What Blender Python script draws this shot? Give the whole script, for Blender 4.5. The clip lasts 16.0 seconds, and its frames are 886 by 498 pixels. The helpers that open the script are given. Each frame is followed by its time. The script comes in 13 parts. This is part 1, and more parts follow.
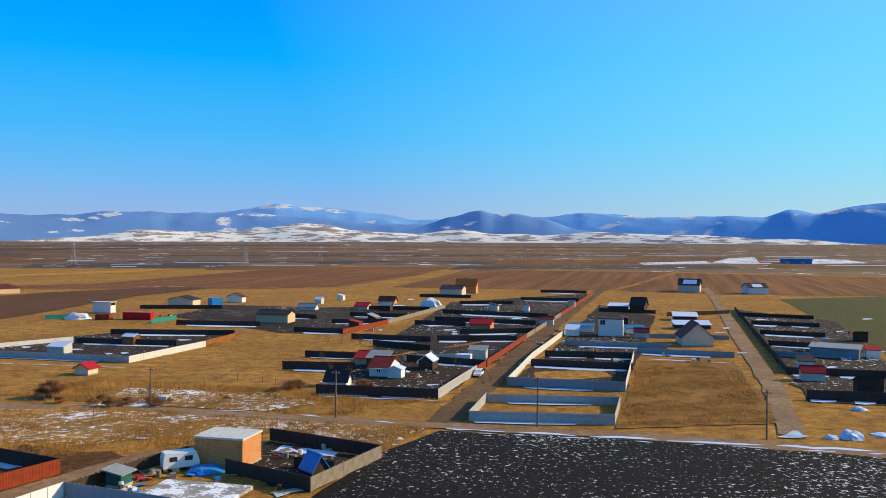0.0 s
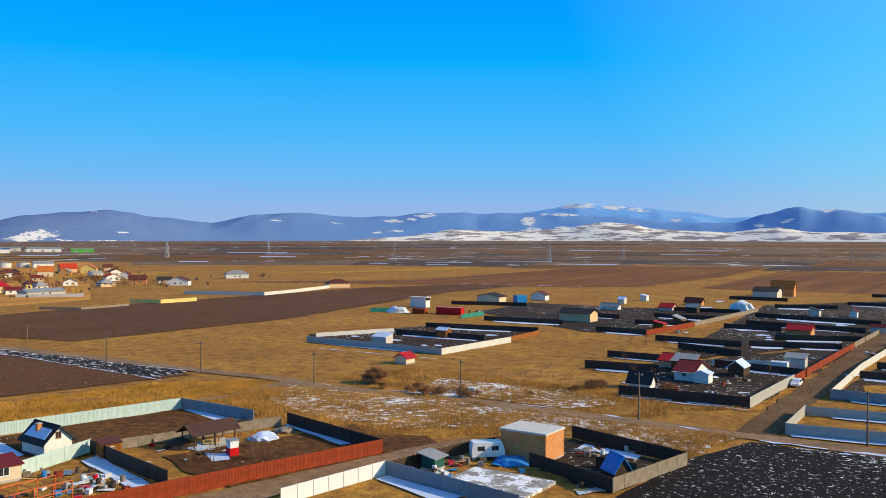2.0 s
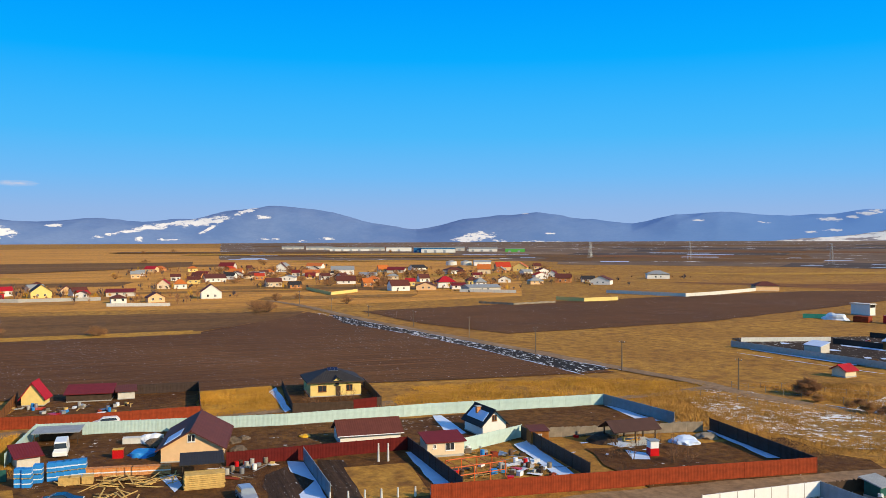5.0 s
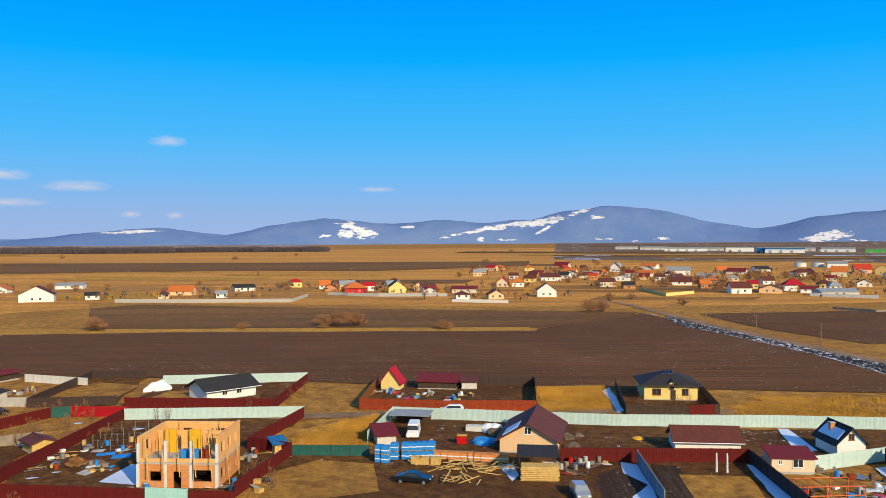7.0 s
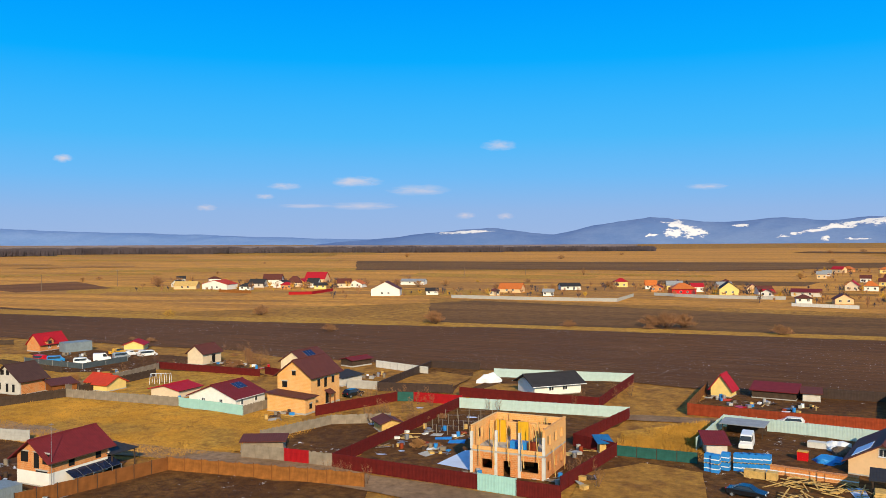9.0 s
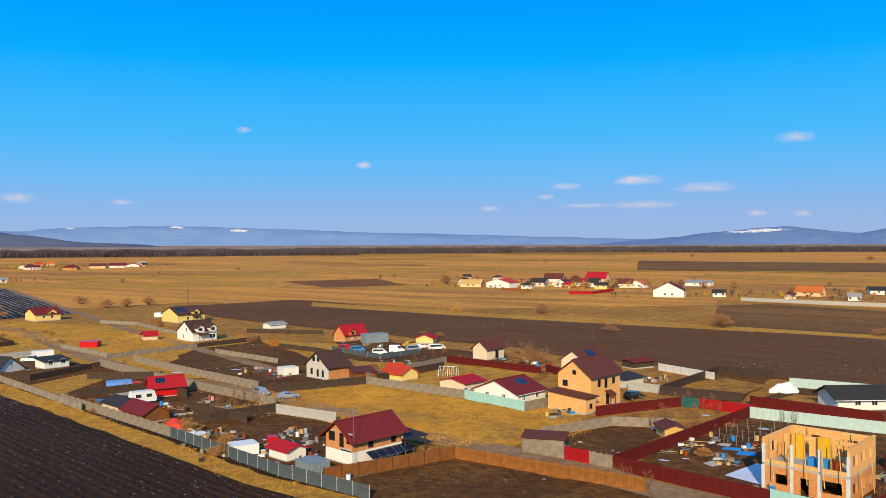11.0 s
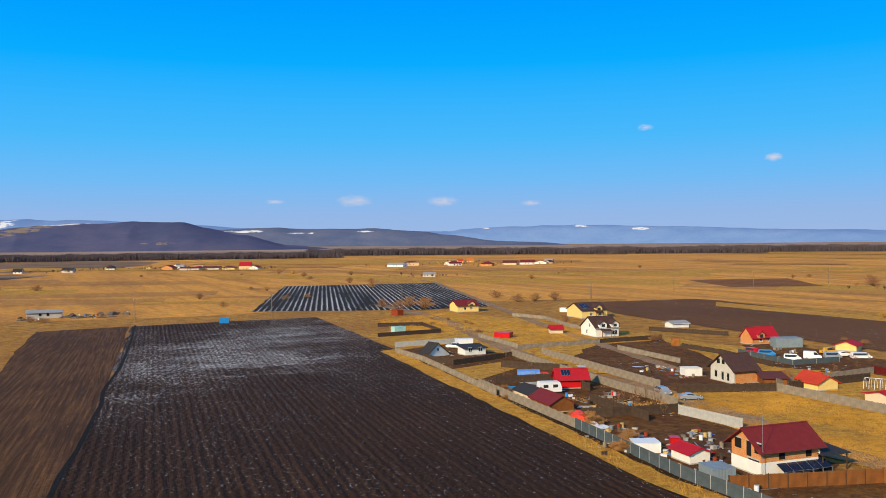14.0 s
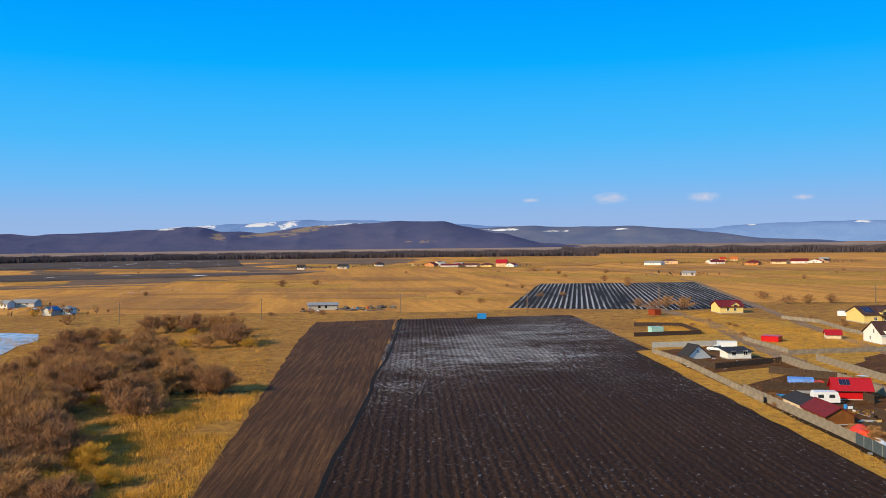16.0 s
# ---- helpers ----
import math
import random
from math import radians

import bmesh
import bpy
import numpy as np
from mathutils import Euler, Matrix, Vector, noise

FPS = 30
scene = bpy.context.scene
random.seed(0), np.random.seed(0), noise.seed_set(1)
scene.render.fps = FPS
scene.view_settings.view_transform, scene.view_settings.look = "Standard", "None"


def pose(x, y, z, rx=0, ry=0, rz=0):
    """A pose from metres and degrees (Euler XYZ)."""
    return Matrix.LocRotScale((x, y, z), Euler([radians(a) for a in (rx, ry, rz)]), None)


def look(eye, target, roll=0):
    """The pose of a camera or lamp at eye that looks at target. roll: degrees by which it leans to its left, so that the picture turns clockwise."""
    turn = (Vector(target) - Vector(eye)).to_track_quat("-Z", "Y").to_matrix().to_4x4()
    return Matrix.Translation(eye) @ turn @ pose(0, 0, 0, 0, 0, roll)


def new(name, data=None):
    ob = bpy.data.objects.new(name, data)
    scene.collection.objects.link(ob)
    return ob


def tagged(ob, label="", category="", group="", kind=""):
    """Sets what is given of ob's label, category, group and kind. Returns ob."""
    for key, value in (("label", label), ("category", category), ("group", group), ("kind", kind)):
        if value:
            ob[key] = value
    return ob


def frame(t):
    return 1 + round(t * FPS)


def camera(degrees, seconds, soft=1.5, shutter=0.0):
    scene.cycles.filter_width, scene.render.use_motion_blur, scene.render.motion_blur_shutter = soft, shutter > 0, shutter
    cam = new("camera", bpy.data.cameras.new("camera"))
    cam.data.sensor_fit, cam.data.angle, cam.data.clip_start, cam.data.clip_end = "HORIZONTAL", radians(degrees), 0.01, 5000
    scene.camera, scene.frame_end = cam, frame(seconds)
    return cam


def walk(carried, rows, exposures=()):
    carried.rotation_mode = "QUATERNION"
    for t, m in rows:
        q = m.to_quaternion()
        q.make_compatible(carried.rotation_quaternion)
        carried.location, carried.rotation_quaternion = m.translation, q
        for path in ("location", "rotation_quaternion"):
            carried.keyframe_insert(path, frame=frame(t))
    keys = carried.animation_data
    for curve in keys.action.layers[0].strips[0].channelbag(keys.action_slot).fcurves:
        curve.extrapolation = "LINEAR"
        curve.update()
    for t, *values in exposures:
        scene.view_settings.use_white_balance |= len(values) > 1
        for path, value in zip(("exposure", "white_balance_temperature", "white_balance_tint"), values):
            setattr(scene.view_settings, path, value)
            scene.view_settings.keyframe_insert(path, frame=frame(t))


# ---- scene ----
# ---- camera ----
cam = camera(55.64, 16.0, soft=0.8)
EYE = Vector((0, 0, 30))


def aim(turn, pitch, roll):
    """The camera's pose: degrees to the left of +y, up, and of lean."""
    return Matrix.Translation(EYE) @ pose(0, 0, 0, 0, 0, turn) @ pose(0, 0, 0, 90 + pitch) @ pose(0, 0, 0, 0, 0, roll)


PATH = [
    (0, 0.071, -0.509, 0.248),
    (0.5, 5.059, -0.538, 0.216),
    (1, 10.028, -0.570, 0.160),
    (1.5, 15.166, -0.605, 0.161),
    (2, 20.499, -0.629, 0.137),
    (2.5, 25.624, -0.632, 0.098),
    (3, 30.659, -0.664, 0.076),
    (3.5, 35.655, -0.672, 0.003),
    (6, 58.782, -0.626, -0.020),
    (6.5, 65.046, -0.619, -0.082),
    (7, 71.118, -0.610, -0.153),
    (7.5, 76.969, -0.600, -0.165),
    (8, 82.527, -0.605, -0.167),
    (8.5, 87.897, -0.595, -0.235),
    (9, 93.052, -0.572, -0.264),
    (11.5, 116.875, -0.469, -0.443),
    (12, 121.911, -0.447, -0.501),
    (12.5, 126.776, -0.432, -0.496),
    (13, 131.135, -0.402, -0.551),
    (13.5, 134.998, -0.397, -0.549),
    (14, 138.921, -0.400, -0.643),
    (14.5, 143.285, -0.390, -0.680),
    (15, 147.647, -0.377, -0.686),
    (15.5, 151.943, -0.367, -0.708),
    (16, 156.180, -0.344, -0.743),
]
walk(cam, [(t, aim(*a)) for t, *a in PATH])
scene.view_settings.exposure = 0.25

# ---- light ----
SUN_TURN, SUN_HEIGHT = 13.0, 25.0   # degrees from +x, degrees above the plain
world = bpy.data.worlds.new("world")
scene.world = world
world.use_nodes = True
wn, wl = world.node_tree.nodes, world.node_tree.links
sky = wn.new("ShaderNodeTexSky")
sky.sky_type, sky.sun_disc = "NISHITA", False
sky.sun_elevation, sky.sun_rotation = radians(SUN_HEIGHT), radians(90 - SUN_TURN)
sky.altitude, sky.air_density, sky.dust_density, sky.ozone_density = 500, 1.0, 0.3, 1.5
SKY = 0.14                                     # strength of the world


def tint_of(r, g, b):
    return (r / SKY, g / SKY, b / SKY, 1)


way = wn.new("ShaderNodeTexCoord")
split = wn.new("ShaderNodeSeparateXYZ")
wl.new(way.outputs["Generated"], split.inputs[0])
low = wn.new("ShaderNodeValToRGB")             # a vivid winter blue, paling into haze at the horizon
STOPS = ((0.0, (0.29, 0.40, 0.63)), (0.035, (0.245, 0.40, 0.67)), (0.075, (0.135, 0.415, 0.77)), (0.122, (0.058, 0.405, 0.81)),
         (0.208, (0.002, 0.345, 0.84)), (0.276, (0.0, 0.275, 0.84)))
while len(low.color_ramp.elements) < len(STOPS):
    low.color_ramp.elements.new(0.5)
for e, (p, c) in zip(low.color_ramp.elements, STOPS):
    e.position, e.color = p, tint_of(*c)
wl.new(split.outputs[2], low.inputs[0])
rise = wn.new("ShaderNodeMapRange")
rise.inputs["From Min"].default_value, rise.inputs["From Max"].default_value = 0.30, 0.60
wl.new(split.outputs[2], rise.inputs["Value"])
dome = wn.new("ShaderNodeMix")
dome.data_type = "RGBA"
wl.new(rise.outputs[0], dome.inputs[0])
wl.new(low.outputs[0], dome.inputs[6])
dim = wn.new("ShaderNodeMix")                  # a deep winter zenith
dim.data_type, dim.blend_type = "RGBA", "MULTIPLY"
dim.inputs[0].default_value, dim.inputs[7].default_value = 1.0, (0.40, 0.66, 1.30, 1)
wl.new(sky.outputs[0], dim.inputs[6])
wl.new(dim.outputs[2], dome.inputs[7])
near_sun = wn.new("ShaderNodeVectorMath")      # the pale glow on the sun's side
near_sun.operation = "DOT_PRODUCT"
near_sun.inputs[1].default_value = (math.cos(radians(SUN_TURN)) * math.cos(radians(SUN_HEIGHT)), math.sin(radians(SUN_TURN)) * math.cos(radians(SUN_HEIGHT)), math.sin(radians(SUN_HEIGHT)))
wl.new(way.outputs["Generated"], near_sun.inputs[0])
glow = wn.new("ShaderNodeMapRange")
glow.inputs["From Min"].default_value, glow.inputs["From Max"].default_value = 0.12, 1.0
wl.new(near_sun.outputs["Value"], glow.inputs["Value"])
lit = wn.new("ShaderNodeMix")
lit.data_type, lit.blend_type = "RGBA", "ADD"
lit.inputs[7].default_value = tint_of(0.21, 0.34, 0.04)
wl.new(glow.outputs[0], lit.inputs[0])
wl.new(dome.outputs[2], lit.inputs[6])
wl.new(lit.outputs[2], wn["Background"].inputs[0])
wn["Background"].inputs[1].default_value = SKY
sun_data = bpy.data.lights.new("sun", "SUN")
sun_data.energy, sun_data.angle, sun_data.color = 4.7, radians(0.5), (1.0, 0.775, 0.50)
sun = new("sun", sun_data)
sc, ss = math.cos(radians(SUN_HEIGHT)), math.sin(radians(SUN_HEIGHT))
sun.matrix_world = look((0, 0, 300), (-math.cos(radians(SUN_TURN)) * sc, -math.sin(radians(SUN_TURN)) * sc, 300 - ss))

# ---- materials ----
MATS = {}


def nodes_of(name):
    m = bpy.data.materials.new(name)
    m.use_nodes = True
    return m, m.node_tree.nodes, m.node_tree.links, m.node_tree.nodes["Principled BSDF"]


def noise_node(n, l, scale, coord, detail=4.0, rough=0.6, stretch=None):
    tex = n.new("ShaderNodeTexNoise")
    tex.inputs["Scale"].default_value = scale
    tex.inputs["Detail"].default_value = detail
    tex.inputs["Roughness"].default_value = rough
    if stretch:
        mp = n.new("ShaderNodeMapping")
        mp.inputs["Rotation"].default_value = (0, 0, radians(stretch[0]))
        mp.inputs["Scale"].default_value = (stretch[1], stretch[2], 1)
        mp.vector_type = "TEXTURE"
        l.new(coord, mp.inputs[0])
        coord = mp.outputs[0]
    l.new(coord, tex.inputs["Vector"])
    return tex.outputs["Fac"]


def ramp(n, l, fac, stops):
    r = n.new("ShaderNodeValToRGB")
    while len(r.color_ramp.elements) < len(stops):
        r.color_ramp.elements.new(0.5)
    for e, (p, c) in zip(r.color_ramp.elements, stops):
        e.position, e.color = p, (*c, 1) if len(c) == 3 else c
    l.new(fac, r.inputs[0])
    return r.outputs[0]


def mix(n, l, fac, a, b, mode="MIX"):
    m = n.new("ShaderNodeMix")
    m.data_type, m.blend_type = "RGBA", mode
    for sock, v in ((m.inputs[0], fac), (m.inputs[6], a), (m.inputs[7], b)):
        if isinstance(v, (int, float)):
            sock.default_value = v
        elif isinstance(v, tuple):
            sock.default_value = (*v, 1)
        else:
            l.new(v, sock)
    return m.outputs[2]


def math_node(n, l, op, a, b=0.0):
    m = n.new("ShaderNodeMath")
    m.operation = op
    for sock, v in ((m.inputs[0], a), (m.inputs[1], b)):
        if isinstance(v, (int, float)):
            sock.default_value = v
        else:
            l.new(v, sock)
    return m.outputs[0]


def bump(n, l, bsdf, height, strength, dist):
    b = n.new("ShaderNodeBump")
    b.inputs["Strength"].default_value, b.inputs["Distance"].default_value = strength, dist
    l.new(height, b.inputs["Height"])
    l.new(b.outputs[0], bsdf.inputs["Normal"])


def plain(name, col, rough=0.6, metal=0.0, vary=0.25, scale=1.2, grain=18.0, ridges=None, spec=0.2):
    """A painted, plastered or sheet surface with weathering at two scales; ridges: (waves a metre, axis) of corrugation."""
    m, n, l, bsdf = nodes_of(name)
    tc = n.new("ShaderNodeTexCoord").outputs["Object"]
    oi = n.new("ShaderNodeObjectInfo").outputs["Random"]
    big, small = noise_node(n, l, scale, tc), noise_node(n, l, grain, tc, 3)
    lo, hi = tuple(c * (1 - vary) for c in col), tuple(min(1, c * (1 + vary * 0.7)) for c in col)
    c = mix(n, l, ramp(n, l, big, [(0.3, (0, 0, 0)), (0.7, (1, 1, 1))]), lo, hi)
    c = mix(n, l, math_node(n, l, "MULTIPLY", small, 0.35), c, tuple(x * 0.6 for x in col))
    c = mix(n, l, math_node(n, l, "MULTIPLY", oi, 0.25), c, tuple(x * 0.75 for x in col))
    l.new(c, bsdf.inputs["Base Color"])
    bsdf.inputs["Roughness"].default_value, bsdf.inputs["Metallic"].default_value = rough, metal
    bsdf.inputs["Specular IOR Level"].default_value = spec
    if ridges:
        w = n.new("ShaderNodeTexWave")
        w.bands_direction, w.inputs["Scale"].default_value = ridges[1], ridges[0] * 0.314
        l.new(tc, w.inputs["Vector"])
        bump(n, l, bsdf, w.outputs["Fac"], 0.5, 0.03)
    else:
        bump(n, l, bsdf, small, 0.25, 0.02)
    MATS[name] = m
    return m


def masonry(name, col, mortar, scale=1.0, vary=0.3):
    """Hollow-brick or block walling."""
    m, n, l, bsdf = nodes_of(name)
    tc = n.new("ShaderNodeTexCoord").outputs["Object"]
    sep, com = n.new("ShaderNodeSeparateXYZ"), n.new("ShaderNodeCombineXYZ")
    l.new(tc, sep.inputs[0])
    l.new(math_node(n, l, "ADD", sep.outputs[0], sep.outputs[1]), com.inputs[0])
    l.new(sep.outputs[2], com.inputs[1])
    b = n.new("ShaderNodeTexBrick")
    b.inputs["Scale"].default_value = scale
    b.inputs["Brick Width"].default_value, b.inputs["Row Height"].default_value = 0.4, 0.24
    b.inputs["Mortar Size"].default_value = 0.018
    l.new(com.outputs[0], b.inputs["Vector"])
    b.inputs["Color1"].default_value = (*col, 1)
    b.inputs["Color2"].default_value = (*(c * (1 - vary) for c in col), 1)
    b.inputs["Mortar"].default_value = (*mortar, 1)
    big = noise_node(n, l, 0.7, tc)
    c = mix(n, l, ramp(n, l, big, [(0.4, (0, 0, 0)), (0.75, (0.5, 0.5, 0.5))]), b.outputs["Color"], mortar)
    l.new(c, bsdf.inputs["Base Color"])
    bsdf.inputs["Roughness"].default_value = 0.9
    bump(n, l, bsdf, b.outputs["Fac"], -0.4, 0.02)
    MATS[name] = m
    return m


def soil(name, dark, light, snow=0.0, rows=None, spacing=0.9, clod=1.4, snow_scale=0.5, streak=None, patch=0.015, snow_col=(0.80, 0.79, 0.77), lines=3.0, furrow=0.0, clump=0.36, lined=False, drift=None):
    """Ploughed or bare earth: clods, damp and dry patches, furrow rows, and thin snow left in the hollows."""
    m, n, l, bsdf = nodes_of(name)
    geo = n.new("ShaderNodeNewGeometry").outputs["Position"]
    big, mid = noise_node(n, l, patch, geo, 3), noise_node(n, l, clod, geo, 5, 0.7)
    c = mix(n, l, ramp(n, l, big, [(0.35, (0, 0, 0)), (0.65, (1, 1, 1))]), dark, light)
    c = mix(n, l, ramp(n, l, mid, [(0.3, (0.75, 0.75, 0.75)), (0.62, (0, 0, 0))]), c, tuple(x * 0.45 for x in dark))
    height = mid
    if streak:
        s = noise_node(n, l, streak[3], geo, 4, 0.6, streak[:3])
        c = mix(n, l, ramp(n, l, s, [(0.5, (0, 0, 0)), (0.72, (0.6, 0.6, 0.6))]), c, tuple(min(1, x * 1.6) for x in light))
    if rows is not None:
        lay = noise_node(n, l, 0.9 / spacing, geo, 5, 0.6, (rows, 34.0, 1.0))
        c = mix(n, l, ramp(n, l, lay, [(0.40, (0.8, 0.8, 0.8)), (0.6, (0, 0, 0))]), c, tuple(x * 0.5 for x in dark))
        height = math_node(n, l, "ADD", mid, math_node(n, l, "MULTIPLY", lay, 1.5))
        if furrow:
            mp, w = n.new("ShaderNodeMapping"), n.new("ShaderNodeTexWave")
            mp.vector_type, mp.inputs["Rotation"].default_value = "TEXTURE", (0, 0, radians(rows + 90))
            l.new(geo, mp.inputs[0])
            l.new(mp.outputs[0], w.inputs["Vector"])
            w.inputs["Scale"].default_value, w.inputs["Distortion"].default_value = 0.314 / furrow, 2.6 if lined else 4.0
            w.inputs["Detail"].default_value, w.inputs["Detail Scale"].default_value = 3.0, 2.5
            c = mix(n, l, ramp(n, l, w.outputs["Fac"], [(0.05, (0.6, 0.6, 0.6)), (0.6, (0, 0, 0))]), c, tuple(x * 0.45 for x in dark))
            height = math_node(n, l, "ADD", height, w.outputs["Fac"])
            if lined:       # snow lying in the furrows
                run = noise_node(n, l, 0.05, geo, 6, 0.7, (rows, 9.0, 1.0))
                k = math_node(n, l, "MULTIPLY", ramp(n, l, w.outputs["Fac"], [(0.70, (0, 0, 0)), (0.98, (0.62, 0.62, 0.62))]), ramp(n, l, run, [(0.40, (0, 0, 0)), (0.58, (1, 1, 1))]))
                c = mix(n, l, k, c, snow_col)
    if snow:
        fine = noise_node(n, l, snow_scale, geo, 6, 0.75, (rows, lines, 1.0) if rows is not None else None)
        where = noise_node(n, l, 0.022, geo, 4)
        s = math_node(n, l, "ADD", fine, math_node(n, l, "MULTIPLY", where, clump))
        edge = 0.95 - snow
        if drift:       # more snow along one stretch of the field: origin, way and stops of (metres, amount)
            off, dot = n.new("ShaderNodeVectorMath"), n.new("ShaderNodeVectorMath")
            off.operation, dot.operation = "SUBTRACT", "DOT_PRODUCT"
            off.inputs[1].default_value, dot.inputs[1].default_value = (*drift[0], 0), (*drift[1], 0)
            l.new(geo, off.inputs[0])
            l.new(off.outputs[0], dot.inputs[0])
            along = math_node(n, l, "ADD", dot.outputs["Value"], math_node(n, l, "MULTIPLY", noise_node(n, l, 0.03, geo, 4), 90.0))
            deep = ramp(n, l, math_node(n, l, "DIVIDE", along, 400.0), [(d / 400, (a, a, a)) for d, a in drift[2]])
            thin = ramp(n, l, noise_node(n, l, 0.06, geo, 5, 0.65, (rows + 90, 2.5, 1.0)), [(0.38, (0.45, 0.45, 0.45)), (0.56, (1, 1, 1))])
            s = math_node(n, l, "ADD", s, math_node(n, l, "MULTIPLY", math_node(n, l, "MULTIPLY", deep, thin), 0.092))
        c = mix(n, l, ramp(n, l, s, [(edge, (0, 0, 0)), (edge + 0.045, (1, 1, 1))]), c, snow_col)
    l.new(c, bsdf.inputs["Base Color"])
    bsdf.inputs["Roughness"].default_value, bsdf.inputs["Specular IOR Level"].default_value = 0.95, 0.15
    bump(n, l, bsdf, height, 0.8, 0.18)
    MATS[name] = m
    return m


def meadow(name, a, b, c3, snow=0.0, fine=0.75, patch=0.03, bands=None):
    """Dry winter grass: straw tussocks over brown litter, with bare and tawny patches."""
    m, n, l, bsdf = nodes_of(name)
    geo = n.new("ShaderNodeNewGeometry").outputs["Position"]
    wide = (bands, 9.0, 1.0) if bands is not None else None
    big, mid, small = noise_node(n, l, patch, geo, 4, 0.6, wide), noise_node(n, l, patch * 9, geo, 4, 0.65, wide), noise_node(n, l, fine, geo, 7, 0.78)
    c = mix(n, l, ramp(n, l, big, [(0.38, (0, 0, 0)), (0.62, (1, 1, 1))]), a, b)
    c = mix(n, l, ramp(n, l, mid, [(0.42, (0, 0, 0)), (0.66, (1, 1, 1))]), c, c3)
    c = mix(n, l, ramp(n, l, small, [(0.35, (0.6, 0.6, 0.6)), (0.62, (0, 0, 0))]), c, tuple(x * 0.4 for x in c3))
    if snow:
        s = math_node(n, l, "ADD", noise_node(n, l, 0.55, geo, 6, 0.75), math_node(n, l, "MULTIPLY", noise_node(n, l, 0.04, geo, 2), 0.4))
        edge = 0.98 - snow
        c = mix(n, l, ramp(n, l, s, [(edge, (0, 0, 0)), (edge + 0.05, (1, 1, 1))]), c, (0.78, 0.78, 0.78))
    l.new(c, bsdf.inputs["Base Color"])
    bsdf.inputs["Roughness"].default_value, bsdf.inputs["Specular IOR Level"].default_value = 0.95, 0.1
    bump(n, l, bsdf, math_node(n, l, "ADD", small, mid), 0.9, 0.35)
    MATS[name] = m
    return m


def glassy(name, col, rough=0.08):
    m, n, l, bsdf = nodes_of(name)
    tc = n.new("ShaderNodeTexCoord").outputs["Object"]
    c = mix(n, l, noise_node(n, l, 1.5, tc), col, tuple(x * 1.6 for x in col))
    l.new(c, bsdf.inputs["Base Color"])
    bsdf.inputs["Roughness"].default_value = rough
    MATS[name] = m
    return m


GRASS_A, GRASS_B, GRASS_C = (0.43, 0.210, 0.042), (0.58, 0.300, 0.055), (0.26, 0.120, 0.032)
meadow("grass", GRASS_A, GRASS_B, GRASS_C)
soil("track_dark", (0.125, 0.070, 0.032), (0.21, 0.120, 0.054), clod=0.9, patch=0.08)
meadow("grass_gold", (0.55, 0.290, 0.045), (0.69, 0.385, 0.062), (0.36, 0.175, 0.036), fine=1.6, patch=0.05)
meadow("grass_snow", (0.36, 0.20, 0.06), (0.44, 0.25, 0.07), (0.25, 0.13, 0.045), snow=0.27)
meadow("grass_dull", (0.35, 0.17, 0.040), (0.44, 0.225, 0.052), (0.24, 0.112, 0.032), patch=0.04)
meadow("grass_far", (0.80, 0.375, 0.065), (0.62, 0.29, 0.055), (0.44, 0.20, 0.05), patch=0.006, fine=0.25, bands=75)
meadow("grass_far_brown", (0.27, 0.135, 0.042), (0.20, 0.10, 0.034), (0.145, 0.072, 0.027), patch=0.006, fine=0.25, bands=75)
meadow("grass_green", (0.11, 0.115, 0.03), (0.13, 0.12, 0.035), (0.10, 0.085, 0.03), fine=1.0)
meadow("yard", (0.125, 0.053, 0.018), (0.22, 0.103, 0.028), (0.088, 0.038, 0.015), patch=0.06, snow=0.13)
soil("soil_black", (0.009, 0.007, 0.006), (0.015, 0.010, 0.008), snow=0.212, snow_scale=1.3, snow_col=(0.84, 0.84, 0.84), clump=0.3)
# dark yard earth, with the shade of the plots added into its colour
soil("yard_dark_shade", (0.034, 0.021, 0.013), (0.060, 0.036, 0.020), snow=0.2, clump=0.3, snow_scale=0.7)
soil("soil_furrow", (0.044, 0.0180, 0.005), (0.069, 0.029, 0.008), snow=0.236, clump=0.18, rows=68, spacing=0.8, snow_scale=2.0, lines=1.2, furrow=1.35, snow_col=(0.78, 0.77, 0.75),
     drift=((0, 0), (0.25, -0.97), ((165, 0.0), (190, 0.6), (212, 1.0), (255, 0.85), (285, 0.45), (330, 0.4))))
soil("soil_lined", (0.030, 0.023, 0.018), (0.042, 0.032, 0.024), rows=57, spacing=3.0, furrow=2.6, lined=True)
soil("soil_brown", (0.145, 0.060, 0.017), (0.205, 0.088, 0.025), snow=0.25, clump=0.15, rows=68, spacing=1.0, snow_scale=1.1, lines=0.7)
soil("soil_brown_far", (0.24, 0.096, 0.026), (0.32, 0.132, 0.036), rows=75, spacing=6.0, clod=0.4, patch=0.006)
soil("soil_tawny", (0.085, 0.038, 0.014), (0.150, 0.070, 0.024), rows=68, spacing=0.6, patch=0.03, streak=(68, 10, 1.0, 1.2), snow=0.09, snow_scale=1.5, lines=0.8)
soil("soil_strip", (0.032, 0.026, 0.022), (0.045, 0.036, 0.028), snow=0.275, clump=0.25, lines=2.2, rows=150, spacing=1.2, snow_scale=0.8)
soil("soil_far_dark", (0.085, 0.058, 0.042), (0.12, 0.08, 0.055), snow=0.14, clod=0.03, patch=0.006, snow_scale=0.03)
soil("far_plain", (0.15, 0.088, 0.05), (0.22, 0.135, 0.072), snow=0.15, clod=0.03, patch=0.004, streak=(-12, 30, 1.6, 0.012), snow_scale=0.016)
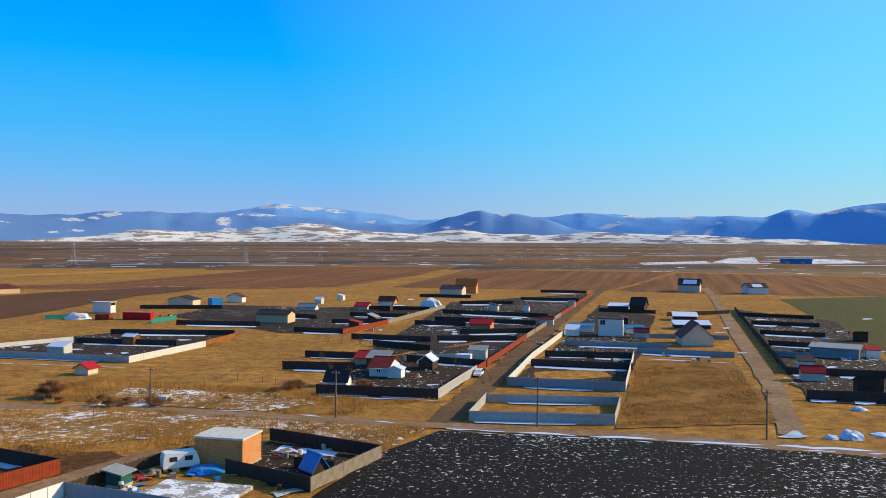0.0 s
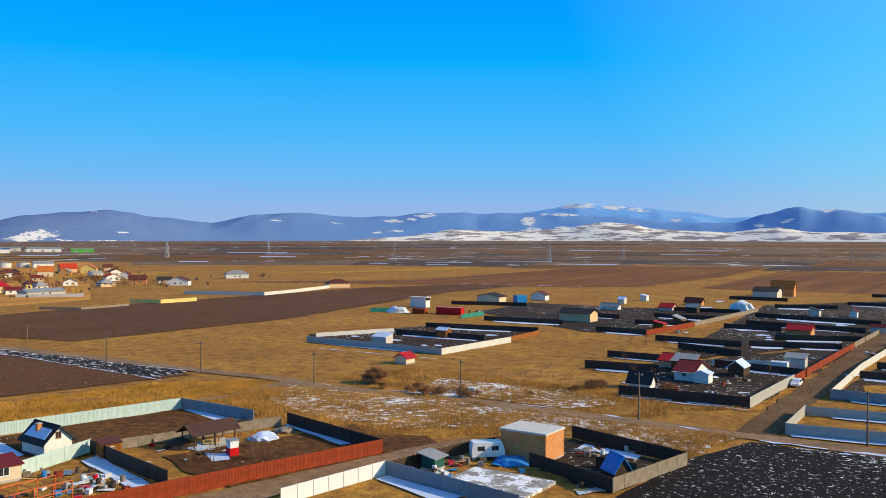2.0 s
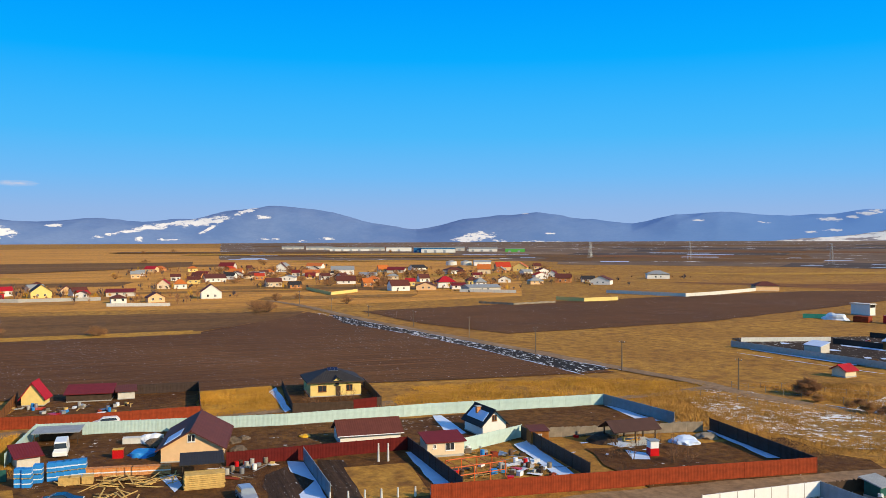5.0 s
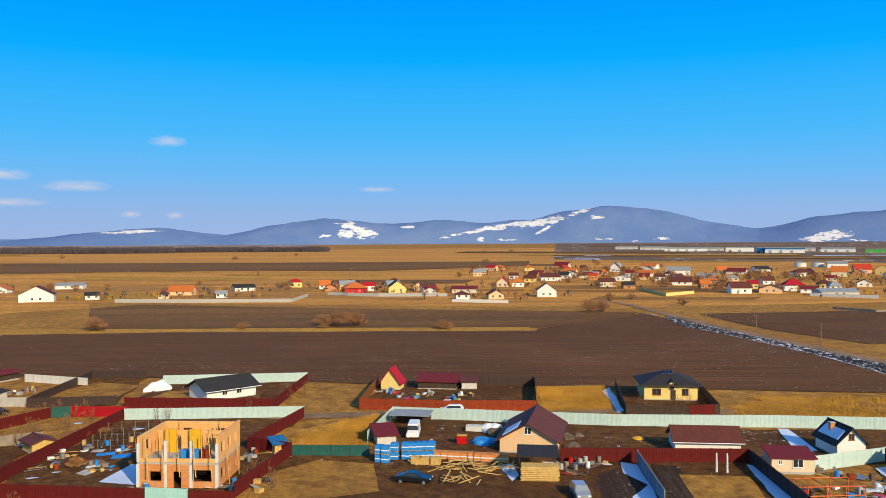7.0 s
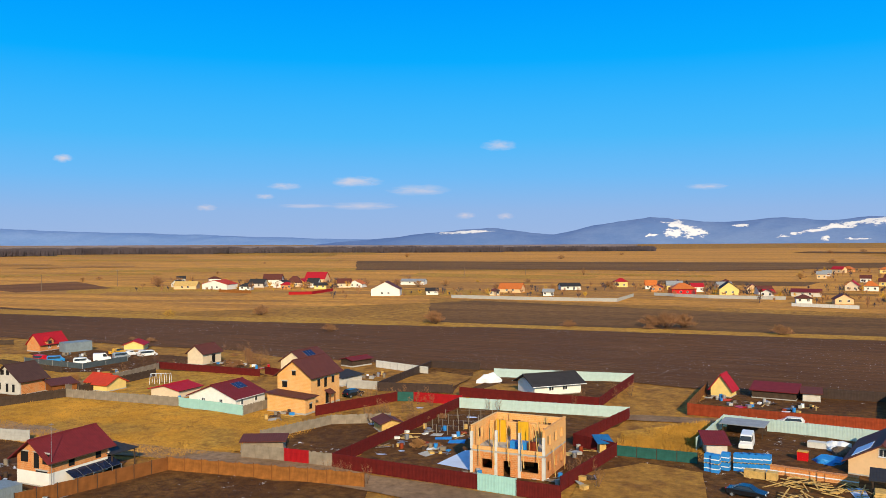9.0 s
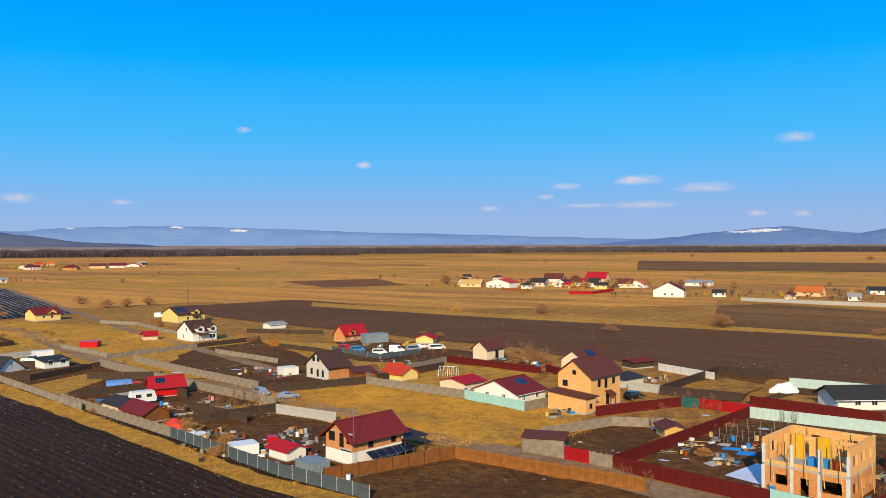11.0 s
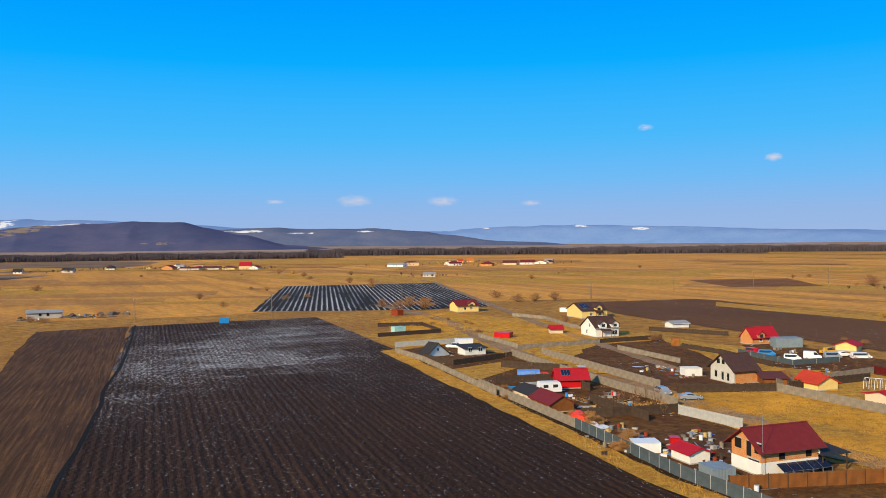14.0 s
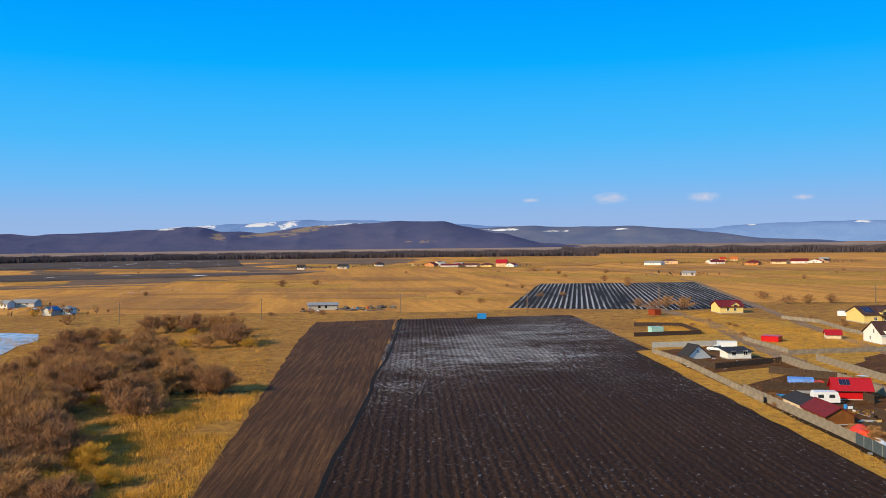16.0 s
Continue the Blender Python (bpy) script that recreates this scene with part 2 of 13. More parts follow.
soil("ditch", (0.010, 0.008, 0.006), (0.016, 0.012, 0.009))
soil("plain_dull", (0.155, 0.092, 0.052), (0.24, 0.145, 0.075), snow=0.08, clod=0.03, patch=0.004, streak=(-12, 30, 1.6, 0.012), snow_scale=0.016)
# plain_beyond: distance haze is painted into its paler, greyer soil colour
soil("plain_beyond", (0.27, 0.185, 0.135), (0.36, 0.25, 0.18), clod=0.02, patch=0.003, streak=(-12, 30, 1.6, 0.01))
meadow("grass_far_tan", (0.56, 0.27, 0.065), (0.47, 0.225, 0.058), (0.36, 0.17, 0.05), patch=0.006, fine=0.25, bands=75)
soil("track", (0.25, 0.15, 0.08), (0.36, 0.23, 0.13), clod=0.8, patch=0.08)
soil("slab_snow", (0.34, 0.32, 0.29), (0.46, 0.44, 0.40), snow=0.30, clod=0.5, snow_scale=0.5, patch=0.2, snow_col=(0.80, 0.83, 0.88))
soil("bed", (0.055, 0.032, 0.019), (0.085, 0.048, 0.028), snow=0.22, clump=0.2, rows=158, spacing=0.8, snow_scale=2.6)
soil("rubble", (0.10, 0.075, 0.055), (0.20, 0.15, 0.11), snow=0.16, clod=2.5, patch=0.3)
# blue of sky-lit shade is put into the snow's base colour
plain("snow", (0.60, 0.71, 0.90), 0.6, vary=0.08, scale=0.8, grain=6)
plain("ice", (0.50, 0.53, 0.58), 0.25, vary=0.55, scale=0.22, grain=0.5)
plain("white_sheet", (0.47, 0.61, 0.57), 0.6, ridges=(5, "X"), vary=0.14)
plain("mint_sheet", (0.36, 0.62, 0.56), 0.5, ridges=(5, "X"), vary=0.12)
plain("maroon_sheet", (0.115, 0.009, 0.007), 0.8, ridges=(5, "X"), vary=0.3)
plain("rust_sheet", (0.27, 0.044, 0.013), 0.85, ridges=(5, "X"), vary=0.35)
plain("red_sheet", (0.34, 0.006, 0.010), 0.75, ridges=(5, "X"), vary=0.25)
# near-black: the shaded faces of the fences are put into this colour
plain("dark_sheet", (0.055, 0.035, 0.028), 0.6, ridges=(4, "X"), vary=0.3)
plain("slate_sheet", (0.22, 0.27, 0.30), 0.45, ridges=(5, "X"), vary=0.2)
plain("green_sheet", (0.02, 0.10, 0.085), 0.7, vary=0.3)
plain("teal_sheet", (0.03, 0.24, 0.18), 0.5, ridges=(5, "X"), vary=0.25)
plain("wood_grey", (0.27, 0.222, 0.165), 0.9, ridges=(7, "X"), vary=0.45, scale=0.6)
plain("wood_brown", (0.22, 0.08, 0.02), 0.85, ridges=(7, "X"), vary=0.4, scale=0.5)
plain("wood_orange", (0.28, 0.105, 0.022), 0.85, ridges=(6, "X"), vary=0.4)
plain("timber", (0.62, 0.40, 0.13), 0.75, vary=0.3, scale=2.0)
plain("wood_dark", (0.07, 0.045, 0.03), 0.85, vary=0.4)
plain("concrete", (0.42, 0.41, 0.38), 0.9, vary=0.2)
plain("concrete_white", (0.64, 0.63, 0.58), 0.85, vary=0.15)
plain("plaster_cream", (0.72, 0.58, 0.40), 0.85, vary=0.1)
plain("plaster_peach", (0.76, 0.50, 0.27), 0.85, vary=0.08)
plain("plaster_yellow", (0.78, 0.58, 0.20), 0.85, vary=0.1)
plain("plaster_white", (0.78, 0.76, 0.70), 0.85, vary=0.08)
plain("plaster_grey", (0.58, 0.54, 0.47), 0.9, vary=0.15)
masonry("brick_orange", (0.62, 0.20, 0.04), (0.52, 0.32, 0.15), 1.0, 0.25)
masonry("brick_tan", (0.76, 0.35, 0.09), (0.68, 0.44, 0.20), 1.0, 0.2)
plain("roof_maroon", (0.165, 0.019, 0.020), 0.7, ridges=(3, "X"), vary=0.2)
plain("roof_umber", (0.075, 0.038, 0.03), 0.7, ridges=(3, "X"), vary=0.2)
plain("mesh_grey", (0.075, 0.095, 0.105), 0.7, vary=0.3)
plain("tarp_sky", (0.16, 0.33, 0.78), 0.45, vary=0.25, scale=2)
plain("roof_brown", (0.12, 0.036, 0.025), 0.7, ridges=(3, "X"), vary=0.2)
plain("roof_red", (0.40, 0.012, 0.022), 0.7, ridges=(3, "X"), vary=0.15)
plain("roof_scarlet", (0.50, 0.048, 0.018), 0.7, ridges=(3, "X"), vary=0.15)
plain("roof_orange", (0.55, 0.15, 0.03), 0.6, ridges=(3, "X"), vary=0.2)
plain("roof_black", (0.036, 0.033, 0.033), 0.75, ridges=(3, "X"), vary=0.25)
plain("roof_grey", (0.30, 0.31, 0.31), 0.5, ridges=(3, "X"), vary=0.2)
plain("roof_blue", (0.02, 0.14, 0.34), 0.5, ridges=(3, "X"), vary=0.25)
plain("paint_white", (0.80, 0.80, 0.79), 0.3, vary=0.06)
plain("paint_black", (0.012, 0.014, 0.018), 0.15, vary=0.1, spec=0.6)
plain("paint_silver", (0.42, 0.45, 0.48), 0.25, metal=0.4, vary=0.1)
plain("paint_red", (0.55, 0.012, 0.015), 0.3, vary=0.1)
plain("paint_green", (0.10, 0.42, 0.07), 0.5, vary=0.15)
plain("paint_blue", (0.02, 0.22, 0.55), 0.35, vary=0.15)
plain("paint_yellow", (0.70, 0.38, 0.02), 0.4, vary=0.15)
plain("paint_orange", (0.72, 0.13, 0.025), 0.5, vary=0.2)
plain("tarp_blue", (0.03, 0.24, 0.62), 0.45, vary=0.2, scale=2)
plain("tarp_red", (0.75, 0.06, 0.02), 0.5, vary=0.2, scale=2)
plain("tarp_white", (0.76, 0.79, 0.82), 0.4, vary=0.12, scale=3)
plain("rubber", (0.02, 0.02, 0.02), 0.8, vary=0.1)
plain("pole_wood", (0.20, 0.145, 0.10), 0.9, vary=0.3)
plain("steel", (0.40, 0.41, 0.42), 0.45, metal=0.7, vary=0.15)
# near-black that paints the unlit inside of wall openings
plain("opening_shade", (0.012, 0.011, 0.011), 0.9, vary=0.1)
plain("bark", (0.14, 0.085, 0.055), 0.95, vary=0.35)
plain("twig_brown", (0.33, 0.165, 0.075), 0.9, vary=0.35, scale=0.5)
plain("twig_tan", (0.43, 0.22, 0.08), 0.9, vary=0.35, scale=0.5)
plain("twig_gold", (0.60, 0.33, 0.04), 0.9, vary=0.3)
plain("straw", (0.56, 0.295, 0.044), 0.9, vary=0.5, scale=0.09)
plain("straw_brown", (0.52, 0.275, 0.065), 0.9, vary=0.5, scale=0.1)
# woodland: the grey-purple of distant haze is put into the twig colour
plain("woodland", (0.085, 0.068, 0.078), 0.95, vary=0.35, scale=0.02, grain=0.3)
glassy("glass", (0.02, 0.024, 0.03))
glassy("solar_glass", (0.010, 0.016, 0.04), 0.12)


# ---- building blocks ----
class Shape:
    """Collects vertices and faces of one mesh."""

    def __init__(self):
        self.v, self.f = [], []

    def poly(self, *pts):
        k = len(self.v)
        self.v += [tuple(p) for p in pts]
        self.f.append(tuple(range(k, k + len(pts))))
        return self

    def box(self, x0, x1, y0, y1, z0, z1):
        k = len(self.v)
        self.v += [(x, y, z) for z in (z0, z1) for x, y in ((x0, y0), (x1, y0), (x1, y1), (x0, y1))]
        self.f += [tuple(k + i for i in q) for q in ((3, 2, 1, 0), (4, 5, 6, 7), (0, 1, 5, 4), (1, 2, 6, 5), (2, 3, 7, 6), (3, 0, 4, 7))]
        return self

    def prism(self, outline, y0, y1):
        """An outline of (x, z), drawn out from y0 to y1."""
        k, n = len(self.v), len(outline)
        self.v += [(x, y, z) for y in (y0, y1) for x, z in outline]
        self.f += [tuple(range(k, k + n)), tuple(range(k + 2 * n - 1, k + n - 1, -1))]
        self.f += [(k + i, k + n + i, k + n + (i + 1) % n, k + (i + 1) % n) for i in range(n)]
        return self

    def slab(self, a, b, c, d, thick):
        """A sloping plate with the given upper corners."""
        up = (Vector(b) - Vector(a)).cross(Vector(d) - Vector(a)).normalized() * thick
        lo = [tuple(Vector(p) - up) for p in (a, b, c, d)]
        k = len(self.v)
        self.v += [tuple(p) for p in (a, b, c, d)] + lo
        self.f += [tuple(k + i for i in q) for q in ((0, 1, 2, 3), (7, 6, 5, 4), (0, 4, 5, 1), (1, 5, 6, 2), (2, 6, 7, 3), (3, 7, 4, 0))]
        return self

    def tube(self, p, q, r0, r1=None, sides=6):
        p, q = Vector(p), Vector(q)
        r1 = r0 if r1 is None else r1
        axis = (q - p).normalized()
        u = axis.cross(Vector((0, 0, 1)) if abs(axis.z) < 0.9 else Vector((1, 0, 0))).normalized()
        w = axis.cross(u)
        k = len(self.v)
        for c, r in ((p, r0), (q, r1)):
            for i in range(sides):
                a = math.tau * i / sides
                self.v.append(tuple(c + u * (r * math.cos(a)) + w * (r * math.sin(a))))
        self.f += [(k + i, k + (i + 1) % sides, k + sides + (i + 1) % sides, k + sides + i) for i in range(sides)]
        self.f += [tuple(range(k + sides - 1, k - 1, -1)), tuple(range(k + sides, k + 2 * sides))]
        return self

    def mesh(self, name, mat, smooth=False):
        me = bpy.data.meshes.new(name)
        me.from_pydata(self.v, [], self.f)
        me.materials.append(MATS[mat])
        if smooth:
            me.polygons.foreach_set("use_smooth", [True] * len(me.polygons))
        me.update()
        return me


def part(name, shape, mat, parent=None, label="", at=None, smooth=False):
    """One mesh object under a thing or a part; shape may be a mesh that is shared."""
    me = shape if isinstance(shape, bpy.types.Mesh) else shape.mesh(name, mat, smooth)
    ob = new(name, me)
    ob.parent = parent
    if at is not None:
        ob.matrix_local = at
    return tagged(ob, label)


def thing(name, x, y, rot, label, category, group="", z=None):
    ob = new(name)
    ob.matrix_world = pose(x, y, ground_z(x, y) if z is None else z, 0, 0, rot)
    ob.empty_display_size = 0.5
    return tagged(ob, label, category, group)


def ground_z(x, y):
    """The plain is level near by and climbs gently towards the hills."""
    r = math.hypot(x, y)
    foot = 19 + 10 * math.cos(2 * math.atan2(-x, y))
    return max(0.0, min(1.15, (r - 600) / 3700)) * foot


# ---- the large structure ----
def build_ground():
    """One sheet of rings from under the camera out to the hills."""
    s = Shape()
    radii = [0, 20, 40, 60, 80, 100, 130, 160, 200, 250, 310, 380, 460, 560, 600, 800, 1100, 1500, 2000, 2600, 3300, 4100, 4850]
    sides = 96
    for r in radii[1:]:
        for i in range(sides):
            a = math.tau * i / sides
            x, y = r * math.cos(a), r * math.sin(a)
            s.v.append((x, y, ground_z(x, y)))
    s.f.append(tuple(range(sides)))
    for k in range(len(radii) - 2):
        for i in range(sides):
            j = (i + 1) % sides
            s.f.append((k * sides + i, (k + 1) * sides + i, (k + 1) * sides + j, k * sides + j))
    tagged(part("ground", s, "grass"), "flat plain of dry tawny winter grass", "ground", kind="structure")


build_ground()
LIFT = [0.02]


def field(name, mat, label, *pts, rise=0.0006):
    """A patch of land lying just proud of the plain, with an uneven edge."""
    LIFT[0] += rise
    up = LIFT[0]
    rng = random.Random(len(label) + int(abs(pts[0][0])))
    loop = []
    for (ax, ay), (bx, by) in zip(pts, pts[1:] + pts[:1]):
        d = math.hypot(bx - ax, by - ay)
        if d < 0.05:
            continue
        far = math.hypot((ax + bx) / 2, (ay + by) / 2)
        n = max(1, min(40, int(d / max(2.5, far / 40))))
        wob = min(1.1, d / 30) * (0.35 + far / 500)
        sway = 2.6 if name.endswith(("yard", "meadow", "bed")) and far < 260 else 0.0
        for i in range(n):
            t, o = i / n, (rng.random() - 0.5) * wob if i else 0
            o += sway * min(t, 1 - t) * 2.5 * noise.noise(((ax + (bx - ax) * t) * 0.16, (ay + (by - ay) * t) * 0.16, up))
            x, y = ax + (bx - ax) * t - (by - ay) / d * o, ay + (by - ay) * t + (bx - ax) / d * o
            loop.append((x, y))
    bm = bmesh.new()
    vs = [bm.verts.new((x, y, 0)) for x, y in loop]
    bm.faces.new(vs)
    bmesh.ops.triangulate(bm, faces=bm.faces[:])
    far = max(math.hypot(*p) for p in pts)
    if far > 590:
        for k in range(4):
            long = [e for e in bm.edges if e.calc_length() > 260]
            if not long:
                break
            bmesh.ops.subdivide_edges(bm, edges=long, cuts=1)
            bmesh.ops.triangulate(bm, faces=bm.faces[:])
    for v in bm.verts:
        r = math.hypot(v.co.x, v.co.y)
        v.co.z = ground_z(v.co.x, v.co.y) + up * (1 + (max(0, r - 600) / 120))
    bmesh.ops.recalc_face_normals(bm, faces=bm.faces[:])
    if sum(f.normal.z for f in bm.faces) < 0:
        bmesh.ops.reverse_faces(bm, faces=bm.faces[:])
    me = bpy.data.meshes.new(name)
    bm.to_mesh(me)
    bm.free()
    me.materials.append(MATS[mat])
    return tagged(new(name, me), label, name.split("_")[-1], kind="structure")


def road(label, width, *pts, mat="track", name="road", verge=0.0):
    """A ribbon of beaten earth through the given points."""
    LIFT[0] += 0.0006
    fine = []
    for a, b in zip(pts, pts[1:]):
        d = math.hypot(b[0] - a[0], b[1] - a[1])
        n = max(1, int(d / 4))
        fine += [(a[0] + (b[0] - a[0]) * i / n, a[1] + (b[1] - a[1]) * i / n) for i in range(n)]
    fine.append(pts[-1])
    for _ in range(3):
        fine = [fine[0]] + [((a[0] + 2 * b[0] + c[0]) / 4, (a[1] + 2 * b[1] + c[1]) / 4) for a, b, c in zip(fine, fine[1:], fine[2:])] + [fine[-1]]
    rng = random.Random(7)
    s = Shape()
    for i, p in enumerate(fine):
        q, o = fine[min(i + 1, len(fine) - 1)], fine[max(i - 1, 0)]
        d = Vector((q[0] - o[0], q[1] - o[1])).normalized()
        for side in (-1, 1):
            w = width / 2 * (1 + (rng.random() - 0.5) * 0.35)
            x, y = p[0] - d.y * side * w, p[1] + d.x * side * w
            s.v.append((x, y, ground_z(x, y) + LIFT[0]))
    s.f = [(2 * i, 2 * i + 1, 2 * i + 3, 2 * i + 2)[::-1] for i in range(len(fine) - 1)]
    return tagged(part(name, s, mat), label, name, kind="structure")


# ---- kinds of things ----
PANELS = {}
POSTS = {"wood_orange": "wood_brown", **{m: m for m in ("maroon_sheet", "rust_sheet", "red_sheet", "white_sheet", "mint_sheet", "wood_grey", "slate_sheet", "teal_sheet")}}


def fence(mat, label, height, *pts, post="", step=2.5, name="fence", gate=""):
    """A fence along a line of points: posts and sheet or board panels, each its own part."""
    ob = thing(name, pts[0][0], pts[0][1], 0, label, "fence")
    ox, oy = pts[0]
    post = post or POSTS.get(mat) or ("wood_dark" if mat in ("dark_sheet", "wood_dark", "wood_brown", "green_sheet") else "concrete")
    key = (mat, post, round(height, 1), step)
    if key not in PANELS:
        PANELS[key] = {}
    lib = PANELS[key]
    if "post" not in lib:
        lib["post"] = Shape().box(-0.045, 0.045, -0.045, 0.045, 0, height + 0.08).mesh("post", post)
    first = True
    for (ax, ay), (bx, by) in zip(pts, pts[1:]):
        d = math.hypot(bx - ax, by - ay)
        n = max(1, round(d / step))
        w = round(d / n, 2)
        rot = math.degrees(math.atan2(by - ay, bx - ax))
        if w not in lib:
            s = Shape()
            if mat.startswith("wood"):
                k = max(4, int(w / 0.28))
                rng = random.Random(int(w * 100))
                top = []
                for i in range(k):
                    h = height * (0.93 + 0.09 * rng.random())
                    top += [(0.02 + i * (w - 0.04) / k, h), (0.02 + (i + 1) * (w - 0.04) / k - 0.01, h)]
                s.prism([(w - 0.02, 0.06), (0.02, 0.06)][::-1] + top[::-1], -0.02, 0.02)
            else:
                k = 4 if mat.startswith("concrete") else 1
                side = []
                for i in range(k):
                    side += [(0.035 if k > 1 else 0.02, 0.03 + i * (height - 0.1) / k), (0.035 if k > 1 else 0.02, 0.0 + (i + 1) * (height - 0.1) / k)]
                    side += [(0.015, 0.005 + (i + 1) * (height - 0.1) / k), (0.015, 0.028 + (i + 1) * (height - 0.1) / k)] if i < k - 1 else []
                side += [(0.04, height - 0.08), (0.04, height)]
                s.prism([(-p, q) for p, q in side][::-1][::-1] + side[::-1], 0.04, w - 0.04)
                s.v = [(q, p, h) for p, q, h in s.v]
            lib[w] = s.mesh("panel", mat)
        for i in range(n + 1):
            x, y = ax + (bx - ax) * i / n, ay + (by - ay) * i / n
            z = ground_z(x, y)
            if i or first:
                part("post", lib["post"], post, ob, at=pose(x - ox, y - oy, 0, 0, 0, rot))
            if i < n:
                part("panel", lib[w], mat, ob, at=pose(x - ox, y - oy, 0.0, 0, 0, rot))
        first = False
    return ob


def wires(label, height, *pts, step=4.0):
    """A pasture fence: thin posts and two wires."""
    ob = thing("post_fence", pts[0][0], pts[0][1], 0, label, "fence")
    ox, oy = pts[0]
    me = Shape().tube((0, 0, 0), (0.03, 0, height), 0.06, 0.05, 5).mesh("post", "wood_grey")
    for (ax, ay), (bx, by) in zip(pts, pts[1:]):
        n = max(1, round(math.hypot(bx - ax, by - ay) / step))
        for i in range(n + 1):
            part("post", me, "wood_grey", ob, at=pose(ax + (bx - ax) * i / n - ox, ay + (by - ay) * i / n - oy, 0, 0, 0, 40 * i))
        s = Shape()
        for z in (0.45, 0.9):
            s.tube((ax - ox, ay - oy, height * z), (bx - ox, by - oy, height * z), 0.008, 0.008, 3)
        part("wire", s, "steel", ob)


def window(parent, face, w, d, u, z, ww, wh, dark=False, frame="paint_white", sill=True):
    """A window or opening on one face of a house: f front, b back, l and r the sides."""
    at = {"f": pose(u, -d / 2, z), "b": pose(-u, d / 2, z, 0, 0, 180), "l": pose(-w / 2, -u, z, 0, 0, -90), "r": pose(w / 2, u, z, 0, 0, 90)}[face]
    s = Shape()
    a, b = ww / 2, wh / 2
    t = 0.07
    if dark:
        # no hole is cut: a near-black plate stands for the unlit room
        ob = part("opening", Shape().box(-a, a, -0.02, 0.05, -b, b), "opening_shade", parent, "dark plate standing for an unlit unglazed wall opening", at)
        part("lintel", Shape().box(-a - 0.15, a + 0.15, -0.04, 0.05, b, b + 0.18), "concrete", ob)
        return ob
    for x0, x1, z0, z1 in ((-a, a, b - t, b), (-a, a, -b, -b + t), (-a, -a + t, -b + t, b - t), (a - t, a, -b + t, b - t), (-t / 2, t / 2, -b + t, b - t)):
        s.box(x0, x1, -0.05, 0.03, z0, z1)
    ob = part("window", s, frame, parent, "", at)
    part("pane", Shape().box(-a + t, a - t, -0.02, 0.0, -b + t, b - t), "glass", ob)
    if sill:
        part("sill", Shape().box(-a - 0.06, a + 0.06, -0.13, 0.03, -b - 0.06, -b), frame, ob)
    return ob


def door(parent, face, w, d, u, ww=0.95, wh=2.05, mat="wood_dark"):
    at = {"f": pose(u, -d / 2, 0), "b": pose(-u, d / 2, 0, 0, 0, 180), "l": pose(-w / 2, -u, 0, 0, 0, -90), "r": pose(w / 2, u, 0, 0, 0, 90)}[face]
    s = Shape().box(-ww / 2, ww / 2, -0.05, 0.03, 0.05, wh)
    s.box(-ww / 2 + 0.12, ww / 2 - 0.12, -0.065, -0.045, 0.2, 0.95).box(-ww / 2 + 0.12, ww / 2 - 0.12, -0.065, -0.045, 1.1, wh - 0.2)
    ob = part("door", s, mat, parent, "", at)
    part("handle", Shape().tube((ww / 2 - 0.1, -0.11, 1.0), (ww / 2 - 0.22, -0.11, 1.0), 0.015), "steel", ob)


GARDENS = []


def house(label, x, y, rot, w, d, eave, rise, ridge, wall, roof, wins=(), over=0.45, category="house", name="house",
          chimney=None, snow=None, solar=None, doors=(), lower=None, dark=False, gable=None, base=True, z=0.0, group="", thick=0.14, frame="paint_white", front=None, dormers=(), porch=None):
    """A house on a w by d plan. ridge x or y: gabled along that way; hip, flat, or shed (falling to the front)."""
    ob = thing(name, x, y, rot, label, category, group)
    if group == "far village houses":
        GARDENS.append((x, y, w))
    a, b = w / 2, d / 2
    top = eave + rise
    s = Shape()
    if ridge == "y":
        s.prism([(-a, z), (a, z), (a, eave), (0, top), (-a, eave)], -b, b)
    elif ridge == "x":
        s.prism([(-b, z), (b, z), (b, eave), (0, top), (-b, eave)], -a, a)
        s.v = [(q, p, h) for p, q, h in s.v]
        s.f = [f[::-1] for f in s.f]
    elif ridge == "shed":
        s.prism([(-b, z), (b, z), (b, top), (-b, eave)], -a, a)
        s.v = [(q, p, h) for p, q, h in s.v]
        s.f = [f[::-1] for f in s.f]
    else:
        s.box(-a, a, -b, b, z, eave)
    part("wall", s, wall, ob)
    if gable:
        g = Shape()
        for sgn in (-1, 1):
            if ridge == "y":
                g.prism([(-a + 0.02, eave), (a - 0.02, eave), (0, top - 0.02)], sgn * b - 0.03, sgn * b + 0.03)
        part("gable", g, gable, ob)
    if base and not group:
        part("plinth", Shape().box(-a - 0.05, a + 0.05, -b - 0.05, b + 0.05, -0.05, 0.3), "concrete", ob)
    if lower:
        part("lower_wall", Shape().box(-a - 0.03, a + 0.03, -b - 0.03, b + 0.03, 0.0, lower[1]), lower[0], ob, "pale rendered lower wall")
    o = over
    r = Shape()
    up = 0.16
    if ridge in ("x", "y"):
        la, lb = (a, b) if ridge == "x" else (b, a)
        drop = rise / lb * o
        e, tt = eave - drop + up, top + up
        th = thick * 1.2
        r.prism([(-lb - o, e), (-lb - o, e - th), (0, tt - th), (lb + o, e - th), (lb + o, e), (0, tt)], -la - o, la + o)
        r.v = [(q, p, h) for p, q, h in r.v] if ridge == "x" else r.v
        r.f = [f[::-1] for f in r.f] if ridge == "x" else r.f
        part("roof", r, roof, ob)
        cap = Shape().tube((-la - o, 0, tt), (la + o, 0, tt), 0.12, 0.12, 6)
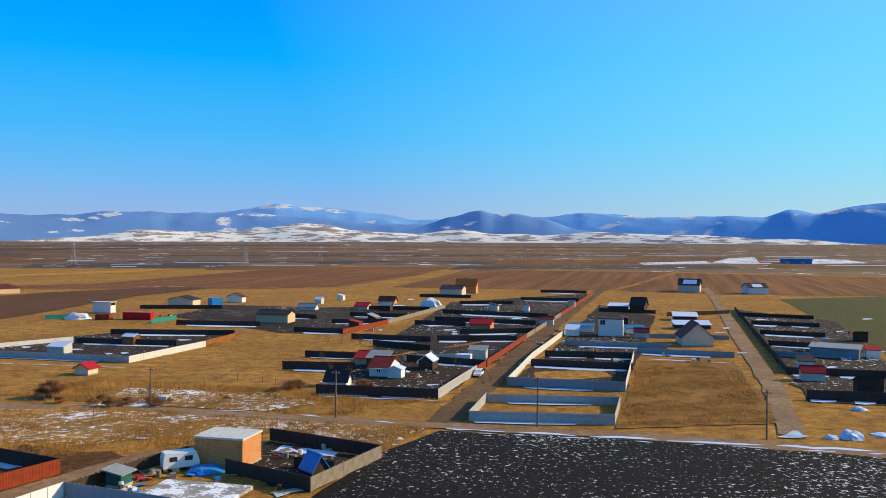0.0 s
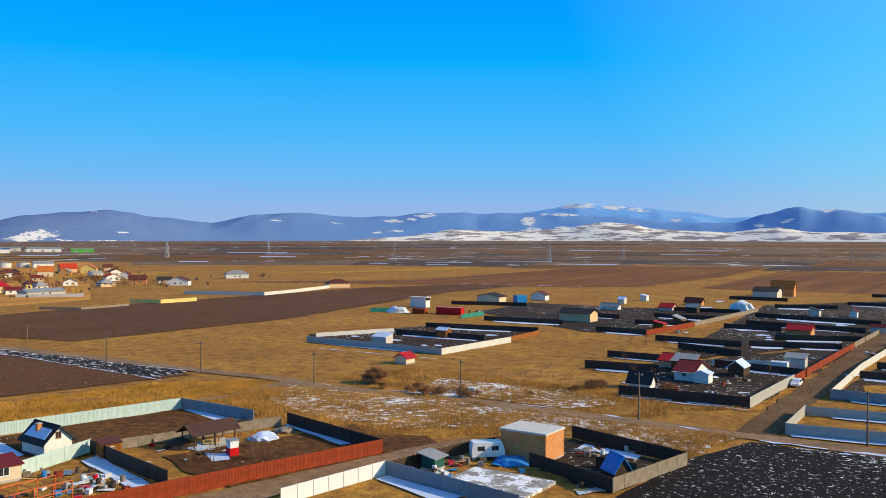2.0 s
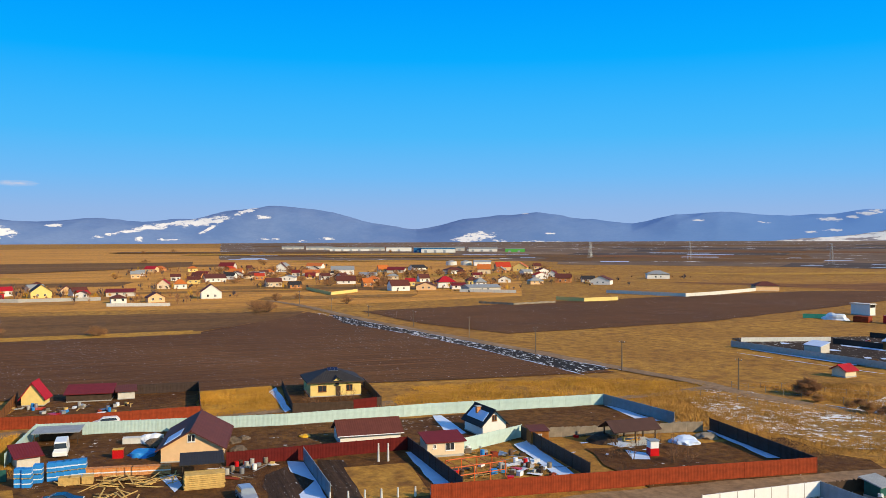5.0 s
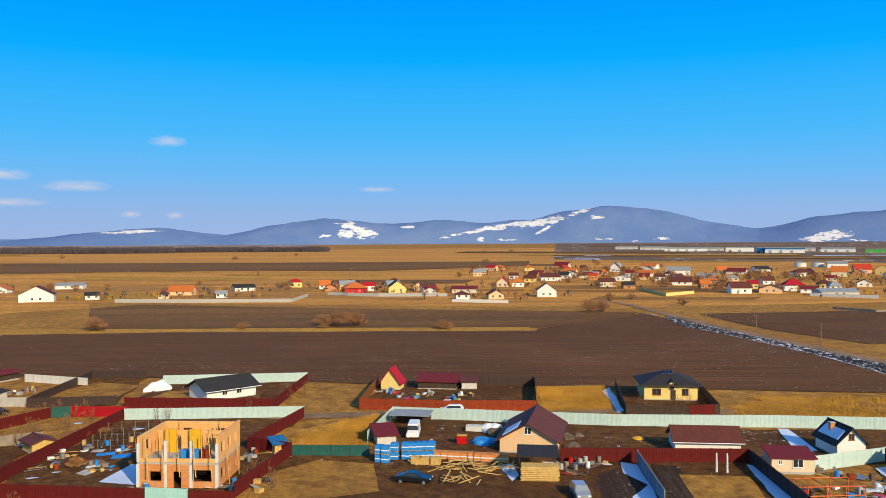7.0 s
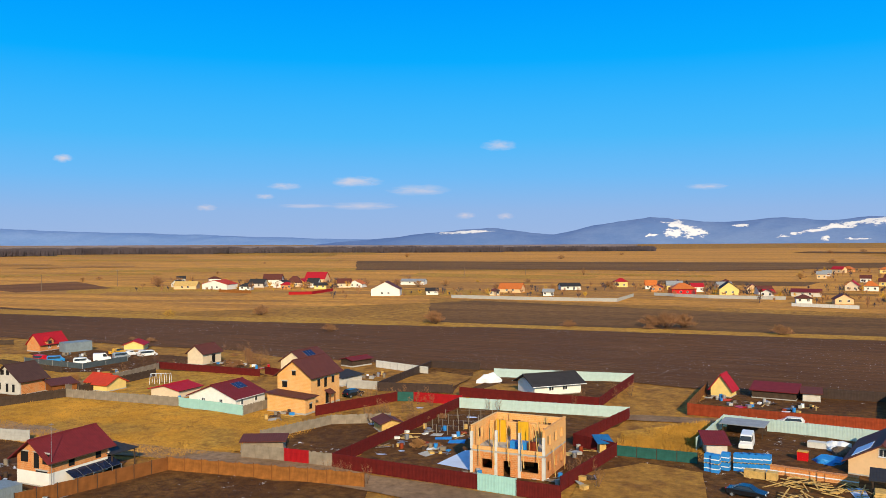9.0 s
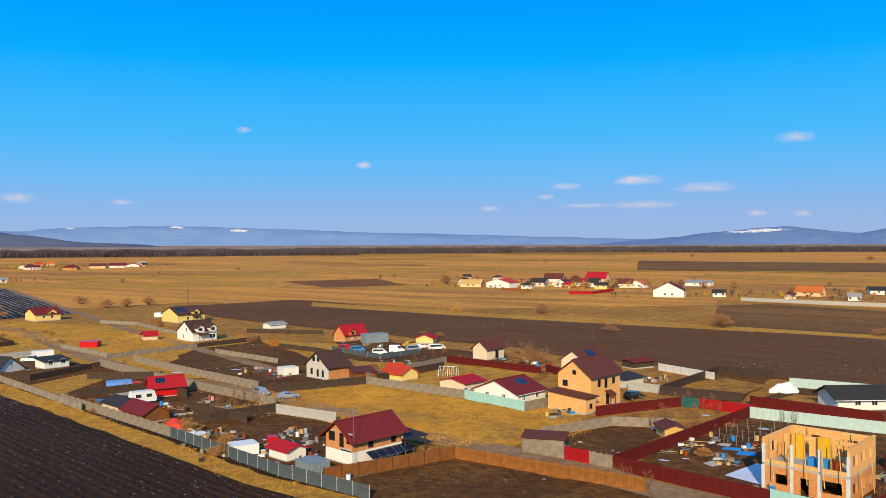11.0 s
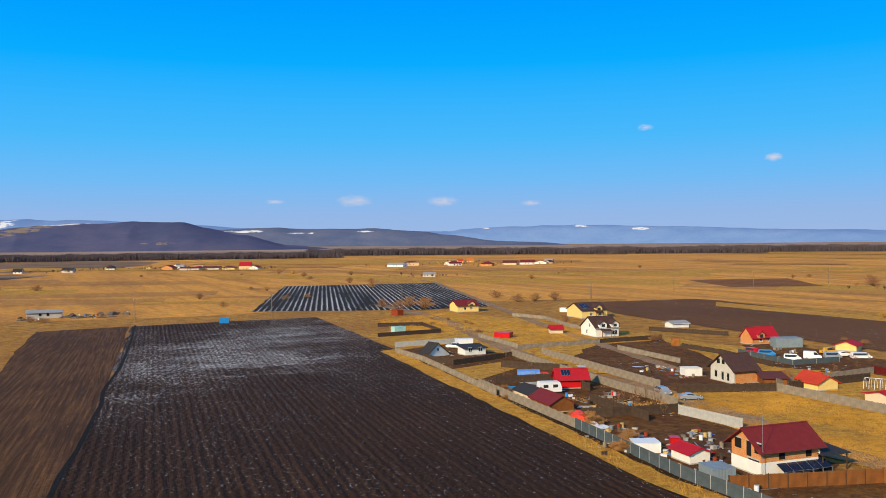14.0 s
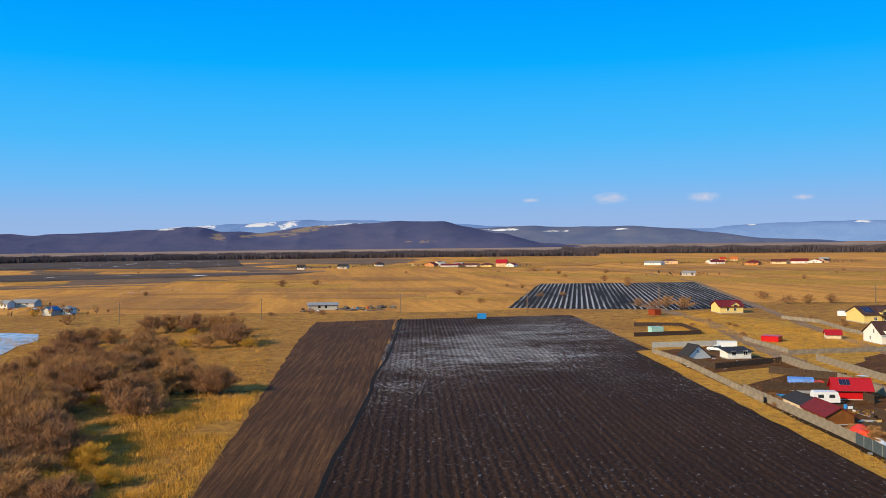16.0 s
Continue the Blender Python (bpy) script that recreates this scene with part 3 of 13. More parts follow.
        if ridge == "y":
            cap.v = [(-q, p, h) for p, q, h in cap.v]
        if group != "far village houses":
            part("ridge_cap", cap, roof, ob)
        if w > 5 and group != "far village houses":
            for sgn in (-1, 1):
                gut = Shape().tube((-la - o, sgn * (lb + o + 0.05), e - 0.08), (la + o, sgn * (lb + o + 0.05), e - 0.08), 0.07, 0.07, 5)
                if ridge == "y":
                    gut.v = [(-q, p, h) for p, q, h in gut.v]
                part("gutter", gut, "paint_white" if wall == "plaster_white" else "roof_brown", ob)
    elif ridge == "hip":
        A, B = a + o, b + o
        k = max(0.0, A - B)
        j = max(0.0, B - A)
        e = eave + 0.05
        p = [(-A, -B, e), (A, -B, e), (A, B, e), (-A, B, e)]
        q0, q1 = (-k, -j, top), (k, j, top)
        r.v = p + [q0, q1]
        r.f = [(0, 1, 5, 4), (2, 3, 4, 5), (1, 2, 5), (3, 0, 4), (3, 2, 1, 0)]
        part("roof", r, roof, ob)
        edge = Shape()
        for x0, x1, y0, y1 in ((-A, A, -B, -B + 0.08), (-A, A, B - 0.08, B), (-A, -A + 0.08, -B + 0.08, B - 0.08), (A - 0.08, A, -B + 0.08, B - 0.08)):
            edge.box(x0, x1, y0, y1, e - 0.2, e - 0.003)
        part("fascia", edge, "wood_dark", ob)
    elif ridge == "shed":
        drop = rise / (2 * b) * o
        r.slab((-a - o, -b - o, eave - drop + up), (a + o, -b - o, eave - drop + up), (a + o, b + o, top + drop + up), (-a - o, b + o, top + drop + up), thick)
        part("roof", r, roof, ob)
    else:
        part("roof", Shape().box(-a - o, a + o, -b - o, b + o, eave, eave + 0.25), roof, ob)
    if front:
        part("front_wall", Shape().box(-a + 0.3, a - 0.3, -b - 0.03, -b + 0.1, 0.3, eave - 0.25), front, ob, "bare brick wall between concrete posts")
    for u, ww, k in dormers:        # a small cross gable in the front slope
        zt, zw = eave + rise * k, eave + rise * k - ww * 0.38
        dm = part("dormer", Shape().prism([(u - ww / 2, eave - 0.4), (u + ww / 2, eave - 0.4), (u + ww / 2, zw), (u, zt), (u - ww / 2, zw)], -b - 0.25, -b * (1 - k)), wall, ob)
        rf = Shape()
        for q in (-1, 1):
            c = [(u + q * (ww / 2 + 0.25), -b - 0.6, zw - 0.08), (u + q * (ww / 2 + 0.25), -b * (1 - k), zw - 0.08), (u, -b * (1 - k), zt + 0.12), (u, -b - 0.6, zt + 0.12)]
            rf.slab(*(c if q > 0 else c[::-1]), 0.14)
        part("dormer_roof", rf, roof, dm)
        part("pane", Shape().box(u - ww * 0.22, u + ww * 0.22, -b - 0.29, -b - 0.24, zw - 0.95, zw - 0.05), "glass", dm)
    if porch:
        u, ww, dd = porch           # a tiled porch roof on posts along the front
        part("porch_roof", Shape().slab((u - ww / 2, -b - dd, 2.2), (u + ww / 2, -b - dd, 2.2), (u + ww / 2, -b + 0.05, 2.9), (u - ww / 2, -b + 0.05, 2.9), 0.12), roof, ob)
        for q in (-1, 1):
            part("porch_post", Shape().box(u + q * (ww / 2 - 0.2) - 0.08, u + q * (ww / 2 - 0.2) + 0.08, -b - dd + 0.1, -b - dd + 0.26, 0, 2.1), "wood_brown", ob)
    for win in wins:
        f, u, h, ww, wh = win
        window(ob, f, w, d, u, h, ww, wh, dark, frame, not group)
    for dd in doors:
        door(ob, dd[0], w, d, dd[1], *dd[2:])
    if chimney:
        cx, cy, ch = chimney
        c = part("chimney", Shape().box(cx - 0.3, cx + 0.3, cy - 0.3, cy + 0.3, eave, ch), "brick_orange", ob)
        part("cap", Shape().box(cx - 0.4, cx + 0.4, cy - 0.4, cy + 0.4, ch, ch + 0.1), "concrete", c)
    slope = ridge in ("x", "y", "hip")
    if ridge == "hip":
        la, lb = a, b
    for patch, mat2, nm in ((snow, "snow", "snow_patch"), (solar, "solar_glass", "solar_panel")):
        if patch and slope:
            side, u0, u1, v0, v1 = patch        # side -1 or 1; u along the ridge, v from eave (0) to ridge (1)
            half = la

            def on(u, v, lift):
                p = (u * half, side * lb * (1 - v), eave + rise * v + up + lift)
                return (-p[1], p[0], p[2]) if ridge == "y" else p
            if nm == "snow_patch":
                c = [on(u0, v0, 0.07), on(u1, v0, 0.07), on(u1 * 0.96, v1, 0.07), on(u0 * 0.9, v1, 0.07)]
                part(nm, Shape().slab(*(c if side < 0 else c[::-1]), 0.06), mat2, ob, "thin snow left on the roof")
            else:
                for i in range(3):
                    q0, q1 = u0 + (u1 - u0) * i / 3 + 0.01, u0 + (u1 - u0) * (i + 1) / 3 - 0.01
                    c = [on(q0, v0, 0.12), on(q1, v0, 0.12), on(q1, v1, 0.12), on(q0, v1, 0.12)]
                    p = part(nm, Shape().slab(*(c if side < 0 else c[::-1]), 0.05), mat2, ob)
                    c = [on(q0 - 0.005, v0 - 0.01, 0.09), on(q1 + 0.005, v0 - 0.01, 0.09), on(q1 + 0.005, v1 + 0.01, 0.09), on(q0 - 0.005, v1 + 0.01, 0.09)]
                    part("panel_frame", Shape().slab(*(c if side < 0 else c[::-1]), 0.04), "steel", p)
    return ob


def car(label, x, y, rot, body, length=4.2, kind="hatch"):
    """A parked car or van, nose towards local +x."""
    ob = thing("van" if kind == "van" else "car", x, y, rot, label, "van" if kind == "van" else "car")
    L, W = length / 2, 0.86 if kind != "van" else 0.95
    if kind == "van":
        prof = [(-L, 0.4), (L, 0.4), (L, 1.0), (L - 0.75, 1.25), (L - 1.25, 2.1), (-L + 0.1, 2.15), (-L, 2.0)]
        glass_top = [(L - 0.85, 1.3), (L - 1.22, 1.95), (L - 1.9, 1.98), (L - 1.9, 1.3)]
    elif kind == "wagon":
        prof = [(-L, 0.4), (L, 0.4), (L, 0.85), (L - 0.5, 1.05), (L - 1.05, 1.72), (-L + 0.2, 1.76), (-L, 1.4)]
        glass_top = [(L - 0.65, 1.08), (L - 1.08, 1.6), (-L + 0.3, 1.62), (-L + 0.2, 1.1)]
    elif kind == "pickup":
        prof = [(-L, 0.45), (L, 0.45), (L, 0.95), (L - 1.2, 1.1), (L - 1.7, 1.75), (L - 3.1, 1.75), (L - 3.3, 1.1), (-L, 1.1)]
        glass_top = [(L - 1.3, 1.15), (L - 1.72, 1.68), (L - 3.05, 1.68), (L - 3.15, 1.15)]
    elif kind == "sedan":
        prof = [(-L, 0.35), (L, 0.35), (L, 0.75), (L - 1.1, 0.95), (L - 1.85, 1.42), (-L + 1.5, 1.42), (-L + 0.7, 1.0), (-L, 0.92)]
        glass_top = [(L - 1.25, 0.97), (L - 1.9, 1.36), (-L + 1.5, 1.36), (-L + 0.95, 1.0)]
    else:
        prof = [(-L, 0.4), (L, 0.4), (L, 0.85), (L - 0.95, 1.05), (L - 1.6, 1.55), (-L + 0.5, 1.58), (-L + 0.05, 1.1), (-L, 0.9)]
        glass_top = [(L - 1.1, 1.07), (L - 1.63, 1.48), (-L + 0.6, 1.5), (-L + 0.3, 1.1)]
    bm = bmesh.new()
    s = Shape().prism(prof, -W, W)
    vs = [bm.verts.new(v) for v in s.v]
    for f in s.f:
        bm.faces.new([vs[i] for i in f])
    for v in vs:
        if v.co.z > 1.2:
            v.co.y *= 0.84
    bmesh.ops.recalc_face_normals(bm, faces=bm.faces[:])
    bmesh.ops.bevel(bm, geom=bm.edges[:], offset=0.07, segments=2, affect="EDGES")
    me = bpy.data.meshes.new("body")
    bm.to_mesh(me)
    bm.free()
    me.materials.append(MATS[body])
    part("body", me, body, ob)
    for sgn in (-1, 1):
        g = Shape()
        g.poly(*[(px, sgn * (W * (0.985 if pz < 1.2 else 0.86) + 0.012), pz) for px, pz in glass_top][::-sgn])
        part("side_window", g, "glass", ob)
    zf = glass_top[0], glass_top[1]
    g = Shape().poly((zf[0][0] + 0.09, -W * 0.85, zf[0][1]), (zf[0][0] + 0.09, W * 0.85, zf[0][1]), (zf[1][0] + 0.1, W * 0.76, zf[1][1]), (zf[1][0] + 0.1, -W * 0.76, zf[1][1]))
    part("windscreen", g, "glass", ob)
    for wx in (-L + 0.75, L - 0.8):
        for sgn in (-1, 1):
            wheel = part("wheel", Shape().tube((0, -0.1, 0), (0, 0.1, 0), 0.32, 0.32, 14), "rubber", ob, "", pose(wx, sgn * (W - 0.06), 0.32))
            part("rim", Shape().tube((0, sgn * 0.09, 0), (0, sgn * 0.115, 0), 0.2, 0.18, 10), "steel", wheel)
    for sgn in (-1, 1):
        part("headlight", Shape().box(L - 0.06, L + 0.012, sgn * 0.62 - 0.16, sgn * 0.62 + 0.16, 0.66, 0.8), "paint_white", ob)
        part("tail_light", Shape().box(-L - 0.012, -L + 0.06, sgn * 0.66 - 0.12, sgn * 0.66 + 0.12, 0.75, 0.95), "paint_red", ob)
    return ob


def pole(x, y, height=7.5, arm=True, mat="pole_wood", rot=0):
    ob = thing("utility_pole", x, y, rot, "slim weathered utility pole standing beside the track", "pole", "utility poles")
    part("shaft", Shape().tube((0, 0, -0.2), (0, 0, height), 0.17, 0.10, 8), mat, ob)
    if arm:
        part("crossarm", Shape().box(-0.7, 0.7, -0.06, 0.06, height - 0.5, height - 0.38), mat, ob)
        for u in (-0.6, 0, 0.6):
            part("insulator", Shape().tube((u, 0, height - 0.38), (u, 0, height - 0.2), 0.05, 0.04, 6), "paint_white", ob)


def pylon(x, y, height, rot):
    ob = thing("pylon", x, y, rot, "distant steel lattice power pylon on the plain", "pylon", "power pylons")
    s = Shape()
    b = height * 0.10
    for i in (-1, 1):
        for j in (-1, 1):
            s.tube((i * b, j * b, 0), (i * b * 0.14, j * b * 0.14, height), 0.14, 0.09, 4)
    for k in range(8):
        z0, z1 = height * k / 8, height * (k + 1) / 8
        w0, w1 = b * (1 - 0.86 * k / 8), b * (1 - 0.86 * (k + 1) / 8)
        for i, j in ((1, 1), (-1, 1), (-1, -1), (1, -1)):
            s.tube((i * w0, j * w0, z0), (-j * w1, i * w1, z1), 0.05, 0.05, 3)
    part("tower", s, "steel", ob)
    for z, wd in ((0.7, 0.24), (0.82, 0.18), (0.94, 0.12)):
        part("arm", Shape().tube((-height * wd, 0, height * z), (height * wd, 0, height * z), 0.13, 0.13, 4), "steel", ob)


def shrub_mesh(name, mat, seed, height, spread, stems=9, twigs=520, size=0.10):
    """Bare stems fanning out of one stool into a rounded haze of fine twigs."""
    rng = random.Random(seed)
    trunk, crown = Shape(), Shape()
    tips = []
    for i in range(stems):
        a, lean = math.tau * (i + rng.random() * 0.8) / stems * 2.4, (i + 0.5) / stems
        base = Vector((math.cos(a), math.sin(a), 0)) * spread * 0.2 * rng.random()
        out = math.sin(lean * 1.45) * spread * (0.8 + 0.25 * rng.random())
        top = Vector((math.cos(a) * out, math.sin(a) * out, height * math.cos(lean * 1.3) * (0.75 + 0.25 * rng.random())))
        mid = base.lerp(top, 0.5) + Vector((rng.random() - 0.5, rng.random() - 0.5, 0.6)) * spread * 0.16
        trunk.tube(base, mid, height * 0.014, height * 0.009, 5)
        trunk.tube(mid, top, height * 0.009, height * 0.003, 4)
        tips.append((base, mid, top))
    for i in range(twigs):
        base, mid, top = rng.choice(tips)
        f = 0.2 + 0.8 * rng.random() ** 0.6
        p = base.lerp(mid, f * 2) if f < 0.5 else mid.lerp(top, f * 2 - 1)
        p = p + Vector((rng.gauss(0, 1), rng.gauss(0, 1), rng.gauss(0, 0.6))) * spread * 0.10
        p.z = max(0.1, p.z)
        d = Vector((p.x * 0.35 / spread + rng.gauss(0, 0.5), p.y * 0.35 / spread + rng.gauss(0, 0.5), 0.35 + rng.random() * 0.6))
        d = d.normalized() * height * (0.08 + 0.13 * rng.random())
        q = p + d
        side = d.cross(Vector((rng.random() - 0.5, rng.random() - 0.5, rng.random() - 0.5))).normalized() * size * (0.5 + 0.5 * rng.random())
        crown.poly(p - side * 0.5, p + side * 0.5, q)
        for j in range(2):
            m = p.lerp(q, 0.3 + 0.6 * rng.random())
            e = m + Vector((rng.gauss(0, 1), rng.gauss(0, 1), rng.gauss(0.5, 0.6))).normalized() * height * 0.08
            crown.poly(m - side * 0.3, m + side * 0.3, e)
    return trunk.mesh("stems", "bark"), crown.mesh("crown", mat)


SHRUBS = {}


def shrub(kind, x, y, scale=1.0, rot=0.0, label="", flat=1.0):
    far = math.hypot(x, y)
    key = (kind, 0 if far < 230 or kind in ("thin", "yard", "tuft") else 1 if far < 340 else 2)
    if key not in SHRUBS:
        mat, seed, height, spread, stems, twigs, size = {
            "brown": ("twig_brown", 1, 4.6, 3.8, 22, 5200, 0.08), "brown_low": ("twig_brown", 2, 3.0, 4.0, 22, 5200, 0.07),
            "tan": ("twig_tan", 3, 4.2, 3.6, 22, 5200, 0.08), "gold": ("twig_gold", 4, 2.2, 2.6, 18, 3600, 0.06),
            "thin": ("twig_tan", 5, 6.5, 2.6, 7, 420, 0.07), "yard": ("twig_brown", 6, 2.6, 1.2, 4, 110, 0.035),
            "tuft": ("straw", 7, 1.2, 0.8, 5, 180, 0.06)}[kind]
        SHRUBS[key] = shrub_mesh(kind, mat, seed, height, spread, stems, twigs // (1, 3, 9)[key[1]], size * (1, 1.6, 2.6)[key[1]])
    words = {"brown": "leafless brown willow shrub on rough grass", "brown_low": "low spreading leafless brown shrub on rough grass",
             "tan": "leafless tan willow shrub on rough grass", "gold": "low golden-yellow willow shrub on rough grass",
             "thin": "slender bare young tree with few twigs", "yard": "small bare fruit tree in a garden plot", "tuft": "tuft of tall dry straw grass"}
    ob = thing("tree" if kind in ("thin", "yard") else "shrub", x, y, rot, label or words[kind], "tree" if kind in ("thin", "yard") else "shrub", "bare shrubs")
    ob.scale = (scale, scale, scale * flat)
    stems, crown = SHRUBS[key]
    part("trunk", stems, "bark", ob)
    part("crown", crown, "twig_brown", ob)


def tall_grass(name, label, mat, outline, count, height, seed):
    """Clumps of standing dry grass over an outlined patch."""
    rng = random.Random(seed)
    xs, ys = [p[0] for p in outline], [p[1] for p in outline]

    def inside(x, y):
        hit = False
        for (ax, ay), (bx, by) in zip(outline, outline[1:] + outline[:1]):
            if (ay > y) != (by > y) and x < (bx - ax) * (y - ay) / (by - ay) + ax:
                hit = not hit
        return hit
    s = Shape()
    made = 0
    while made < count:
        x, y = rng.uniform(min(xs), max(xs)), rng.uniform(min(ys), max(ys))
        if not inside(x, y) or noise.noise((x * 0.11, y * 0.11, seed)) < -0.25 + 0.5 * rng.random() - 0.2:
            made += 0.25
            continue
        made += 1
        h = height * (0.5 + 0.6 * rng.random()) * (1 + 0.5 * noise.noise((x * 0.2, y * 0.2, 3.1)))
        for _ in range(6):
            a = rng.random() * math.pi
            dx, dy = math.cos(a) * 0.045, math.sin(a) * 0.045
            bx, by = x + rng.gauss(0, 0.5), y + rng.gauss(0, 0.5)
            tx, ty = bx + rng.gauss(0, 0.45) * h, by + rng.gauss(0, 0.45) * h
            s.poly((bx - dx, by - dy, 0), (bx + dx, by + dy, 0), (tx, ty, h))
    tagged(part(name, s, mat), label, "grass", kind="stuff")


def heap(label, name, x, y, size, height, mat, seed=0, squash=1.0, rot=0.0):
    """A rounded, lumpy heap."""
    ob = thing(name, x, y, rot, label, name.replace("_", " "))
    bm = bmesh.new()
    bmesh.ops.create_icosphere(bm, subdivisions=3, radius=1.0)
    for v in bm.verts:
        k = 1 + 0.35 * noise.noise(v.co * 1.7 + Vector((seed, 0, 0))) + 0.12 * noise.noise(v.co * 5 + Vector((0, seed, 0)))
        v.co = Vector((v.co.x * size * k, v.co.y * size * squash * k, max(-0.05, v.co.z * height * k)))
    me = bpy.data.meshes.new(name)
    bm.to_mesh(me)
    bm.free()
    me.materials.append(MATS[mat])
    part("heap_body", me, mat, ob)
    return ob


def box_thing(label, name, x, y, rot, w, d, h, mat, category="", lid=None, z=0.0):
    """A crate, tank, container or cabin: bevelled body with ribs and a lid."""
    ob = thing(name, x, y, rot, label, category or name.replace("_", " "))
    s = Shape().box(-w / 2, w / 2, -d / 2, d / 2, z, h)
    part("body", s, mat, ob)
    for k in range(max(2, int(w / 1.4)) + 1):
        u = -w / 2 + w * k / max(2, int(w / 1.4))
        part("rib", Shape().box(u - 0.04, u + 0.04, -d / 2 - 0.03, -d / 2, z + 0.02, h - 0.02), mat, ob)
    part("top", Shape().box(-w / 2 - 0.06, w / 2 + 0.06, -d / 2 - 0.06, d / 2 + 0.06, h, h + 0.08), lid or mat, ob)
    return ob


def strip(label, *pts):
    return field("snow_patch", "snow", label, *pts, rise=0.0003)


def hill(name, label, mat, turn0, turn1, dist, bumps, depth=500, rough=6.0, seed=1, gully=0.30, patches=()):
    """A wooded or snowy range: bumps of (turn, half width, height) in degrees and metres on a ridge line.
    patches: open snowfields of (turn, height seen at 4.2 km, half width, half height, slant); those with a sixth entry are bare meadow."""
    s = Shape()
    n, rows = max(24, int((turn1 - turn0) * 9)), 30
    knots = [(turn0, 0.0)] + sorted((c, hh) for c, w, hh in bumps) + [(turn1, 0.0)]

    def profile(t):
        for (t0, h0), (t1, h1) in zip(knots, knots[1:]):
            if t <= t1:
                f = (t - t0) / max(1e-6, t1 - t0)
                return h0 + (h1 - h0) * (0.55 * f + 0.45 * (0.5 - 0.5 * math.cos(f * math.pi)))
        return 0.0
    for j in range(rows + 1):
        f = j / rows
        shape = math.sin(min(1, f * 1.25) * math.pi / 2) if f < 0.8 else math.cos((f - 0.8) / 0.2 * math.pi / 2) * 0.999
        for i in range(n + 1):
            t = turn0 + (turn1 - turn0) * i / n
            h = profile(t)
            r = dist + depth * f
            a = radians(t)
            wob = noise.fractal((t * 0.35 + seed, f * 3.2, seed), 1.0, 2.0, 5) * rough * (0.3 + f)
            fold = 1 - gully * abs(noise.noise((t * 0.45 + seed + f * 0.8, f * 2.2, 3.0))) * (1 - f)
            x, y = -math.sin(a) * r, math.cos(a) * r
            s.v.append((x, y, ground_z(x, y) - 6 + max(0, h * shape * fold + wob * shape)))
    for j in range(rows):
        for i in range(n):
            k = j * (n + 1) + i
            s.f.append((k, k + n + 1, k + n + 2, k + 1))
    ob = part(name, s, mat, smooth=True)
    masks = [-3.0] * len(s.v), [-3.0] * len(s.v)
    for k, (x, y, z) in enumerate(s.v if patches else ()):
        t, seen = math.degrees(math.atan2(-x, y)) % 360, (z - 30) / math.hypot(x, y) * 4200
        t = t - 360 if t > 200 else t
        for c0, h0, w, hh, slant, *bare in patches:
            q = 1 - ((t - c0) / w) ** 2 - ((seen - h0 - slant * (t - c0)) / hh) ** 2
            masks[len(bare)][k] = max(masks[len(bare)][k], q)
    for key, values in zip(("snow", "bare"), masks):
        ob.data.attributes.new(key, "FLOAT", "POINT").data.foreach_set("value", values)
    return tagged(ob, label, "hills", kind="structure")


def slope_mat(name, low, high, snow_amount, snow_col=(0.66, 0.65, 0.65), scale=0.004, lay=3.0, haze_tint=None):
    """Far hillside: patchy woods in haze-tinted base colours, and snow on open ground."""
    m, n, l, bsdf = nodes_of(name)
    mp = n.new("ShaderNodeMapping")
    mp.inputs["Scale"].default_value = (1, 1, lay)
    l.new(n.new("ShaderNodeNewGeometry").outputs["Position"], mp.inputs[0])
    geo = mp.outputs[0]
    c = mix(n, l, ramp(n, l, noise_node(n, l, scale, geo, 6, 0.65), [(0.38, (0, 0, 0)), (0.62, (1, 1, 1))]), low, high)
    c = mix(n, l, math_node(n, l, "MULTIPLY", noise_node(n, l, scale * 14, geo, 4, 0.7), 0.5), c, tuple(x * 0.6 for x in low))
    if haze_tint:        # haze blue painted into the colour towards the sun's side
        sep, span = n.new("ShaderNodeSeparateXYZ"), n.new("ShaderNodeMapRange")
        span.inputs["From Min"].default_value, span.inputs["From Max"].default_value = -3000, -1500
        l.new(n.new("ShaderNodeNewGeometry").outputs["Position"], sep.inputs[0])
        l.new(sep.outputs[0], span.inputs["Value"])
        c = mix(n, l, math_node(n, l, "MULTIPLY", span.outputs[0], 0.75), c, haze_tint)
    rag = math_node(n, l, "MULTIPLY", math_node(n, l, "SUBTRACT", noise_node(n, l, 0.024, geo, 6, 0.72), 0.5), 7.0)
    for key, col in (("bare", (0.23, 0.175, 0.135)), ("snow", snow_col)):
        at = n.new("ShaderNodeAttribute")
        at.attribute_name = key
        c = mix(n, l, ramp(n, l, math_node(n, l, "ADD", at.outputs["Fac"], rag), [(0.15, (0, 0, 0)), (0.60, (1, 1, 1))]), c, col)
    if snow_amount:
        s = noise_node(n, l, scale * 1.3, geo, 9, 0.68)
        c = mix(n, l, ramp(n, l, s, [(0.76 - snow_amount, (0, 0, 0)), (0.80 - snow_amount, (1, 1, 1))]), c, snow_col)
    l.new(c, bsdf.inputs["Base Color"])
    bsdf.inputs["Roughness"].default_value, bsdf.inputs["Specular IOR Level"].default_value = 1.0, 0.0
    MATS[name] = m
    return m



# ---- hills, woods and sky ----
# the haze of distance is mixed into the hills' base colours as blue
slope_mat("range_blue", (0.115, 0.195, 0.395), (0.16, 0.24, 0.43), 0.03, haze_tint=(0.15, 0.31, 0.60))
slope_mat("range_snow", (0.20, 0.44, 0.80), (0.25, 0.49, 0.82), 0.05)
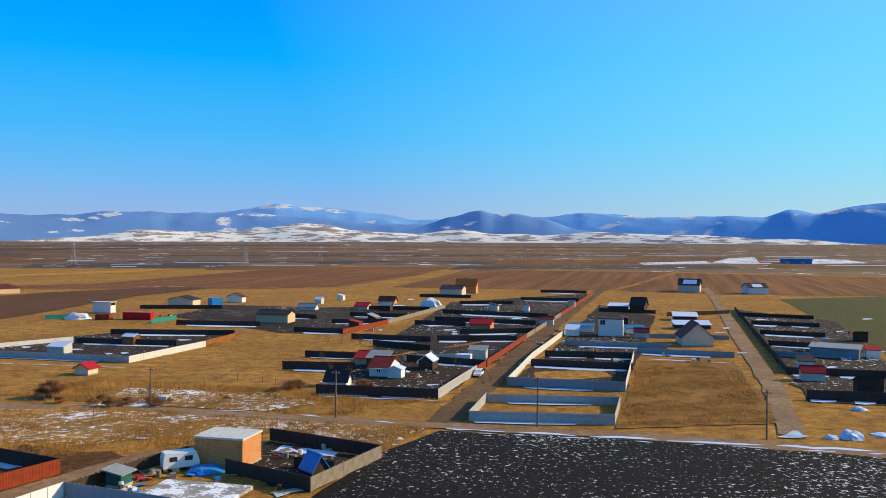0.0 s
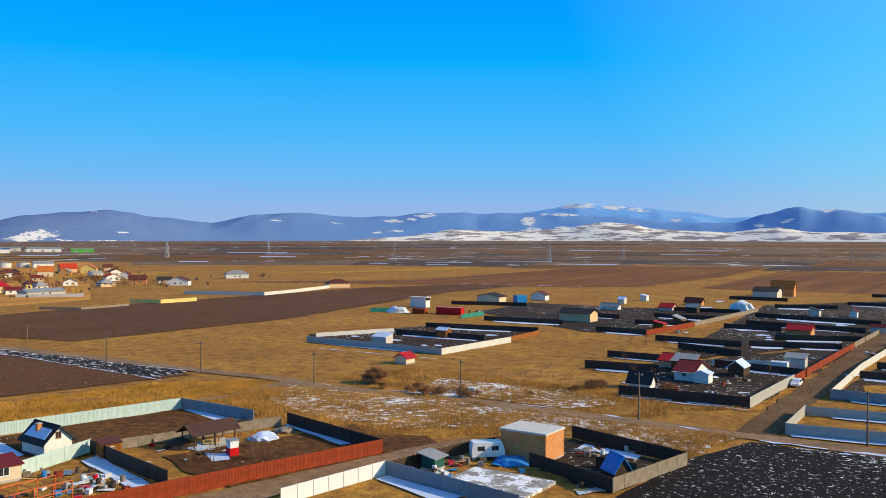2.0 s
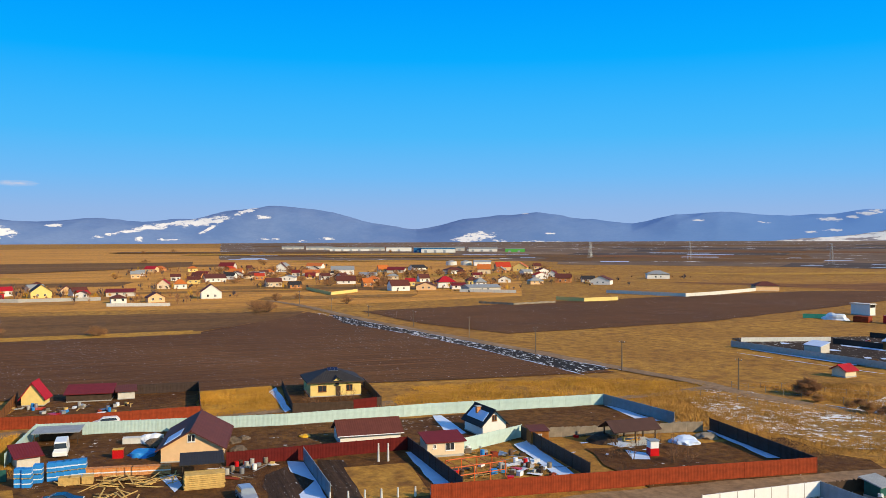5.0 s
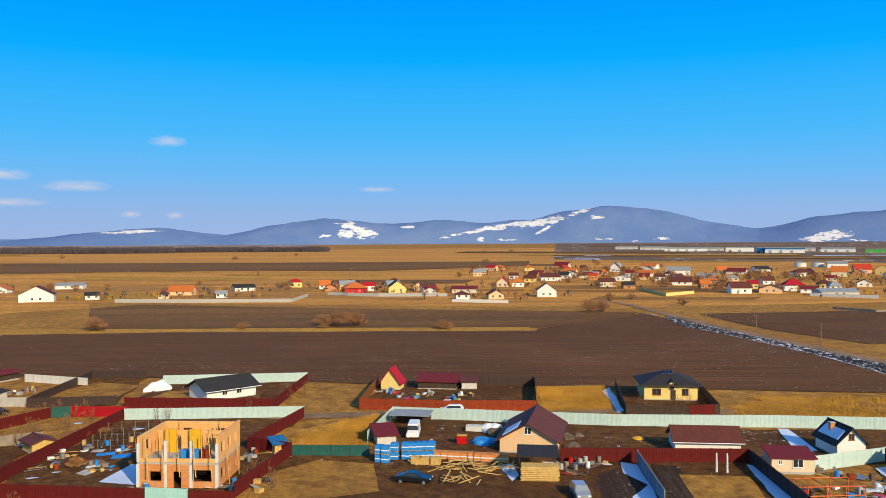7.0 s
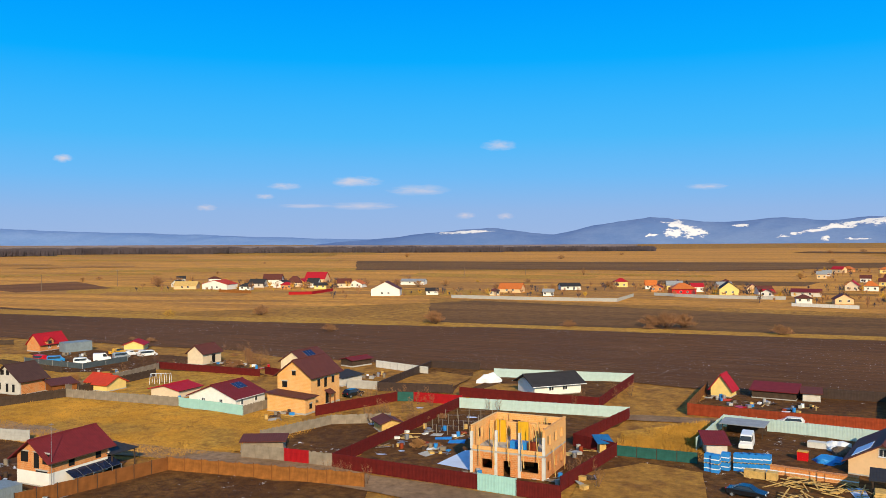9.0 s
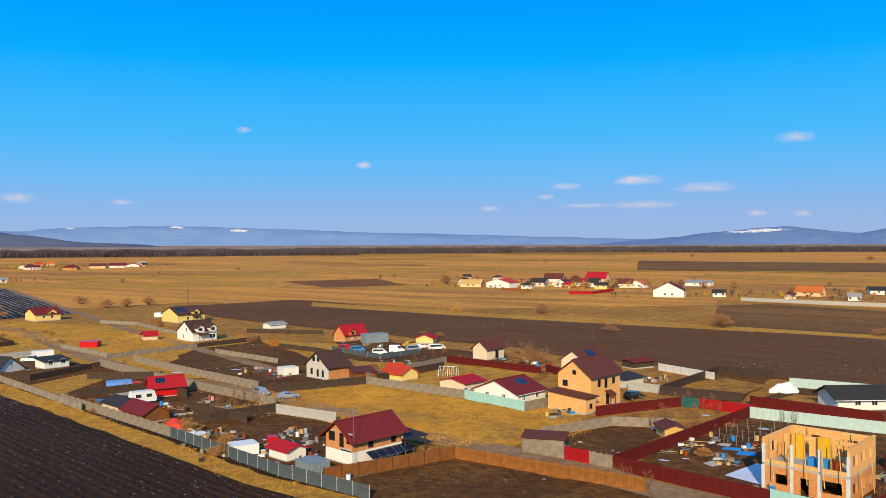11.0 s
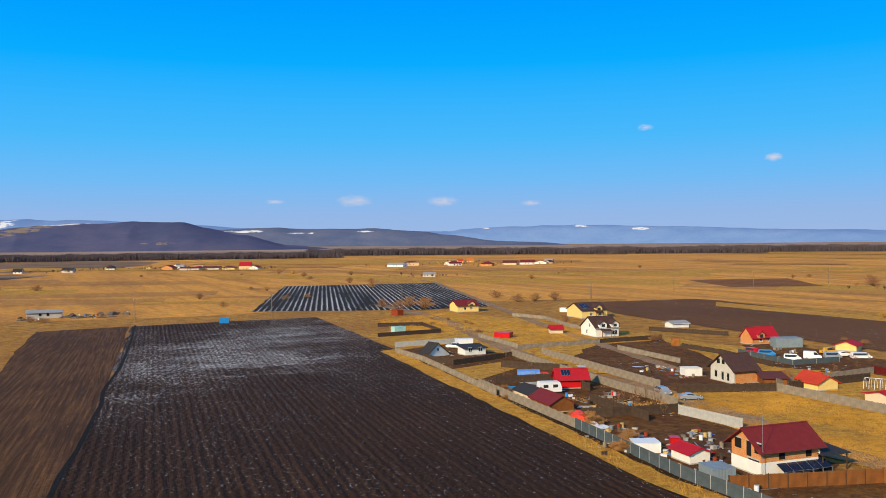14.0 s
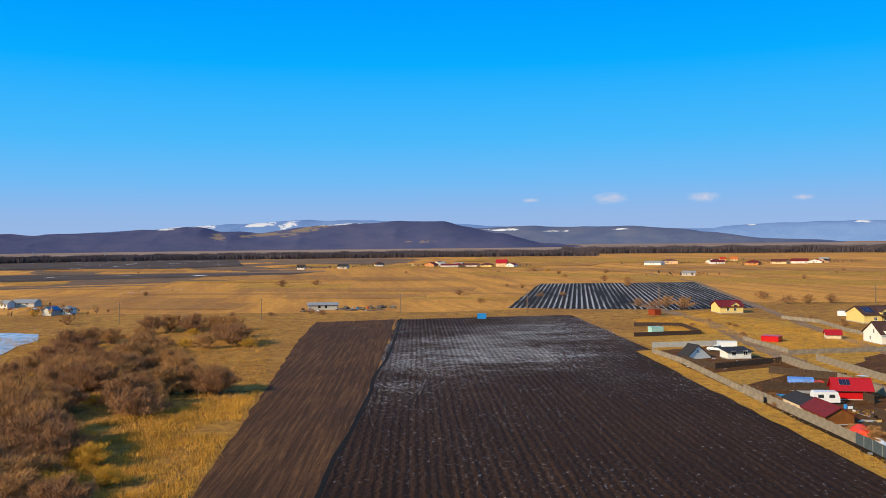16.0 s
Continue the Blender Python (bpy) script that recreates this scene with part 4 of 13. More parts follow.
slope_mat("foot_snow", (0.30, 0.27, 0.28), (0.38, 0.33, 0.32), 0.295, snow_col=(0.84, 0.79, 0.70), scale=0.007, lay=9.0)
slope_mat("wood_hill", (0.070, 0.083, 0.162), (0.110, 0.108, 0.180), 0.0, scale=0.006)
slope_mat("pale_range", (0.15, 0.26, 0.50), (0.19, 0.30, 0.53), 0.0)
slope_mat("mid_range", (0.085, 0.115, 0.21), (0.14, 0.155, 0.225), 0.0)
hill("hills_far", "distant mountain range tinted haze blue with snowy crests", "range_snow", -40.4, 36.3, 4420, [(29.7, 3, 136), (23.2, 3, 124), (14.6, 3, 159), (13.1, 3, 179), (11.3, 2, 211), (9.2, 3, 194), (6.8, 3, 177), (4.1, 3, 157), (1.8, 3, 123), (-6.7, 3, 138), (-9.3, 4, 166), (-12.3, 3, 154), (-15.9, 3, 141), (-19.1, 3, 153), (-20.8, 3, 146), (-22.4, 2, 181), (-23.7, 2, 163), (-26.6, 3, 204), (-31.6, 4, 182)], 360, 10, seed=3, patches=[(11.6, 167, 1.54, 17.0, 0.0), (9.0, 161, 0.87, 11.3, 0.0), (7.5, 148, 0.96, 9.9, 7.3), (5.0, 98, 0.46, 8.5, 0.0), (-13.2, 127, 1.35, 8.5, 0.0), (-16.1, 121, 0.5, 12.7, 0.0), (-11.2, 83, 0.96, 14.1, -22.0), (-17.5, 51, 0.42, 14.1, -29.3), (-18.1, 95, 0.27, 5.7, 0.0), (-24.8, 143, 1.16, 11.3, -7.3), (-26.7, 144, 1.16, 8.5, 0.0), (-22.7, 130, 0.23, 5.7, 0.0), (-15.5, 42, 0.77, 17.0, -22.0)], gully=0.12)
SNOW_EAST = [(23.9, 94, 0.73, 9.9, 0.0), (25.0, 34, 0.42, 7.1, 0.0), (23.8, 43, 0.66, 7.1, 0.0), (21.7, 121, 0.77, 11.3, -7.3), (22.6, 102, 0.35, 7.1, 0.0), (14.7, 92, 0.46, 25.4, 0.0), (14.6, 47, 0.77, 12.7, -11.0), (12.5, 62, 0.5, 7.1, 0.0), (12.4, 127, 1.45, 8.5, 0.0), (27.6, 78, 0.5, 5.7, 11.0), (-4.1, 137, 0.46, 11.3, 7.3), (-1.7, 89, 0.54, 8.5, -22.0), (-0.3, 70, 0.5, 7.1, 0.0)]
SNOW_MIDDLE = [(46.7, 9, 1.45, 22.6, -8.8), (46.2, 32, 0.42, 11.3, 0.0), (45.0, -2, 0.77, 7.1, 11.0), (42.2, -11, 1.64, 7.1, 0.0), (43.1, 131, 0.27, 5.7, 0.0), (31.8, 92, 0.54, 5.7, 0.0), (41.5, 32, 0.58, 5.7, 0.0), (64.3, 89, 1.35, 19.8, -14.7), (61.7, 143, 0.81, 12.7, -25.7), (60.8, 109, 0.54, 9.9, 0.0), (64.3, 48, 0.66, 8.5, -36.6), (60.5, 5, 0.96, 7.1, 0.0), (56.6, 5, 0.77, 7.1, 0.0), (58.2, -5, 0.69, 5.7, 0.0)]
SNOW_WEST = [(91.5, 42, 1.83, 8.5, -3.7), (77.6, 77, 0.58, 17.0, 0.0), (77.1, 59, 1.35, 17.0, 18.3), (76.4, 29, 0.87, 22.6, 0.0), (77.7, 32, 0.62, 22.6, 0.0), (79.1, 18, 0.39, 11.3, -14.7), (73.5, 64, 0.5, 8.5, 0.0), (68.1, 55, 3.28, 9.9, -13.9), (67.6, 62, 0.77, 14.1, 0.0), (65.8, 80, 1.16, 14.1, -7.3), (68.5, 0, 0.31, 14.1, 0.0), (66.9, 1, 0.77, 5.7, 0.0)]
hill("hills_near", "wooded mountains tinted haze blue-grey with scattered snowfields", "range_blue", -17.1, 103.7, 4080, [(-12.7, 2, 34), (-8.6, 2, 79), (-6.7, 2, 125), (-4.6, 1.6, 159), (-3.4, 1.6, 153), (-2.5, 2.2, 170), (-0.5, 2, 135), (1.4, 2, 93), (4.8, 2.5, 98), (8.7, 2.5, 125), (12.7, 2, 145), (16.5, 1.6, 148), (18.1, 2, 141), (19.3, 1.5, 154), (21.5, 1.8, 154), (23.8, 2, 133), (26.1, 3, 128), (27, 3, 128), (30.4, 3, 150), (33.1, 3, 137), (36, 2, 94), (38.9, 2, 118), (42.3, 3, 160), (46.5, 3, 131), (50.5, 2, 68), (53, 3, 105), (56.4, 3, 164), (60, 4, 199), (62.5, 3, 174), (65.1, 2.5, 130), (67.8, 3, 117), (71.7, 4, 128), (75.5, 3, 109), (79.1, 3, 138), (81.9, 2.5, 112), (85.6, 2.5, 58), (87, 2, 64), (90, 2.6, 89), (93.9, 3, 69), (97.1, 3, 37)], 320, 7, seed=5, patches=SNOW_EAST + SNOW_MIDDLE + SNOW_WEST, gully=0.14)
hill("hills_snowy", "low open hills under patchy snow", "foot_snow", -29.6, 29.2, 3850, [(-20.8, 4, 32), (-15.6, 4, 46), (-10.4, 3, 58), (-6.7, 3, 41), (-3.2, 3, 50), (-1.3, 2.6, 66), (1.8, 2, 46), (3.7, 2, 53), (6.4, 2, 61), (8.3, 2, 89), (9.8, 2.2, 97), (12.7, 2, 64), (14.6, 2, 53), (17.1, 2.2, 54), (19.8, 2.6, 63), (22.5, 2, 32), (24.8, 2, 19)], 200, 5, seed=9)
hill("hills_pale", "faint range tinted pale haze blue on the skyline", "pale_range", 89.7, 187.5, 4480, [(96.3, 3, 31), (107.5, 7, 58), (117.8, 8, 80), (105.9, 3, 51), (116.6, 6, 76), (124.2, 5, 99), (129.5, 2.5, 113), (133.1, 4, 108), (137.6, 4, 93), (138.4, 3, 80), (147.9, 3, 83), (155.5, 3, 121), (160.9, 3, 144), (165.5, 4, 150), (170.6, 4, 127), (175.9, 4, 96), (180.9, 3, 79)], 300, 3, seed=12, patches=[(129.5, 79, 0.5, 8.5, 0.0), (136.0, 71, 0.31, 4.2, 0.0), (125.6, 61, 0.66, 5.7, 0.0), (168.5, 106, 1.06, 12.7, -7.3), (166.6, 103, 0.66, 17.0, -22.0), (172.1, 98, 0.96, 9.9, 0.0), (174.9, 87, 0.96, 7.1, -7.3)])
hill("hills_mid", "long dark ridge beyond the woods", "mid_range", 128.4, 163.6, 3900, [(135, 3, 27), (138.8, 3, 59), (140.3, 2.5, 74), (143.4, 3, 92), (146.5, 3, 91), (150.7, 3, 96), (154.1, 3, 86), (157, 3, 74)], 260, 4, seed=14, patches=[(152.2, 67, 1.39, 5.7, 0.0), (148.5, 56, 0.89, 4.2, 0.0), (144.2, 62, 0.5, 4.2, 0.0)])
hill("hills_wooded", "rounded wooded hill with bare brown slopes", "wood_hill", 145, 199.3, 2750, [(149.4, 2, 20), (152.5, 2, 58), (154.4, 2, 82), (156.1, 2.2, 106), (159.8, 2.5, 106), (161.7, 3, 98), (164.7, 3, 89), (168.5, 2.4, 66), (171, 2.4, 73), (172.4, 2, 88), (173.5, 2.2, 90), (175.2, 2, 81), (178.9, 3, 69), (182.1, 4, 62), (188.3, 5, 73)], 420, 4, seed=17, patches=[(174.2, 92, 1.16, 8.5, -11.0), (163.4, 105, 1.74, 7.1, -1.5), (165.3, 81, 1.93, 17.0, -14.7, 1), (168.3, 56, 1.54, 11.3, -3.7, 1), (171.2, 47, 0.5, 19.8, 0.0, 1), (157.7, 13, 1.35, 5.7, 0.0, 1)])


def forest(turn0, turn1, dist, deep, height, count, seed):
    """A far belt of bare woodland: close crowns of many fine upright sprays, with a softly uneven top."""
    rng = random.Random(seed)
    s = Shape()
    for _ in range(count):
        turn, r = rng.uniform(turn0, turn1), dist + deep * rng.random() ** 1.5
        a = radians(turn)
        x, y = -math.sin(a) * r, math.cos(a) * r
        z = ground_z(x, y) - 0.5
        h = height * (0.80 + 0.12 * rng.random() + 0.22 * noise.noise((turn * 0.9, seed, r * 0.004)) + 0.10 * noise.noise((turn * 5, seed, 2.0)))
        for k in range(17):
            b = a + rng.gauss(0, 0.6)
            u, v, w = rng.gauss(0, 3.2), rng.gauss(0, 3.2), 0.45 + 0.55 * rng.random()
            z0, z1 = z + h * max(0, 0.75 * rng.random() - 0.15), z + h * (0.72 + 0.3 * rng.random()) * (1 - 0.012 * (u * u + v * v) ** 0.5)
            dx, dy, lean = w * math.cos(b), w * math.sin(b), rng.gauss(0, 0.9)
            s.poly((x + u - dx, y + v - dy, z0), (x + u + dx, y + v + dy, z0), (x + u + lean, y + v + lean, max(z0 + 1, z1)))
    tagged(part("woodland", s, "woodland"), "far belt of bare woodland toned by distant haze", "woods", kind="stuff")


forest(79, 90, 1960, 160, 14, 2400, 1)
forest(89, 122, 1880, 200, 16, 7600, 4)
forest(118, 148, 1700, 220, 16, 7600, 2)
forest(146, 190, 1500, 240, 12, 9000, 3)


def cloud_mat():
    m, n, l, bsdf = nodes_of("cloud")
    tc = n.new("ShaderNodeTexCoord").outputs["Object"]
    oi = n.new("ShaderNodeObjectInfo").outputs["Random"]
    g = n.new("ShaderNodeTexGradient")
    g.gradient_type = "SPHERICAL"
    l.new(tc, g.inputs[0])
    add = n.new("ShaderNodeVectorMath")
    com = n.new("ShaderNodeCombineXYZ")
    l.new(math_node(n, l, "MULTIPLY", oi, 40.0), com.inputs[0])
    l.new(tc, add.inputs[0])
    l.new(com.outputs[0], add.inputs[1])
    f = noise_node(n, l, 2.6, add.outputs[0], 6, 0.65)
    a = math_node(n, l, "MULTIPLY", g.outputs["Fac"], math_node(n, l, "MULTIPLY", f, 1.9))
    alpha = ramp(n, l, a, [(0.30, (0, 0, 0)), (0.95, (0.5, 0.5, 0.5))])
    out = n["Material Output"]
    em, tr, mx = n.new("ShaderNodeEmission"), n.new("ShaderNodeBsdfTransparent"), n.new("ShaderNodeMixShader")
    em.inputs[0].default_value, em.inputs[1].default_value = (0.76, 0.66, 0.66, 1), 0.9
    l.new(alpha, mx.inputs[0])
    l.new(tr.outputs[0], mx.inputs[1])
    l.new(em.outputs[0], mx.inputs[2])
    l.new(mx.outputs[0], out.inputs[0])
    MATS["cloud"] = m


cloud_mat()
PUFF = Shape().poly((-1, 0, -1), (1, 0, -1), (1, 0, 1), (-1, 0, 1)).mesh("cloud", "cloud")


def cloud(turn, height, wide, high, seed):
    """A small fair-weather cloud on the far sky."""
    a, e = radians(turn), radians(height)
    ob = new("cloud", PUFF)
    p = Vector((-math.sin(a) * math.cos(e), math.cos(a) * math.cos(e), math.sin(e))) * 4600
    ob.matrix_world = Matrix.Translation(p) @ pose(0, 0, 0, 0, 0, turn) @ Matrix.Diagonal((wide, 1, high, 1))
    tagged(ob, "small soft cloud low in a clear sky", "cloud", "clouds", "structure")



cloud(89.2, 6.79, 149, 50, 0)
cloud(98.7, 4.39, 193, 46, 1)
cloud(94.7, 3.82, 260, 50, 2)
cloud(103.7, 4.06, 134, 33, 3)
cloud(117.4, 5.57, 67, 33, 4)
cloud(108.8, 2.6, 89, 29, 5)
cloud(105, 3.37, 82, 25, 6)
cloud(75.6, 3.82, 167, 25, 7)
cloud(91.5, 2.08, 89, 29, 8)
cloud(88.8, 2.02, 74, 29, 9)
cloud(144.9, 3.29, 149, 54, 10)
cloud(138.9, 3.22, 134, 46, 11)
cloud(132.9, 3.03, 89, 25, 12)
cloud(125.3, 7.86, 67, 29, 13)
cloud(117.3, 5.63, 67, 29, 14)
cloud(99.5, 4.38, 134, 46, 15)
cloud(150.2, 3.26, 82, 21, 16)
cloud(102.4, 2.75, 223, 21, 17)
cloud(98.6, 2.75, 297, 33, 18)

# ---- fields and tracks ----
RING = [(math.radians(t), r) for r, turns in ((2080, range(80, 193, 8)), (4000, range(192, 79, -8))) for t in turns]
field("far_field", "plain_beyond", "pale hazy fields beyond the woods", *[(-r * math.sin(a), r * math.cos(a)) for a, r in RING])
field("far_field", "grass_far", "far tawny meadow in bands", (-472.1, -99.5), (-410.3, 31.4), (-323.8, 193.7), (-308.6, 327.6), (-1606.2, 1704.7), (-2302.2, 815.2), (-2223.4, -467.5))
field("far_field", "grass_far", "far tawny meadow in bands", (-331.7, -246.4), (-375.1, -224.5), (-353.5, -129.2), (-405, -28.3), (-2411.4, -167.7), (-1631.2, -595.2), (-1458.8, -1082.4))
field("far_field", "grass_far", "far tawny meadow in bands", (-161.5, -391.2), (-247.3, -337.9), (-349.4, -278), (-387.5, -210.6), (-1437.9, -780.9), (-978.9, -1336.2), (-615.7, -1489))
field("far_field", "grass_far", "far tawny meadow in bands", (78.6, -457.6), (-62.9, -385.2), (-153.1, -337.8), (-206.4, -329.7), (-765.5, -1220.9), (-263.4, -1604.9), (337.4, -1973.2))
field("far_field", "plain_dull", "far grey-brown fields below the wooded hill", (116, -548), (-22, -640), (-158, -743), (-342, -940), (-578, -1362), (-384, -1434), (-181, -1474), (52, -1484), (309, -1453))
field("far_field", "far_plain", "distant dull fields streaked with thin snow", (-625.6, 722), (-362.3, 846), (-158.4, 957.3), (26.7, 894.8), (386.7, 734.5), (566.4, 640.7), (3423.8, 3364.1), (2120.3, 4031), (-5.2, 4019.1), (-2135.5, 4034.4), (-3143.2, 3627.7))
field("far_field", "far_plain", "distant dull fields streaked with thin snow", (-1065.4, 531.6), (-729.6, 790.2), (-367.1, 838.4), (-121.2, 881.9), (-553.4, 4021.3), (-2797.9, 3900.2), (-4294.7, 2143.7))
field("brown_field", "grass_far_brown", "far tan stubble strip on the plain", (-132.8, 1470.1), (454.6, 1551.1), (371.3, 1397.6), (-151, 1332.4))
field("dark_field", "soil_far_dark", "far dark ploughed strip on the plain", (-194.4, 1042.5), (123, 1083.6), (87.3, 996.6), (-197.4, 965.4))
field("brown_field", "grass_far_brown", "far tan stubble strip on the plain", (67.6, 1078.4), (222.7, 1067.6), (192.7, 925.5), (50.4, 933.9))
field("brown_field", "grass_far_brown", "far tan stubble strip on the plain", (287, 1299.6), (480.2, 1289.5), (431.6, 1205.9), (257, 1213.9))
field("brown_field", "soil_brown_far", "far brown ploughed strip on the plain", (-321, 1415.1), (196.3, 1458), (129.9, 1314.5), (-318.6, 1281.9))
field("dark_field", "soil_far_dark", "far dark ploughed strip on the plain", (47.4, 2577.1), (664.4, 2531.8), (609.3, 2308.2), (8.7, 2337.2))
field("brown_field", "soil_brown_far", "far brown ploughed strip on the plain", (-749.3, 1599.7), (-412.8, 1614.4), (-414.6, 1515.6), (-722.5, 1501.6))
field("dark_field", "soil_far_dark", "far dark ploughed strip on the plain", (-1033.7, 1578.2), (-850.8, 1650.2), (-773.1, 1487.5), (-946.1, 1426.2))
field("brown_field", "grass_far_brown", "far tan stubble strip on the plain", (-250.3, 906.4), (-110.7, 908.6), (-105.3, 813.3), (-230.6, 807.9))
field("dark_field", "soil_far_dark", "far dark ploughed strip on the plain", (-1084.9, 1519), (-775.4, 1653.8), (-719.1, 1458.7), (-984.5, 1350.6))
field("dark_field", "soil_far_dark", "far dark ploughed strip on the plain", (-248.5, 1429.6), (216.1, 1495.6), (183.6, 1383.9), (-255.9, 1326.5))
field("brown_field", "grass_far_brown", "far tan stubble strip on the plain", (-427.9, 1532.7), (186.9, 1529.8), (144.4, 1438.9), (-437.1, 1441.3))
field("dark_field", "soil_far_dark", "far dark ploughed strip on the plain", (-460.1, 938.8), (-238.1, 956.2), (-228.1, 839.8), (-416.8, 826.1))
field("brown_field", "soil_brown_far", "far brown ploughed strip on the plain", (-484.8, 2148), (-190.5, 2153.6), (-196.5, 1951.9), (-457.1, 1954))
field("brown_field", "soil_brown_far", "far brown ploughed strip on the plain", (-159.4, 2487.3), (362, 2663.1), (286.9, 2395.2), (-171.3, 2250.6))
field("brown_field", "grass_far_brown", "far tan stubble strip on the plain", (297.7, 1343.4), (534, 1360), (493.1, 1236.2), (258.6, 1223.8))
field("dark_field", "soil_far_dark", "far dark ploughed strip on the plain", (-441.9, 991.5), (-257.8, 992.5), (-229.6, 886), (-403.2, 882.6))
field("brown_field", "grass_far_brown", "far tan stubble strip on the plain", (-278.3, 1556.6), (-37.7, 1640.9), (-24.7, 1541), (-274.8, 1460.5))
field("brown_field", "grass_far_brown", "far tan stubble strip on the plain", (151.5, 2011.1), (577.1, 2068), (500.9, 1824.1), (112.3, 1778))
field("brown_field", "grass_far_brown", "far tan stubble strip on the plain", (393.8, 1017), (566.2, 1018.9), (507, 914.3), (344.2, 912.6))
field("brown_field", "soil_brown_far", "far brown ploughed strip on the plain", (639.8, 2007.4), (1085.9, 2137.2), (987.7, 1990.5), (576.4, 1875.2))
field("dark_field", "soil_far_dark", "far dark ploughed strip on the plain", (-991.7, 2427.8), (-370.4, 2833.7), (-305.1, 2514), (-922.3, 2169.3))
field("dark_field", "soil_far_dark", "far dark ploughed strip on the plain", (19.7, 940.1), (339.5, 994.1), (313.7, 886.4), (1.4, 840.1))
field("dark_field", "soil_far_dark", "far dark ploughed strip on the plain", (-443.2, 1376.5), (-145.4, 1408.6), (-144.6, 1323), (-432.4, 1290.4))
field("dark_field", "soil_far_dark", "far dark ploughed strip on the plain", (-393.9, 1075.8), (42.5, 1124.8), (54.7, 1054.1), (-392.9, 1006.6))
field("brown_field", "soil_brown_far", "far brown ploughed strip on the plain", (85.4, 1147.5), (508.2, 1202.9), (452.7, 1041.5), (53.2, 994))
field("snow_patch", "snow", "thin far streak of snow", (-212.4, 941.7), (-145, 949.3), (-145.6, 934), (-212.9, 926.2))
field("snow_patch", "snow", "thin far streak of snow", (-1251.7, 1944), (-1216.6, 1960.3), (-1208.4, 1947.7), (-1245.5, 1930.2))
field("snow_patch", "snow", "thin far streak of snow", (236.7, 1482.4), (322.3, 1481.5), (316.3, 1462.3), (228.6, 1463.4))
field("snow_patch", "snow", "thin far streak of snow", (-428.7, 1207), (-400.6, 1206.1), (-398, 1196.3), (-426.8, 1197))
field("snow_patch", "snow", "thin far streak of snow", (475.6, 1237.7), (522.2, 1245.9), (515.6, 1232.4), (469.8, 1229.2))
field("snow_patch", "snow", "thin far streak of snow", (-318, 1006.4), (-238.7, 1023), (-236.5, 1013.3), (-319.5, 995.5))
field("snow_patch", "snow", "thin far streak of snow", (-355, 1699.8), (-229.7, 1701), (-234.5, 1675.1), (-357, 1673.8))
field("snow_patch", "snow", "thin far streak of snow", (-419.8, 880.4), (-396.5, 880.2), (-392.3, 871.1), (-416.7, 870.8))
field("snow_patch", "snow", "thin far streak of snow", (-346, 874.3), (-322.2, 878.1), (-318.2, 868.9), (-343.6, 864.5))
field("snow_patch", "snow", "thin far streak of snow", (-143.6, 1423.8), (-52.1, 1425.1), (-56, 1404.9), (-147, 1403.4))
field("snow_patch", "snow", "thin far streak of snow", (-372.3, 944.7), (-320.3, 958.3), (-318.3, 943.1), (-369.7, 929.6))
field("snow_patch", "snow", "thin far streak of snow", (-653.6, 922.6), (-634.2, 929.9), (-626.8, 916.8), (-645.8, 909.6))
field("snow_patch", "snow", "thin far streak of snow", (-1102.7, 1634.6), (-1009.8, 1646.7), (-998.8, 1635.9), (-1098.4, 1619.3))
field("snow_patch", "snow", "thin far streak of snow", (-503.8, 1028.9), (-458.7, 1044.3), (-455.5, 1034.8), (-501.9, 1018.7))
field("snow_patch", "snow", "thin far streak of snow", (-902.5, 1975.6), (-756.8, 1966.3), (-754.6, 1945.7), (-901.1, 1954.2))
field("snow_patch", "snow", "thin far streak of snow", (393.1, 1070.8), (418.1, 1072), (408.4, 1048.9), (383.2, 1047.7))
field("snow_patch", "snow", "thin far streak of snow", (664.3, 1930.8), (699, 1934.4), (687.9, 1906.5), (654.4, 1907.7))
field("snow_patch", "snow", "thin far streak of snow", (-511.3, 1058.7), (-441.1, 1062.8), (-439.4, 1047.2), (-506, 1039))
field("snow_patch", "snow", "thin far streak of snow", (455.4, 996.4), (541.7, 998.1), (528.2, 982.6), (444.9, 984.7))
field("snow_patch", "snow", "thin far streak of snow", (-691, 969.7), (-644.9, 977), (-638.8, 969), (-687.2, 960.1))
field("snow_patch", "snow", "thin far streak of snow", (-806.9, 1157.5), (-724.9, 1163.6), (-720.9, 1154.4), (-804.6, 1146.9))
field("snow_patch", "snow", "thin far streak of snow", (441.4, 1165), (499, 1163.3), (491.1, 1139.4), (429.5, 1142.7))
field("snow_patch", "snow", "thin far streak of snow", (584, 1393.8), (616.8, 1396), (611.4, 1382), (574.6, 1376))
field("snow_patch", "snow", "thin far streak of snow", (-597, 1121.9), (-544.6, 1137.1), (-533.8, 1120.1), (-590.3, 1102.7))
field("snow_patch", "snow", "thin far streak of snow", (7.4, 975.3), (44.8, 974.3), (43.8, 964.4), (5.1, 965.3))
field("snow_patch", "snow", "thin far streak of snow", (-142.4, 1745.7), (-52, 1780.8), (-53.5, 1760.7), (-145.8, 1720.3))
field("snow_patch", "snow", "thin far streak of snow", (355.7, 1484.2), (440.6, 1487.3), (439.4, 1472), (346.3, 1465.8))
field("snow_patch", "snow", "thin far streak of snow", (551.5, 1433.8), (666.7, 1455.9), (649.2, 1436.3), (537.1, 1412.5))
field("snow_patch", "snow", "thin far streak of snow", (370.5, 1439.2), (494.9, 1464.9), (483, 1442.5), (359, 1421.5))
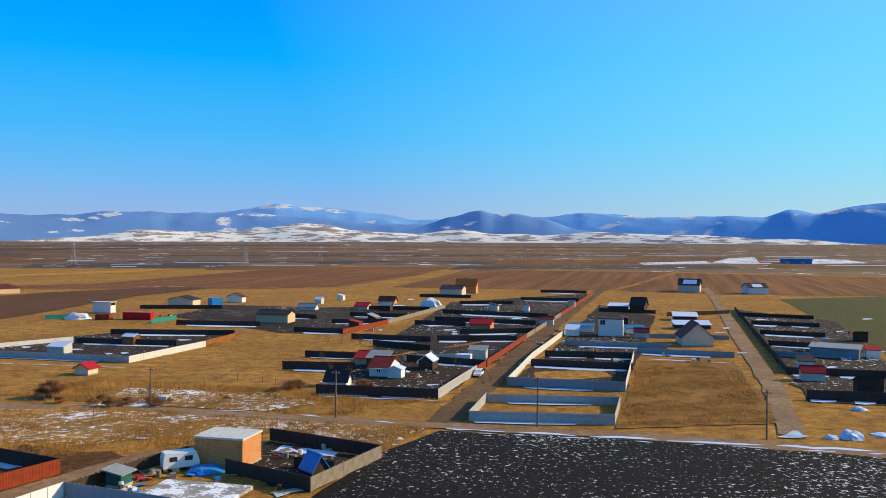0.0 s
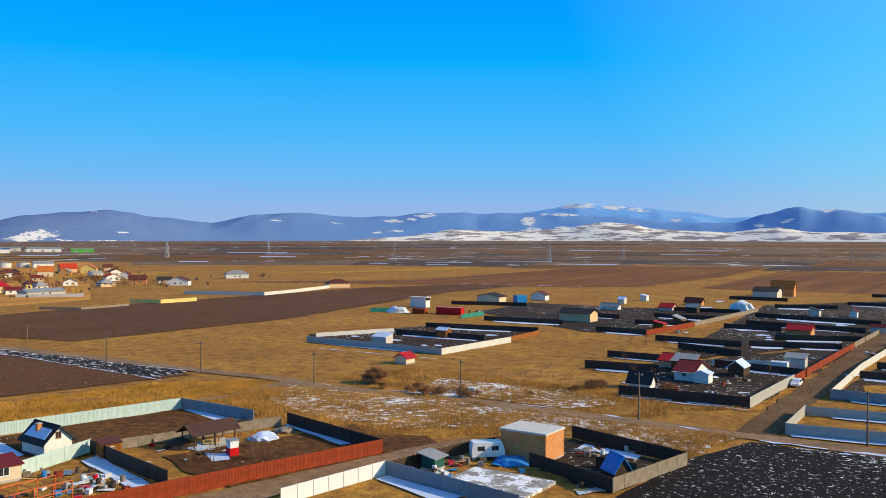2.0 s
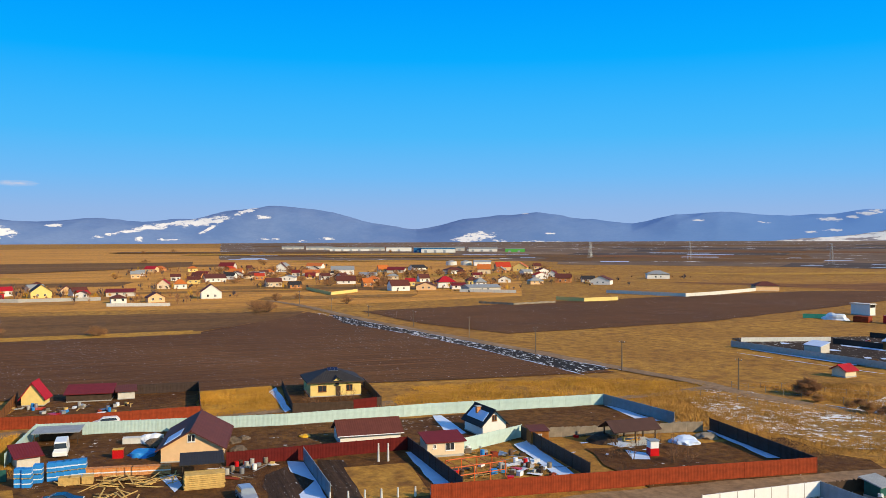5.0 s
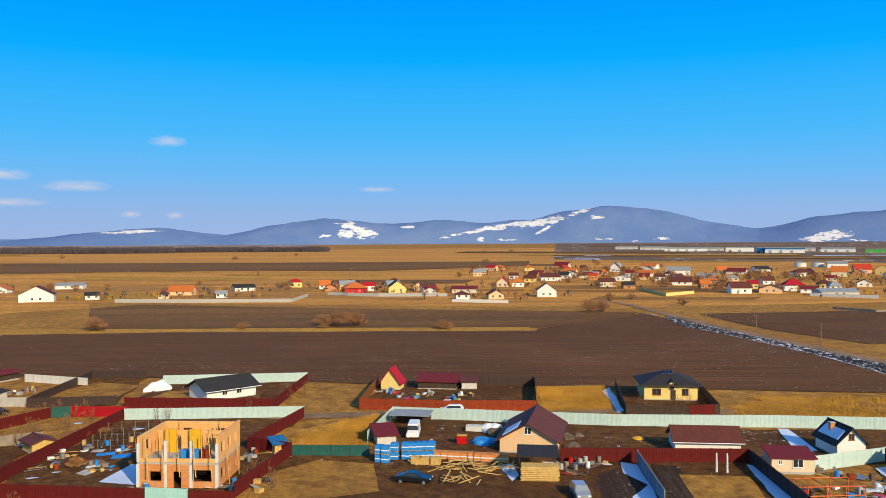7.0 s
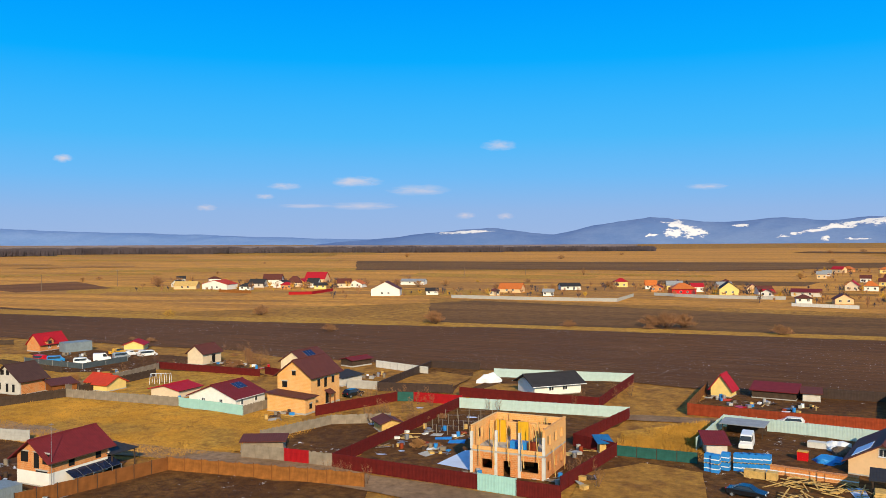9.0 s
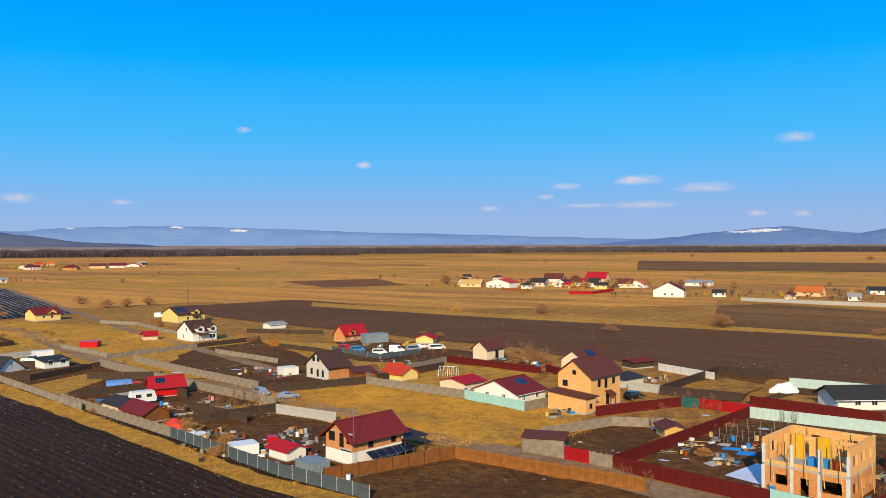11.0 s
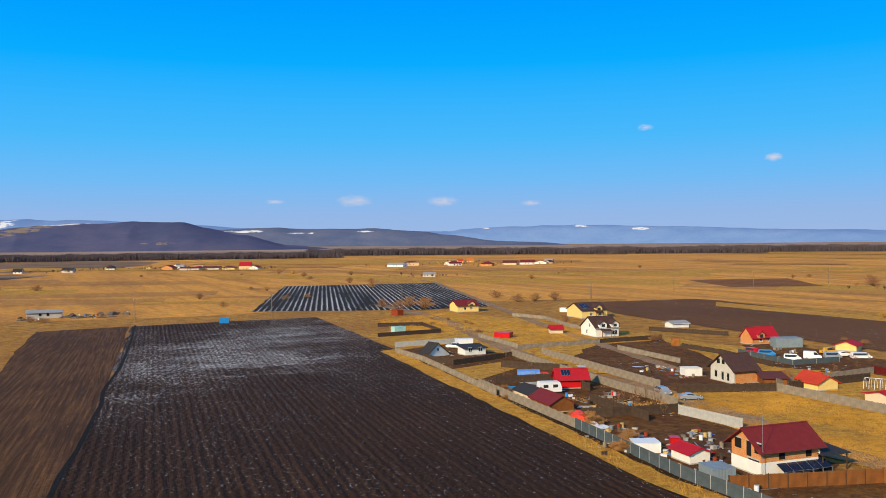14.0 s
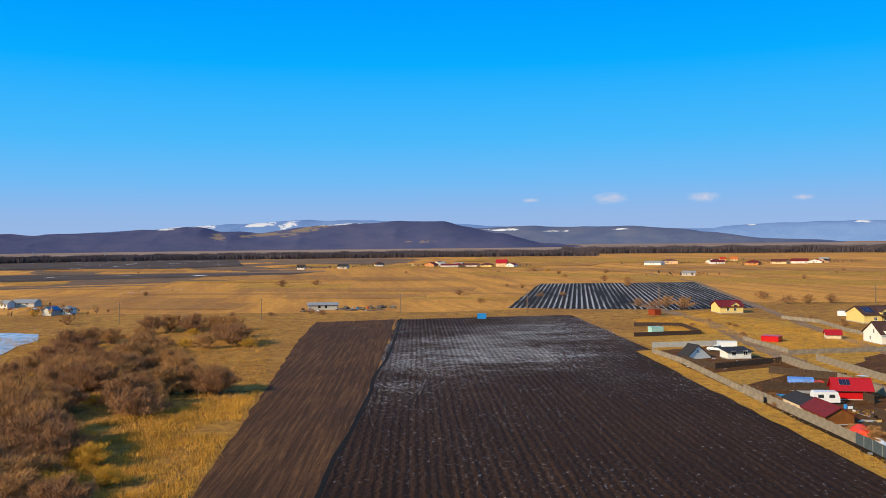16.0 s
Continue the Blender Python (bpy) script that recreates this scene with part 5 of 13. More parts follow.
field("snow_patch", "snow", "thin far streak of snow", (-837.8, 2014.8), (-726.2, 2078.8), (-725.9, 2052.4), (-835, 1988.8))
field("dark_field", "soil_far_dark", "far dark ploughed strip on the plain", (-1154.5, 837.1), (-939.2, 1012.4), (-831.9, 907), (-1045.2, 740.3))
field("brown_field", "grass_far_brown", "far tan stubble strip on the plain", (-921.8, 1061.7), (-612.9, 1298.7), (-533, 1148.1), (-832.1, 927.2))
field("brown_field", "grass_far_brown", "far tan stubble strip on the plain", (-1065.9, 991.9), (-697.8, 1232.1), (-624.2, 1124.2), (-982.8, 882.5))
field("brown_field", "grass_far_brown", "far tan stubble strip on the plain", (-826.5, 1131.2), (-588.9, 1215.8), (-537.9, 1084.7), (-748.9, 1001.8))
field("brown_field", "grass_far_brown", "far tan stubble strip on the plain", (-1034.5, 1541.7), (-704.7, 1598), (-623.8, 1436.7), (-931.9, 1357.2))
field("brown_field", "grass_far_brown", "far tan stubble strip on the plain", (-2504.6, 1386.5), (-1825.3, 1515.2), (-1725.4, 1392.2), (-2329.5, 1258.1))
field("brown_field", "soil_brown_far", "far brown ploughed strip on the plain", (-859.5, 1093.7), (-674.7, 1199.2), (-624.5, 1078), (-785, 980.2))
field("dark_field", "soil_far_dark", "far dark ploughed strip on the plain", (-991.3, 1199.6), (-685.4, 1397.1), (-625.1, 1253.8), (-907.6, 1067.3))
field("brown_field", "grass_far_brown", "far tan stubble strip on the plain", (-1799.5, 2187.8), (-1090.2, 2363.2), (-1041.3, 2153.8), (-1674.3, 1972.8))
field("dark_field", "soil_far_dark", "far dark ploughed strip on the plain", (-1280.9, 1716.7), (-683.5, 2088), (-660.7, 1863.1), (-1179.8, 1516.8))
field("brown_field", "soil_brown_far", "far brown ploughed strip on the plain", (-1334.7, 729.7), (-1153.9, 846.3), (-1056.8, 767.1), (-1225.4, 658.1))
field("brown_field", "grass_far_brown", "far tan stubble strip on the plain", (-1481.8, 751.1), (-1161.6, 997.6), (-1035.3, 867.8), (-1316.1, 645.8))
field("brown_field", "soil_brown_far", "far brown ploughed strip on the plain", (-976.7, 1453.8), (-554.3, 1555.5), (-515.5, 1484.3), (-941.9, 1356.4))
field("brown_field", "grass_far_brown", "far tan stubble strip on the plain", (-810.8, 919.2), (-489, 1102.1), (-447.4, 989.1), (-743, 811.9))
field("snow_patch", "snow", "thin far streak of snow", (-658.4, 844.1), (-628.5, 860.4), (-613.1, 840.6), (-644.6, 823.1))
field("snow_patch", "snow", "thin far streak of snow", (-893.2, 1286.5), (-789.7, 1317.7), (-780.2, 1294.2), (-884.1, 1262.4))
field("snow_patch", "snow", "thin far streak of snow", (-1253.6, 679.7), (-1224, 711.8), (-1201.4, 701), (-1237.1, 668))
field("snow_patch", "snow", "thin far streak of snow", (-1127.7, 596.6), (-1098.5, 618.7), (-1072.3, 604), (-1102, 580.8))
field("snow_patch", "snow", "thin far streak of snow", (-1057.8, 978.6), (-1005.9, 1003.7), (-984.1, 983), (-1037.9, 955.8))
field("snow_patch", "snow", "thin far streak of snow", (-1090.7, 559.2), (-1044.5, 592.2), (-1023.3, 578.7), (-1069.8, 545.1))
field("snow_patch", "snow", "thin far streak of snow", (-851.8, 902.2), (-832.8, 913), (-822.9, 901.6), (-842.4, 890.4))
field("snow_patch", "snow", "thin far streak of snow", (-770.6, 1217.7), (-702.6, 1240.9), (-691.3, 1218.6), (-758, 1190.1))
field("snow_patch", "snow", "thin far streak of snow", (-695.3, 1081.6), (-652.9, 1107.8), (-636.4, 1082.6), (-684.2, 1059))
field("snow_patch", "snow", "thin far streak of snow", (-1031.4, 1027.8), (-982.1, 1061.4), (-968.9, 1046.3), (-1019.6, 1011.2))
field("snow_patch", "slab_snow", "far patch of thawing snow on the plain", (332.9, 1054.3), (440.5, 1298.3), (508.2, 1375.2), (391.2, 1039.4))
field("snow_patch", "slab_snow", "far patch of thawing snow on the plain", (454.9, 1046), (564.4, 1282.3), (589.5, 1226.7), (545.6, 1075.2))
field("snow_patch", "slab_snow", "far patch of thawing snow on the plain", (247.3, 1067.3), (358.1, 1146.1), (337.4, 1052.8), (235.5, 987.7))
field("grass_strip", "grass_gold", "far golden strip of dry grass", (-343.8, 649.5), (-451.7, 617.4), (-357.9, 676.1), (-288.5, 799.7), (-255.3, 831.9), (-272.6, 741.5))
field("brown_field", "soil_brown_far", "far ploughed brown field on the plain", (-351.8, 504), (-243.9, 569.6), (-147.8, 893.1), (8.8, 910.2), (-22.1, 719.5), (-68.7, 549.9), (-108.5, 527))
field("brown_field", "soil_brown_far", "far ploughed brown field on the plain", (-35.1, 545.9), (25.1, 839.8), (215.4, 791.3), (101.1, 518.5), (26.6, 531.2))
field("dark_field", "soil_brown_far", "far ploughed dark field", (104.6, 518.8), (217.6, 780.3), (370.4, 703.5), (479.9, 640.1), (343.4, 457.9), (250.3, 475.2), (161.2, 484.1))
field("green_field", "grass_green", "dull green winter field", (179, 447.4), (250.3, 475.2), (311.4, 415.2), (130, 173.1), (119.4, 226.4))
field("grass_strip", "grass_gold", "far golden strip of dry grass", (-848.9, -404.3), (-851.2, -180.7), (-793, -188.2), (-789.6, -388.8))
field("grass_strip", "grass_far_tan", "dull tawny strip of rough grass", (-504.8, -140), (-495.8, -11.8), (-467.9, -7.1), (-475.7, -139.3))
field("brown_field", "grass_far_tan", "far tan stubble strip on the plain", (-522.9, -332.5), (-527.8, -151), (-476.4, -142.2), (-471.3, -309.8))
field("grass_strip", "grass_gold", "far golden strip of dry grass", (-709.6, -18.5), (-688.9, 90.2), (-650.1, 77.2), (-664.3, -23.7))
field("grass_strip", "grass_far_tan", "dull tawny strip of rough grass", (-424.7, -214), (-423.1, -95.9), (-410.4, -100.8), (-411.7, -214.4))
field("grass_strip", "grass_gold", "far golden strip of dry grass", (-1708.7, -538.3), (-1664.1, -302.3), (-1555.4, -284.6), (-1599.9, -516.9))
field("brown_field", "grass_far_tan", "far tan stubble strip on the plain", (-582.9, -124.9), (-570.4, -14.6), (-524.5, -9.3), (-534.9, -120.8))
field("grass_strip", "grass_gold", "far golden strip of dry grass", (-528.6, -268.7), (-522.1, -195.7), (-474, -181.3), (-479, -247.4))
field("brown_field", "grass_far_tan", "far tan stubble strip on the plain", (-604.2, -112.5), (-602.7, 48.4), (-576.6, 35.4), (-578.4, -117.1))
field("grass_strip", "grass_far_tan", "dull tawny strip of rough grass", (-1020.1, -22.3), (-1018.6, 294.9), (-934.4, 242.2), (-929.5, -38))
field("grass_strip", "grass_far_tan", "dull tawny strip of rough grass", (-1018.6, -663.6), (-1023.5, -547.3), (-981.1, -520.4), (-973.5, -641))
field("grass_strip", "grass_gold", "far golden strip of dry grass", (-1265.6, -646.1), (-1258.3, -210.3), (-1176, -215.8), (-1179.6, -626.9))
field("brown_field", "grass_far_tan", "far tan stubble strip on the plain", (-517.3, -58.3), (-511.4, 3.1), (-493.5, 1.1), (-498.8, -59.8))
field("grass_strip", "grass_gold", "far golden strip of dry grass", (-519.9, -211.5), (-512.6, -136.2), (-493, -134.9), (-499.6, -207.5))
field("grass_strip", "grass_gold", "far golden strip of dry grass", (-509.9, -61.6), (-505.8, 12.1), (-468.5, 13.3), (-471.8, -61.1))
field("grass_strip", "grass_gold", "far golden strip of dry grass", (-1570, -962.5), (-1526.5, -560.9), (-1425.7, -515.8), (-1462, -918.1))
field("grass_strip", "grass_gold", "far golden strip of dry grass", (-1991.5, -915.7), (-1844.8, -249.3), (-1706.5, -225.8), (-1832, -878.7))
field("grass_strip", "grass_gold", "far golden strip of dry grass", (-554.4, -265.2), (-545.4, -184.4), (-515.7, -171.8), (-521.8, -254.1))
field("grass_strip", "grass_gold", "far golden strip of dry grass", (-909.2, -338.9), (-883.2, -111.2), (-802.8, -107.8), (-825.3, -320.1))
field("brown_field", "grass_far_tan", "far tan stubble strip on the plain", (-491.5, -228), (-482, -135.6), (-455.1, -135.3), (-463.2, -220))
field("grass_strip", "grass_gold", "far golden strip of dry grass", (-374.2, -763.3), (-466.8, -574.1), (-428.2, -521.5), (-336.8, -709.1))
field("grass_strip", "grass_gold", "far golden strip of dry grass", (-706.6, -490.5), (-775.7, -309.3), (-739.8, -291), (-671.1, -480))
field("grass_strip", "grass_gold", "far golden strip of dry grass", (-644.2, -1255.4), (-747.9, -1113), (-705.3, -1075.2), (-606.4, -1201.6))
field("grass_strip", "grass_gold", "far golden strip of dry grass", (-694.3, -516.2), (-729.4, -416.8), (-699.1, -409.2), (-662.5, -500.1))
field("brown_field", "grass_far_tan", "far tan stubble strip on the plain", (-466.2, -810.8), (-591.7, -603.4), (-538.6, -557.2), (-420.8, -756))
field("grass_strip", "grass_gold", "far golden strip of dry grass", (-434.1, -586.7), (-497.8, -448.1), (-468, -421.2), (-401, -555.1))
field("grass_strip", "grass_gold", "far golden strip of dry grass", (-650.6, -678.8), (-734.5, -437.9), (-675.7, -399.6), (-588.7, -634))
field("grass_strip", "grass_gold", "far golden strip of dry grass", (-417.1, -555.7), (-455, -498.3), (-423.2, -459.5), (-387, -521.8))
field("grass_strip", "grass_gold", "far golden strip of dry grass", (-575.9, -611.6), (-673.8, -412.4), (-613.4, -367.1), (-515.6, -565.1))
field("grass_strip", "grass_gold", "far golden strip of dry grass", (-673.1, -1142.4), (-829.3, -868.3), (-763.3, -813.5), (-613.7, -1072.6))
field("brown_field", "grass_far_tan", "far tan stubble strip on the plain", (-921.6, -524.7), (-978.7, -421.3), (-933.4, -399.8), (-874.6, -505.9))
field("grass_strip", "grass_far_tan", "dull tawny strip of rough grass", (-677.2, -1311.6), (-787.2, -1016.7), (-731.3, -964.9), (-625.6, -1242.4))
field("brown_field", "grass_far_tan", "far tan stubble strip on the plain", (-796.7, -1047.3), (-927.4, -762.7), (-863.6, -721.9), (-735.1, -993.3))
field("grass_strip", "grass_gold", "far golden strip of dry grass", (-454.2, -564.9), (-550.6, -363.5), (-491.2, -318.2), (-398.1, -513.5))
field("grass_strip", "grass_far_tan", "dull tawny strip of rough grass", (-614.5, -763.9), (-731.3, -471.6), (-672.6, -442.4), (-554.4, -715.6))
field("grass_strip", "grass_gold", "far golden strip of dry grass", (-641, -1262.6), (-844.7, -888.2), (-780.3, -811.2), (-575.2, -1178))
field("grass_strip", "grass_gold", "far golden strip of dry grass", (-559.4, -1180), (-760.6, -876.7), (-708.8, -808.9), (-500.1, -1102.6))
field("grass_strip", "grass_gold", "far golden strip of dry grass", (-123.8, -528.6), (-183.3, -486), (-178.1, -465.4), (-115.3, -509.7))
field("grass_strip", "grass_far_tan", "dull tawny strip of rough grass", (31.3, -579.8), (-82.4, -497), (-68.1, -462.8), (35.4, -535.8))
field("grass_strip", "grass_far_tan", "dull tawny strip of rough grass", (77.2, -635), (-52.7, -532.6), (-42.4, -484.1), (76.8, -575.2))
field("grass_strip", "grass_far_tan", "dull tawny strip of rough grass", (-110.9, -609.6), (-252.7, -515.1), (-229.5, -474), (-93.5, -564.9))
field("grass_strip", "grass_gold", "far golden strip of dry grass", (94.4, -839.8), (1.6, -775), (7.5, -744.9), (96.1, -809.4))
field("grass_strip", "grass_gold", "far golden strip of dry grass", (-119.8, -664), (-193.4, -609.7), (-173.5, -557), (-105.4, -610.6))
field("brown_field", "grass_far_tan", "far tan stubble strip on the plain", (-285.2, -533.1), (-394.1, -451.5), (-374.2, -444.7), (-267.8, -517.9))
field("grass_strip", "grass_far_tan", "dull tawny strip of rough grass", (-113.8, -817.2), (-300.4, -659.7), (-282.8, -607.1), (-93.1, -759.3))
field("brown_field", "grass_far_tan", "far tan stubble strip on the plain", (-82.6, -559.8), (-155.1, -500.2), (-151.9, -480.6), (-75.1, -542.2))
field("grass_strip", "grass_gold", "far golden strip of dry grass", (-283.6, -1135.8), (-505.6, -857.4), (-468.6, -803.6), (-245.2, -1057.5))
field("grass_strip", "grass_gold", "far golden strip of dry grass", (36.5, -1645.9), (-192.2, -1443.4), (-182.6, -1399.2), (49.6, -1605.5))
field("grass_strip", "grass_far_tan", "dull tawny strip of rough grass", (-34.7, -586.7), (-161.5, -501.5), (-146.7, -490.9), (-25.7, -571.1))
field("grass_strip", "grass_far_tan", "dull tawny strip of rough grass", (19, -684.5), (-59, -636.9), (-51, -622.6), (23.2, -669.4))
field("grass_strip", "grass_gold", "far golden strip of dry grass", (-636.9, -1208.4), (-806, -1021), (-759.8, -949), (-582.1, -1135.3))
field("grass_strip", "grass_gold", "far golden strip of dry grass", (18.6, -1441), (-131.5, -1304.3), (-120.5, -1204.7), (25.8, -1330.7))
field("grass_strip", "grass_far_tan", "dull tawny strip of rough grass", (-124.2, -519.3), (-197, -468.8), (-178, -427.6), (-108.5, -474.2))
field("brown_field", "grass_far_tan", "far tan stubble strip on the plain", (25.3, -1135.4), (-121.5, -1013.2), (-110.9, -953.9), (32.5, -1075))
field("grass_strip", "grass_gold", "far golden strip of dry grass", (-175.6, -445.5), (-258.4, -379.5), (-247.5, -366.4), (-163.5, -431.7))
field("grass_strip", "grass_far_tan", "dull tawny strip of rough grass", (-140.1, -853.8), (-228.2, -772), (-214.2, -708.2), (-123.8, -790.4))
field("grass_strip", "grass_far_tan", "dull tawny strip of rough grass", (-222.4, -460.3), (-305.6, -393.3), (-291.3, -387.7), (-210.9, -451.5))
field("grass_strip", "grass_gold", "far golden strip of dry grass", (-83.1, -745.3), (-184.4, -664.7), (-175.7, -646.3), (-74.7, -731.1))
field("grass_strip", "grass_far_tan", "dull tawny strip of rough grass", (-513.2, -996.2), (-611.9, -890.6), (-554.4, -826.7), (-464.9, -919.6))
field("brown_field", "grass_far_tan", "far tan stubble strip on the plain", (17.4, -515), (-85.3, -446.5), (-69.4, -406.4), (21.5, -464.9))
field("brown_field", "grass_far_tan", "far tan stubble strip on the plain", (-496.2, 30.2), (-438.1, 168.2), (-422.6, 151.4), (-477.2, 20.7))
field("brown_field", "grass_far_tan", "far tan stubble strip on the plain", (-721, -74.3), (-684.7, -6.5), (-659.6, -9.7), (-695.7, -75.4))
field("grass_strip", "grass_dull", "dull tawny strip of rough grass", (-501.3, 240.1), (-456.4, 332.1), (-427.9, 302.7), (-468.5, 218))
field("grass_strip", "grass_gold", "far golden strip of dry grass", (-877.3, -117.7), (-813.4, 50.9), (-788.7, 45.7), (-851.2, -123.5))
field("brown_field", "grass_far_brown", "far tan stubble strip on the plain", (-946.5, 291.6), (-884.3, 457), (-824.9, 419.1), (-882.3, 261.5))
field("grass_strip", "grass_gold", "far golden strip of dry grass", (-762.3, -63.8), (-702.6, 55.7), (-642.6, 52.3), (-696.8, -64.8))
field("grass_strip", "grass_gold", "far golden strip of dry grass", (-564.9, 438.1), (-481.9, 606.9), (-451.1, 548.1), (-523.7, 392.9))
field("grass_strip", "grass_dull", "dull tawny strip of rough grass", (-1086.7, 768.3), (-965.2, 938.1), (-918, 878.7), (-1028.4, 711.9))
field("grass_strip", "grass_gold", "far golden strip of dry grass", (-1437.6, 670.4), (-1128.7, 1004.8), (-1045.8, 947.2), (-1335.4, 592.7))
field("grass_strip", "grass_far_tan", "dull tawny strip of rough grass", (-478.7, 12), (-420.1, 137.1), (-403.3, 127.8), (-460.2, 4))
field("grass_strip", "grass_dull", "dull tawny strip of rough grass", (-1129.4, 759.3), (-928.2, 939.7), (-863.8, 890.7), (-1059.5, 692.6))
field("brown_field", "grass_far_brown", "far tan stubble strip on the plain", (-448, 281), (-411, 367.5), (-386.4, 338.2), (-420.5, 257.5))
field("grass_strip", "grass_dull", "dull tawny strip of rough grass", (-490.4, 150.4), (-423.3, 292.4), (-407.7, 287.3), (-477.2, 136.6))
field("brown_field", "grass_far_brown", "far tan stubble strip on the plain", (-622.1, 125.5), (-587.3, 227.1), (-542.5, 200.2), (-571.3, 109.2))
field("grass_strip", "grass_dull", "dull tawny strip of rough grass", (-390.3, 220), (-357.9, 297.3), (-341.1, 278.1), (-371.8, 204.1))
field("grass_strip", "grass_gold", "far golden strip of dry grass", (-757.4, 61.8), (-696.8, 180.8), (-671.5, 178.2), (-733, 52.5))
field("grass_strip", "grass_gold", "far golden strip of dry grass", (-938.3, 575.1), (-807.9, 805.1), (-780.8, 789.7), (-916.7, 543))
field("brown_field", "grass_far_brown", "far tan stubble strip on the plain", (-1710.8, 639.7), (-1397.6, 987.7), (-1327.8, 903.9), (-1602.9, 570.4))
field("grass_strip", "grass_gold", "far golden strip of dry grass", (-505.9, -61.8), (-485.5, -7.1), (-446.4, -5), (-466.8, -59.9))
field("grass_strip", "grass_far_tan", "dull tawny strip of rough grass", (-583.4, -34.8), (-529.1, 99.3), (-483, 81), (-530.8, -38.9))
field("brown_field", "soil_brown", "ploughed brown field beside the track", (-285.7, 205.7), (-269.3, 307.7), (-242.5, 419.3), (-225.3, 480.3), (-130.5, 590.3), (-164.1, 450.9), (-165.9, 274.1), (-186.5, 191.5), (-230.1, 192))
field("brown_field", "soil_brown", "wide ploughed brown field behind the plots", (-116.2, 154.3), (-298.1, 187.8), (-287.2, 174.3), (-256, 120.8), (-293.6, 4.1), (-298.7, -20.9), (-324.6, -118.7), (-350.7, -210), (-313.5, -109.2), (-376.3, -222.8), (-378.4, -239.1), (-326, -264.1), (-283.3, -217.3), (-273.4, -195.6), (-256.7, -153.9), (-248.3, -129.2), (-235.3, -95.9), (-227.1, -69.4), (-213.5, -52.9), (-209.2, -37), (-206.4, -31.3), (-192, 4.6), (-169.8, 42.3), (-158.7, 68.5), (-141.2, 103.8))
field("brown_field", "grass_far_brown", "brown stubble field before the village", (-301.2, 188.2), (-350.4, 98), (-417.4, -6.6), (-401.3, -28), (-302.8, -21.2), (-295.4, 4.2), (-257.7, 121.5), (-285, 173.5))
field("grass_strip", "grass_gold", "strip of tall yellow grass between fields", (-365.6, -218.8), (-332, -121.4), (-304.9, -21.3), (-293.2, 26.7), (-262, 120.9), (-251.9, 116.3), (-283.9, 25.9), (-292.8, -20.5), (-315.3, -115.2), (-342.4, -205))
field("grass_strip", "grass_gold", "strip of tall yellow grass between fields", (-328.8, -86.1), (-299.2, 4.2), (-257.7, 121.5), (-251.3, 118.5), (-288.1, 4), (-318.7, -83.5))
field("black_field", "soil_strip", "dark ploughed strip with thin snow rows beside the track", (-249.2, 171.5), (-198.0, 167.1), (-142.6, 152.1), (-121.6, 147.5), (-119.1, 160.9), (-157.6, 167.0), (-214.0, 175.9), (-283.7, 188.4))
field("black_field", "soil_black", "black ploughed field dotted with snow", (-0.6, 132.3), (33.6, 125.9), (63.2, 119.7), (91.9, 112.1), (72.9, 66.8), (20.2, 41.5), (-21.8, 41.1), (-20.3, 71.1), (-15.2, 98.1), (-8.4, 119.3))
field("tawny_field", "soil_tawny", "fallow tawny field strip", (1.5, -69.2), (-12.7, -103.9), (-66.6, -266.4), (-86.7, -319.7), (-117.8, -314.6), (-92.1, -251.4), (-53.4, -159.3), (-26.1, -97.3), (-10.8, -63.4))
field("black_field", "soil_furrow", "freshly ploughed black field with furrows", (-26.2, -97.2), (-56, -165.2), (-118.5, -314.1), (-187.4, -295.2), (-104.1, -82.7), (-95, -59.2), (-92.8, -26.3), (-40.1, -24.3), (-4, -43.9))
field("black_field", "soil_lined", "far ploughed field with rows of snow", (-182.5, -341.5), (-310.6, -530.3), (-409, -478.8), (-277.5, -282.7), (-240.1, -292.1))
field("dark_field", "soil_far_dark", "wide dark ploughed field on the plain", (290.1, -1329.7), (83.8, -1192.8), (-107.4, -1065.1), (-207.8, -1131.7), (-284.6, -1636.8), (124.2, -1772.2), (425.5, -1950.9))
field("dark_field", "soil_far_dark", "far dark strip field on the plain", (192.1, -879.5), (58, -823.1), (-187.5, -813.8), (-229.8, -844.5), (68.4, -973), (227.3, -1041))
field("dark_field", "soil_brown_far", "far dark field", (-550.9, -353.8), (-612.1, -307), (-532.3, -241.7), (-487.2, -281.7))
field("brown_field", "grass_far_brown", "far ploughed brown field beyond the village", (-905.2, -8.1), (-983.2, 154.9), (-994.7, 459), (-844.6, 389.8), (-779.9, 199.7), (-838.7, 48.6))
field("brown_field", "grass_far_brown", "far brown field beyond the village", (-1166.3, -183.6), (-1010.5, 396.5), (-844.9, 364.7), (-837.6, 64.2), (-834.8, -131.5))
field("pond", "ice", "frozen pond edged with snow", (53.8, -274), (42, -342.2), (20.5, -338), (11.3, -326.1), (10.9, -304.3), (16.1, -289.9), (19.2, -267.8))
field("snowy_meadow", "grass_snow", "rough grass with patchy thawing snow", (-88, 154.5), (-52, 147), (-32.2, 142.7), (-2.2, 135.1), (-7, 122.7), (-27.4, 133.3), (-41.6, 127.3), (-54.6, 121.8), (-72.2, 126.7), (-93.3, 140.5))
field("snowy_meadow", "grass_snow", "rough grass with patchy thawing snow", (-62.6, 150.5), (-63.9, 169.3), (-33.4, 165.3), (-22.8, 154.9), (-30.8, 147.1), (-50.2, 151.1))
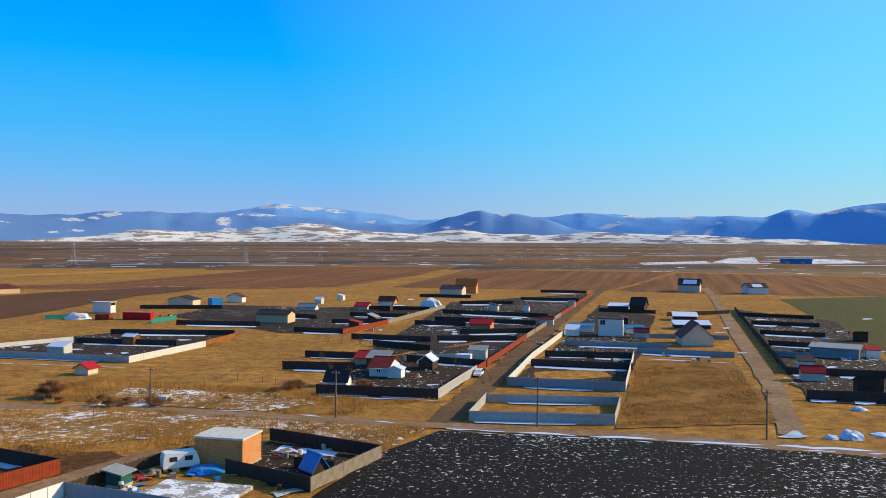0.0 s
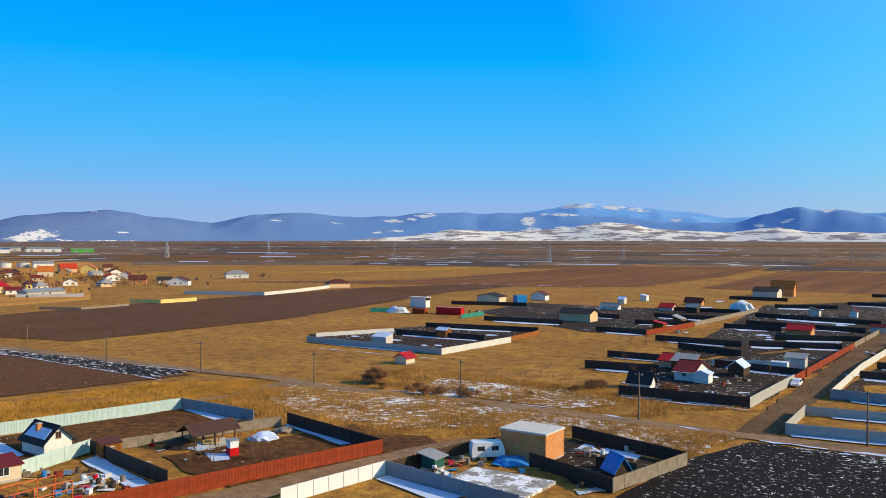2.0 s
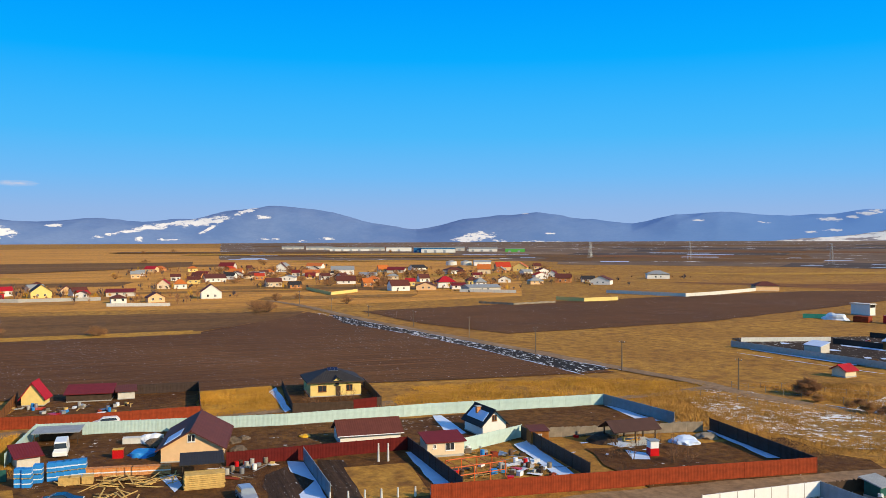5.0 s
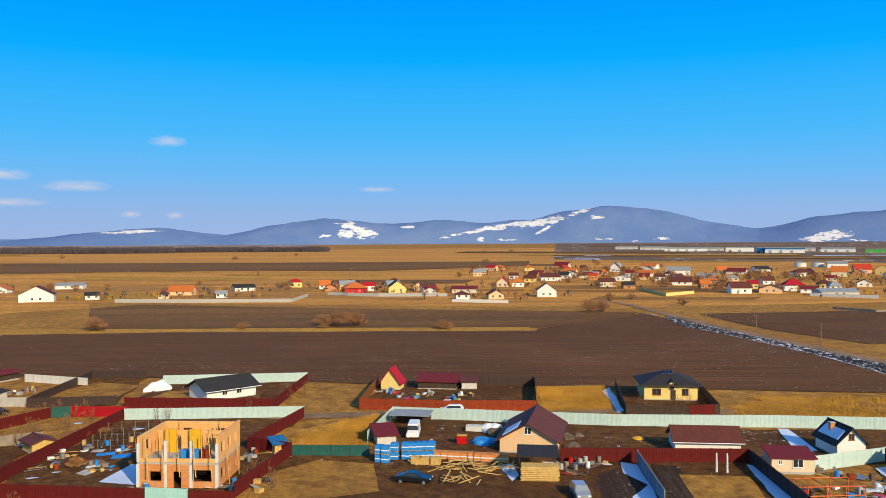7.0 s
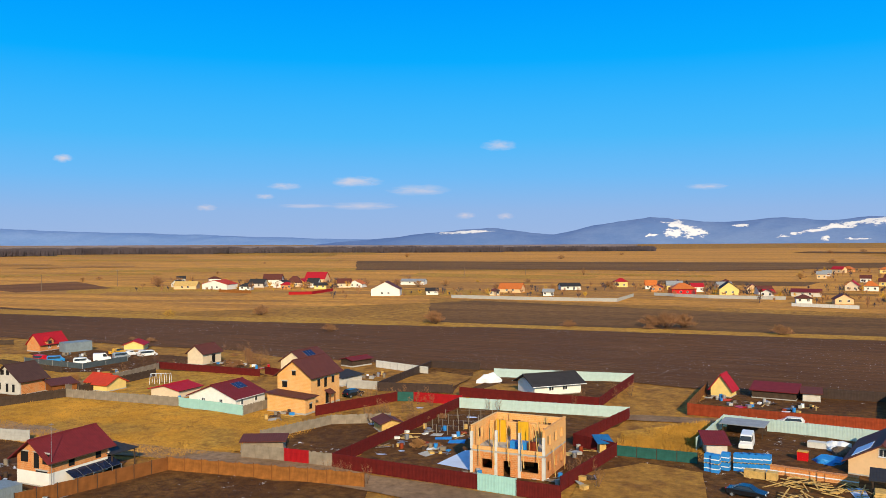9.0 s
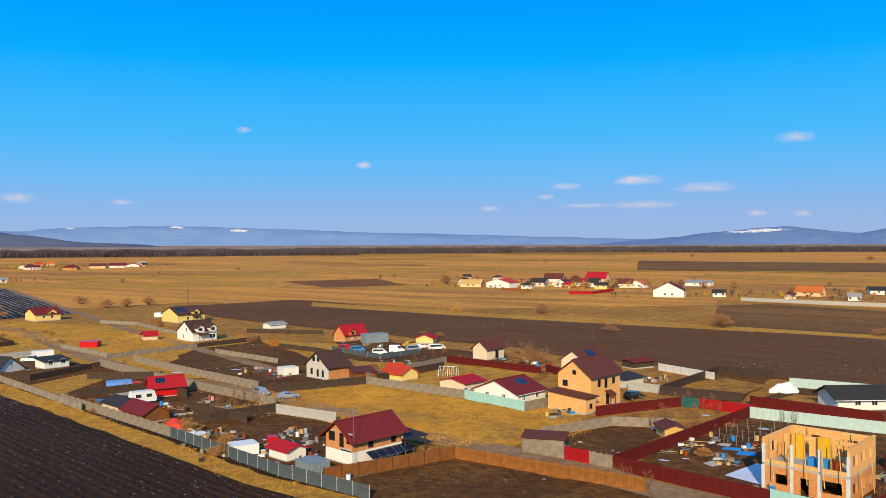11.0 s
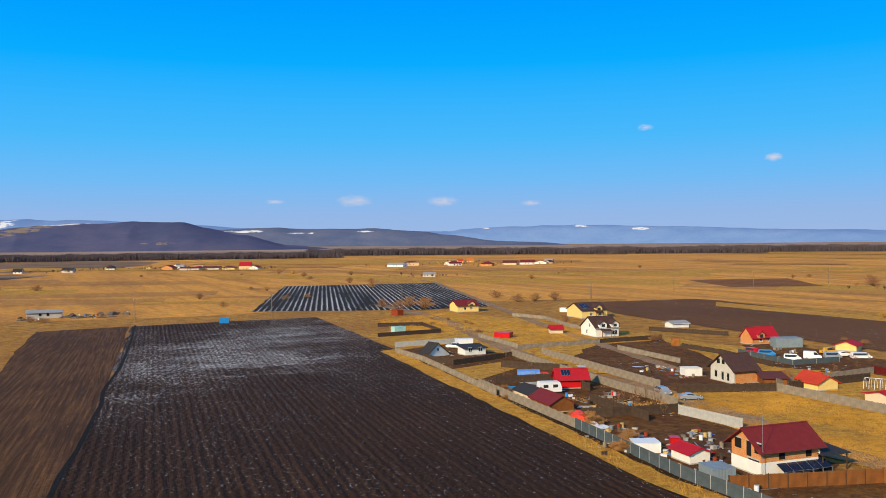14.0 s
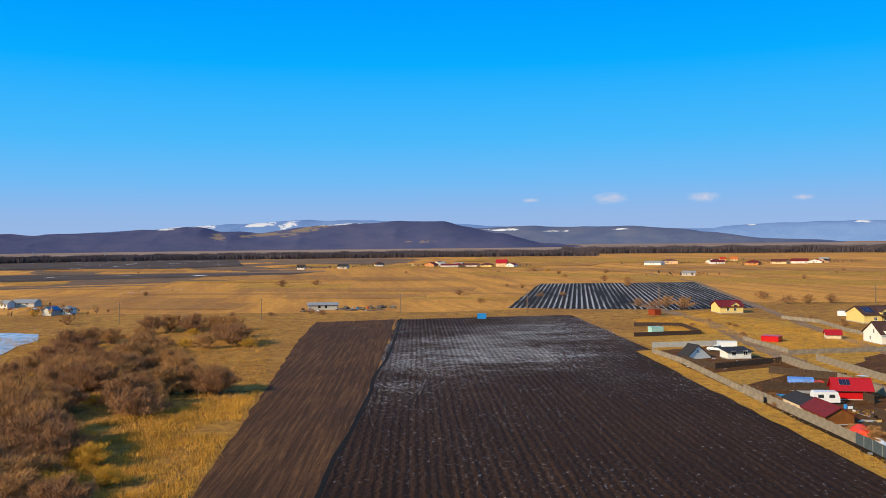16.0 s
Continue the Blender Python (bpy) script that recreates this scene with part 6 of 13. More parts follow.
field("gold_meadow", "grass_gold", "tall golden grass on an empty plot", (-122.7, -105.1), (-142.8, -94.1), (-157.6, -81.5), (-148.4, -55.8), (-141.7, -42), (-149.1, -38.7), (-132.4, -27.7), (-118.8, -34.1), (-112.8, -44.4), (-122.7, -69.1), (-126, -82.8), (-129.3, -99.3))
field("gold_meadow", "grass_gold", "tall golden grass on an empty plot", (-155.7, 73.1), (-151.5, 86.7), (-129.4, 75.7), (-133.4, 63.1))
field("gold_meadow", "grass_gold", "tall golden grass on an empty plot", (-132, 20.5), (-140.5, 37.2), (-115.8, 28.7), (-118.9, 18))
field("brown_meadow", "grass_dull", "tawny rough grass on an empty plot", (50.8, 218.6), (73.6, 212.1), (56.4, 139.3), (27.7, 134.5))
field("gold_meadow", "grass_gold", "golden grass round the garden plots", (-160.8, -219.4), (-237.8, -273.1), (-238, -229), (-233.5, -199.7), (-224.3, -160.5), (-217.7, -132.6), (-215.8, -112.3), (-204.2, -83.3), (-195.9, -71.1), (-185.5, -49.3), (-148.4, -55.8), (-156.4, -80.8), (-141.8, -93.4), (-153.4, -117.8), (-147.1, -129.3), (-117.5, -119.2), (-147.3, -189.2))
field("yard", "yard_dark_shade", "dark wet yard earth", (-25.8, 124.7), (-8.5, 114.7), (-15.8, 99.8), (-28, 107.9))
field("yard", "yard", "dark bare yard earth", (-76.5, 94.4), (-61, 122.3), (-37.1, 113.7), (-44.6, 95.8), (-57.7, 84.9))
field("yard", "yard", "dark bare yard earth", (-121.9, 62.7), (-94.7, 122), (-77.6, 116.7), (-86.3, 92.3), (-92.5, 74.7), (-101.6, 52.2))
field("yard", "yard", "dark bare yard earth", (-135.8, 37.5), (-121.9, 62.7), (-101.6, 52.2), (-119.8, 29.2))
field("yard", "yard", "dark bare yard earth", (-119, 15.4), (-119, 29.3), (-102, 51.5), (-93.2, 74.8), (-69.9, 64.9), (-90.9, 10.2))
field("yard", "yard", "dark bare yard earth", (-145.5, 34), (-168.5, 43.4), (-156.9, 73.5), (-132.6, 62.4))
field("yard", "yard", "dark bare yard earth", (-149.1, 87.7), (-140.6, 101.7), (-120.7, 91.4), (-125.9, 76.2))
field("yard", "yard", "dark bare yard earth", (-110, -20.7), (-153.7, -4.8), (-142.1, 23.5), (-122.8, 12.4), (-117.9, 17.8), (-100.1, 8.5))
field("yard", "yard", "dry yard grass", (-114.6, -34.3), (-124, -34.2), (-135.8, -25.7), (-137.3, -16.1), (-110, -20.7))
field("yard", "yard", "dry yard earth", (-107.5, -41.9), (-101.8, -15.2), (-85.1, -9.1), (-64, -31.8), (-91.1, -53.1))
field("yard", "yard", "dark bare yard earth", (-115.8, -117.5), (-143.3, -185.2), (-168.9, -186.9), (-149.6, -128.1), (-130.3, -85.9), (-101.4, -78))
field("yard", "yard", "dark yard earth", (-93, -60.9), (-104.5, -85.7), (-129.9, -86.2), (-122.4, -71), (-112, -49.3), (-89.5, -44.4))
field("yard", "yard_dark_shade", "dark wet yard earth", (-24.7, 162.9), (-20.4, 209.1), (20.1, 259.4), (24.6, 252.2), (-1, 158.8))
field("yard", "yard_dark_shade", "dark wet yard earth", (-23.2, 209.1), (4.1, 415.8), (87.2, 489.4), (27.1, 259.6), (11, 251.7))
field("yard", "yard_dark_shade", "dark wet yard earth", (13.2, 174.1), (37.6, 260), (74.2, 401.4), (86.1, 341.2), (36.5, 168.1))
field("yard", "yard_dark_shade", "dark wet yard earth", (-52.4, 272.4), (-31.9, 269.9), (1.2, 386.7), (-57.2, 376.9), (-101.5, 391.1), (-108.4, 331.5), (-77.6, 299.1))
field("yard", "yard_dark_shade", "dark wet yard earth", (-112.9, 213.3), (-76.8, 204.5), (-67.2, 236.7), (-66.2, 265.3), (-106.6, 270.2), (-132.8, 233.1))
field("yard", "yard_dark_shade", "dark wet yard earth", (130.9, 377.7), (149.7, 320.2), (112.5, 213.3), (84.7, 154.2), (68.8, 158.2), (78.8, 192.3))
field("yard", "yard", "dark yard earth", (-193.8, -153.9), (-216.4, -147.9), (-205, -132.6), (-162.5, -84.7), (-143, -93.9), (-154.7, -118.8), (-164, -140.4))
field("yard", "yard", "dark yard earth", (-220.4, -124.3), (-231.7, -118.6), (-206.4, -61.8), (-183.9, -48.9), (-192.5, -77.4), (-187.5, -96.8))
field("yard", "yard", "dark yard earth", (-160.9, -5.5), (-183.8, 1.3), (-177.5, 30.4), (-151.2, 19.8))
field("yard", "yard", "dry yard grass", (-167.3, -22.2), (-197.7, -13.3), (-194.4, -2), (-164, -7))
road("dark ditch along the edge of the ploughed field", 0.8, (-20, -82), (-28, -101.5), (-34.5, -117.2), (-41, -130), (-49.5, -150), (-56, -163.5), (-60, -176), (-75, -207), (-89.3, -240.4), (-100.2, -266.2), (-121, -317), mat="ditch", name="ditch")
road("rutted earth track between fenced plots", 6, (-0.9, 135.9), (1.5, 144.9), (12.2, 190.4), (49.1, 339.4), (85.9, 478.9), (114.3, 586.8), mat="track_dark")
road("pale gravel track past the plots", 4.4, (54.1, 130.3), (58.2, 141.5), (67.6, 171.5), (92.7, 262.2), (150.3, 468.5), (216.9, 733.6))
road("earth track across the plain", 4.5, (-366.1, 208), (-329.8, 203.8), (-236.6, 180.5), (-180.2, 171), (-144.1, 164.6), (-118.2, 159.2), (-94.5, 156.2), (-83.1, 150.6), (-52.2, 148.5), (-32.2, 142.7), (-0.4, 136), (34.3, 128.4), (62.7, 118.7), (85.1, 113.1))
road("faint branch track in the grass", 3, (-91.8, 152.8), (-93.1, 138.7), (-99.9, 122.1), (-106.9, 115.7))
road("earth lane behind the pale fence", 4.5, (-154, -1.5), (-141.6, 23.7), (-142.4, 23.8), (-139.8, 38), (-137.6, 48.6), (-132.3, 67.8), (-121.1, 94.8))
road("rutted village street", 6, (-38.6, 117.6), (-47.1, 104.1), (-54.1, 89.4), (-61.7, 70.5), (-95.8, -0.3), (-105.5, -19.7), (-113.2, -32.1), (-117.7, -51.5), (-137.1, -87.4), (-156.1, -144.6), (-178.4, -183.1), (-216, -248.1), (-247.1, -332.9))
road("pale farm track over the meadow", 4, (-162.8, -101.7), (-223.3, -201.5), (-409.8, -478.1), (-475.5, -618.3))
strip("broken line of snow along the field edge", (0.5, 134), (2.8, 133.5), (5.2, 133.3), (7.4, 132.4), (9.7, 132), (9.6, 131.6), (7.2, 131.8), (5.1, 132.9), (2.5, 132.4), (0.4, 133.8))
strip("broken line of snow along the field edge", (11.9, 131.1), (15, 131.6), (17.8, 130.8), (20.5, 129.2), (20.4, 128.9), (17.6, 129.8), (14.8, 130.5), (11.9, 130.9))
strip("broken line of snow along the field edge", (22.6, 128.7), (25.2, 129.1), (27.7, 128.9), (30.2, 128.4), (32.5, 127.2), (32.4, 127), (29.9, 127.2), (27.5, 127.7), (24.9, 127.8), (22.5, 128.5))
strip("broken line of snow along the field edge", (33.8, 126.4), (36.5, 126), (39.4, 126.1), (42, 125.2), (44.7, 124.7), (47.3, 123.9), (47.3, 123.7), (44.5, 123.8), (41.8, 124.2), (39.1, 124.7), (36.4, 125.5), (33.7, 126))
strip("broken line of snow along the field edge", (49.1, 123.9), (51.9, 123.9), (54.3, 122.6), (57.1, 122.8), (59.6, 121.9), (62.1, 120.5), (62, 120.3), (59.4, 120.6), (56.8, 121.5), (54.1, 121.4), (51.6, 122.6), (49.1, 123.6))
strip("broken line of snow along the field edge", (64.3, 119.9), (67, 120.8), (69.3, 119.7), (71.6, 118.8), (74, 118.5), (74, 118.3), (71.4, 117.9), (69.2, 119.2), (66.7, 119.4), (64.3, 119.7))
strip("broken line of snow along the field edge", (76.3, 117.4), (78.3, 117.7), (80.2, 117.5), (80.1, 117.1), (78, 116.5), (76.2, 117.1))
strip("broken line of snow along the field edge", (5.4, 131), (6.9, 130.5), (8.4, 130.3), (8.4, 130.2), (6.8, 130.2), (5.4, 130.9))
strip("broken line of snow along the field edge", (10.9, 129.7), (12, 130.2), (12.7, 129.3), (12.7, 129.2), (11.8, 129.2), (10.9, 129.4))
strip("broken line of snow along the field edge", (17.7, 128.3), (20.1, 128.3), (22.3, 127.2), (22.3, 127.1), (20, 127.6), (17.7, 128.1))
strip("broken line of snow along the field edge", (28.8, 126.1), (30.1, 125.9), (31.4, 125.2), (31.3, 125.1), (30, 125.2), (28.7, 126))
strip("broken line of snow along the field edge", (36.8, 124.2), (37.7, 124.1), (38.5, 123.9), (38.5, 123.8), (37.6, 123.8), (36.8, 124.1))
strip("broken line of snow along the field edge", (42.3, 122.8), (44.9, 122.7), (47.2, 121.9), (47.2, 121.7), (44.8, 122.4), (42.3, 122.6))
strip("broken line of snow along the field edge", (51.8, 121), (54.1, 120.7), (56.2, 120.1), (56.2, 119.9), (54, 120.2), (51.8, 120.8))
strip("broken line of snow along the field edge", (60.3, 119.3), (61.5, 119.3), (62.8, 119), (62.8, 118.9), (61.4, 118.5), (60.3, 119.3))
strip("line of snow along a ploughed strip", (-293.5, 187.5), (-290.9, 187.2), (-288.3, 186.9), (-285.8, 186.5), (-283.2, 186.1), (-280.7, 185.6), (-280.7, 185.5), (-283.3, 185.9), (-285.9, 186), (-288.4, 186.5), (-290.9, 187), (-293.5, 187.4))
strip("line of snow along a ploughed strip", (-278.3, 185.1), (-275.7, 185.1), (-273.2, 184.4), (-270.7, 184.1), (-270.7, 184), (-273.3, 184.2), (-275.8, 184.7), (-278.3, 185))
strip("line of snow along a ploughed strip", (-265.1, 183.1), (-262.2, 182.8), (-259.4, 182.3), (-256.6, 181.9), (-253.8, 181.3), (-253.8, 181.2), (-256.7, 181.6), (-259.5, 182.1), (-262.3, 182.4), (-265.1, 183))
strip("line of snow along a ploughed strip", (-252.6, 181.4), (-249, 180.9), (-245.5, 180.2), (-242, 179.8), (-238.4, 179.2), (-234.9, 178.5), (-231.4, 177.7), (-231.5, 177.6), (-235, 178.2), (-238.5, 178.8), (-242, 179.4), (-245.6, 179.7), (-249.1, 180.6), (-252.6, 181.3))
strip("line of snow along a ploughed strip", (-227, 176.9), (-224.4, 176.7), (-221.8, 176.3), (-219.3, 175.7), (-216.8, 175.1), (-216.8, 175), (-219.4, 175.3), (-221.9, 175.8), (-224.5, 176.3), (-227, 176.8))
strip("line of snow along a ploughed strip", (-214.6, 174.6), (-212, 174.3), (-209.4, 173.7), (-206.8, 173.3), (-204.2, 172.7), (-204.2, 172.6), (-206.8, 173.1), (-209.5, 173.4), (-212, 174.1), (-214.7, 174.5))
strip("line of snow along a ploughed strip", (-201.1, 172.1), (-198.1, 171.6), (-195.2, 171.2), (-192.3, 170.2), (-192.4, 170.1), (-195.3, 170.7), (-198.2, 171.4), (-201.1, 172))
strip("line of snow along a ploughed strip", (-187.7, 169.4), (-184.4, 168.9), (-181.1, 168.3), (-177.8, 167.6), (-174.5, 166.9), (-171.3, 166.2), (-167.9, 165.8), (-168, 165.7), (-171.3, 166.1), (-174.6, 166.7), (-177.9, 167.2), (-181.1, 168), (-184.4, 168.7), (-187.7, 169.3))
strip("line of snow along a ploughed strip", (-166.3, 165.3), (-163.5, 165), (-160.8, 164.4), (-158, 163.8), (-155.3, 163.3), (-152.5, 162.7), (-152.5, 162.6), (-155.3, 163.2), (-158.1, 163.6), (-160.8, 164.1), (-163.6, 164.7), (-166.3, 165.3))
strip("line of snow along a ploughed strip", (-150.9, 162.5), (-148.1, 162), (-145.2, 161.6), (-142.4, 161), (-142.4, 160.9), (-145.3, 161.2), (-148.1, 161.6), (-150.9, 162.4))
strip("line of snow along a ploughed strip", (-138.5, 160.6), (-135.6, 160.2), (-132.7, 160), (-129.8, 159.5), (-126.9, 159.3), (-124.1, 158.9), (-121.2, 158.5), (-121.2, 158.4), (-124.1, 158.4), (-127, 159), (-129.9, 159.3), (-132.7, 159.7), (-135.6, 159.9), (-138.5, 160.5))
strip("line of snow along a ploughed strip", (-118.5, 158.1), (-117.8, 158.2), (-117.1, 157.9), (-117.1, 157.8), (-117.9, 157.8), (-118.5, 158.1))
strip("line of snow along a ploughed strip", (-252.3, 174.5), (-249.4, 174.4), (-246.6, 173.6), (-243.7, 173.5), (-241, 172.6), (-241, 172.6), (-243.8, 173.3), (-246.7, 173.5), (-249.5, 174.2), (-252.3, 174.4))
strip("line of snow along a ploughed strip", (-236.5, 172.2), (-234.1, 172.1), (-231.8, 171.6), (-229.4, 171.1), (-227, 170.8), (-224.7, 170.2), (-224.7, 170.2), (-227.1, 170.4), (-229.4, 170.9), (-231.8, 171.2), (-234.2, 171.6), (-236.6, 172))
strip("line of snow along a ploughed strip", (-219.9, 169.4), (-217.4, 169.1), (-214.8, 168.5), (-212.2, 168.4), (-209.7, 167.6), (-209.7, 167.6), (-212.3, 167.9), (-214.8, 168.3), (-217.4, 168.6), (-219.9, 169.3))
strip("line of snow along a ploughed strip", (-207.2, 167.1), (-204.1, 167.1), (-201.2, 166.5), (-198.2, 166), (-195.2, 165.6), (-192.3, 165), (-189.3, 164.5), (-189.3, 164.4), (-192.3, 164.6), (-195.3, 165.1), (-198.2, 165.7), (-201.2, 166.2), (-204.2, 166.7), (-207.2, 167))
strip("line of snow along a ploughed strip", (-187.8, 164.3), (-185, 163.8), (-182.2, 163.3), (-179.4, 162.7), (-176.6, 162.2), (-176.7, 162.1), (-179.5, 162.5), (-182.3, 162.8), (-185.1, 163.4), (-187.8, 164.2))
strip("line of snow along a ploughed strip", (-174.8, 161.9), (-170.4, 160.8), (-166, 159.7), (-161.8, 158.2), (-157.4, 157), (-153.1, 155.7), (-148.8, 154.4), (-148.8, 154.4), (-153.2, 155.4), (-157.5, 156.8), (-161.9, 157.9), (-166.2, 159.2), (-170.5, 160.4), (-174.8, 161.8))
strip("line of snow along a ploughed strip", (-144.8, 153.4), (-142.3, 152.8), (-139.9, 152.3), (-137.5, 151.4), (-135, 150.9), (-132.7, 150), (-132.7, 149.9), (-135.1, 150.4), (-137.6, 151), (-140, 151.8), (-142.4, 152.4), (-144.8, 153.2))
strip("line of snow along a ploughed strip", (-128, 148.4), (-125.2, 148), (-122.5, 147.4), (-120, 146.2), (-117.4, 145.4), (-117.4, 145.3), (-120.1, 146), (-122.7, 146.8), (-125.4, 147.6), (-128, 148.4))
strip("broken line of snow across the plain", (-207.1, 544.9), (-204.2, 544.5), (-201.3, 544), (-198.3, 544.2), (-195.4, 543.4), (-192.4, 543.2), (-192.5, 542.8), (-195.5, 542.4), (-198.4, 543.5), (-201.5, 542.3), (-204.3, 543.4), (-207.1, 544.7))
strip("broken line of snow across the plain", (-190.3, 542.7), (-187.6, 542.8), (-184.9, 542.9), (-182.4, 541.4), (-182.4, 541), (-185.1, 540.8), (-187.7, 541.9), (-190.3, 542.4))
strip("broken line of snow across the plain", (-177.5, 541.8), (-174.6, 541.4), (-171.5, 541.5), (-168.5, 541.6), (-165.6, 540.4), (-165.6, 540.1), (-168.7, 539.7), (-171.7, 539.4), (-174.8, 539.3), (-177.5, 541.6))
strip("broken line of snow across the plain", (-157.1, 539.6), (-154.3, 540.2), (-151.7, 538.9), (-149, 538.9), (-146.2, 539.2), (-143.6, 537.6), (-143.6, 537.3), (-146.4, 537.5), (-149.1, 537.5), (-151.9, 537.4), (-154.5, 538.1), (-157.2, 539.4))
strip("broken line of snow across the plain", (-135.2, 538.4), (-132.3, 538.4), (-129.5, 538.9), (-126.6, 539.4), (-123.7, 539), (-123.6, 538.6), (-126.5, 538.3), (-129.3, 536.8), (-132.2, 536.7), (-135.2, 538.2))
strip("broken line of snow across the plain", (-115.2, 539.1), (-112.9, 540.2), (-110.6, 540.8), (-108.2, 540.7), (-105.8, 540.2), (-105.7, 539.9), (-108, 538.9), (-110.4, 539), (-112.9, 539.6), (-115.2, 538.9))
strip("broken line of snow across the plain", (-114.9, 204.4), (-112.5, 203.9), (-110.1, 203.5), (-107.8, 203.1), (-105.4, 202.5), (-103.1, 201.7), (-103.1, 201.7), (-105.6, 201.8), (-107.9, 202.4), (-110.2, 203.1), (-112.6, 203.5), (-114.9, 204.3))
strip("broken line of snow across the plain", (-102.2, 201.6), (-99.5, 201.3), (-96.9, 201.1), (-94.3, 200.5), (-91.7, 199.7), (-89.1, 199.3), (-86.5, 198.5), (-86.5, 198.4), (-89.1, 199), (-91.7, 199.5), (-94.4, 199.9), (-97, 200.5), (-99.6, 201), (-102.2, 201.5))
strip("broken line of snow across the plain", (-85.2, 198.5), (-82.5, 198.4), (-79.9, 197.6), (-77.3, 197.2), (-74.7, 196.5), (-74.8, 196.3), (-77.4, 196.6), (-80, 197.1), (-82.6, 197.7), (-85.2, 198.5))
strip("broken line of snow by the track", (-68.6, 152.3), (-66.3, 152.1), (-64, 152), (-61.8, 151.4), (-61.8, 151.3), (-64.1, 151.2), (-66.4, 151.9), (-68.6, 152.1))
strip("broken line of snow by the track", (-57.8, 151), (-55.4, 151.1), (-53, 151.1), (-50.6, 150.2), (-50.6, 149.9), (-53, 150.4), (-55.5, 150.3), (-57.8, 150.9))
strip("broken line of snow by the track", (-41, 148), (-38.4, 147.4), (-35.7, 147.3), (-33.1, 146.4), (-33.2, 146.3), (-35.8, 146.7), (-38.5, 147), (-41, 148))
strip("broken line of snow by the track", (-24.5, 144), (-22.5, 143.8), (-20.9, 142.5), (-21, 142.4), (-22.9, 142.9), (-24.6, 143.8))
strip("broken line of snow by the track", (-11.4, 139.3), (-9.5, 138.9), (-7.9, 137.7), (-8, 137.6), (-9.8, 138.2), (-11.5, 139))
strip("far streak of thawing snow", (-27.5, -590.9), (-28.6, -592.3), (-30.5, -592.9), (-30.8, -592.6), (-29.8, -591), (-27.8, -590.6))
strip("far streak of thawing snow", (-32.3, -594.4), (-32.9, -597.6), (-35.5, -598.7), (-37.4, -600.4), (-37.7, -600.1), (-36.4, -597.7), (-34.6, -595.9), (-32.6, -594.2))
strip("far streak of thawing snow", (-38.4, -601.7), (-39.4, -602.4), (-40.7, -602.7), (-40.9, -602.5), (-40, -601.7), (-38.6, -601.5))
strip("far streak of thawing snow", (-41.9, -603.5), (-43.4, -605.7), (-45.6, -607.3), (-45.9, -607), (-44, -605.1), (-42.1, -603.3))
strip("far streak of thawing snow", (-45.5, -608.6), (-47.7, -610.3), (-50.2, -611.8), (-50.5, -611.5), (-48.2, -609.8), (-45.7, -608.3))
strip("far streak of thawing snow", (-53.6, -613.7), (-55.3, -614.9), (-57.5, -614.5), (-57.6, -614.2), (-55.6, -614), (-53.7, -613.5))
strip("far streak of thawing snow", (-58.1, -615.8), (-60.2, -617.4), (-63, -617), (-65.3, -618.2), (-65.4, -618), (-63.4, -615.9), (-60.7, -615.9), (-58.2, -615.5))
strip("far streak of thawing snow", (-68.2, -618.9), (-70.2, -620.7), (-73.2, -619.5), (-73.2, -619.3), (-71, -618.3), (-68.3, -618.7))
strip("snow along the foot of a fence", (-24.3, 161.8), (-21.7, 161.4), (-19.1, 160.7), (-19.1, 160.5), (-21.8, 160.6), (-24.3, 161.7))
strip("snow along the foot of a fence", (-17.7, 160.2), (-14.9, 160.1), (-12.1, 159.5), (-9.3, 159.1), (-6.6, 158.3), (-3.7, 158), (-1, 157), (-1.1, 156.8), (-3.8, 157.5), (-6.6, 158), (-9.4, 158.7), (-12.3, 158.6), (-15, 159.7), (-17.8, 160))
strip("snow along the foot of a fence", (52.4, 215.4), (54.7, 214.3), (57.2, 213.8), (59.4, 212.6), (61.9, 212.1), (64.2, 211), (64.1, 210.7), (61.7, 211.4), (59, 211.4), (56.9, 213), (54.3, 213.3), (52.3, 215))
strip("snow along the foot of a fence", (66.6, 210.2), (69.1, 209.2), (71.6, 208.5), (71.5, 208.1), (68.9, 208.7), (66.5, 210))
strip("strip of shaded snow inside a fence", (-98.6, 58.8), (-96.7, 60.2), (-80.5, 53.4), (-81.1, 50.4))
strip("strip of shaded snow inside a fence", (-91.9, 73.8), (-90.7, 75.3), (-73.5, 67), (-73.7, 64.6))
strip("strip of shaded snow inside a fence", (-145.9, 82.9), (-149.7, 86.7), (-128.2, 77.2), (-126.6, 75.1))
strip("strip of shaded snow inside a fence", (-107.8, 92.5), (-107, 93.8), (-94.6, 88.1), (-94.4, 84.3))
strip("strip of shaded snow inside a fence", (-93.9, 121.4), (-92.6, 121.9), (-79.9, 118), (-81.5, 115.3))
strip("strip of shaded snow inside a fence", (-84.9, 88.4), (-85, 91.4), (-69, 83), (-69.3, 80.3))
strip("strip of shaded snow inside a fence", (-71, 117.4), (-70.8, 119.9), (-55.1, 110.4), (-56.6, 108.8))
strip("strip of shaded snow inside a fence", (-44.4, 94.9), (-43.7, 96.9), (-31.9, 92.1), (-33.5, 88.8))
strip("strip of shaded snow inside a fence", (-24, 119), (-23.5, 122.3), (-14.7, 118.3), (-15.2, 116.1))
strip("thawing snow on yard earth", (-78.6, 98.7), (-77.6, 101.6), (-74, 101.6), (-73.2, 98.8))
strip("thawing snow on yard earth", (-72.1, 97.9), (-68.9, 98.8), (-66.7, 96.2), (-68.4, 94.5))
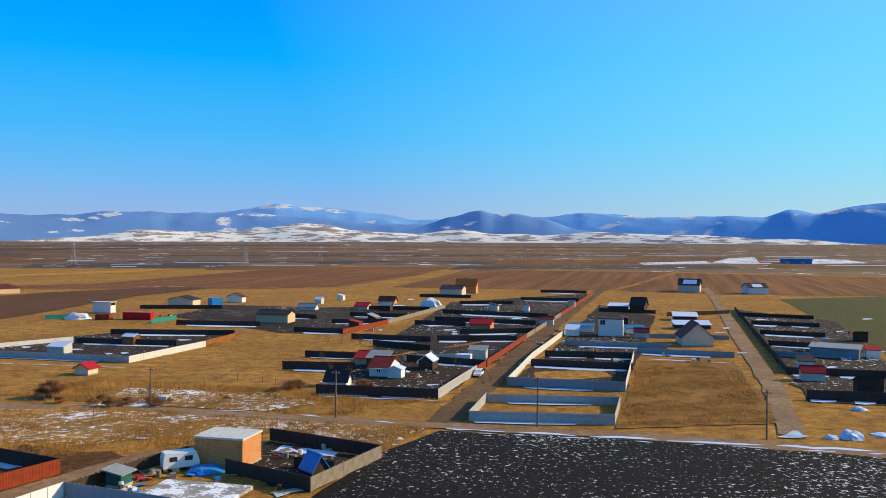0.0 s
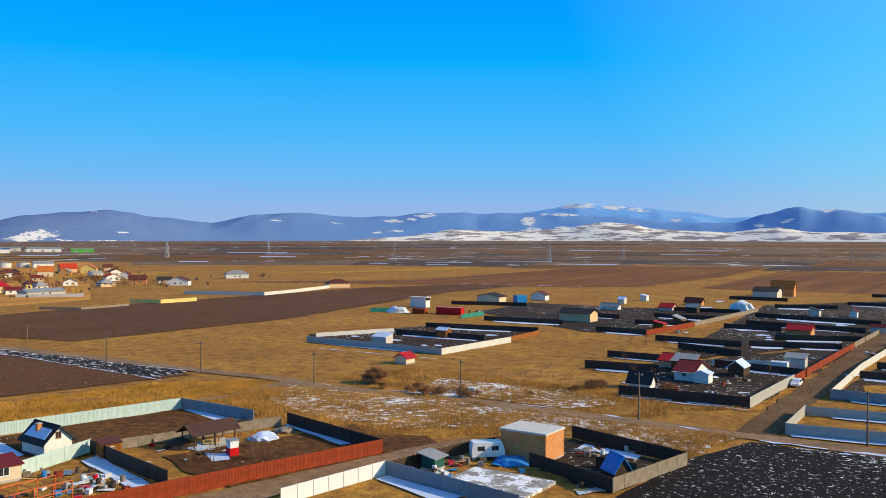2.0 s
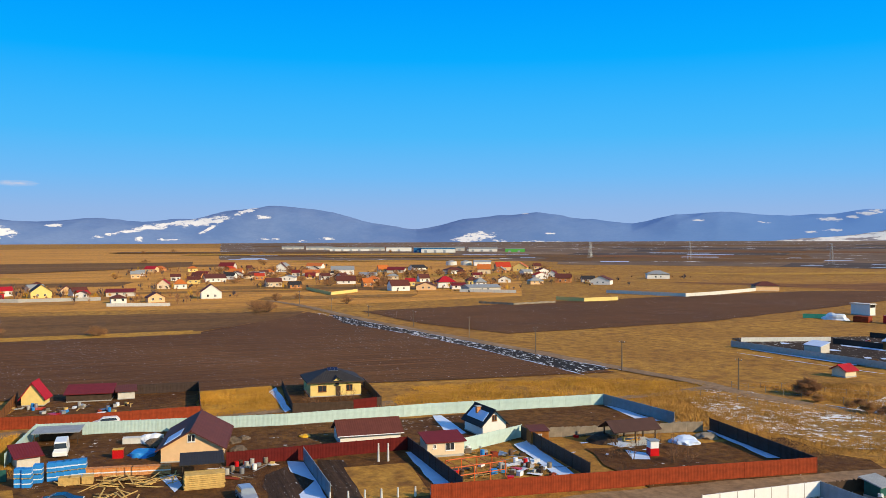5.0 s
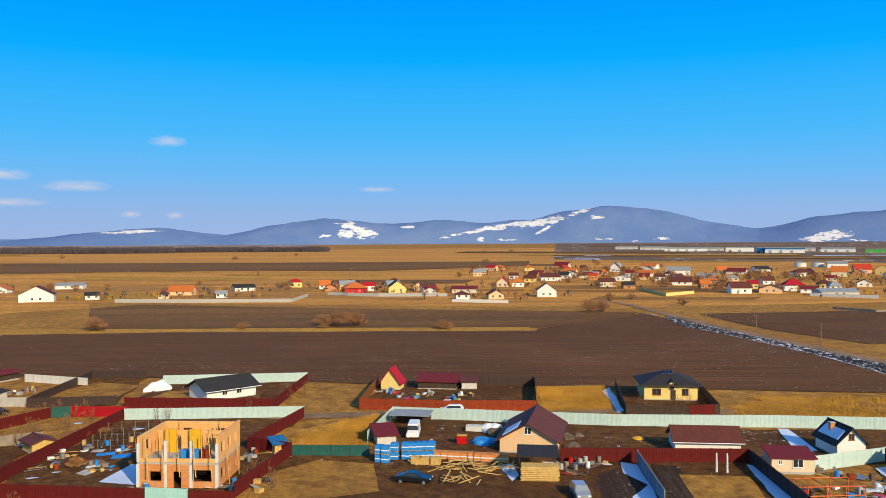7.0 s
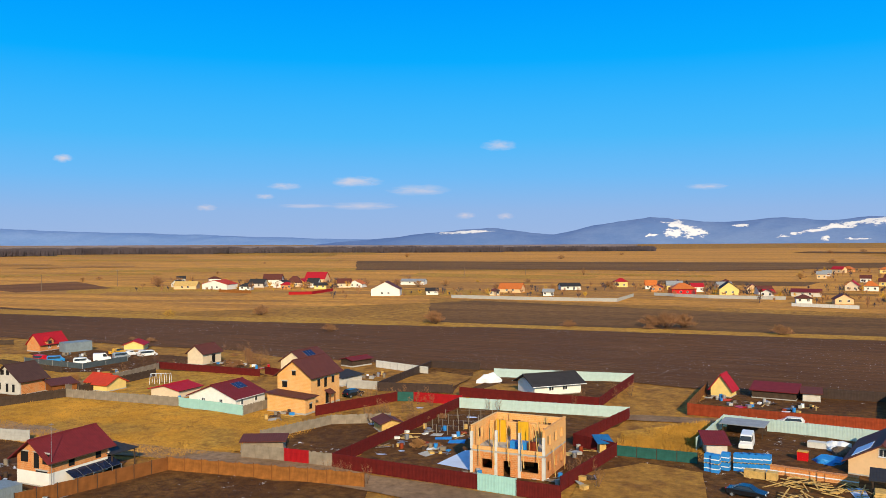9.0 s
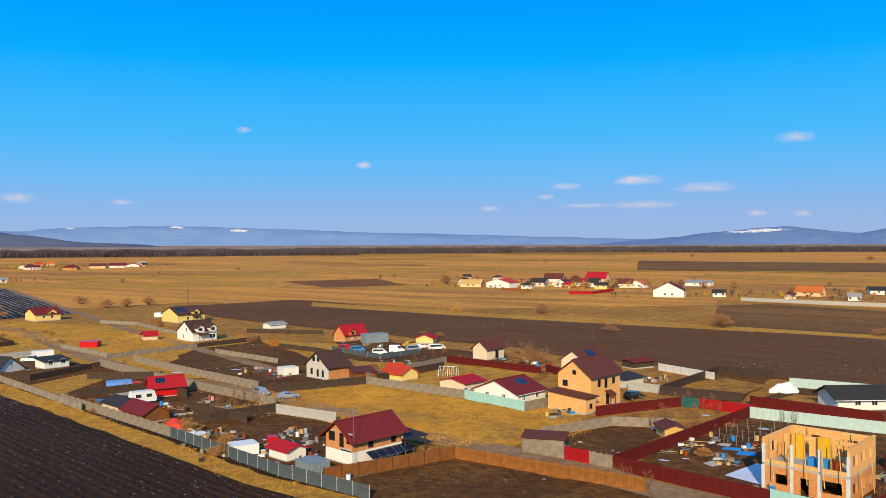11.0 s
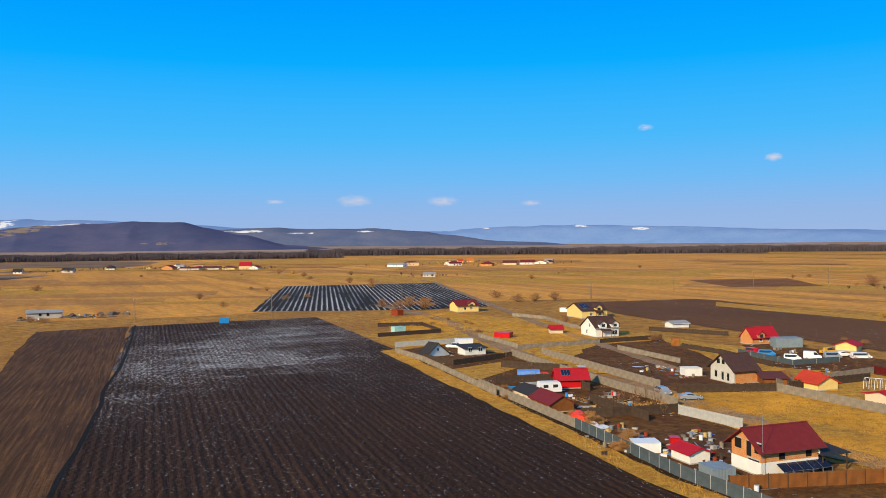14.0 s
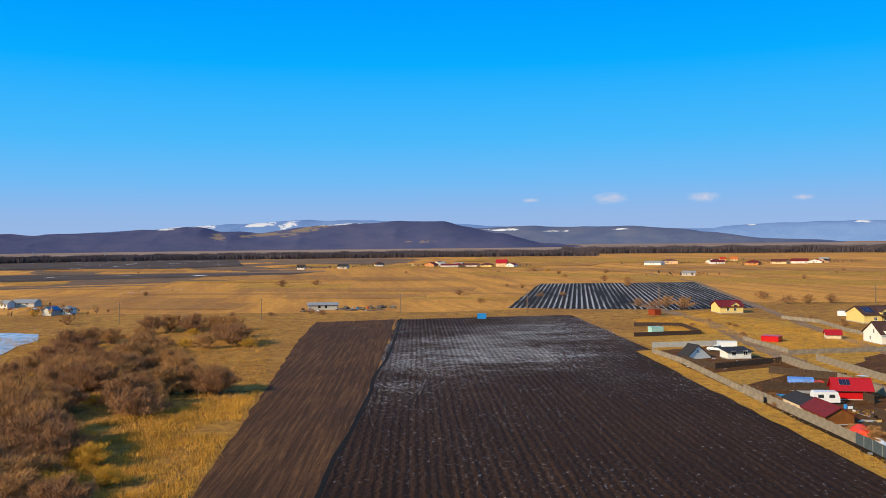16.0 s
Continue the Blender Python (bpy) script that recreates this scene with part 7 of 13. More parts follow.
strip("thawing snow beside the timber", (-102.4, 42.7), (-102.7, 44.8), (-97.3, 43.4), (-95.1, 41.5))
strip("snow beside the house under construction", (-111.8, -6.9), (-119.1, -3.3), (-119, -2.1), (-108.8, -2.3))
field("puddle", "ice", "frozen puddle on the track", (51.2, 128.8), (53.5, 130.7), (55.6, 133.4), (56.3, 133.1), (56, 130.7), (56.4, 129.2), (54, 128.1))

# ---- fences ----
fence("white_sheet", "pale mint sheet-metal fence along the lane", 2.0, (-120.1, 29.3), (-136.2, 37.6), (-117.8, 70.3), (-109, 93.2), (-95, 122.4))
fence("slate_sheet", "blue-grey sheet-metal fence round a plot", 2.0, (-95, 122.4), (-77.3, 118))
fence("wood_grey", "weathered paling fence behind a yard", 1.6, (-84.8, 95.5), (-71.4, 116.8), (-74.4, 113.4))
fence("maroon_sheet", "dark maroon sheet-metal fence", 2.0, (-101.7, 51.5), (-92.7, 74.9))
fence("dark_sheet", "dark sheet-metal fence with shade put into its colour", 2.0, (-92.7, 74.9), (-72.5, 66.9))
fence("slate_sheet", "blue-grey sheet-metal fence round a plot", 2.0, (-97.2, 60.5), (-80.6, 53.7))
fence("rust_sheet", "red-brown sheet-metal fence along the street", 2.1, (-72.5, 62), (-63.6, 79.4), (-48.9, 106.9))
fence("dark_sheet", "dark sheet-metal fence with shade put into its colour", 2.1, (-48.9, 106.9), (-70.8, 117.9))
fence("dark_sheet", "dark sheet-metal fence with shade put into its colour", 2.0, (-86.8, 92.1), (-66.7, 83.3))
fence("white_sheet", "pale grey sheet-metal fence round a plot", 2.0, (-86.8, 80.4), (-87.3, 92.6))
fence("rust_sheet", "red-brown sheet-metal fence round a yard", 2.0, (-145.5, 34), (-138.4, 47.4), (-133, 62.6))
fence("wood_brown", "brown board fence beside a yard", 2.0, (-145.5, 34), (-167.8, 43.2))
fence("dark_sheet", "dark sheet-metal fence round a plot", 2.0, (-165.2, 51.3), (-156.3, 73.2), (-133, 62.6))
fence("wood_dark", "dark board fence in front of the house", 1.7, (-149.1, 87.7), (-125.9, 76.2), (-120.8, 85.4))
fence("maroon_sheet", "maroon sheet-metal gate in a board fence", 1.9, (-120.8, 85.4), (-120.3, 90.1))
fence("dark_sheet", "dark sheet-metal fence round a plot", 1.8, (-120.3, 90.1), (-120.3, 91.1), (-140, 101.3))
fence("green_sheet", "dark green mesh fence beside a yard", 1.6, (-117, 17.7), (-113.1, 27.8))
fence("maroon_sheet", "maroon sheet-metal fence round a plot", 1.9, (-141.7, 23.6), (-122.5, 12.3))
fence("maroon_sheet", "maroon sheet-metal fence round a plot", 1.9, (-122.5, 12.3), (-117, 17.7), (-100.1, 8.5))
fence("maroon_sheet", "maroon sheet-metal fence with pale posts", 1.9, (-110, -20.7), (-100.8, -1.3))
fence("mint_sheet", "pale mint sheet-metal gate to the building site", 2.1, (-100.6, -1.3), (-98.4, 3.2))
fence("maroon_sheet", "maroon sheet-metal fence with pale posts", 1.9, (-98.4, 3.2), (-96.4, 8.2), (-100.1, 8.5))
fence("white_sheet", "pale mint sheet-metal fence round a plot", 2.0, (-149.5, -5.1), (-141.7, 23.6))
fence("maroon_sheet", "maroon sheet-metal fence round a plot", 1.9, (-110, -20.7), (-150.6, -5.1))
fence("wood_grey", "grey weathered board fence beside the street", 1.9, (-114.6, -34.3), (-112.6, -27.8))
fence("red_sheet", "red sheet-metal gate in a board fence", 1.9, (-112.6, -27.8), (-111.3, -24.1))
fence("wood_grey", "grey weathered board fence beside the street", 1.9, (-111.3, -24.1), (-110, -20.7))
fence("wood_grey", "grey board fence with concrete posts", 1.7, (-124, -34.2), (-135.4, -25.6), (-137.3, -16.1))
fence("maroon_sheet", "dark red sheet-metal fence round a plot", 1.8, (-142.4, -29.6), (-156, -17))
fence("green_sheet", "dark green mesh fence beside a yard", 1.8, (-156, -17), (-155.8, -13.9))
fence("red_sheet", "bright red sheet-metal fence round a plot", 1.8, (-155.8, -13.9), (-152.6, -4.8))
fence("dark_sheet", "black sheet-metal fence round a plot", 1.8, (-164, -7), (-166.7, -22.1), (-196.8, -13.3), (-193.6, -2))
fence("white_sheet", "pale mint sheet-metal fence round a plot", 2.0, (-183.8, 1.3), (-177.5, 30.4))
fence("maroon_sheet", "maroon sheet-metal fence round a plot", 1.9, (-177.5, 30.4), (-150.7, 19.7), (-160.9, -5.5))
fence("wood_brown", "brown board fence beside a yard", 1.9, (-91.1, -53.1), (-107.5, -41.9))
fence("wood_orange", "orange-brown board fence along the street", 1.9, (-107.5, -41.9), (-101, -15.1))
fence("mint_sheet", "pale turquoise sheet-metal fence round a house", 1.8, (-149.5, -56.2), (-142.2, -42.2))
fence("wood_grey", "weathered board fence between garden plots", 1.8, (-142.2, -42.2), (-149.5, -38.9))
fence("wood_grey", "weathered board fence between garden plots", 1.8, (-158, -82.3), (-153.7, -69.3), (-149.5, -56.2))
fence("concrete", "grey concrete slab wall beside the lane", 1.8, (-125.1, -82.3), (-122.4, -68.9))
fence("wood_dark", "dark board fence between garden plots", 1.8, (-142.3, -93.8), (-157.6, -81.5))
fence("wood_grey", "weathered board fence along the lane", 1.8, (-159.2, -155.7), (-147.5, -128.5), (-137.3, -104.1), (-130.8, -86.2))
fence("wood_dark", "dark board fence between garden plots", 1.8, (-125.9, -83), (-115.3, -88.7), (-111.2, -92.2))
fence("wood_grey", "long weathered board fence beside the ploughed field", 1.55, (-141.2, -182.5), (-135.4, -163.2), (-115, -116.6), step=6.0)
fence("wood_grey", "long weathered board fence beside the ploughed field", 1.8, (-120.4, -127.2), (-104.1, -87.7))
fence("mesh_grey", "dark grey slatted fence beside the ploughed field", 1.8, (-104.1, -87.7), (-91.6, -60), (-86.8, -44.5))
fence("concrete", "pale concrete slab wall round a plot", 1.63, (-148.4, -191.8), (-167.9, -186.1), step=6.0)
fence("wood_grey", "weathered board fence between garden plots", 1.46, (-182.7, -193), (-171, -164.4), step=6.0)
fence("wood_grey", "weathered board fence between garden plots", 1.46, (-169.2, -162.7), (-196.1, -155.4), step=6.0)
fence("wood_grey", "weathered board fence along the lane", 1.8, (-167.2, -152.1), (-152.7, -118.9), (-144.6, -99.4))
fence("wood_dark", "dark board fence between garden plots", 1.46, (-195.9, -155.7), (-217.7, -148.8), step=6.0)
fence("wood_grey", "weathered board fence between garden plots", 1.46, (-188, -142.9), (-177.2, -116), step=6.0)
fence("wood_dark", "dark board fence between garden plots", 1.46, (-203.5, -132.6), (-198.8, -117.5), (-187.2, -97.5), step=6.0)
fence("dark_sheet", "black sheet-metal fence round a plot", 1.46, (-160.7, -216.6), (-183.1, -211.7), (-194.1, -234.4), (-181.1, -244.1), step=6.0)
fence("maroon_sheet", "maroon sheet-metal fence round a plot", 1.7, (-194.3, -78.1), (-183.1, -50.5))
fence("wood_dark", "dark board fence between garden plots", 1.8, (-141.9, -142.1), (-148.3, -127))
fence("wood_dark", "dark board fence between garden plots", 1.8, (-124.8, -126.6), (-136.4, -119.9), (-131.9, -107.1))
fence("wood_dark", "dark board fence between garden plots", 1.55, (-138.4, -167.2), (-136.1, -152.7), (-157, -153.2), step=6.0)
fence("wood_grey", "weathered board fence between garden plots", 1.46, (-227.3, -194.4), (-214.7, -164.8), step=6.0)
fence("wood_dark", "dark board fence between garden plots", 1.46, (-235.4, -166), (-239.2, -139.2), step=6.0)
fence("concrete", "grey concrete slab fence round a plot", 1.72, (-123.2, 216.1), (-76.8, 204.5), step=6.0)
fence("concrete_white", "white concrete slab fence round a plot", 1.72, (-76.8, 204.5), (-67.2, 236.7), step=6.0)
fence("wood_orange", "orange board fence beside a plot", 1.72, (-67.6, 238), (-63.9, 257.6), step=6.0)
fence("dark_sheet", "dark sheet-metal fence round a plot", 1.72, (-106, 266.9), (-66.2, 265.3), step=6.0)
fence("dark_sheet", "dark sheet-metal fence round a plot", 1.72, (-106.7, 243.1), (-75.8, 237.7), step=6.0)
fence("concrete_white", "pale concrete slab fence round a plot", 1.38, (-126.4, 227.3), (-109.8, 248.6), step=6.0)
fence("teal_sheet", "green sheet-metal fence beside a yard", 1.72, (-149.8, 315.1), (-141.4, 320.2), step=6.0)
fence("teal_sheet", "green sheet-metal fence beside a yard", 1.72, (-105.3, 301.9), (-101.2, 317.4), step=6.0)
fence("dark_sheet", "dark sheet-metal fence round a plot", 1.72, (-132.7, 366.4), (-97.4, 368.3), step=6.0)
fence("dark_sheet", "dark sheet-metal fence round a plot", 1.72, (-95.1, 298.3), (-64.4, 293.7), step=6.0)
fence("rust_sheet", "rust-red sheet-metal fence beside the lane", 1.72, (-32.4, 269.9), (-20.1, 303.7), step=6.0)
fence("wood_grey", "weathered board fence between garden plots", 1.72, (-20.1, 303.7), (0.7, 376.9), step=6.0)
fence("dark_sheet", "dark sheet-metal fence with shade put into its colour", 1.72, (-49.3, 275.9), (-32.6, 271.5), step=6.0)
fence("dark_sheet", "dark sheet-metal fence with shade put into its colour", 1.72, (-67.6, 328.6), (-48.9, 322.3), step=6.0)
fence("dark_sheet", "dark sheet-metal fence with shade put into its colour", 1.72, (-40.7, 304.9), (-20.7, 305.8), step=6.0)
fence("dark_sheet", "dark sheet-metal fence with shade put into its colour", 1.72, (-37.3, 335), (-14.5, 328.7), step=6.0)
fence("dark_sheet", "dark sheet-metal fence with shade put into its colour", 1.72, (-36.1, 368.6), (-6.2, 364.2), step=6.0)
fence("dark_sheet", "dark sheet-metal fence with shade put into its colour", 2.0, (-24.9, 164.1), (-1, 159.4))
fence("dark_sheet", "dark sheet-metal fence with shade put into its colour", 1.72, (-35.8, 216.8), (-20.5, 213.2), step=6.0)
fence("dark_sheet", "dark sheet-metal fence with shade put into its colour", 2.0, (-37.6, 195.7), (-20.5, 193.6))
fence("dark_sheet", "dark sheet-metal fence with shade put into its colour", 1.72, (-28.3, 257.5), (-3.9, 249.7), step=6.0)
fence("dark_sheet", "dark sheet-metal fence with shade put into its colour", 1.72, (-10.4, 302.1), (7.7, 296.8), step=6.0)
fence("dark_sheet", "dark sheet-metal fence with shade put into its colour", 1.72, (-3.3, 317.5), (33.1, 302), step=6.0)
fence("dark_sheet", "dark sheet-metal fence with shade put into its colour", 1.72, (-0.6, 350.1), (41.2, 331.4), step=6.0)
fence("dark_sheet", "dark sheet-metal fence with shade put into its colour", 1.72, (-1.9, 252.6), (22, 253.5), step=6.0)
fence("dark_sheet", "dark sheet-metal fence with shade put into its colour", 1.72, (5.3, 271.4), (30.2, 275.8), step=6.0)
fence("dark_sheet", "dark sheet-metal fence with shade put into its colour", 1.72, (-13, 452.8), (14.3, 445.5), step=6.0)
fence("dark_sheet", "dark sheet-metal fence with shade put into its colour", 1.72, (7.7, 401), (33.2, 402.5), step=6.0)
fence("dark_sheet", "dark sheet-metal fence with shade put into its colour", 1.72, (39.5, 430), (68.1, 423.7), step=6.0)
fence("dark_sheet", "dark sheet-metal fence with shade put into its colour", 1.72, (57.5, 498.1), (83.2, 489.1), step=6.0)
fence("dark_sheet", "dark sheet-metal fence with shade put into its colour", 1.72, (-9.2, 209.5), (10.4, 200.6), step=6.0)
fence("dark_sheet", "dark sheet-metal fence with shade put into its colour", 1.72, (-20.3, 241), (-3.6, 229.1), step=6.0)
fence("concrete_white", "pale grey concrete slab fence", 1.63, (-9.9, 209.5), (10.8, 214.2), step=6.0)
fence("concrete", "grey slab fence along the street", 2.0, (-1, 159.4), (7.5, 190.3))
fence("rust_sheet", "rust-red sheet-metal fence along the street", 1.72, (7.5, 190.3), (25.7, 259.6), step=6.0)
fence("wood_grey", "weathered board fence along the street", 1.72, (25.7, 259.6), (47.5, 339.3), step=6.0)
fence("rust_sheet", "rust-red sheet-metal fence along the street", 1.72, (47.5, 339.3), (85.3, 478.9), step=6.0)
fence("slate_sheet", "blue-grey sheet-metal fence round a plot", 2.0, (13.2, 174.1), (36.5, 168.1))
fence("concrete_white", "white fence of concrete posts and slabs", 1.72, (13.2, 174.1), (22.7, 214.6), (39.5, 272.8), step=6.0)
fence("concrete_white", "pale grey concrete slab fence", 2.0, (36.5, 168.1), (49.9, 219.6))
fence("dark_sheet", "dark sheet-metal fence with shade put into its colour", 1.72, (21.2, 202.8), (44.3, 196.4), step=6.0)
fence("dark_sheet", "dark sheet-metal fence with shade put into its colour", 1.72, (26.5, 218.9), (48.9, 215.4), step=6.0)
fence("concrete", "grey concrete slab fence round a plot", 1.8, (8, 156.8), (4.3, 139.9), (28.1, 137.4), (32.5, 154.1))
fence("concrete", "grey concrete slab fence round a plot", 1.6, (8, 156.8), (32.5, 154.1))
fence("slate_sheet", "blue-grey sheet-metal fence round a plot", 1.55, (52.3, 226.4), (75.7, 218.4), step=6.0)
fence("slate_sheet", "blue-grey sheet-metal fence round a plot", 1.55, (35.2, 243), (62.9, 236.3), step=6.0)
fence("slate_sheet", "blue-grey sheet-metal fence round a plot", 1.38, (61.3, 264), (88.1, 259), step=6.0)
fence("dark_sheet", "dark sheet-metal fence with shade put into its colour", 1.72, (78.4, 191.5), (98.4, 186.5), (111.5, 180.9), step=6.0)
fence("dark_sheet", "dark sheet-metal fence with shade put into its colour", 2.0, (69.6, 160.5), (83.1, 157.4), (94.6, 153.4))
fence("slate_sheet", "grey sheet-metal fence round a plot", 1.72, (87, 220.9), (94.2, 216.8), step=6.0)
# board fences whose shaded side is taken into their near-black colour
fence("wood_dark", "dark board fence with shade put into its colour", 1.63, (129.8, 374.6), (103.2, 278.8), step=6.0)
fence("wood_dark", "dark board fence with shade put into its colour", 1.63, (103.2, 278.8), (78.8, 192.3), step=6.0)
fence("wood_dark", "dark board fence with shade put into its colour", 1.63, (103.8, 275.4), (121, 266.3), step=6.0)
fence("wood_dark", "dark board fence with shade put into its colour", 1.63, (112.8, 307.6), (133.6, 298.4), step=6.0)
fence("wood_dark", "dark board fence with shade put into its colour", 1.63, (121.2, 342.9), (145.1, 329.2), step=6.0)
fence("wood_dark", "dark board fence with shade put into its colour", 1.63, (94.9, 245.1), (113.4, 235.6), step=6.0)
fence("wood_dark", "dark board fence with shade put into its colour", 1.63, (67, 362.2), (88.8, 352), step=6.0)
fence("wood_dark", "dark board fence with shade put into its colour", 1.63, (90.7, 341.4), (120.1, 353.6), step=6.0)
fence("wood_grey", "pale weathered board fence", 1.9, (-15.8, 99.8), (-8.5, 115.6))
fence("dark_sheet", "dark sheet-metal fence with shade put into its colour", 1.9, (-8.5, 115.6), (-26, 125.8))
fence("dark_sheet", "dark sheet-metal fence with shade put into its colour", 1.9, (-15.8, 99.8), (-28, 107.9))
fence("wood_dark", "dark board fence between garden plots", 1.5, (-19.7, 110.8), (-14.2, 108.7))
fence("paint_white", "white board fence between concrete posts", 1.9, (-50.2, 82.1), (-44.1, 97.3))
fence("slate_sheet", "blue-grey slab fence beside a yard", 1.9, (-44.1, 97.3), (-24.4, 89.3))
fence("wood_dark", "dark board fence with concrete posts", 1.7, (-44.1, 97.3), (-38.4, 110.5), (-34.1, 117))
wires("row of thin wooden fence posts in the grass", 1.3, (-85.4, 161.4), (-73.3, 163.5), (-55, 168.3))
wires("row of thin wooden fence posts in the grass", 1.3, (-55, 168.3), (-44.5, 181), (-25.6, 169.1))
wires("row of thin wooden fence posts in the grass", 1.3, (-91.1, 142), (-76.1, 142.6), (-58.9, 141.1))
wires("row of thin wooden fence posts in the grass", 1.3, (-89.1, 156.5), (-70.2, 155.1), (-55.3, 158.3))
wires("row of thin wooden fence posts in the grass", 1.3, (-36.8, 121.7), (-24.3, 129.2))

for a, b in (((-129.3, -9.7), (-127.3, -1.2)), ((-132.8, -8.9), (-131.3, -0.6)), ((-136.6, -8.1), (-135.6, 0.0)), ((-140.6, -7.2), (-140.3, 0.7))):
    wires("garden trellis of thin grey posts and wire", 1.7, a, b, step=1.8)

# ---- poles and pylons ----
pole(-52.4, 149.8, 7.3, rot=169)
pole(-18.2, 141.8, 8.1, rot=157)
pole(15.2, 135.4, 8.2, rot=144)
pole(-86.2, 154.1, 6.5, rot=179)
pole(-146.9, 161.2, 7.6, rot=192)
pole(-187.7, 175.9, 6.5, rot=197)
pole(-223.5, 183.3, 5.7, rot=201)
pole(49.4, 128, 7.6, rot=129)
pole(-330.2, 203.5, 6.8, rot=208)
pole(-265, 194.6, 4.4, rot=204)
pole(-296.3, 198.1, 5.4, rot=206)
pole(-117.2, 157.8, 6.9, rot=187)
pole(-248.8, -315.5, 8.6, rot=-68)
pole(-178.1, -314.6, 8.9, rot=-60)
pole(-337.5, -273, 8.2, rot=-81)
pole(-427.8, -283.8, 9.7, rot=-86)
pole(-499.8, -272.9, 10.3, rot=-91)
pole(-555.7, -250.5, 11.2, rot=-96)
pole(-16.8, -357.3, 8.3, rot=-33)
pole(-70.4, -344.2, 8.8, rot=-42)
pole(-129.3, -339, 8.8, rot=-51)
pole(-187, -330.6, 8.4, rot=-59)
pole(-252, -320.2, 9.3, rot=-68)
pole(-336.5, -271.8, 7.8, rot=-81)
pole(-694.5, -19.3, 7.5, rot=-118)
pole(-702.5, 156.9, 5.6, rot=227)
pole(-709.1, 31.6, 6.2, rot=237)
pole(-727.5, -59.1, 8.4, rot=-115)
pylon(-410, 929, 23.7, 184)
pylon(-614.3, 973, 23.7, 192)
pylon(-776.3, 967.9, 23, 199)
pylon(-227.9, 969, 18.8, 173)
pylon(-165.3, 1123.5, 19, 168)
pylon(106.8, 1110.5, 18.3, 155)
pylon(-778.2, 972.8, 22.6, 199)
pylon(-237.5, 1002.7, 20.9, 173)
pylon(64.9, -1665.1, 17.1, -18)
pylon(-54.3, -1650.5, 16.5, -22)

# ---- houses and sheds ----
house("cream hut with a red gabled roof in the meadow", -79.9, 187.5, 76, 3.5, 3.4, 1.6, 0.94, "x", "plaster_cream", "roof_red")
house("beige brick house with a flat concrete slab, unfinished", -28.9, 112.8, 76, 5.4, 6.9, 3.88, 0, "flat", "brick_orange", "concrete_white", over=0.15, dark=True)
house("peach house with a dark brown gabled roof", -112.5, 52.4, 58.7, 7.9, 13, 2.06, 2.21, "y", "plaster_peach", "roof_brown", wins=[("f", 0.0, 3.3, 1.0, 1.0)], over=0.6, snow=(1, -0.95, -0.25, 0.08, 0.6))
house("yellow bungalow with a black hipped roof", -137.9, 92.3, 65.6, 9.7, 9.5, 2.93, 2.13, "hip", "plaster_yellow", "roof_black", wins=[("f", -2.6, 1.7, 1.6, 1.2), ("f", 2.6, 1.7, 1.2, 1.2)], over=0.7, frame='wood_brown', doors=[('f', 0.4)], dormers=[(0.2, 1.8, 0.42)], solar=(-1, -0.22, 0.2, 0.66, 0.88))
house("small white gabled house with a black roof", -93.3, 90.8, 74, 4, 6, 2.1, 1.9, "y", "plaster_white", "roof_black", wins=[("f", 0, 2.9, 0.8, 0.9)], frame="wood_orange", snow=(1, -0.9, 0.9, 0.08, 0.7), chimney=(-0.9, 0.6, 4.1))
house("cream flat-roofed hut with a red porch", -88.4, 77.6, 65.1, 5.3, 3.9, 2, 0.5, "shed", "plaster_cream", "roof_maroon", wins=[("f", 0.6, 1.4, 1.3, 1.1), ("f", -1.6, 1.5, 0.5, 0.6)], over=0.3)
house("long low barn with a maroon roof", -101.8, 74.4, 65.2, 9, 5.5, 1.6, 1.43, "x", "plaster_white", "roof_brown")
house("yellow playhouse with a red roof", -163.2, 45, 58.7, 3.8, 3.6, 1.74, 2.5, "y", "plaster_yellow", "roof_red")
house("open shed with a maroon roof", -161.3, 54.1, 63.1, 7.7, 4.5, 1.6, 0.8, "shed", "wood_dark", "roof_maroon")
house("small grey shed with a brown roof", -158.5, 59.7, 70.6, 3, 3, 1.6, 0.5, "shed", "plaster_grey", "roof_brown")
house("orange wooden hut with a dark roof", -83.4, 91.9, 58.7, 2.7, 2.6, 2.0, 0.3, "shed", "wood_orange", "roof_brown", wins=[("f", 0.0, 1.4, 0.6, 0.6)], over=0.15, thick=0.08)
house("grey shed with a maroon lean-to roof", -120, 31.8, 85.2, 2.8, 4, 1.6, 0.7, "shed", "plaster_grey", "roof_maroon")
house("two-storey orange brick house with a brown roof", -153.4, -33.1, 158, 9.5, 7.2, 5.93, 2.6, "x", "brick_tan", "roof_brown", wins=[("l", -2, 4.2, 1.1, 1.1), ("f", -2.2, 4.4, 0.9, 1.3), ("f", 0, 4.2, 0.9, 1.7), ("f", 2.5, 4.4, 0.9, 1.2), ("f", 0.5, 1.2, 1.0, 2.2), ("l", 0, 6.3, 0.8, 0.8)], dark=True, over=0.6, porch=(0.6, 2.0, 1.3))
house("orange brick annex with a low brown roof", -145.9, -34.6, 158, 3.2, 8, 2.78, 0.5, "shed", "brick_tan", "roof_brown", dark=True, wins=[('f', 0.0, 1.3, 0.8, 0.9)])
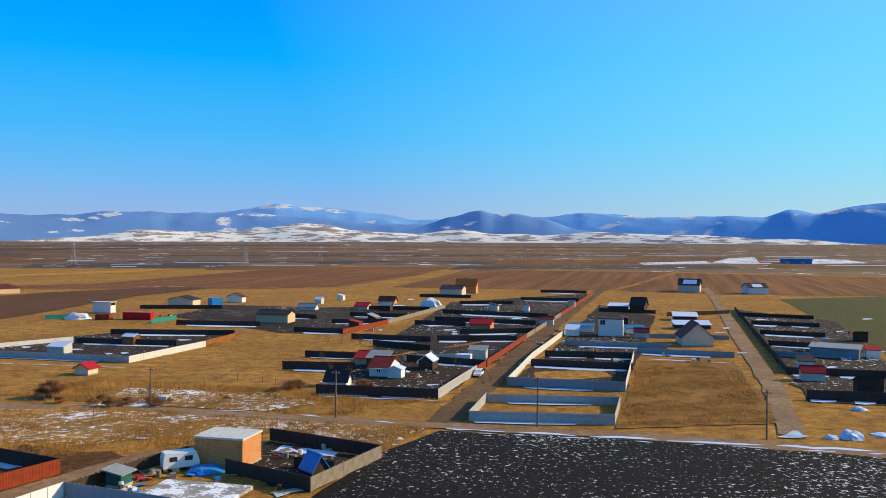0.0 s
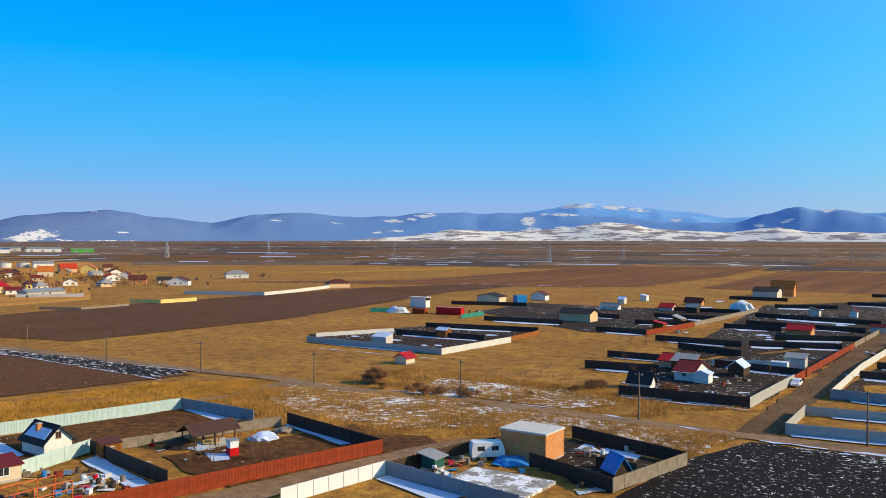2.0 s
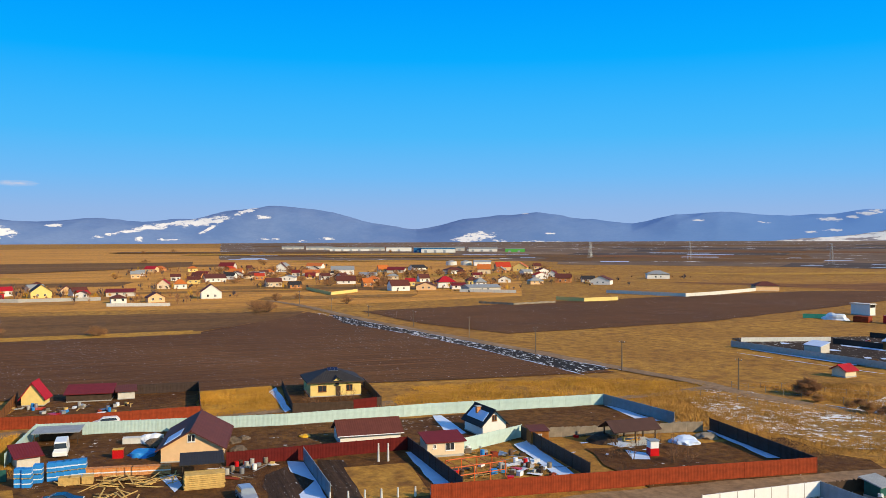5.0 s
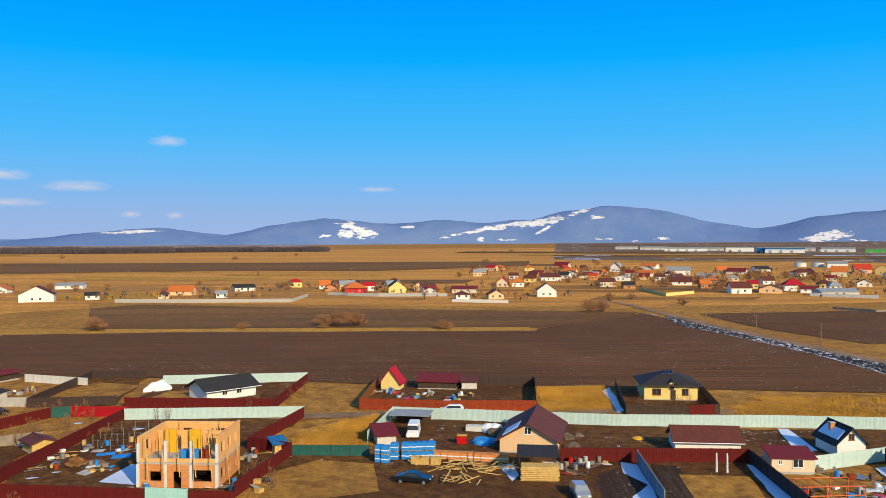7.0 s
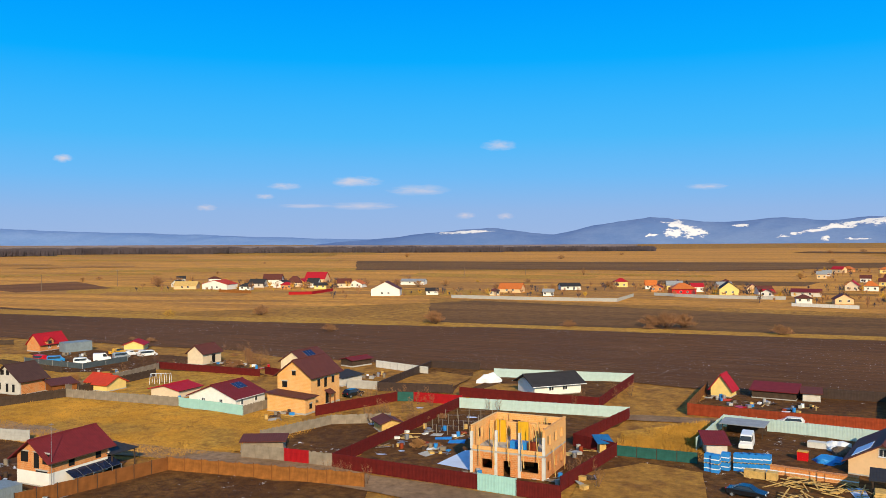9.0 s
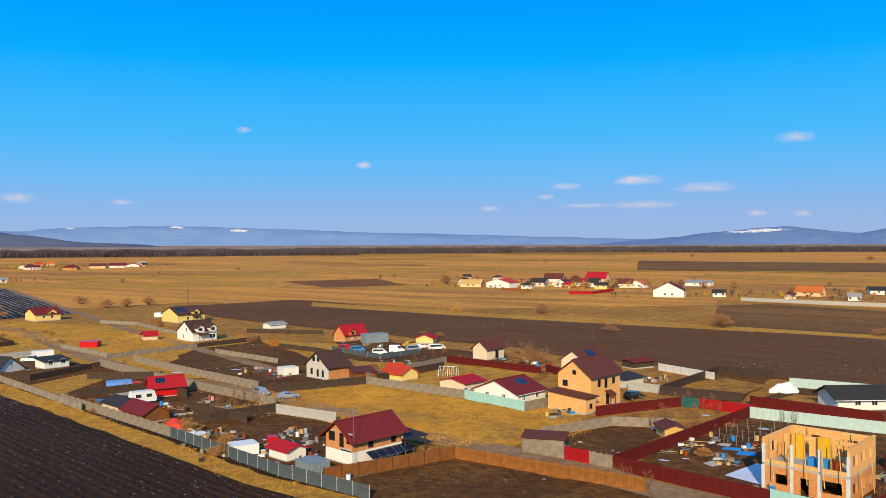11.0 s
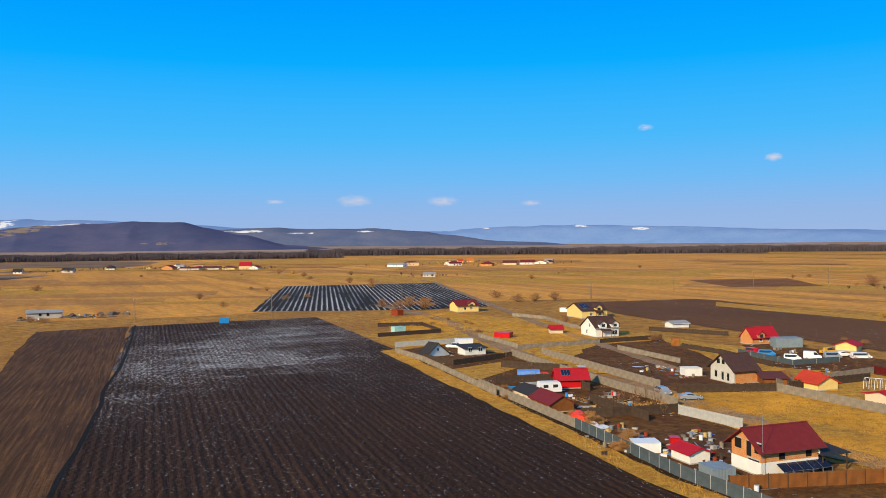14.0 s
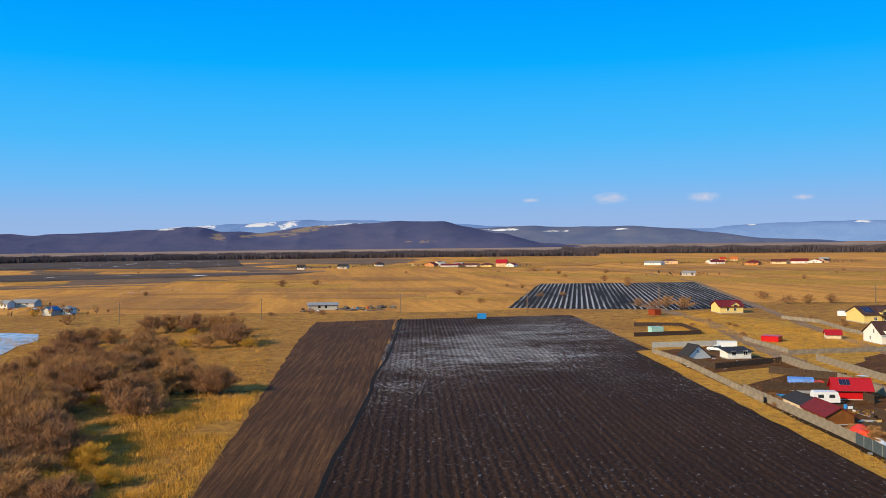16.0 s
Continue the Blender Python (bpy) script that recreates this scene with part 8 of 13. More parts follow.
house("white house with a maroon roof and solar panels", -151.3, -47.8, 158, 8.2, 10.6, 2.23, 2.03, "x", "plaster_white", "roof_maroon", wins=[("l", -2, 1.5, 0.8, 1.0), ("l", 2, 1.5, 0.8, 1.0), ("f", -2.5, 1.5, 0.8, 1.0), ("f", 1.5, 1.5, 0.8, 1.0)], solar=(-1, -0.1, 0.55, 0.45, 0.8))
house("cream gabled house with solar panels", -188.9, -41.7, 158, 9.5, 6.3, 3.31, 2.08, "x", "plaster_cream", "roof_brown", solar=(-1, -0.4, 0.3, 0.3, 0.8))
house("beige house with a brown roof and open loft", -203.5, -69.9, 158, 6.6, 4.8, 2.92, 1.76, "x", "plaster_cream", "roof_brown", wins=[("f", 0.5, 1.3, 1.2, 2.0), ("r", 0, 3.6, 1.2, 1.2)], dark=True)
house("orange brick house with a dark red roof", -104.2, -54.2, 158, 9, 5.6, 3.72, 1.96, "x", "brick_orange", "roof_maroon", wins=[("l", -1.5, 3.6, 1.3, 1.3), ("l", 0.6, 3.3, 0.9, 1.9), ("l", 2.2, 3.6, 1.1, 1.3), ("f", -1.2, 2.75, 0.9, 1.3), ("f", 3.0, 2.75, 0.9, 1.3), ("l", 1.5, 1.1, 2.0, 2.0)], over=0.8, dark=True, lower=('plaster_white', 1.9))
house("grey plastered house with brick infill and a dark brown roof", -163.1, -93.7, 158, 6, 7.7, 3.09, 2.71, "x", "plaster_grey", "roof_umber", wins=[("l", -1.2, 4.4, 1.0, 1.0), ("l", 0.4, 4.4, 0.9, 1.0), ("l", -2, 1.6, 0.8, 1.3), ("l", 0.2, 1.4, 0.7, 1.6), ("l", 2, 1.4, 0.7, 1.5)], dark=True, over=0.6, front='brick_orange')
house("ochre shed with a bright red roof", -168.8, -79.5, 158, 4, 4.4, 1.6, 1.28, "y", "plaster_yellow", "roof_scarlet")
house("cream house with dormers in a dark roof", -212.7, -168.6, 158, 8, 9.6, 3.02, 3.05, "x", "plaster_white", "roof_umber", wins=[("f", 2.6, 1.5, 1.9, 1.3), ("l", 0.8, 3.6, 0.9, 1.2), ("l", -1, 1.5, 0.9, 1.2)], dormers=[(-1.6, 2.6, 0.72), (2.6, 2.6, 0.72)], porch=(-1, 3.5, 1.6))
house("brick house with a steep crimson roof beside parked vans", -228.1, -123, 158, 8.8, 5.2, 2.06, 2.61, "x", "brick_orange", "roof_red", wins=[("f", -1.5, 1.4, 1.0, 1.1), ("f", 1.5, 1.4, 1.0, 1.1)], dormers=[(-1.5, 2.4, 0.7)], over=0.4)
house("yellow house with a dark roof and balcony", -262.5, -214.4, 158, 11.2, 12.4, 3.09, 2.53, "x", "plaster_yellow", "roof_umber", wins=[("f", -1.5, 1.6, 1.1, 1.2), ("f", 2.4, 1.6, 1.1, 1.2)], solar=(-1, -0.8, -0.2, 0.2, 0.8), dormers=[(1.8, 3.0, 0.85)], porch=(1.8, 3.4, 1.2))
house("yellow house with a maroon roof and gable", -249.1, -272.2, 158, 9.6, 10.5, 2.82, 2.06, "x", "plaster_yellow", "roof_maroon", wins=[("f", -1.5, 1.6, 1.1, 1.2), ("f", 1.5, 1.6, 1.1, 1.2)], dormers=[(1.6, 3.2, 0.9)], over=0.6)
house("steep dark A-frame cabin beside a wall", -144.1, -169.6, -179, 8.1, 3.6, 0.4, 3.13, "y", "plaster_white", "roof_black", wins=[("f", 0, 2.0, 0.8, 0.9)], over=0.3, base=False)
house("white flat-roofed house beside a wall", -153.8, -165.2, 161.4, 6, 5, 1.88, 0.5, "shed", "plaster_white", "roof_black", wins=[("f", -1.5, 1.6, 1.1, 1.2), ("f", 1.5, 1.6, 1.1, 1.2)], over=0.5)
box_thing("white wall-high trailer in a walled plot", "container", -165.9, -181.5, 147.5, 5, 2.5, 1.9, "paint_white")
house("red shed with a crimson roof and solar panels", -133.1, -113.2, 143.4, 6.3, 4.5, 2.06, 1.66, "x", "paint_red", "roof_red", solar=(-1, -0.7, -0.1, 0.3, 0.8))
house("low shed with a slate-grey roof beside the fence", -117.4, -108.9, 158, 4.6, 8.5, 1.6, 0.9, "y", "plaster_cream", "roof_black", over=0.3)
house("low shed with a maroon roof beside the fence", -113.7, -101.2, 158, 4.6, 8.4, 1.6, 1.29, "y", "wood_brown", "roof_maroon", over=0.3)
house("white hut with a crimson roof", -100, -64, 158, 3.2, 4.2, 1.6, 0.55, "y", "plaster_white", "roof_red")
house("cream shed with a crimson roof and solar heater", -160.9, -61, 158, 6, 7, 1.6, 0.76, "x", "plaster_cream", "roof_red")
house("yellow shed with a crimson roof", -229.8, -98.4, 98.4, 5.2, 5, 1.6, 0.99, "y", "plaster_yellow", "roof_red")
house("ochre shed with a scarlet roof", -166.3, -76.7, 68.3, 3.7, 5, 1.6, 1.22, "x", "plaster_yellow", "roof_scarlet")
house("little garden house with a timber gable", -131.9, -16, 115.9, 3.1, 4, 1.6, 0.53, "y", "timber", "roof_brown")
house("white house with a black roof in a fenced plot", -166, 12, 114.6, 10.2, 7, 2.3, 1.5, "x", "plaster_white", "roof_black", wins=[("f", -1.5, 1.6, 1.1, 1.2), ("f", 1.5, 1.6, 1.1, 1.2)], over=0.8)
house("white two-storey shell house", -140, 345.7, 76, 3.3, 8.4, 4.4, 0, "flat", "plaster_white", "concrete_white", wins=[("f", 0, 4, 3, 1.6)], dark=True)
house("cream house with a dark roof", -118, 381.7, 76, 6.8, 12.3, 3.3, 1.45, "x", "plaster_cream", "roof_black")
house("white house with a brown roof", -101.1, 408.8, 76, 4.2, 8, 2.74, 1.71, "x", "plaster_white", "roof_brown")
house("house with a dark snow-dusted roof", -61.8, 308.8, 76, 6.6, 12.4, 3.28, 1.23, "y", "plaster_peach", "roof_black", snow=(-1, -0.5, 0.5, 0.2, 0.8))
house("long white shed with a grey roof", -58.8, 364.2, 76, 3.6, 7.9, 1.6, 1.25, "y", "plaster_white", "roof_grey")
house("small house with a crimson roof", -35.4, 369.4, 76, 6.2, 5.7, 1.6, 1.45, "y", "plaster_grey", "roof_red")
house("low brick house with a brown roof", -27.1, 405.7, 76, 3.9, 7.9, 1.6, 1.69, "y", "brick_orange", "roof_brown")
house("house with a snow-covered roof", 5.3, 475.5, 76, 11.1, 12.4, 3.47, 1.83, "y", "plaster_grey", "roof_black", snow=(-1, -0.9, 0.9, 0.1, 0.95))
house("brick house with a raw timber roof", 13.5, 488.9, 76, 6, 11.8, 4.57, 3.7, "y", "brick_orange", "roof_orange")
house("brick house with a red snow-patched roof", 13.2, 289.6, 76, 6.1, 7.1, 1.93, 1.37, "y", "brick_orange", "roof_red", snow=(-1, -0.9, 0.6, 0.1, 0.7))
house("white house with a dark red roof", -13.2, 189.2, 76, 9.4, 4.2, 2.11, 1.79, "y", "plaster_white", "roof_maroon", wins=[("l", 0, 1.6, 0.9, 1.1), ("f", 1, 1.6, 0.8, 1.0)])
house("low house with a crimson roof", -17.3, 205.8, 76, 6.8, 6.8, 1.77, 1.22, "y", "plaster_peach", "roof_red")
house("white hut with a black snow-patched roof", -21.7, 173.2, 76, 3, 4.6, 1.6, 1.64, "y", "plaster_white", "roof_black", snow=(-1, -0.6, 0.6, 0.1, 0.5))
house("tall white modern house with a sloping roof", 53.7, 269.2, 76, 6, 7.6, 5.55, 0.6, "flat", "plaster_white", "roof_black", wins=[("l", -2.5, 4.5, 1.6, 1.6)], over=0.2)
house("beige gabled house with a red roof", 74.1, 247.9, -6.4, 8.9, 11, 2.62, 4, "y", "plaster_cream", "roof_maroon")
house("white shed with a blue roof", 62.9, 276.2, 2.3, 6, 5, 1.84, 0.6, "shed", "plaster_white", "roof_blue")
house("white shed with a blue roof", 46.3, 281.5, -10.5, 7.8, 5, 1.89, 0.6, "shed", "plaster_white", "roof_blue")
house("long shed under a snow-covered roof", 93.4, 325.3, -12.4, 8.7, 9, 1.73, 0.9, "shed", "wood_dark", "snow")
house("shed under a snow-covered roof", 86.4, 292.7, -6.5, 12, 6, 1.6, 0.9, "shed", "wood_dark", "snow")
house("dark barn with snow on its roof", 78.6, 377, -18.4, 8.4, 8, 1.6, 0.8, "shed", "wood_dark", "snow")
house("dark timber house with a black roof", 86.2, 370.7, -25.9, 6.2, 7, 2.49, 3.13, "x", "wood_dark", "roof_black")
house("grey house with a snow-patched dark roof", 150, 512.1, -22.6, 12.5, 10, 4.46, 3.37, "x", "plaster_grey", "roof_black", snow=(-1, -0.6, 0.7, 0.1, 0.8))
house("white house with a dark snow-patched roof", 183.7, 495.9, 4, 11.9, 10, 3.63, 2.4, "x", "plaster_white", "roof_black", snow=(-1, -0.5, 0.5, 0.1, 0.8))
house("long pale grey-green workshop with a low roof", 103.1, 220.7, -31, 11.7, 6, 2.68, 0.5, "shed", "slate_sheet", "roof_grey")
house("brown-roofed house far across the field", -245.3, 468, 44.3, 13.4, 10, 3.08, 2.39, "hip", "plaster_peach", "roof_brown")
house("ruined long grey barn in the meadow", -107.1, -382.4, 160.9, 13.5, 8, 2.3, 0.9, "x", "concrete", "roof_grey", wins=[("f", -1.5, 1.6, 1.1, 1.2), ("f", 1.5, 1.6, 1.1, 1.2)], dark=True)


def building_site(x, y, rot, w, d, h1, h2):
    """A brick house without its roof: two storeys of walls with real openings, a slab between them, props and scaffold boards."""
    ob = thing("house", x, y, rot, "unfinished two-storey orange brick house without a roof", "house")

    def wall(length, z0, z1, holes, at, name="wall"):
        s = Shape()
        xs = sorted({-length / 2, length / 2, *[h[0] - h[2] / 2 for h in holes], *[h[0] + h[2] / 2 for h in holes]})
        zs = sorted({z0, z1, *[h[1] for h in holes], *[min(z1, h[1] + h[3]) for h in holes]})
        ids = {}

        def vert(i, j, k):
            if (i, j, k) not in ids:
                ids[i, j, k] = len(s.v)
                s.v.append((xs[i], (-0.15, 0.15)[k], zs[j]))
            return ids[i, j, k]

        def solid(i, j):
            if not (0 <= i < len(xs) - 1 and 0 <= j < len(zs) - 1):
                return False
            mx, mz = (xs[i] + xs[i + 1]) / 2, (zs[j] + zs[j + 1]) / 2
            return not any(abs(mx - h[0]) < h[2] / 2 and h[1] < mz < h[1] + h[3] for h in holes)
        for i in range(len(xs) - 1):
            for j in range(len(zs) - 1):
                if solid(i, j):
                    s.f.append((vert(i, j, 0), vert(i + 1, j, 0), vert(i + 1, j + 1, 0), vert(i, j + 1, 0)))
                    s.f.append((vert(i, j + 1, 1), vert(i + 1, j + 1, 1), vert(i + 1, j, 1), vert(i, j, 1)))
                    for di, dj, p, q in ((-1, 0, (i, j + 1), (i, j)), (1, 0, (i + 1, j), (i + 1, j + 1)), (0, -1, (i, j), (i + 1, j)), (0, 1, (i + 1, j + 1), (i, j + 1))):
                        if not solid(i + di, j + dj):
                            s.f.append((vert(*p, 0), vert(*p, 1), vert(*q, 1), vert(*q, 0)))
        part(name, s, "brick_orange" if z0 < 1 else "brick_tan", ob, "", at)
    a, b = w / 2, d / 2
    for z0, z1 in ((0, h1), (h1 + 0.25, h2)):
        hz = z0 + 0.9
        wall(w, z0, z1, [(-w * 0.3, hz, 1.4, 1.3), (0, hz, 1.2, 1.3), (w * 0.28, hz, 1.0, 1.3)], pose(0, -b, 0))
        wall(w, z0, z1, [(-w * 0.2, hz, 1.4, 1.3), (w * 0.25, hz, 1.0, 1.3)], pose(0, b, 0))
        wall(d - 0.3, z0, z1 if z0 < 1 else z0 + 0.45, [(-d * 0.3, hz, 2.6, 1.4), (0, z0, 1.0, 2.1), (d * 0.28, hz, 1.4, 1.2)] if z0 < 1 else [], pose(-a, 0, 0, 0, 0, 90))
        wall(d - 0.3, z0, z1, [(-d * 0.25, hz, 1.2, 1.3), (d * 0.2, hz, 1.2, 1.3)], pose(a, 0, 0, 0, 0, 90))
        wall(d - 0.6, z0, z1 - 0.4, [(-d * 0.25, z0, 1.6, 2.2), (d * 0.22, z0, 1.2, 2.1)], pose(a * 0.25, 0, 0, 0, 0, 90), "partition")
    part("slab", Shape().box(-a - 0.1, a + 0.1, -b - 0.1, b + 0.1, h1, h1 + 0.25), "concrete", ob)
    part("ring_beam", Shape().box(-a - 0.17, a + 0.17, -b - 0.17, -b + 0.17, h2, h2 + 0.2), "brick_tan", ob)
    for v in (-b, -b * 0.35, b * 0.3, b):
        part("column", Shape().box(-a - 0.2, -a + 0.2, v - 0.2, v + 0.2, 0, h1 - 0.01), "concrete_white", ob)
        part("column", Shape().box(-a - 0.16, -a + 0.16, v - 0.16, v + 0.16, h1 + 0.26, h2 - 0.3 - 0.5 * abs(v) / b), "concrete_white", ob)
    for i in range(14):
        u, v = -a + 0.8 + (w - 1.6) * (i % 7) / 6, -b * 0.55 + b * 1.1 * (i // 7)
        part("prop", Shape().tube((u, v, h1 + 0.25), (u, v, h2 + 0.15), 0.06, 0.06, 5), "timber", ob)
    for i in range(2):
        u = -a + w * (i + 0.5) / 2.2
        part("scaffold_pole", Shape().tube((u, -b - 0.9, 0), (u, -b - 0.6, h1 + 0.9), 0.05, 0.05, 5), "timber", ob)
    for i in range(5):
        v = -b + d * (i + 0.5) / 5
        part("brace", Shape().tube((-a - 1.4, v - 0.8, h1 * 0.6), (-a - 0.25, v, h2 + 0.2), 0.06, 0.06, 5), "timber", ob)
    for k, v in enumerate((-b * 0.1, b * 0.55)):
        part("formwork", Shape().box(a * 0.05, a * 0.05 + 0.3, v - 0.7, v + 0.7, h1 + 0.25, h2 - 0.1), "paint_yellow", ob, "bright yellow formwork panel")
    for k in range(3):
        part("block_pallet", Shape().box(-a * 0.75, -a * 0.75 + 1.0, -b * 0.7 + k * 1.2, -b * 0.7 + k * 1.2 + 1.05, h1 + 0.25, h1 + 1.4), "tarp_blue" if k else "rust_sheet", ob, "wrapped pallet of blocks")


building_site(-110.4, 4, 158, 8.9, 9.7, 2.96, 6.25)


for k, (u, v) in enumerate(((-3, 8), (4, 9.5), (10, 7), (15, 9), (-10, 6), (20, 6), (-15, 8.5), (25, 8))):
    heap("heap of grey rubble and broken blocks by the ruined barn", "rubble_heap", -113 - u, -384.5 + v * 0.5 + u * 0.34, 1.6 + k % 3 * 0.6, 0.9 + k % 2 * 0.6, "rubble", k, 0.6, 40 * k)

# ---- vehicles ----
car("white hatchback parked in the lane", -136.6, 48.2, -113.4, "paint_white", 4.2, "hatch")
car("black saloon car on bare yard earth", -99.1, 30, 58.7, "paint_black", 4.5, "sedan")
car("silver family car on bare yard earth", -87.1, 46.6, -15.1, "paint_silver", 4.2, "hatch")
car("white panel van in a yard", -122.6, 37.1, -21.5, "paint_white", 4.8, "van")
car("dark blue car on a drive", -160.4, -26, 140.7, "paint_black", 4.2, "hatch")
car("silver car parked at the lane", -139.4, -95.1, 61.2, "paint_silver", 4.2, "hatch")
car("grey car parked on grass", -138.1, -88.3, 137.8, "paint_silver", 4.2, "sedan")
car("white pickup in a walled plot", -158.7, -177.5, 118.2, "paint_white", 4.9, "pickup")
car("white car on the rutted track", 7.8, 186.8, -102.3, "paint_white", 4.2, "hatch")
car("red wagon among parked vehicles", -205, -112.2, 71.5, "paint_red", 4.2, "wagon")
car("blue and white wagon among parked vehicles", -203.9, -107.8, 118.1, "paint_blue", 4.2, "wagon")
car("white wagon among parked vehicles", -200.5, -99.4, 118.2, "paint_white", 4.0, "wagon")
car("white camper van among parked vehicles", -205.8, -96.9, 118.1, "paint_white", 4.2, "van")
car("yellow pickup among parked vehicles", -218.5, -98.7, 151.7, "paint_yellow", 4.4, "pickup")
car("pale blue car among parked vehicles", -210.6, -94.1, 135.5, "paint_silver", 4.2, "wagon")
car("white saloon among parked vehicles", -216.1, -94, 141, "paint_white", 4.2, "sedan")
car("white minibus on yellow grass", -214.7, -88.9, 133.7, "paint_white", 4.8, "wagon")

# ---- the far villages ----
VILLAGE = [("f", -1.8, 1.5, 1.2, 1.2), ("f", 1.8, 1.5, 1.2, 1.2)]
house("far peach village house with a raw timber roof", -524.4, -191.1, 96, 13.9, 10.4, 2.4, 2.4, "x", "plaster_peach", "timber", VILLAGE, group="far village houses")
house("far white village house with a scarlet roof", -522.9, -169.4, 74, 18, 12, 3.4, 2.4, "y", "plaster_white", "roof_scarlet", VILLAGE, group="far village houses")
house("far white village house with a black roof", -512.5, -149.4, 90, 7.3, 6, 2.4, 2, "hip", "plaster_white", "roof_black", VILLAGE, group="far village houses")
house("far grey village house with a black roof", -543, -150.3, 83.8, 10.3, 7.7, 2.9, 2.5, "x", "plaster_grey", "roof_black", VILLAGE, group="far village houses")
house("far white village house with a brown roof", -562.6, -145.3, 95.7, 12.2, 9.2, 4.5, 3.3, "x", "plaster_white", "roof_brown", VILLAGE, group="far village houses")
house("far white village house with a black roof", -541.2, -133.4, 73.8, 10.3, 7.7, 2.4, 2.3, "y", "plaster_white", "roof_black", VILLAGE, group="far village houses")
house("far cream village house with a brown roof", -553.5, -128.4, 89.7, 10.5, 7.9, 2.6, 4.4, "hip", "plaster_cream", "roof_brown", VILLAGE, group="far village houses")
house("far peach village house with a crimson roof", -600.1, -122.9, 81.7, 14.8, 11.1, 3.2, 4.4, "x", "plaster_peach", "roof_red", VILLAGE, group="far village houses")
house("far yellow village house with a black roof", -525.2, -105.6, 95.9, 7.5, 6, 2.4, 1.4, "x", "plaster_yellow", "roof_black", VILLAGE, group="far village houses")
house("far white village house with an orange roof", -542.2, -84.9, 73.8, 9.9, 7.4, 2.4, 2.3, "y", "plaster_white", "roof_orange", VILLAGE, group="far village houses")
house("far white village house with a brown roof", -460.5, -55.9, 90.4, 15.7, 11.8, 3.7, 4, "y", "plaster_white", "roof_brown", VILLAGE, group="far village houses")
house("far white village house with a grey roof", -574.4, -50.7, 83.5, 16.2, 12, 2.4, 1.4, "x", "plaster_white", "roof_grey", VILLAGE, group="far village houses")
house("far white village house with a black roof", -464.6, -31, 96.3, 6.6, 6, 2.4, 1.4, "x", "plaster_white", "roof_black", VILLAGE, group="far village houses")
house("far peach village house with an orange roof", -486.8, 13.8, 74.1, 13, 9.8, 2.4, 2.8, "x", "plaster_peach", "roof_orange", VILLAGE, group="far village houses")
house("far cream village house with a brown roof", -461.1, 3.6, 90.3, 5.3, 6, 2.4, 1.4, "hip", "plaster_cream", "roof_brown", VILLAGE, group="far village houses")
house("far white village house with a grey roof", -453.6, 32.5, 84.4, 5.5, 6, 2.4, 1.4, "x", "plaster_white", "roof_grey", VILLAGE, group="far village houses")
house("far white village house with a black roof", -510.4, 49.2, 95.9, 11.9, 9, 2.4, 1.7, "x", "plaster_white", "roof_black", VILLAGE, group="far village houses")
house("far orange brick village house with a maroon roof", -492.3, 98, 74, 6.9, 6, 2.4, 1.6, "y", "brick_orange", "roof_maroon", VILLAGE, group="far village houses")
house("far red village house with an orange roof", -467.2, 106.5, 90.2, 13, 9.8, 3.1, 3.1, "hip", "paint_red", "roof_orange", VILLAGE, group="far village houses")
house("far yellow village house with a black roof", -463.7, 130.3, 84.2, 10.2, 7.6, 3.1, 3.8, "y", "plaster_yellow", "roof_black", VILLAGE, group="far village houses")
house("far orange brick village house with a crimson roof", -446.9, 145.8, 96.3, 5.4, 6, 2.4, 1.4, "x", "brick_orange", "roof_red", VILLAGE, group="far village houses")
house("far white village house with a brown roof", -445, 145.5, 58.7, 5.6, 6, 2.4, 1.4, "y", "plaster_white", "roof_brown", VILLAGE, group="far village houses")
house("far white village house with a brown roof", -401.4, 147.6, 75, 6.9, 6, 2.4, 1.6, "hip", "plaster_white", "roof_brown", VILLAGE, group="far village houses")
house("far grey village house with a maroon roof", -449.8, 166.9, 68.7, 14.4, 10.8, 2.4, 1.4, "x", "plaster_grey", "roof_maroon", VILLAGE, group="far village houses")
house("far peach village house with a brown roof", -395.4, 163.1, 81, 8, 6, 2.4, 2.2, "y", "plaster_peach", "roof_brown", VILLAGE, group="far village houses")
house("far cream village house with a crimson roof", -497.6, 210.8, 58.4, 7.2, 6, 2.9, 2.9, "y", "plaster_cream", "roof_red", VILLAGE, group="far village houses")
house("far white village house with an orange roof", -494.2, 219.4, 74.4, 7.6, 6, 2.9, 2.9, "hip", "plaster_white", "roof_orange", VILLAGE, group="far village houses")
house("far white village house with a maroon roof", -401.9, 195.1, 68.9, 10, 7.5, 3.6, 3.6, "y", "plaster_white", "roof_maroon", VILLAGE, group="far village houses")
house("far white village house with a brown roof", -556.7, 272.8, 75.9, 14.3, 10.7, 2.9, 2.5, "x", "plaster_white", "roof_brown", VILLAGE, group="far village houses")
house("far white village house with a brown roof", -670.7, 394.5, 49.5, 8.5, 6.4, 4.1, 4.1, "y", "plaster_white", "roof_brown", VILLAGE, group="far village houses")
house("far white village house with a maroon roof", -730.9, 430.9, 65.5, 9.1, 6.8, 3.4, 3.4, "hip", "plaster_white", "roof_maroon", VILLAGE, group="far village houses")
house("far white village house with a grey roof", -589.7, 405.7, 55.5, 19.1, 12, 4.3, 2.9, "x", "plaster_white", "roof_grey", VILLAGE, group="far village houses")
house("far cream village house with an orange roof", -603.6, 459, 64.8, 9, 6.8, 3, 3.5, "x", "plaster_cream", "roof_orange", VILLAGE, group="far village houses")
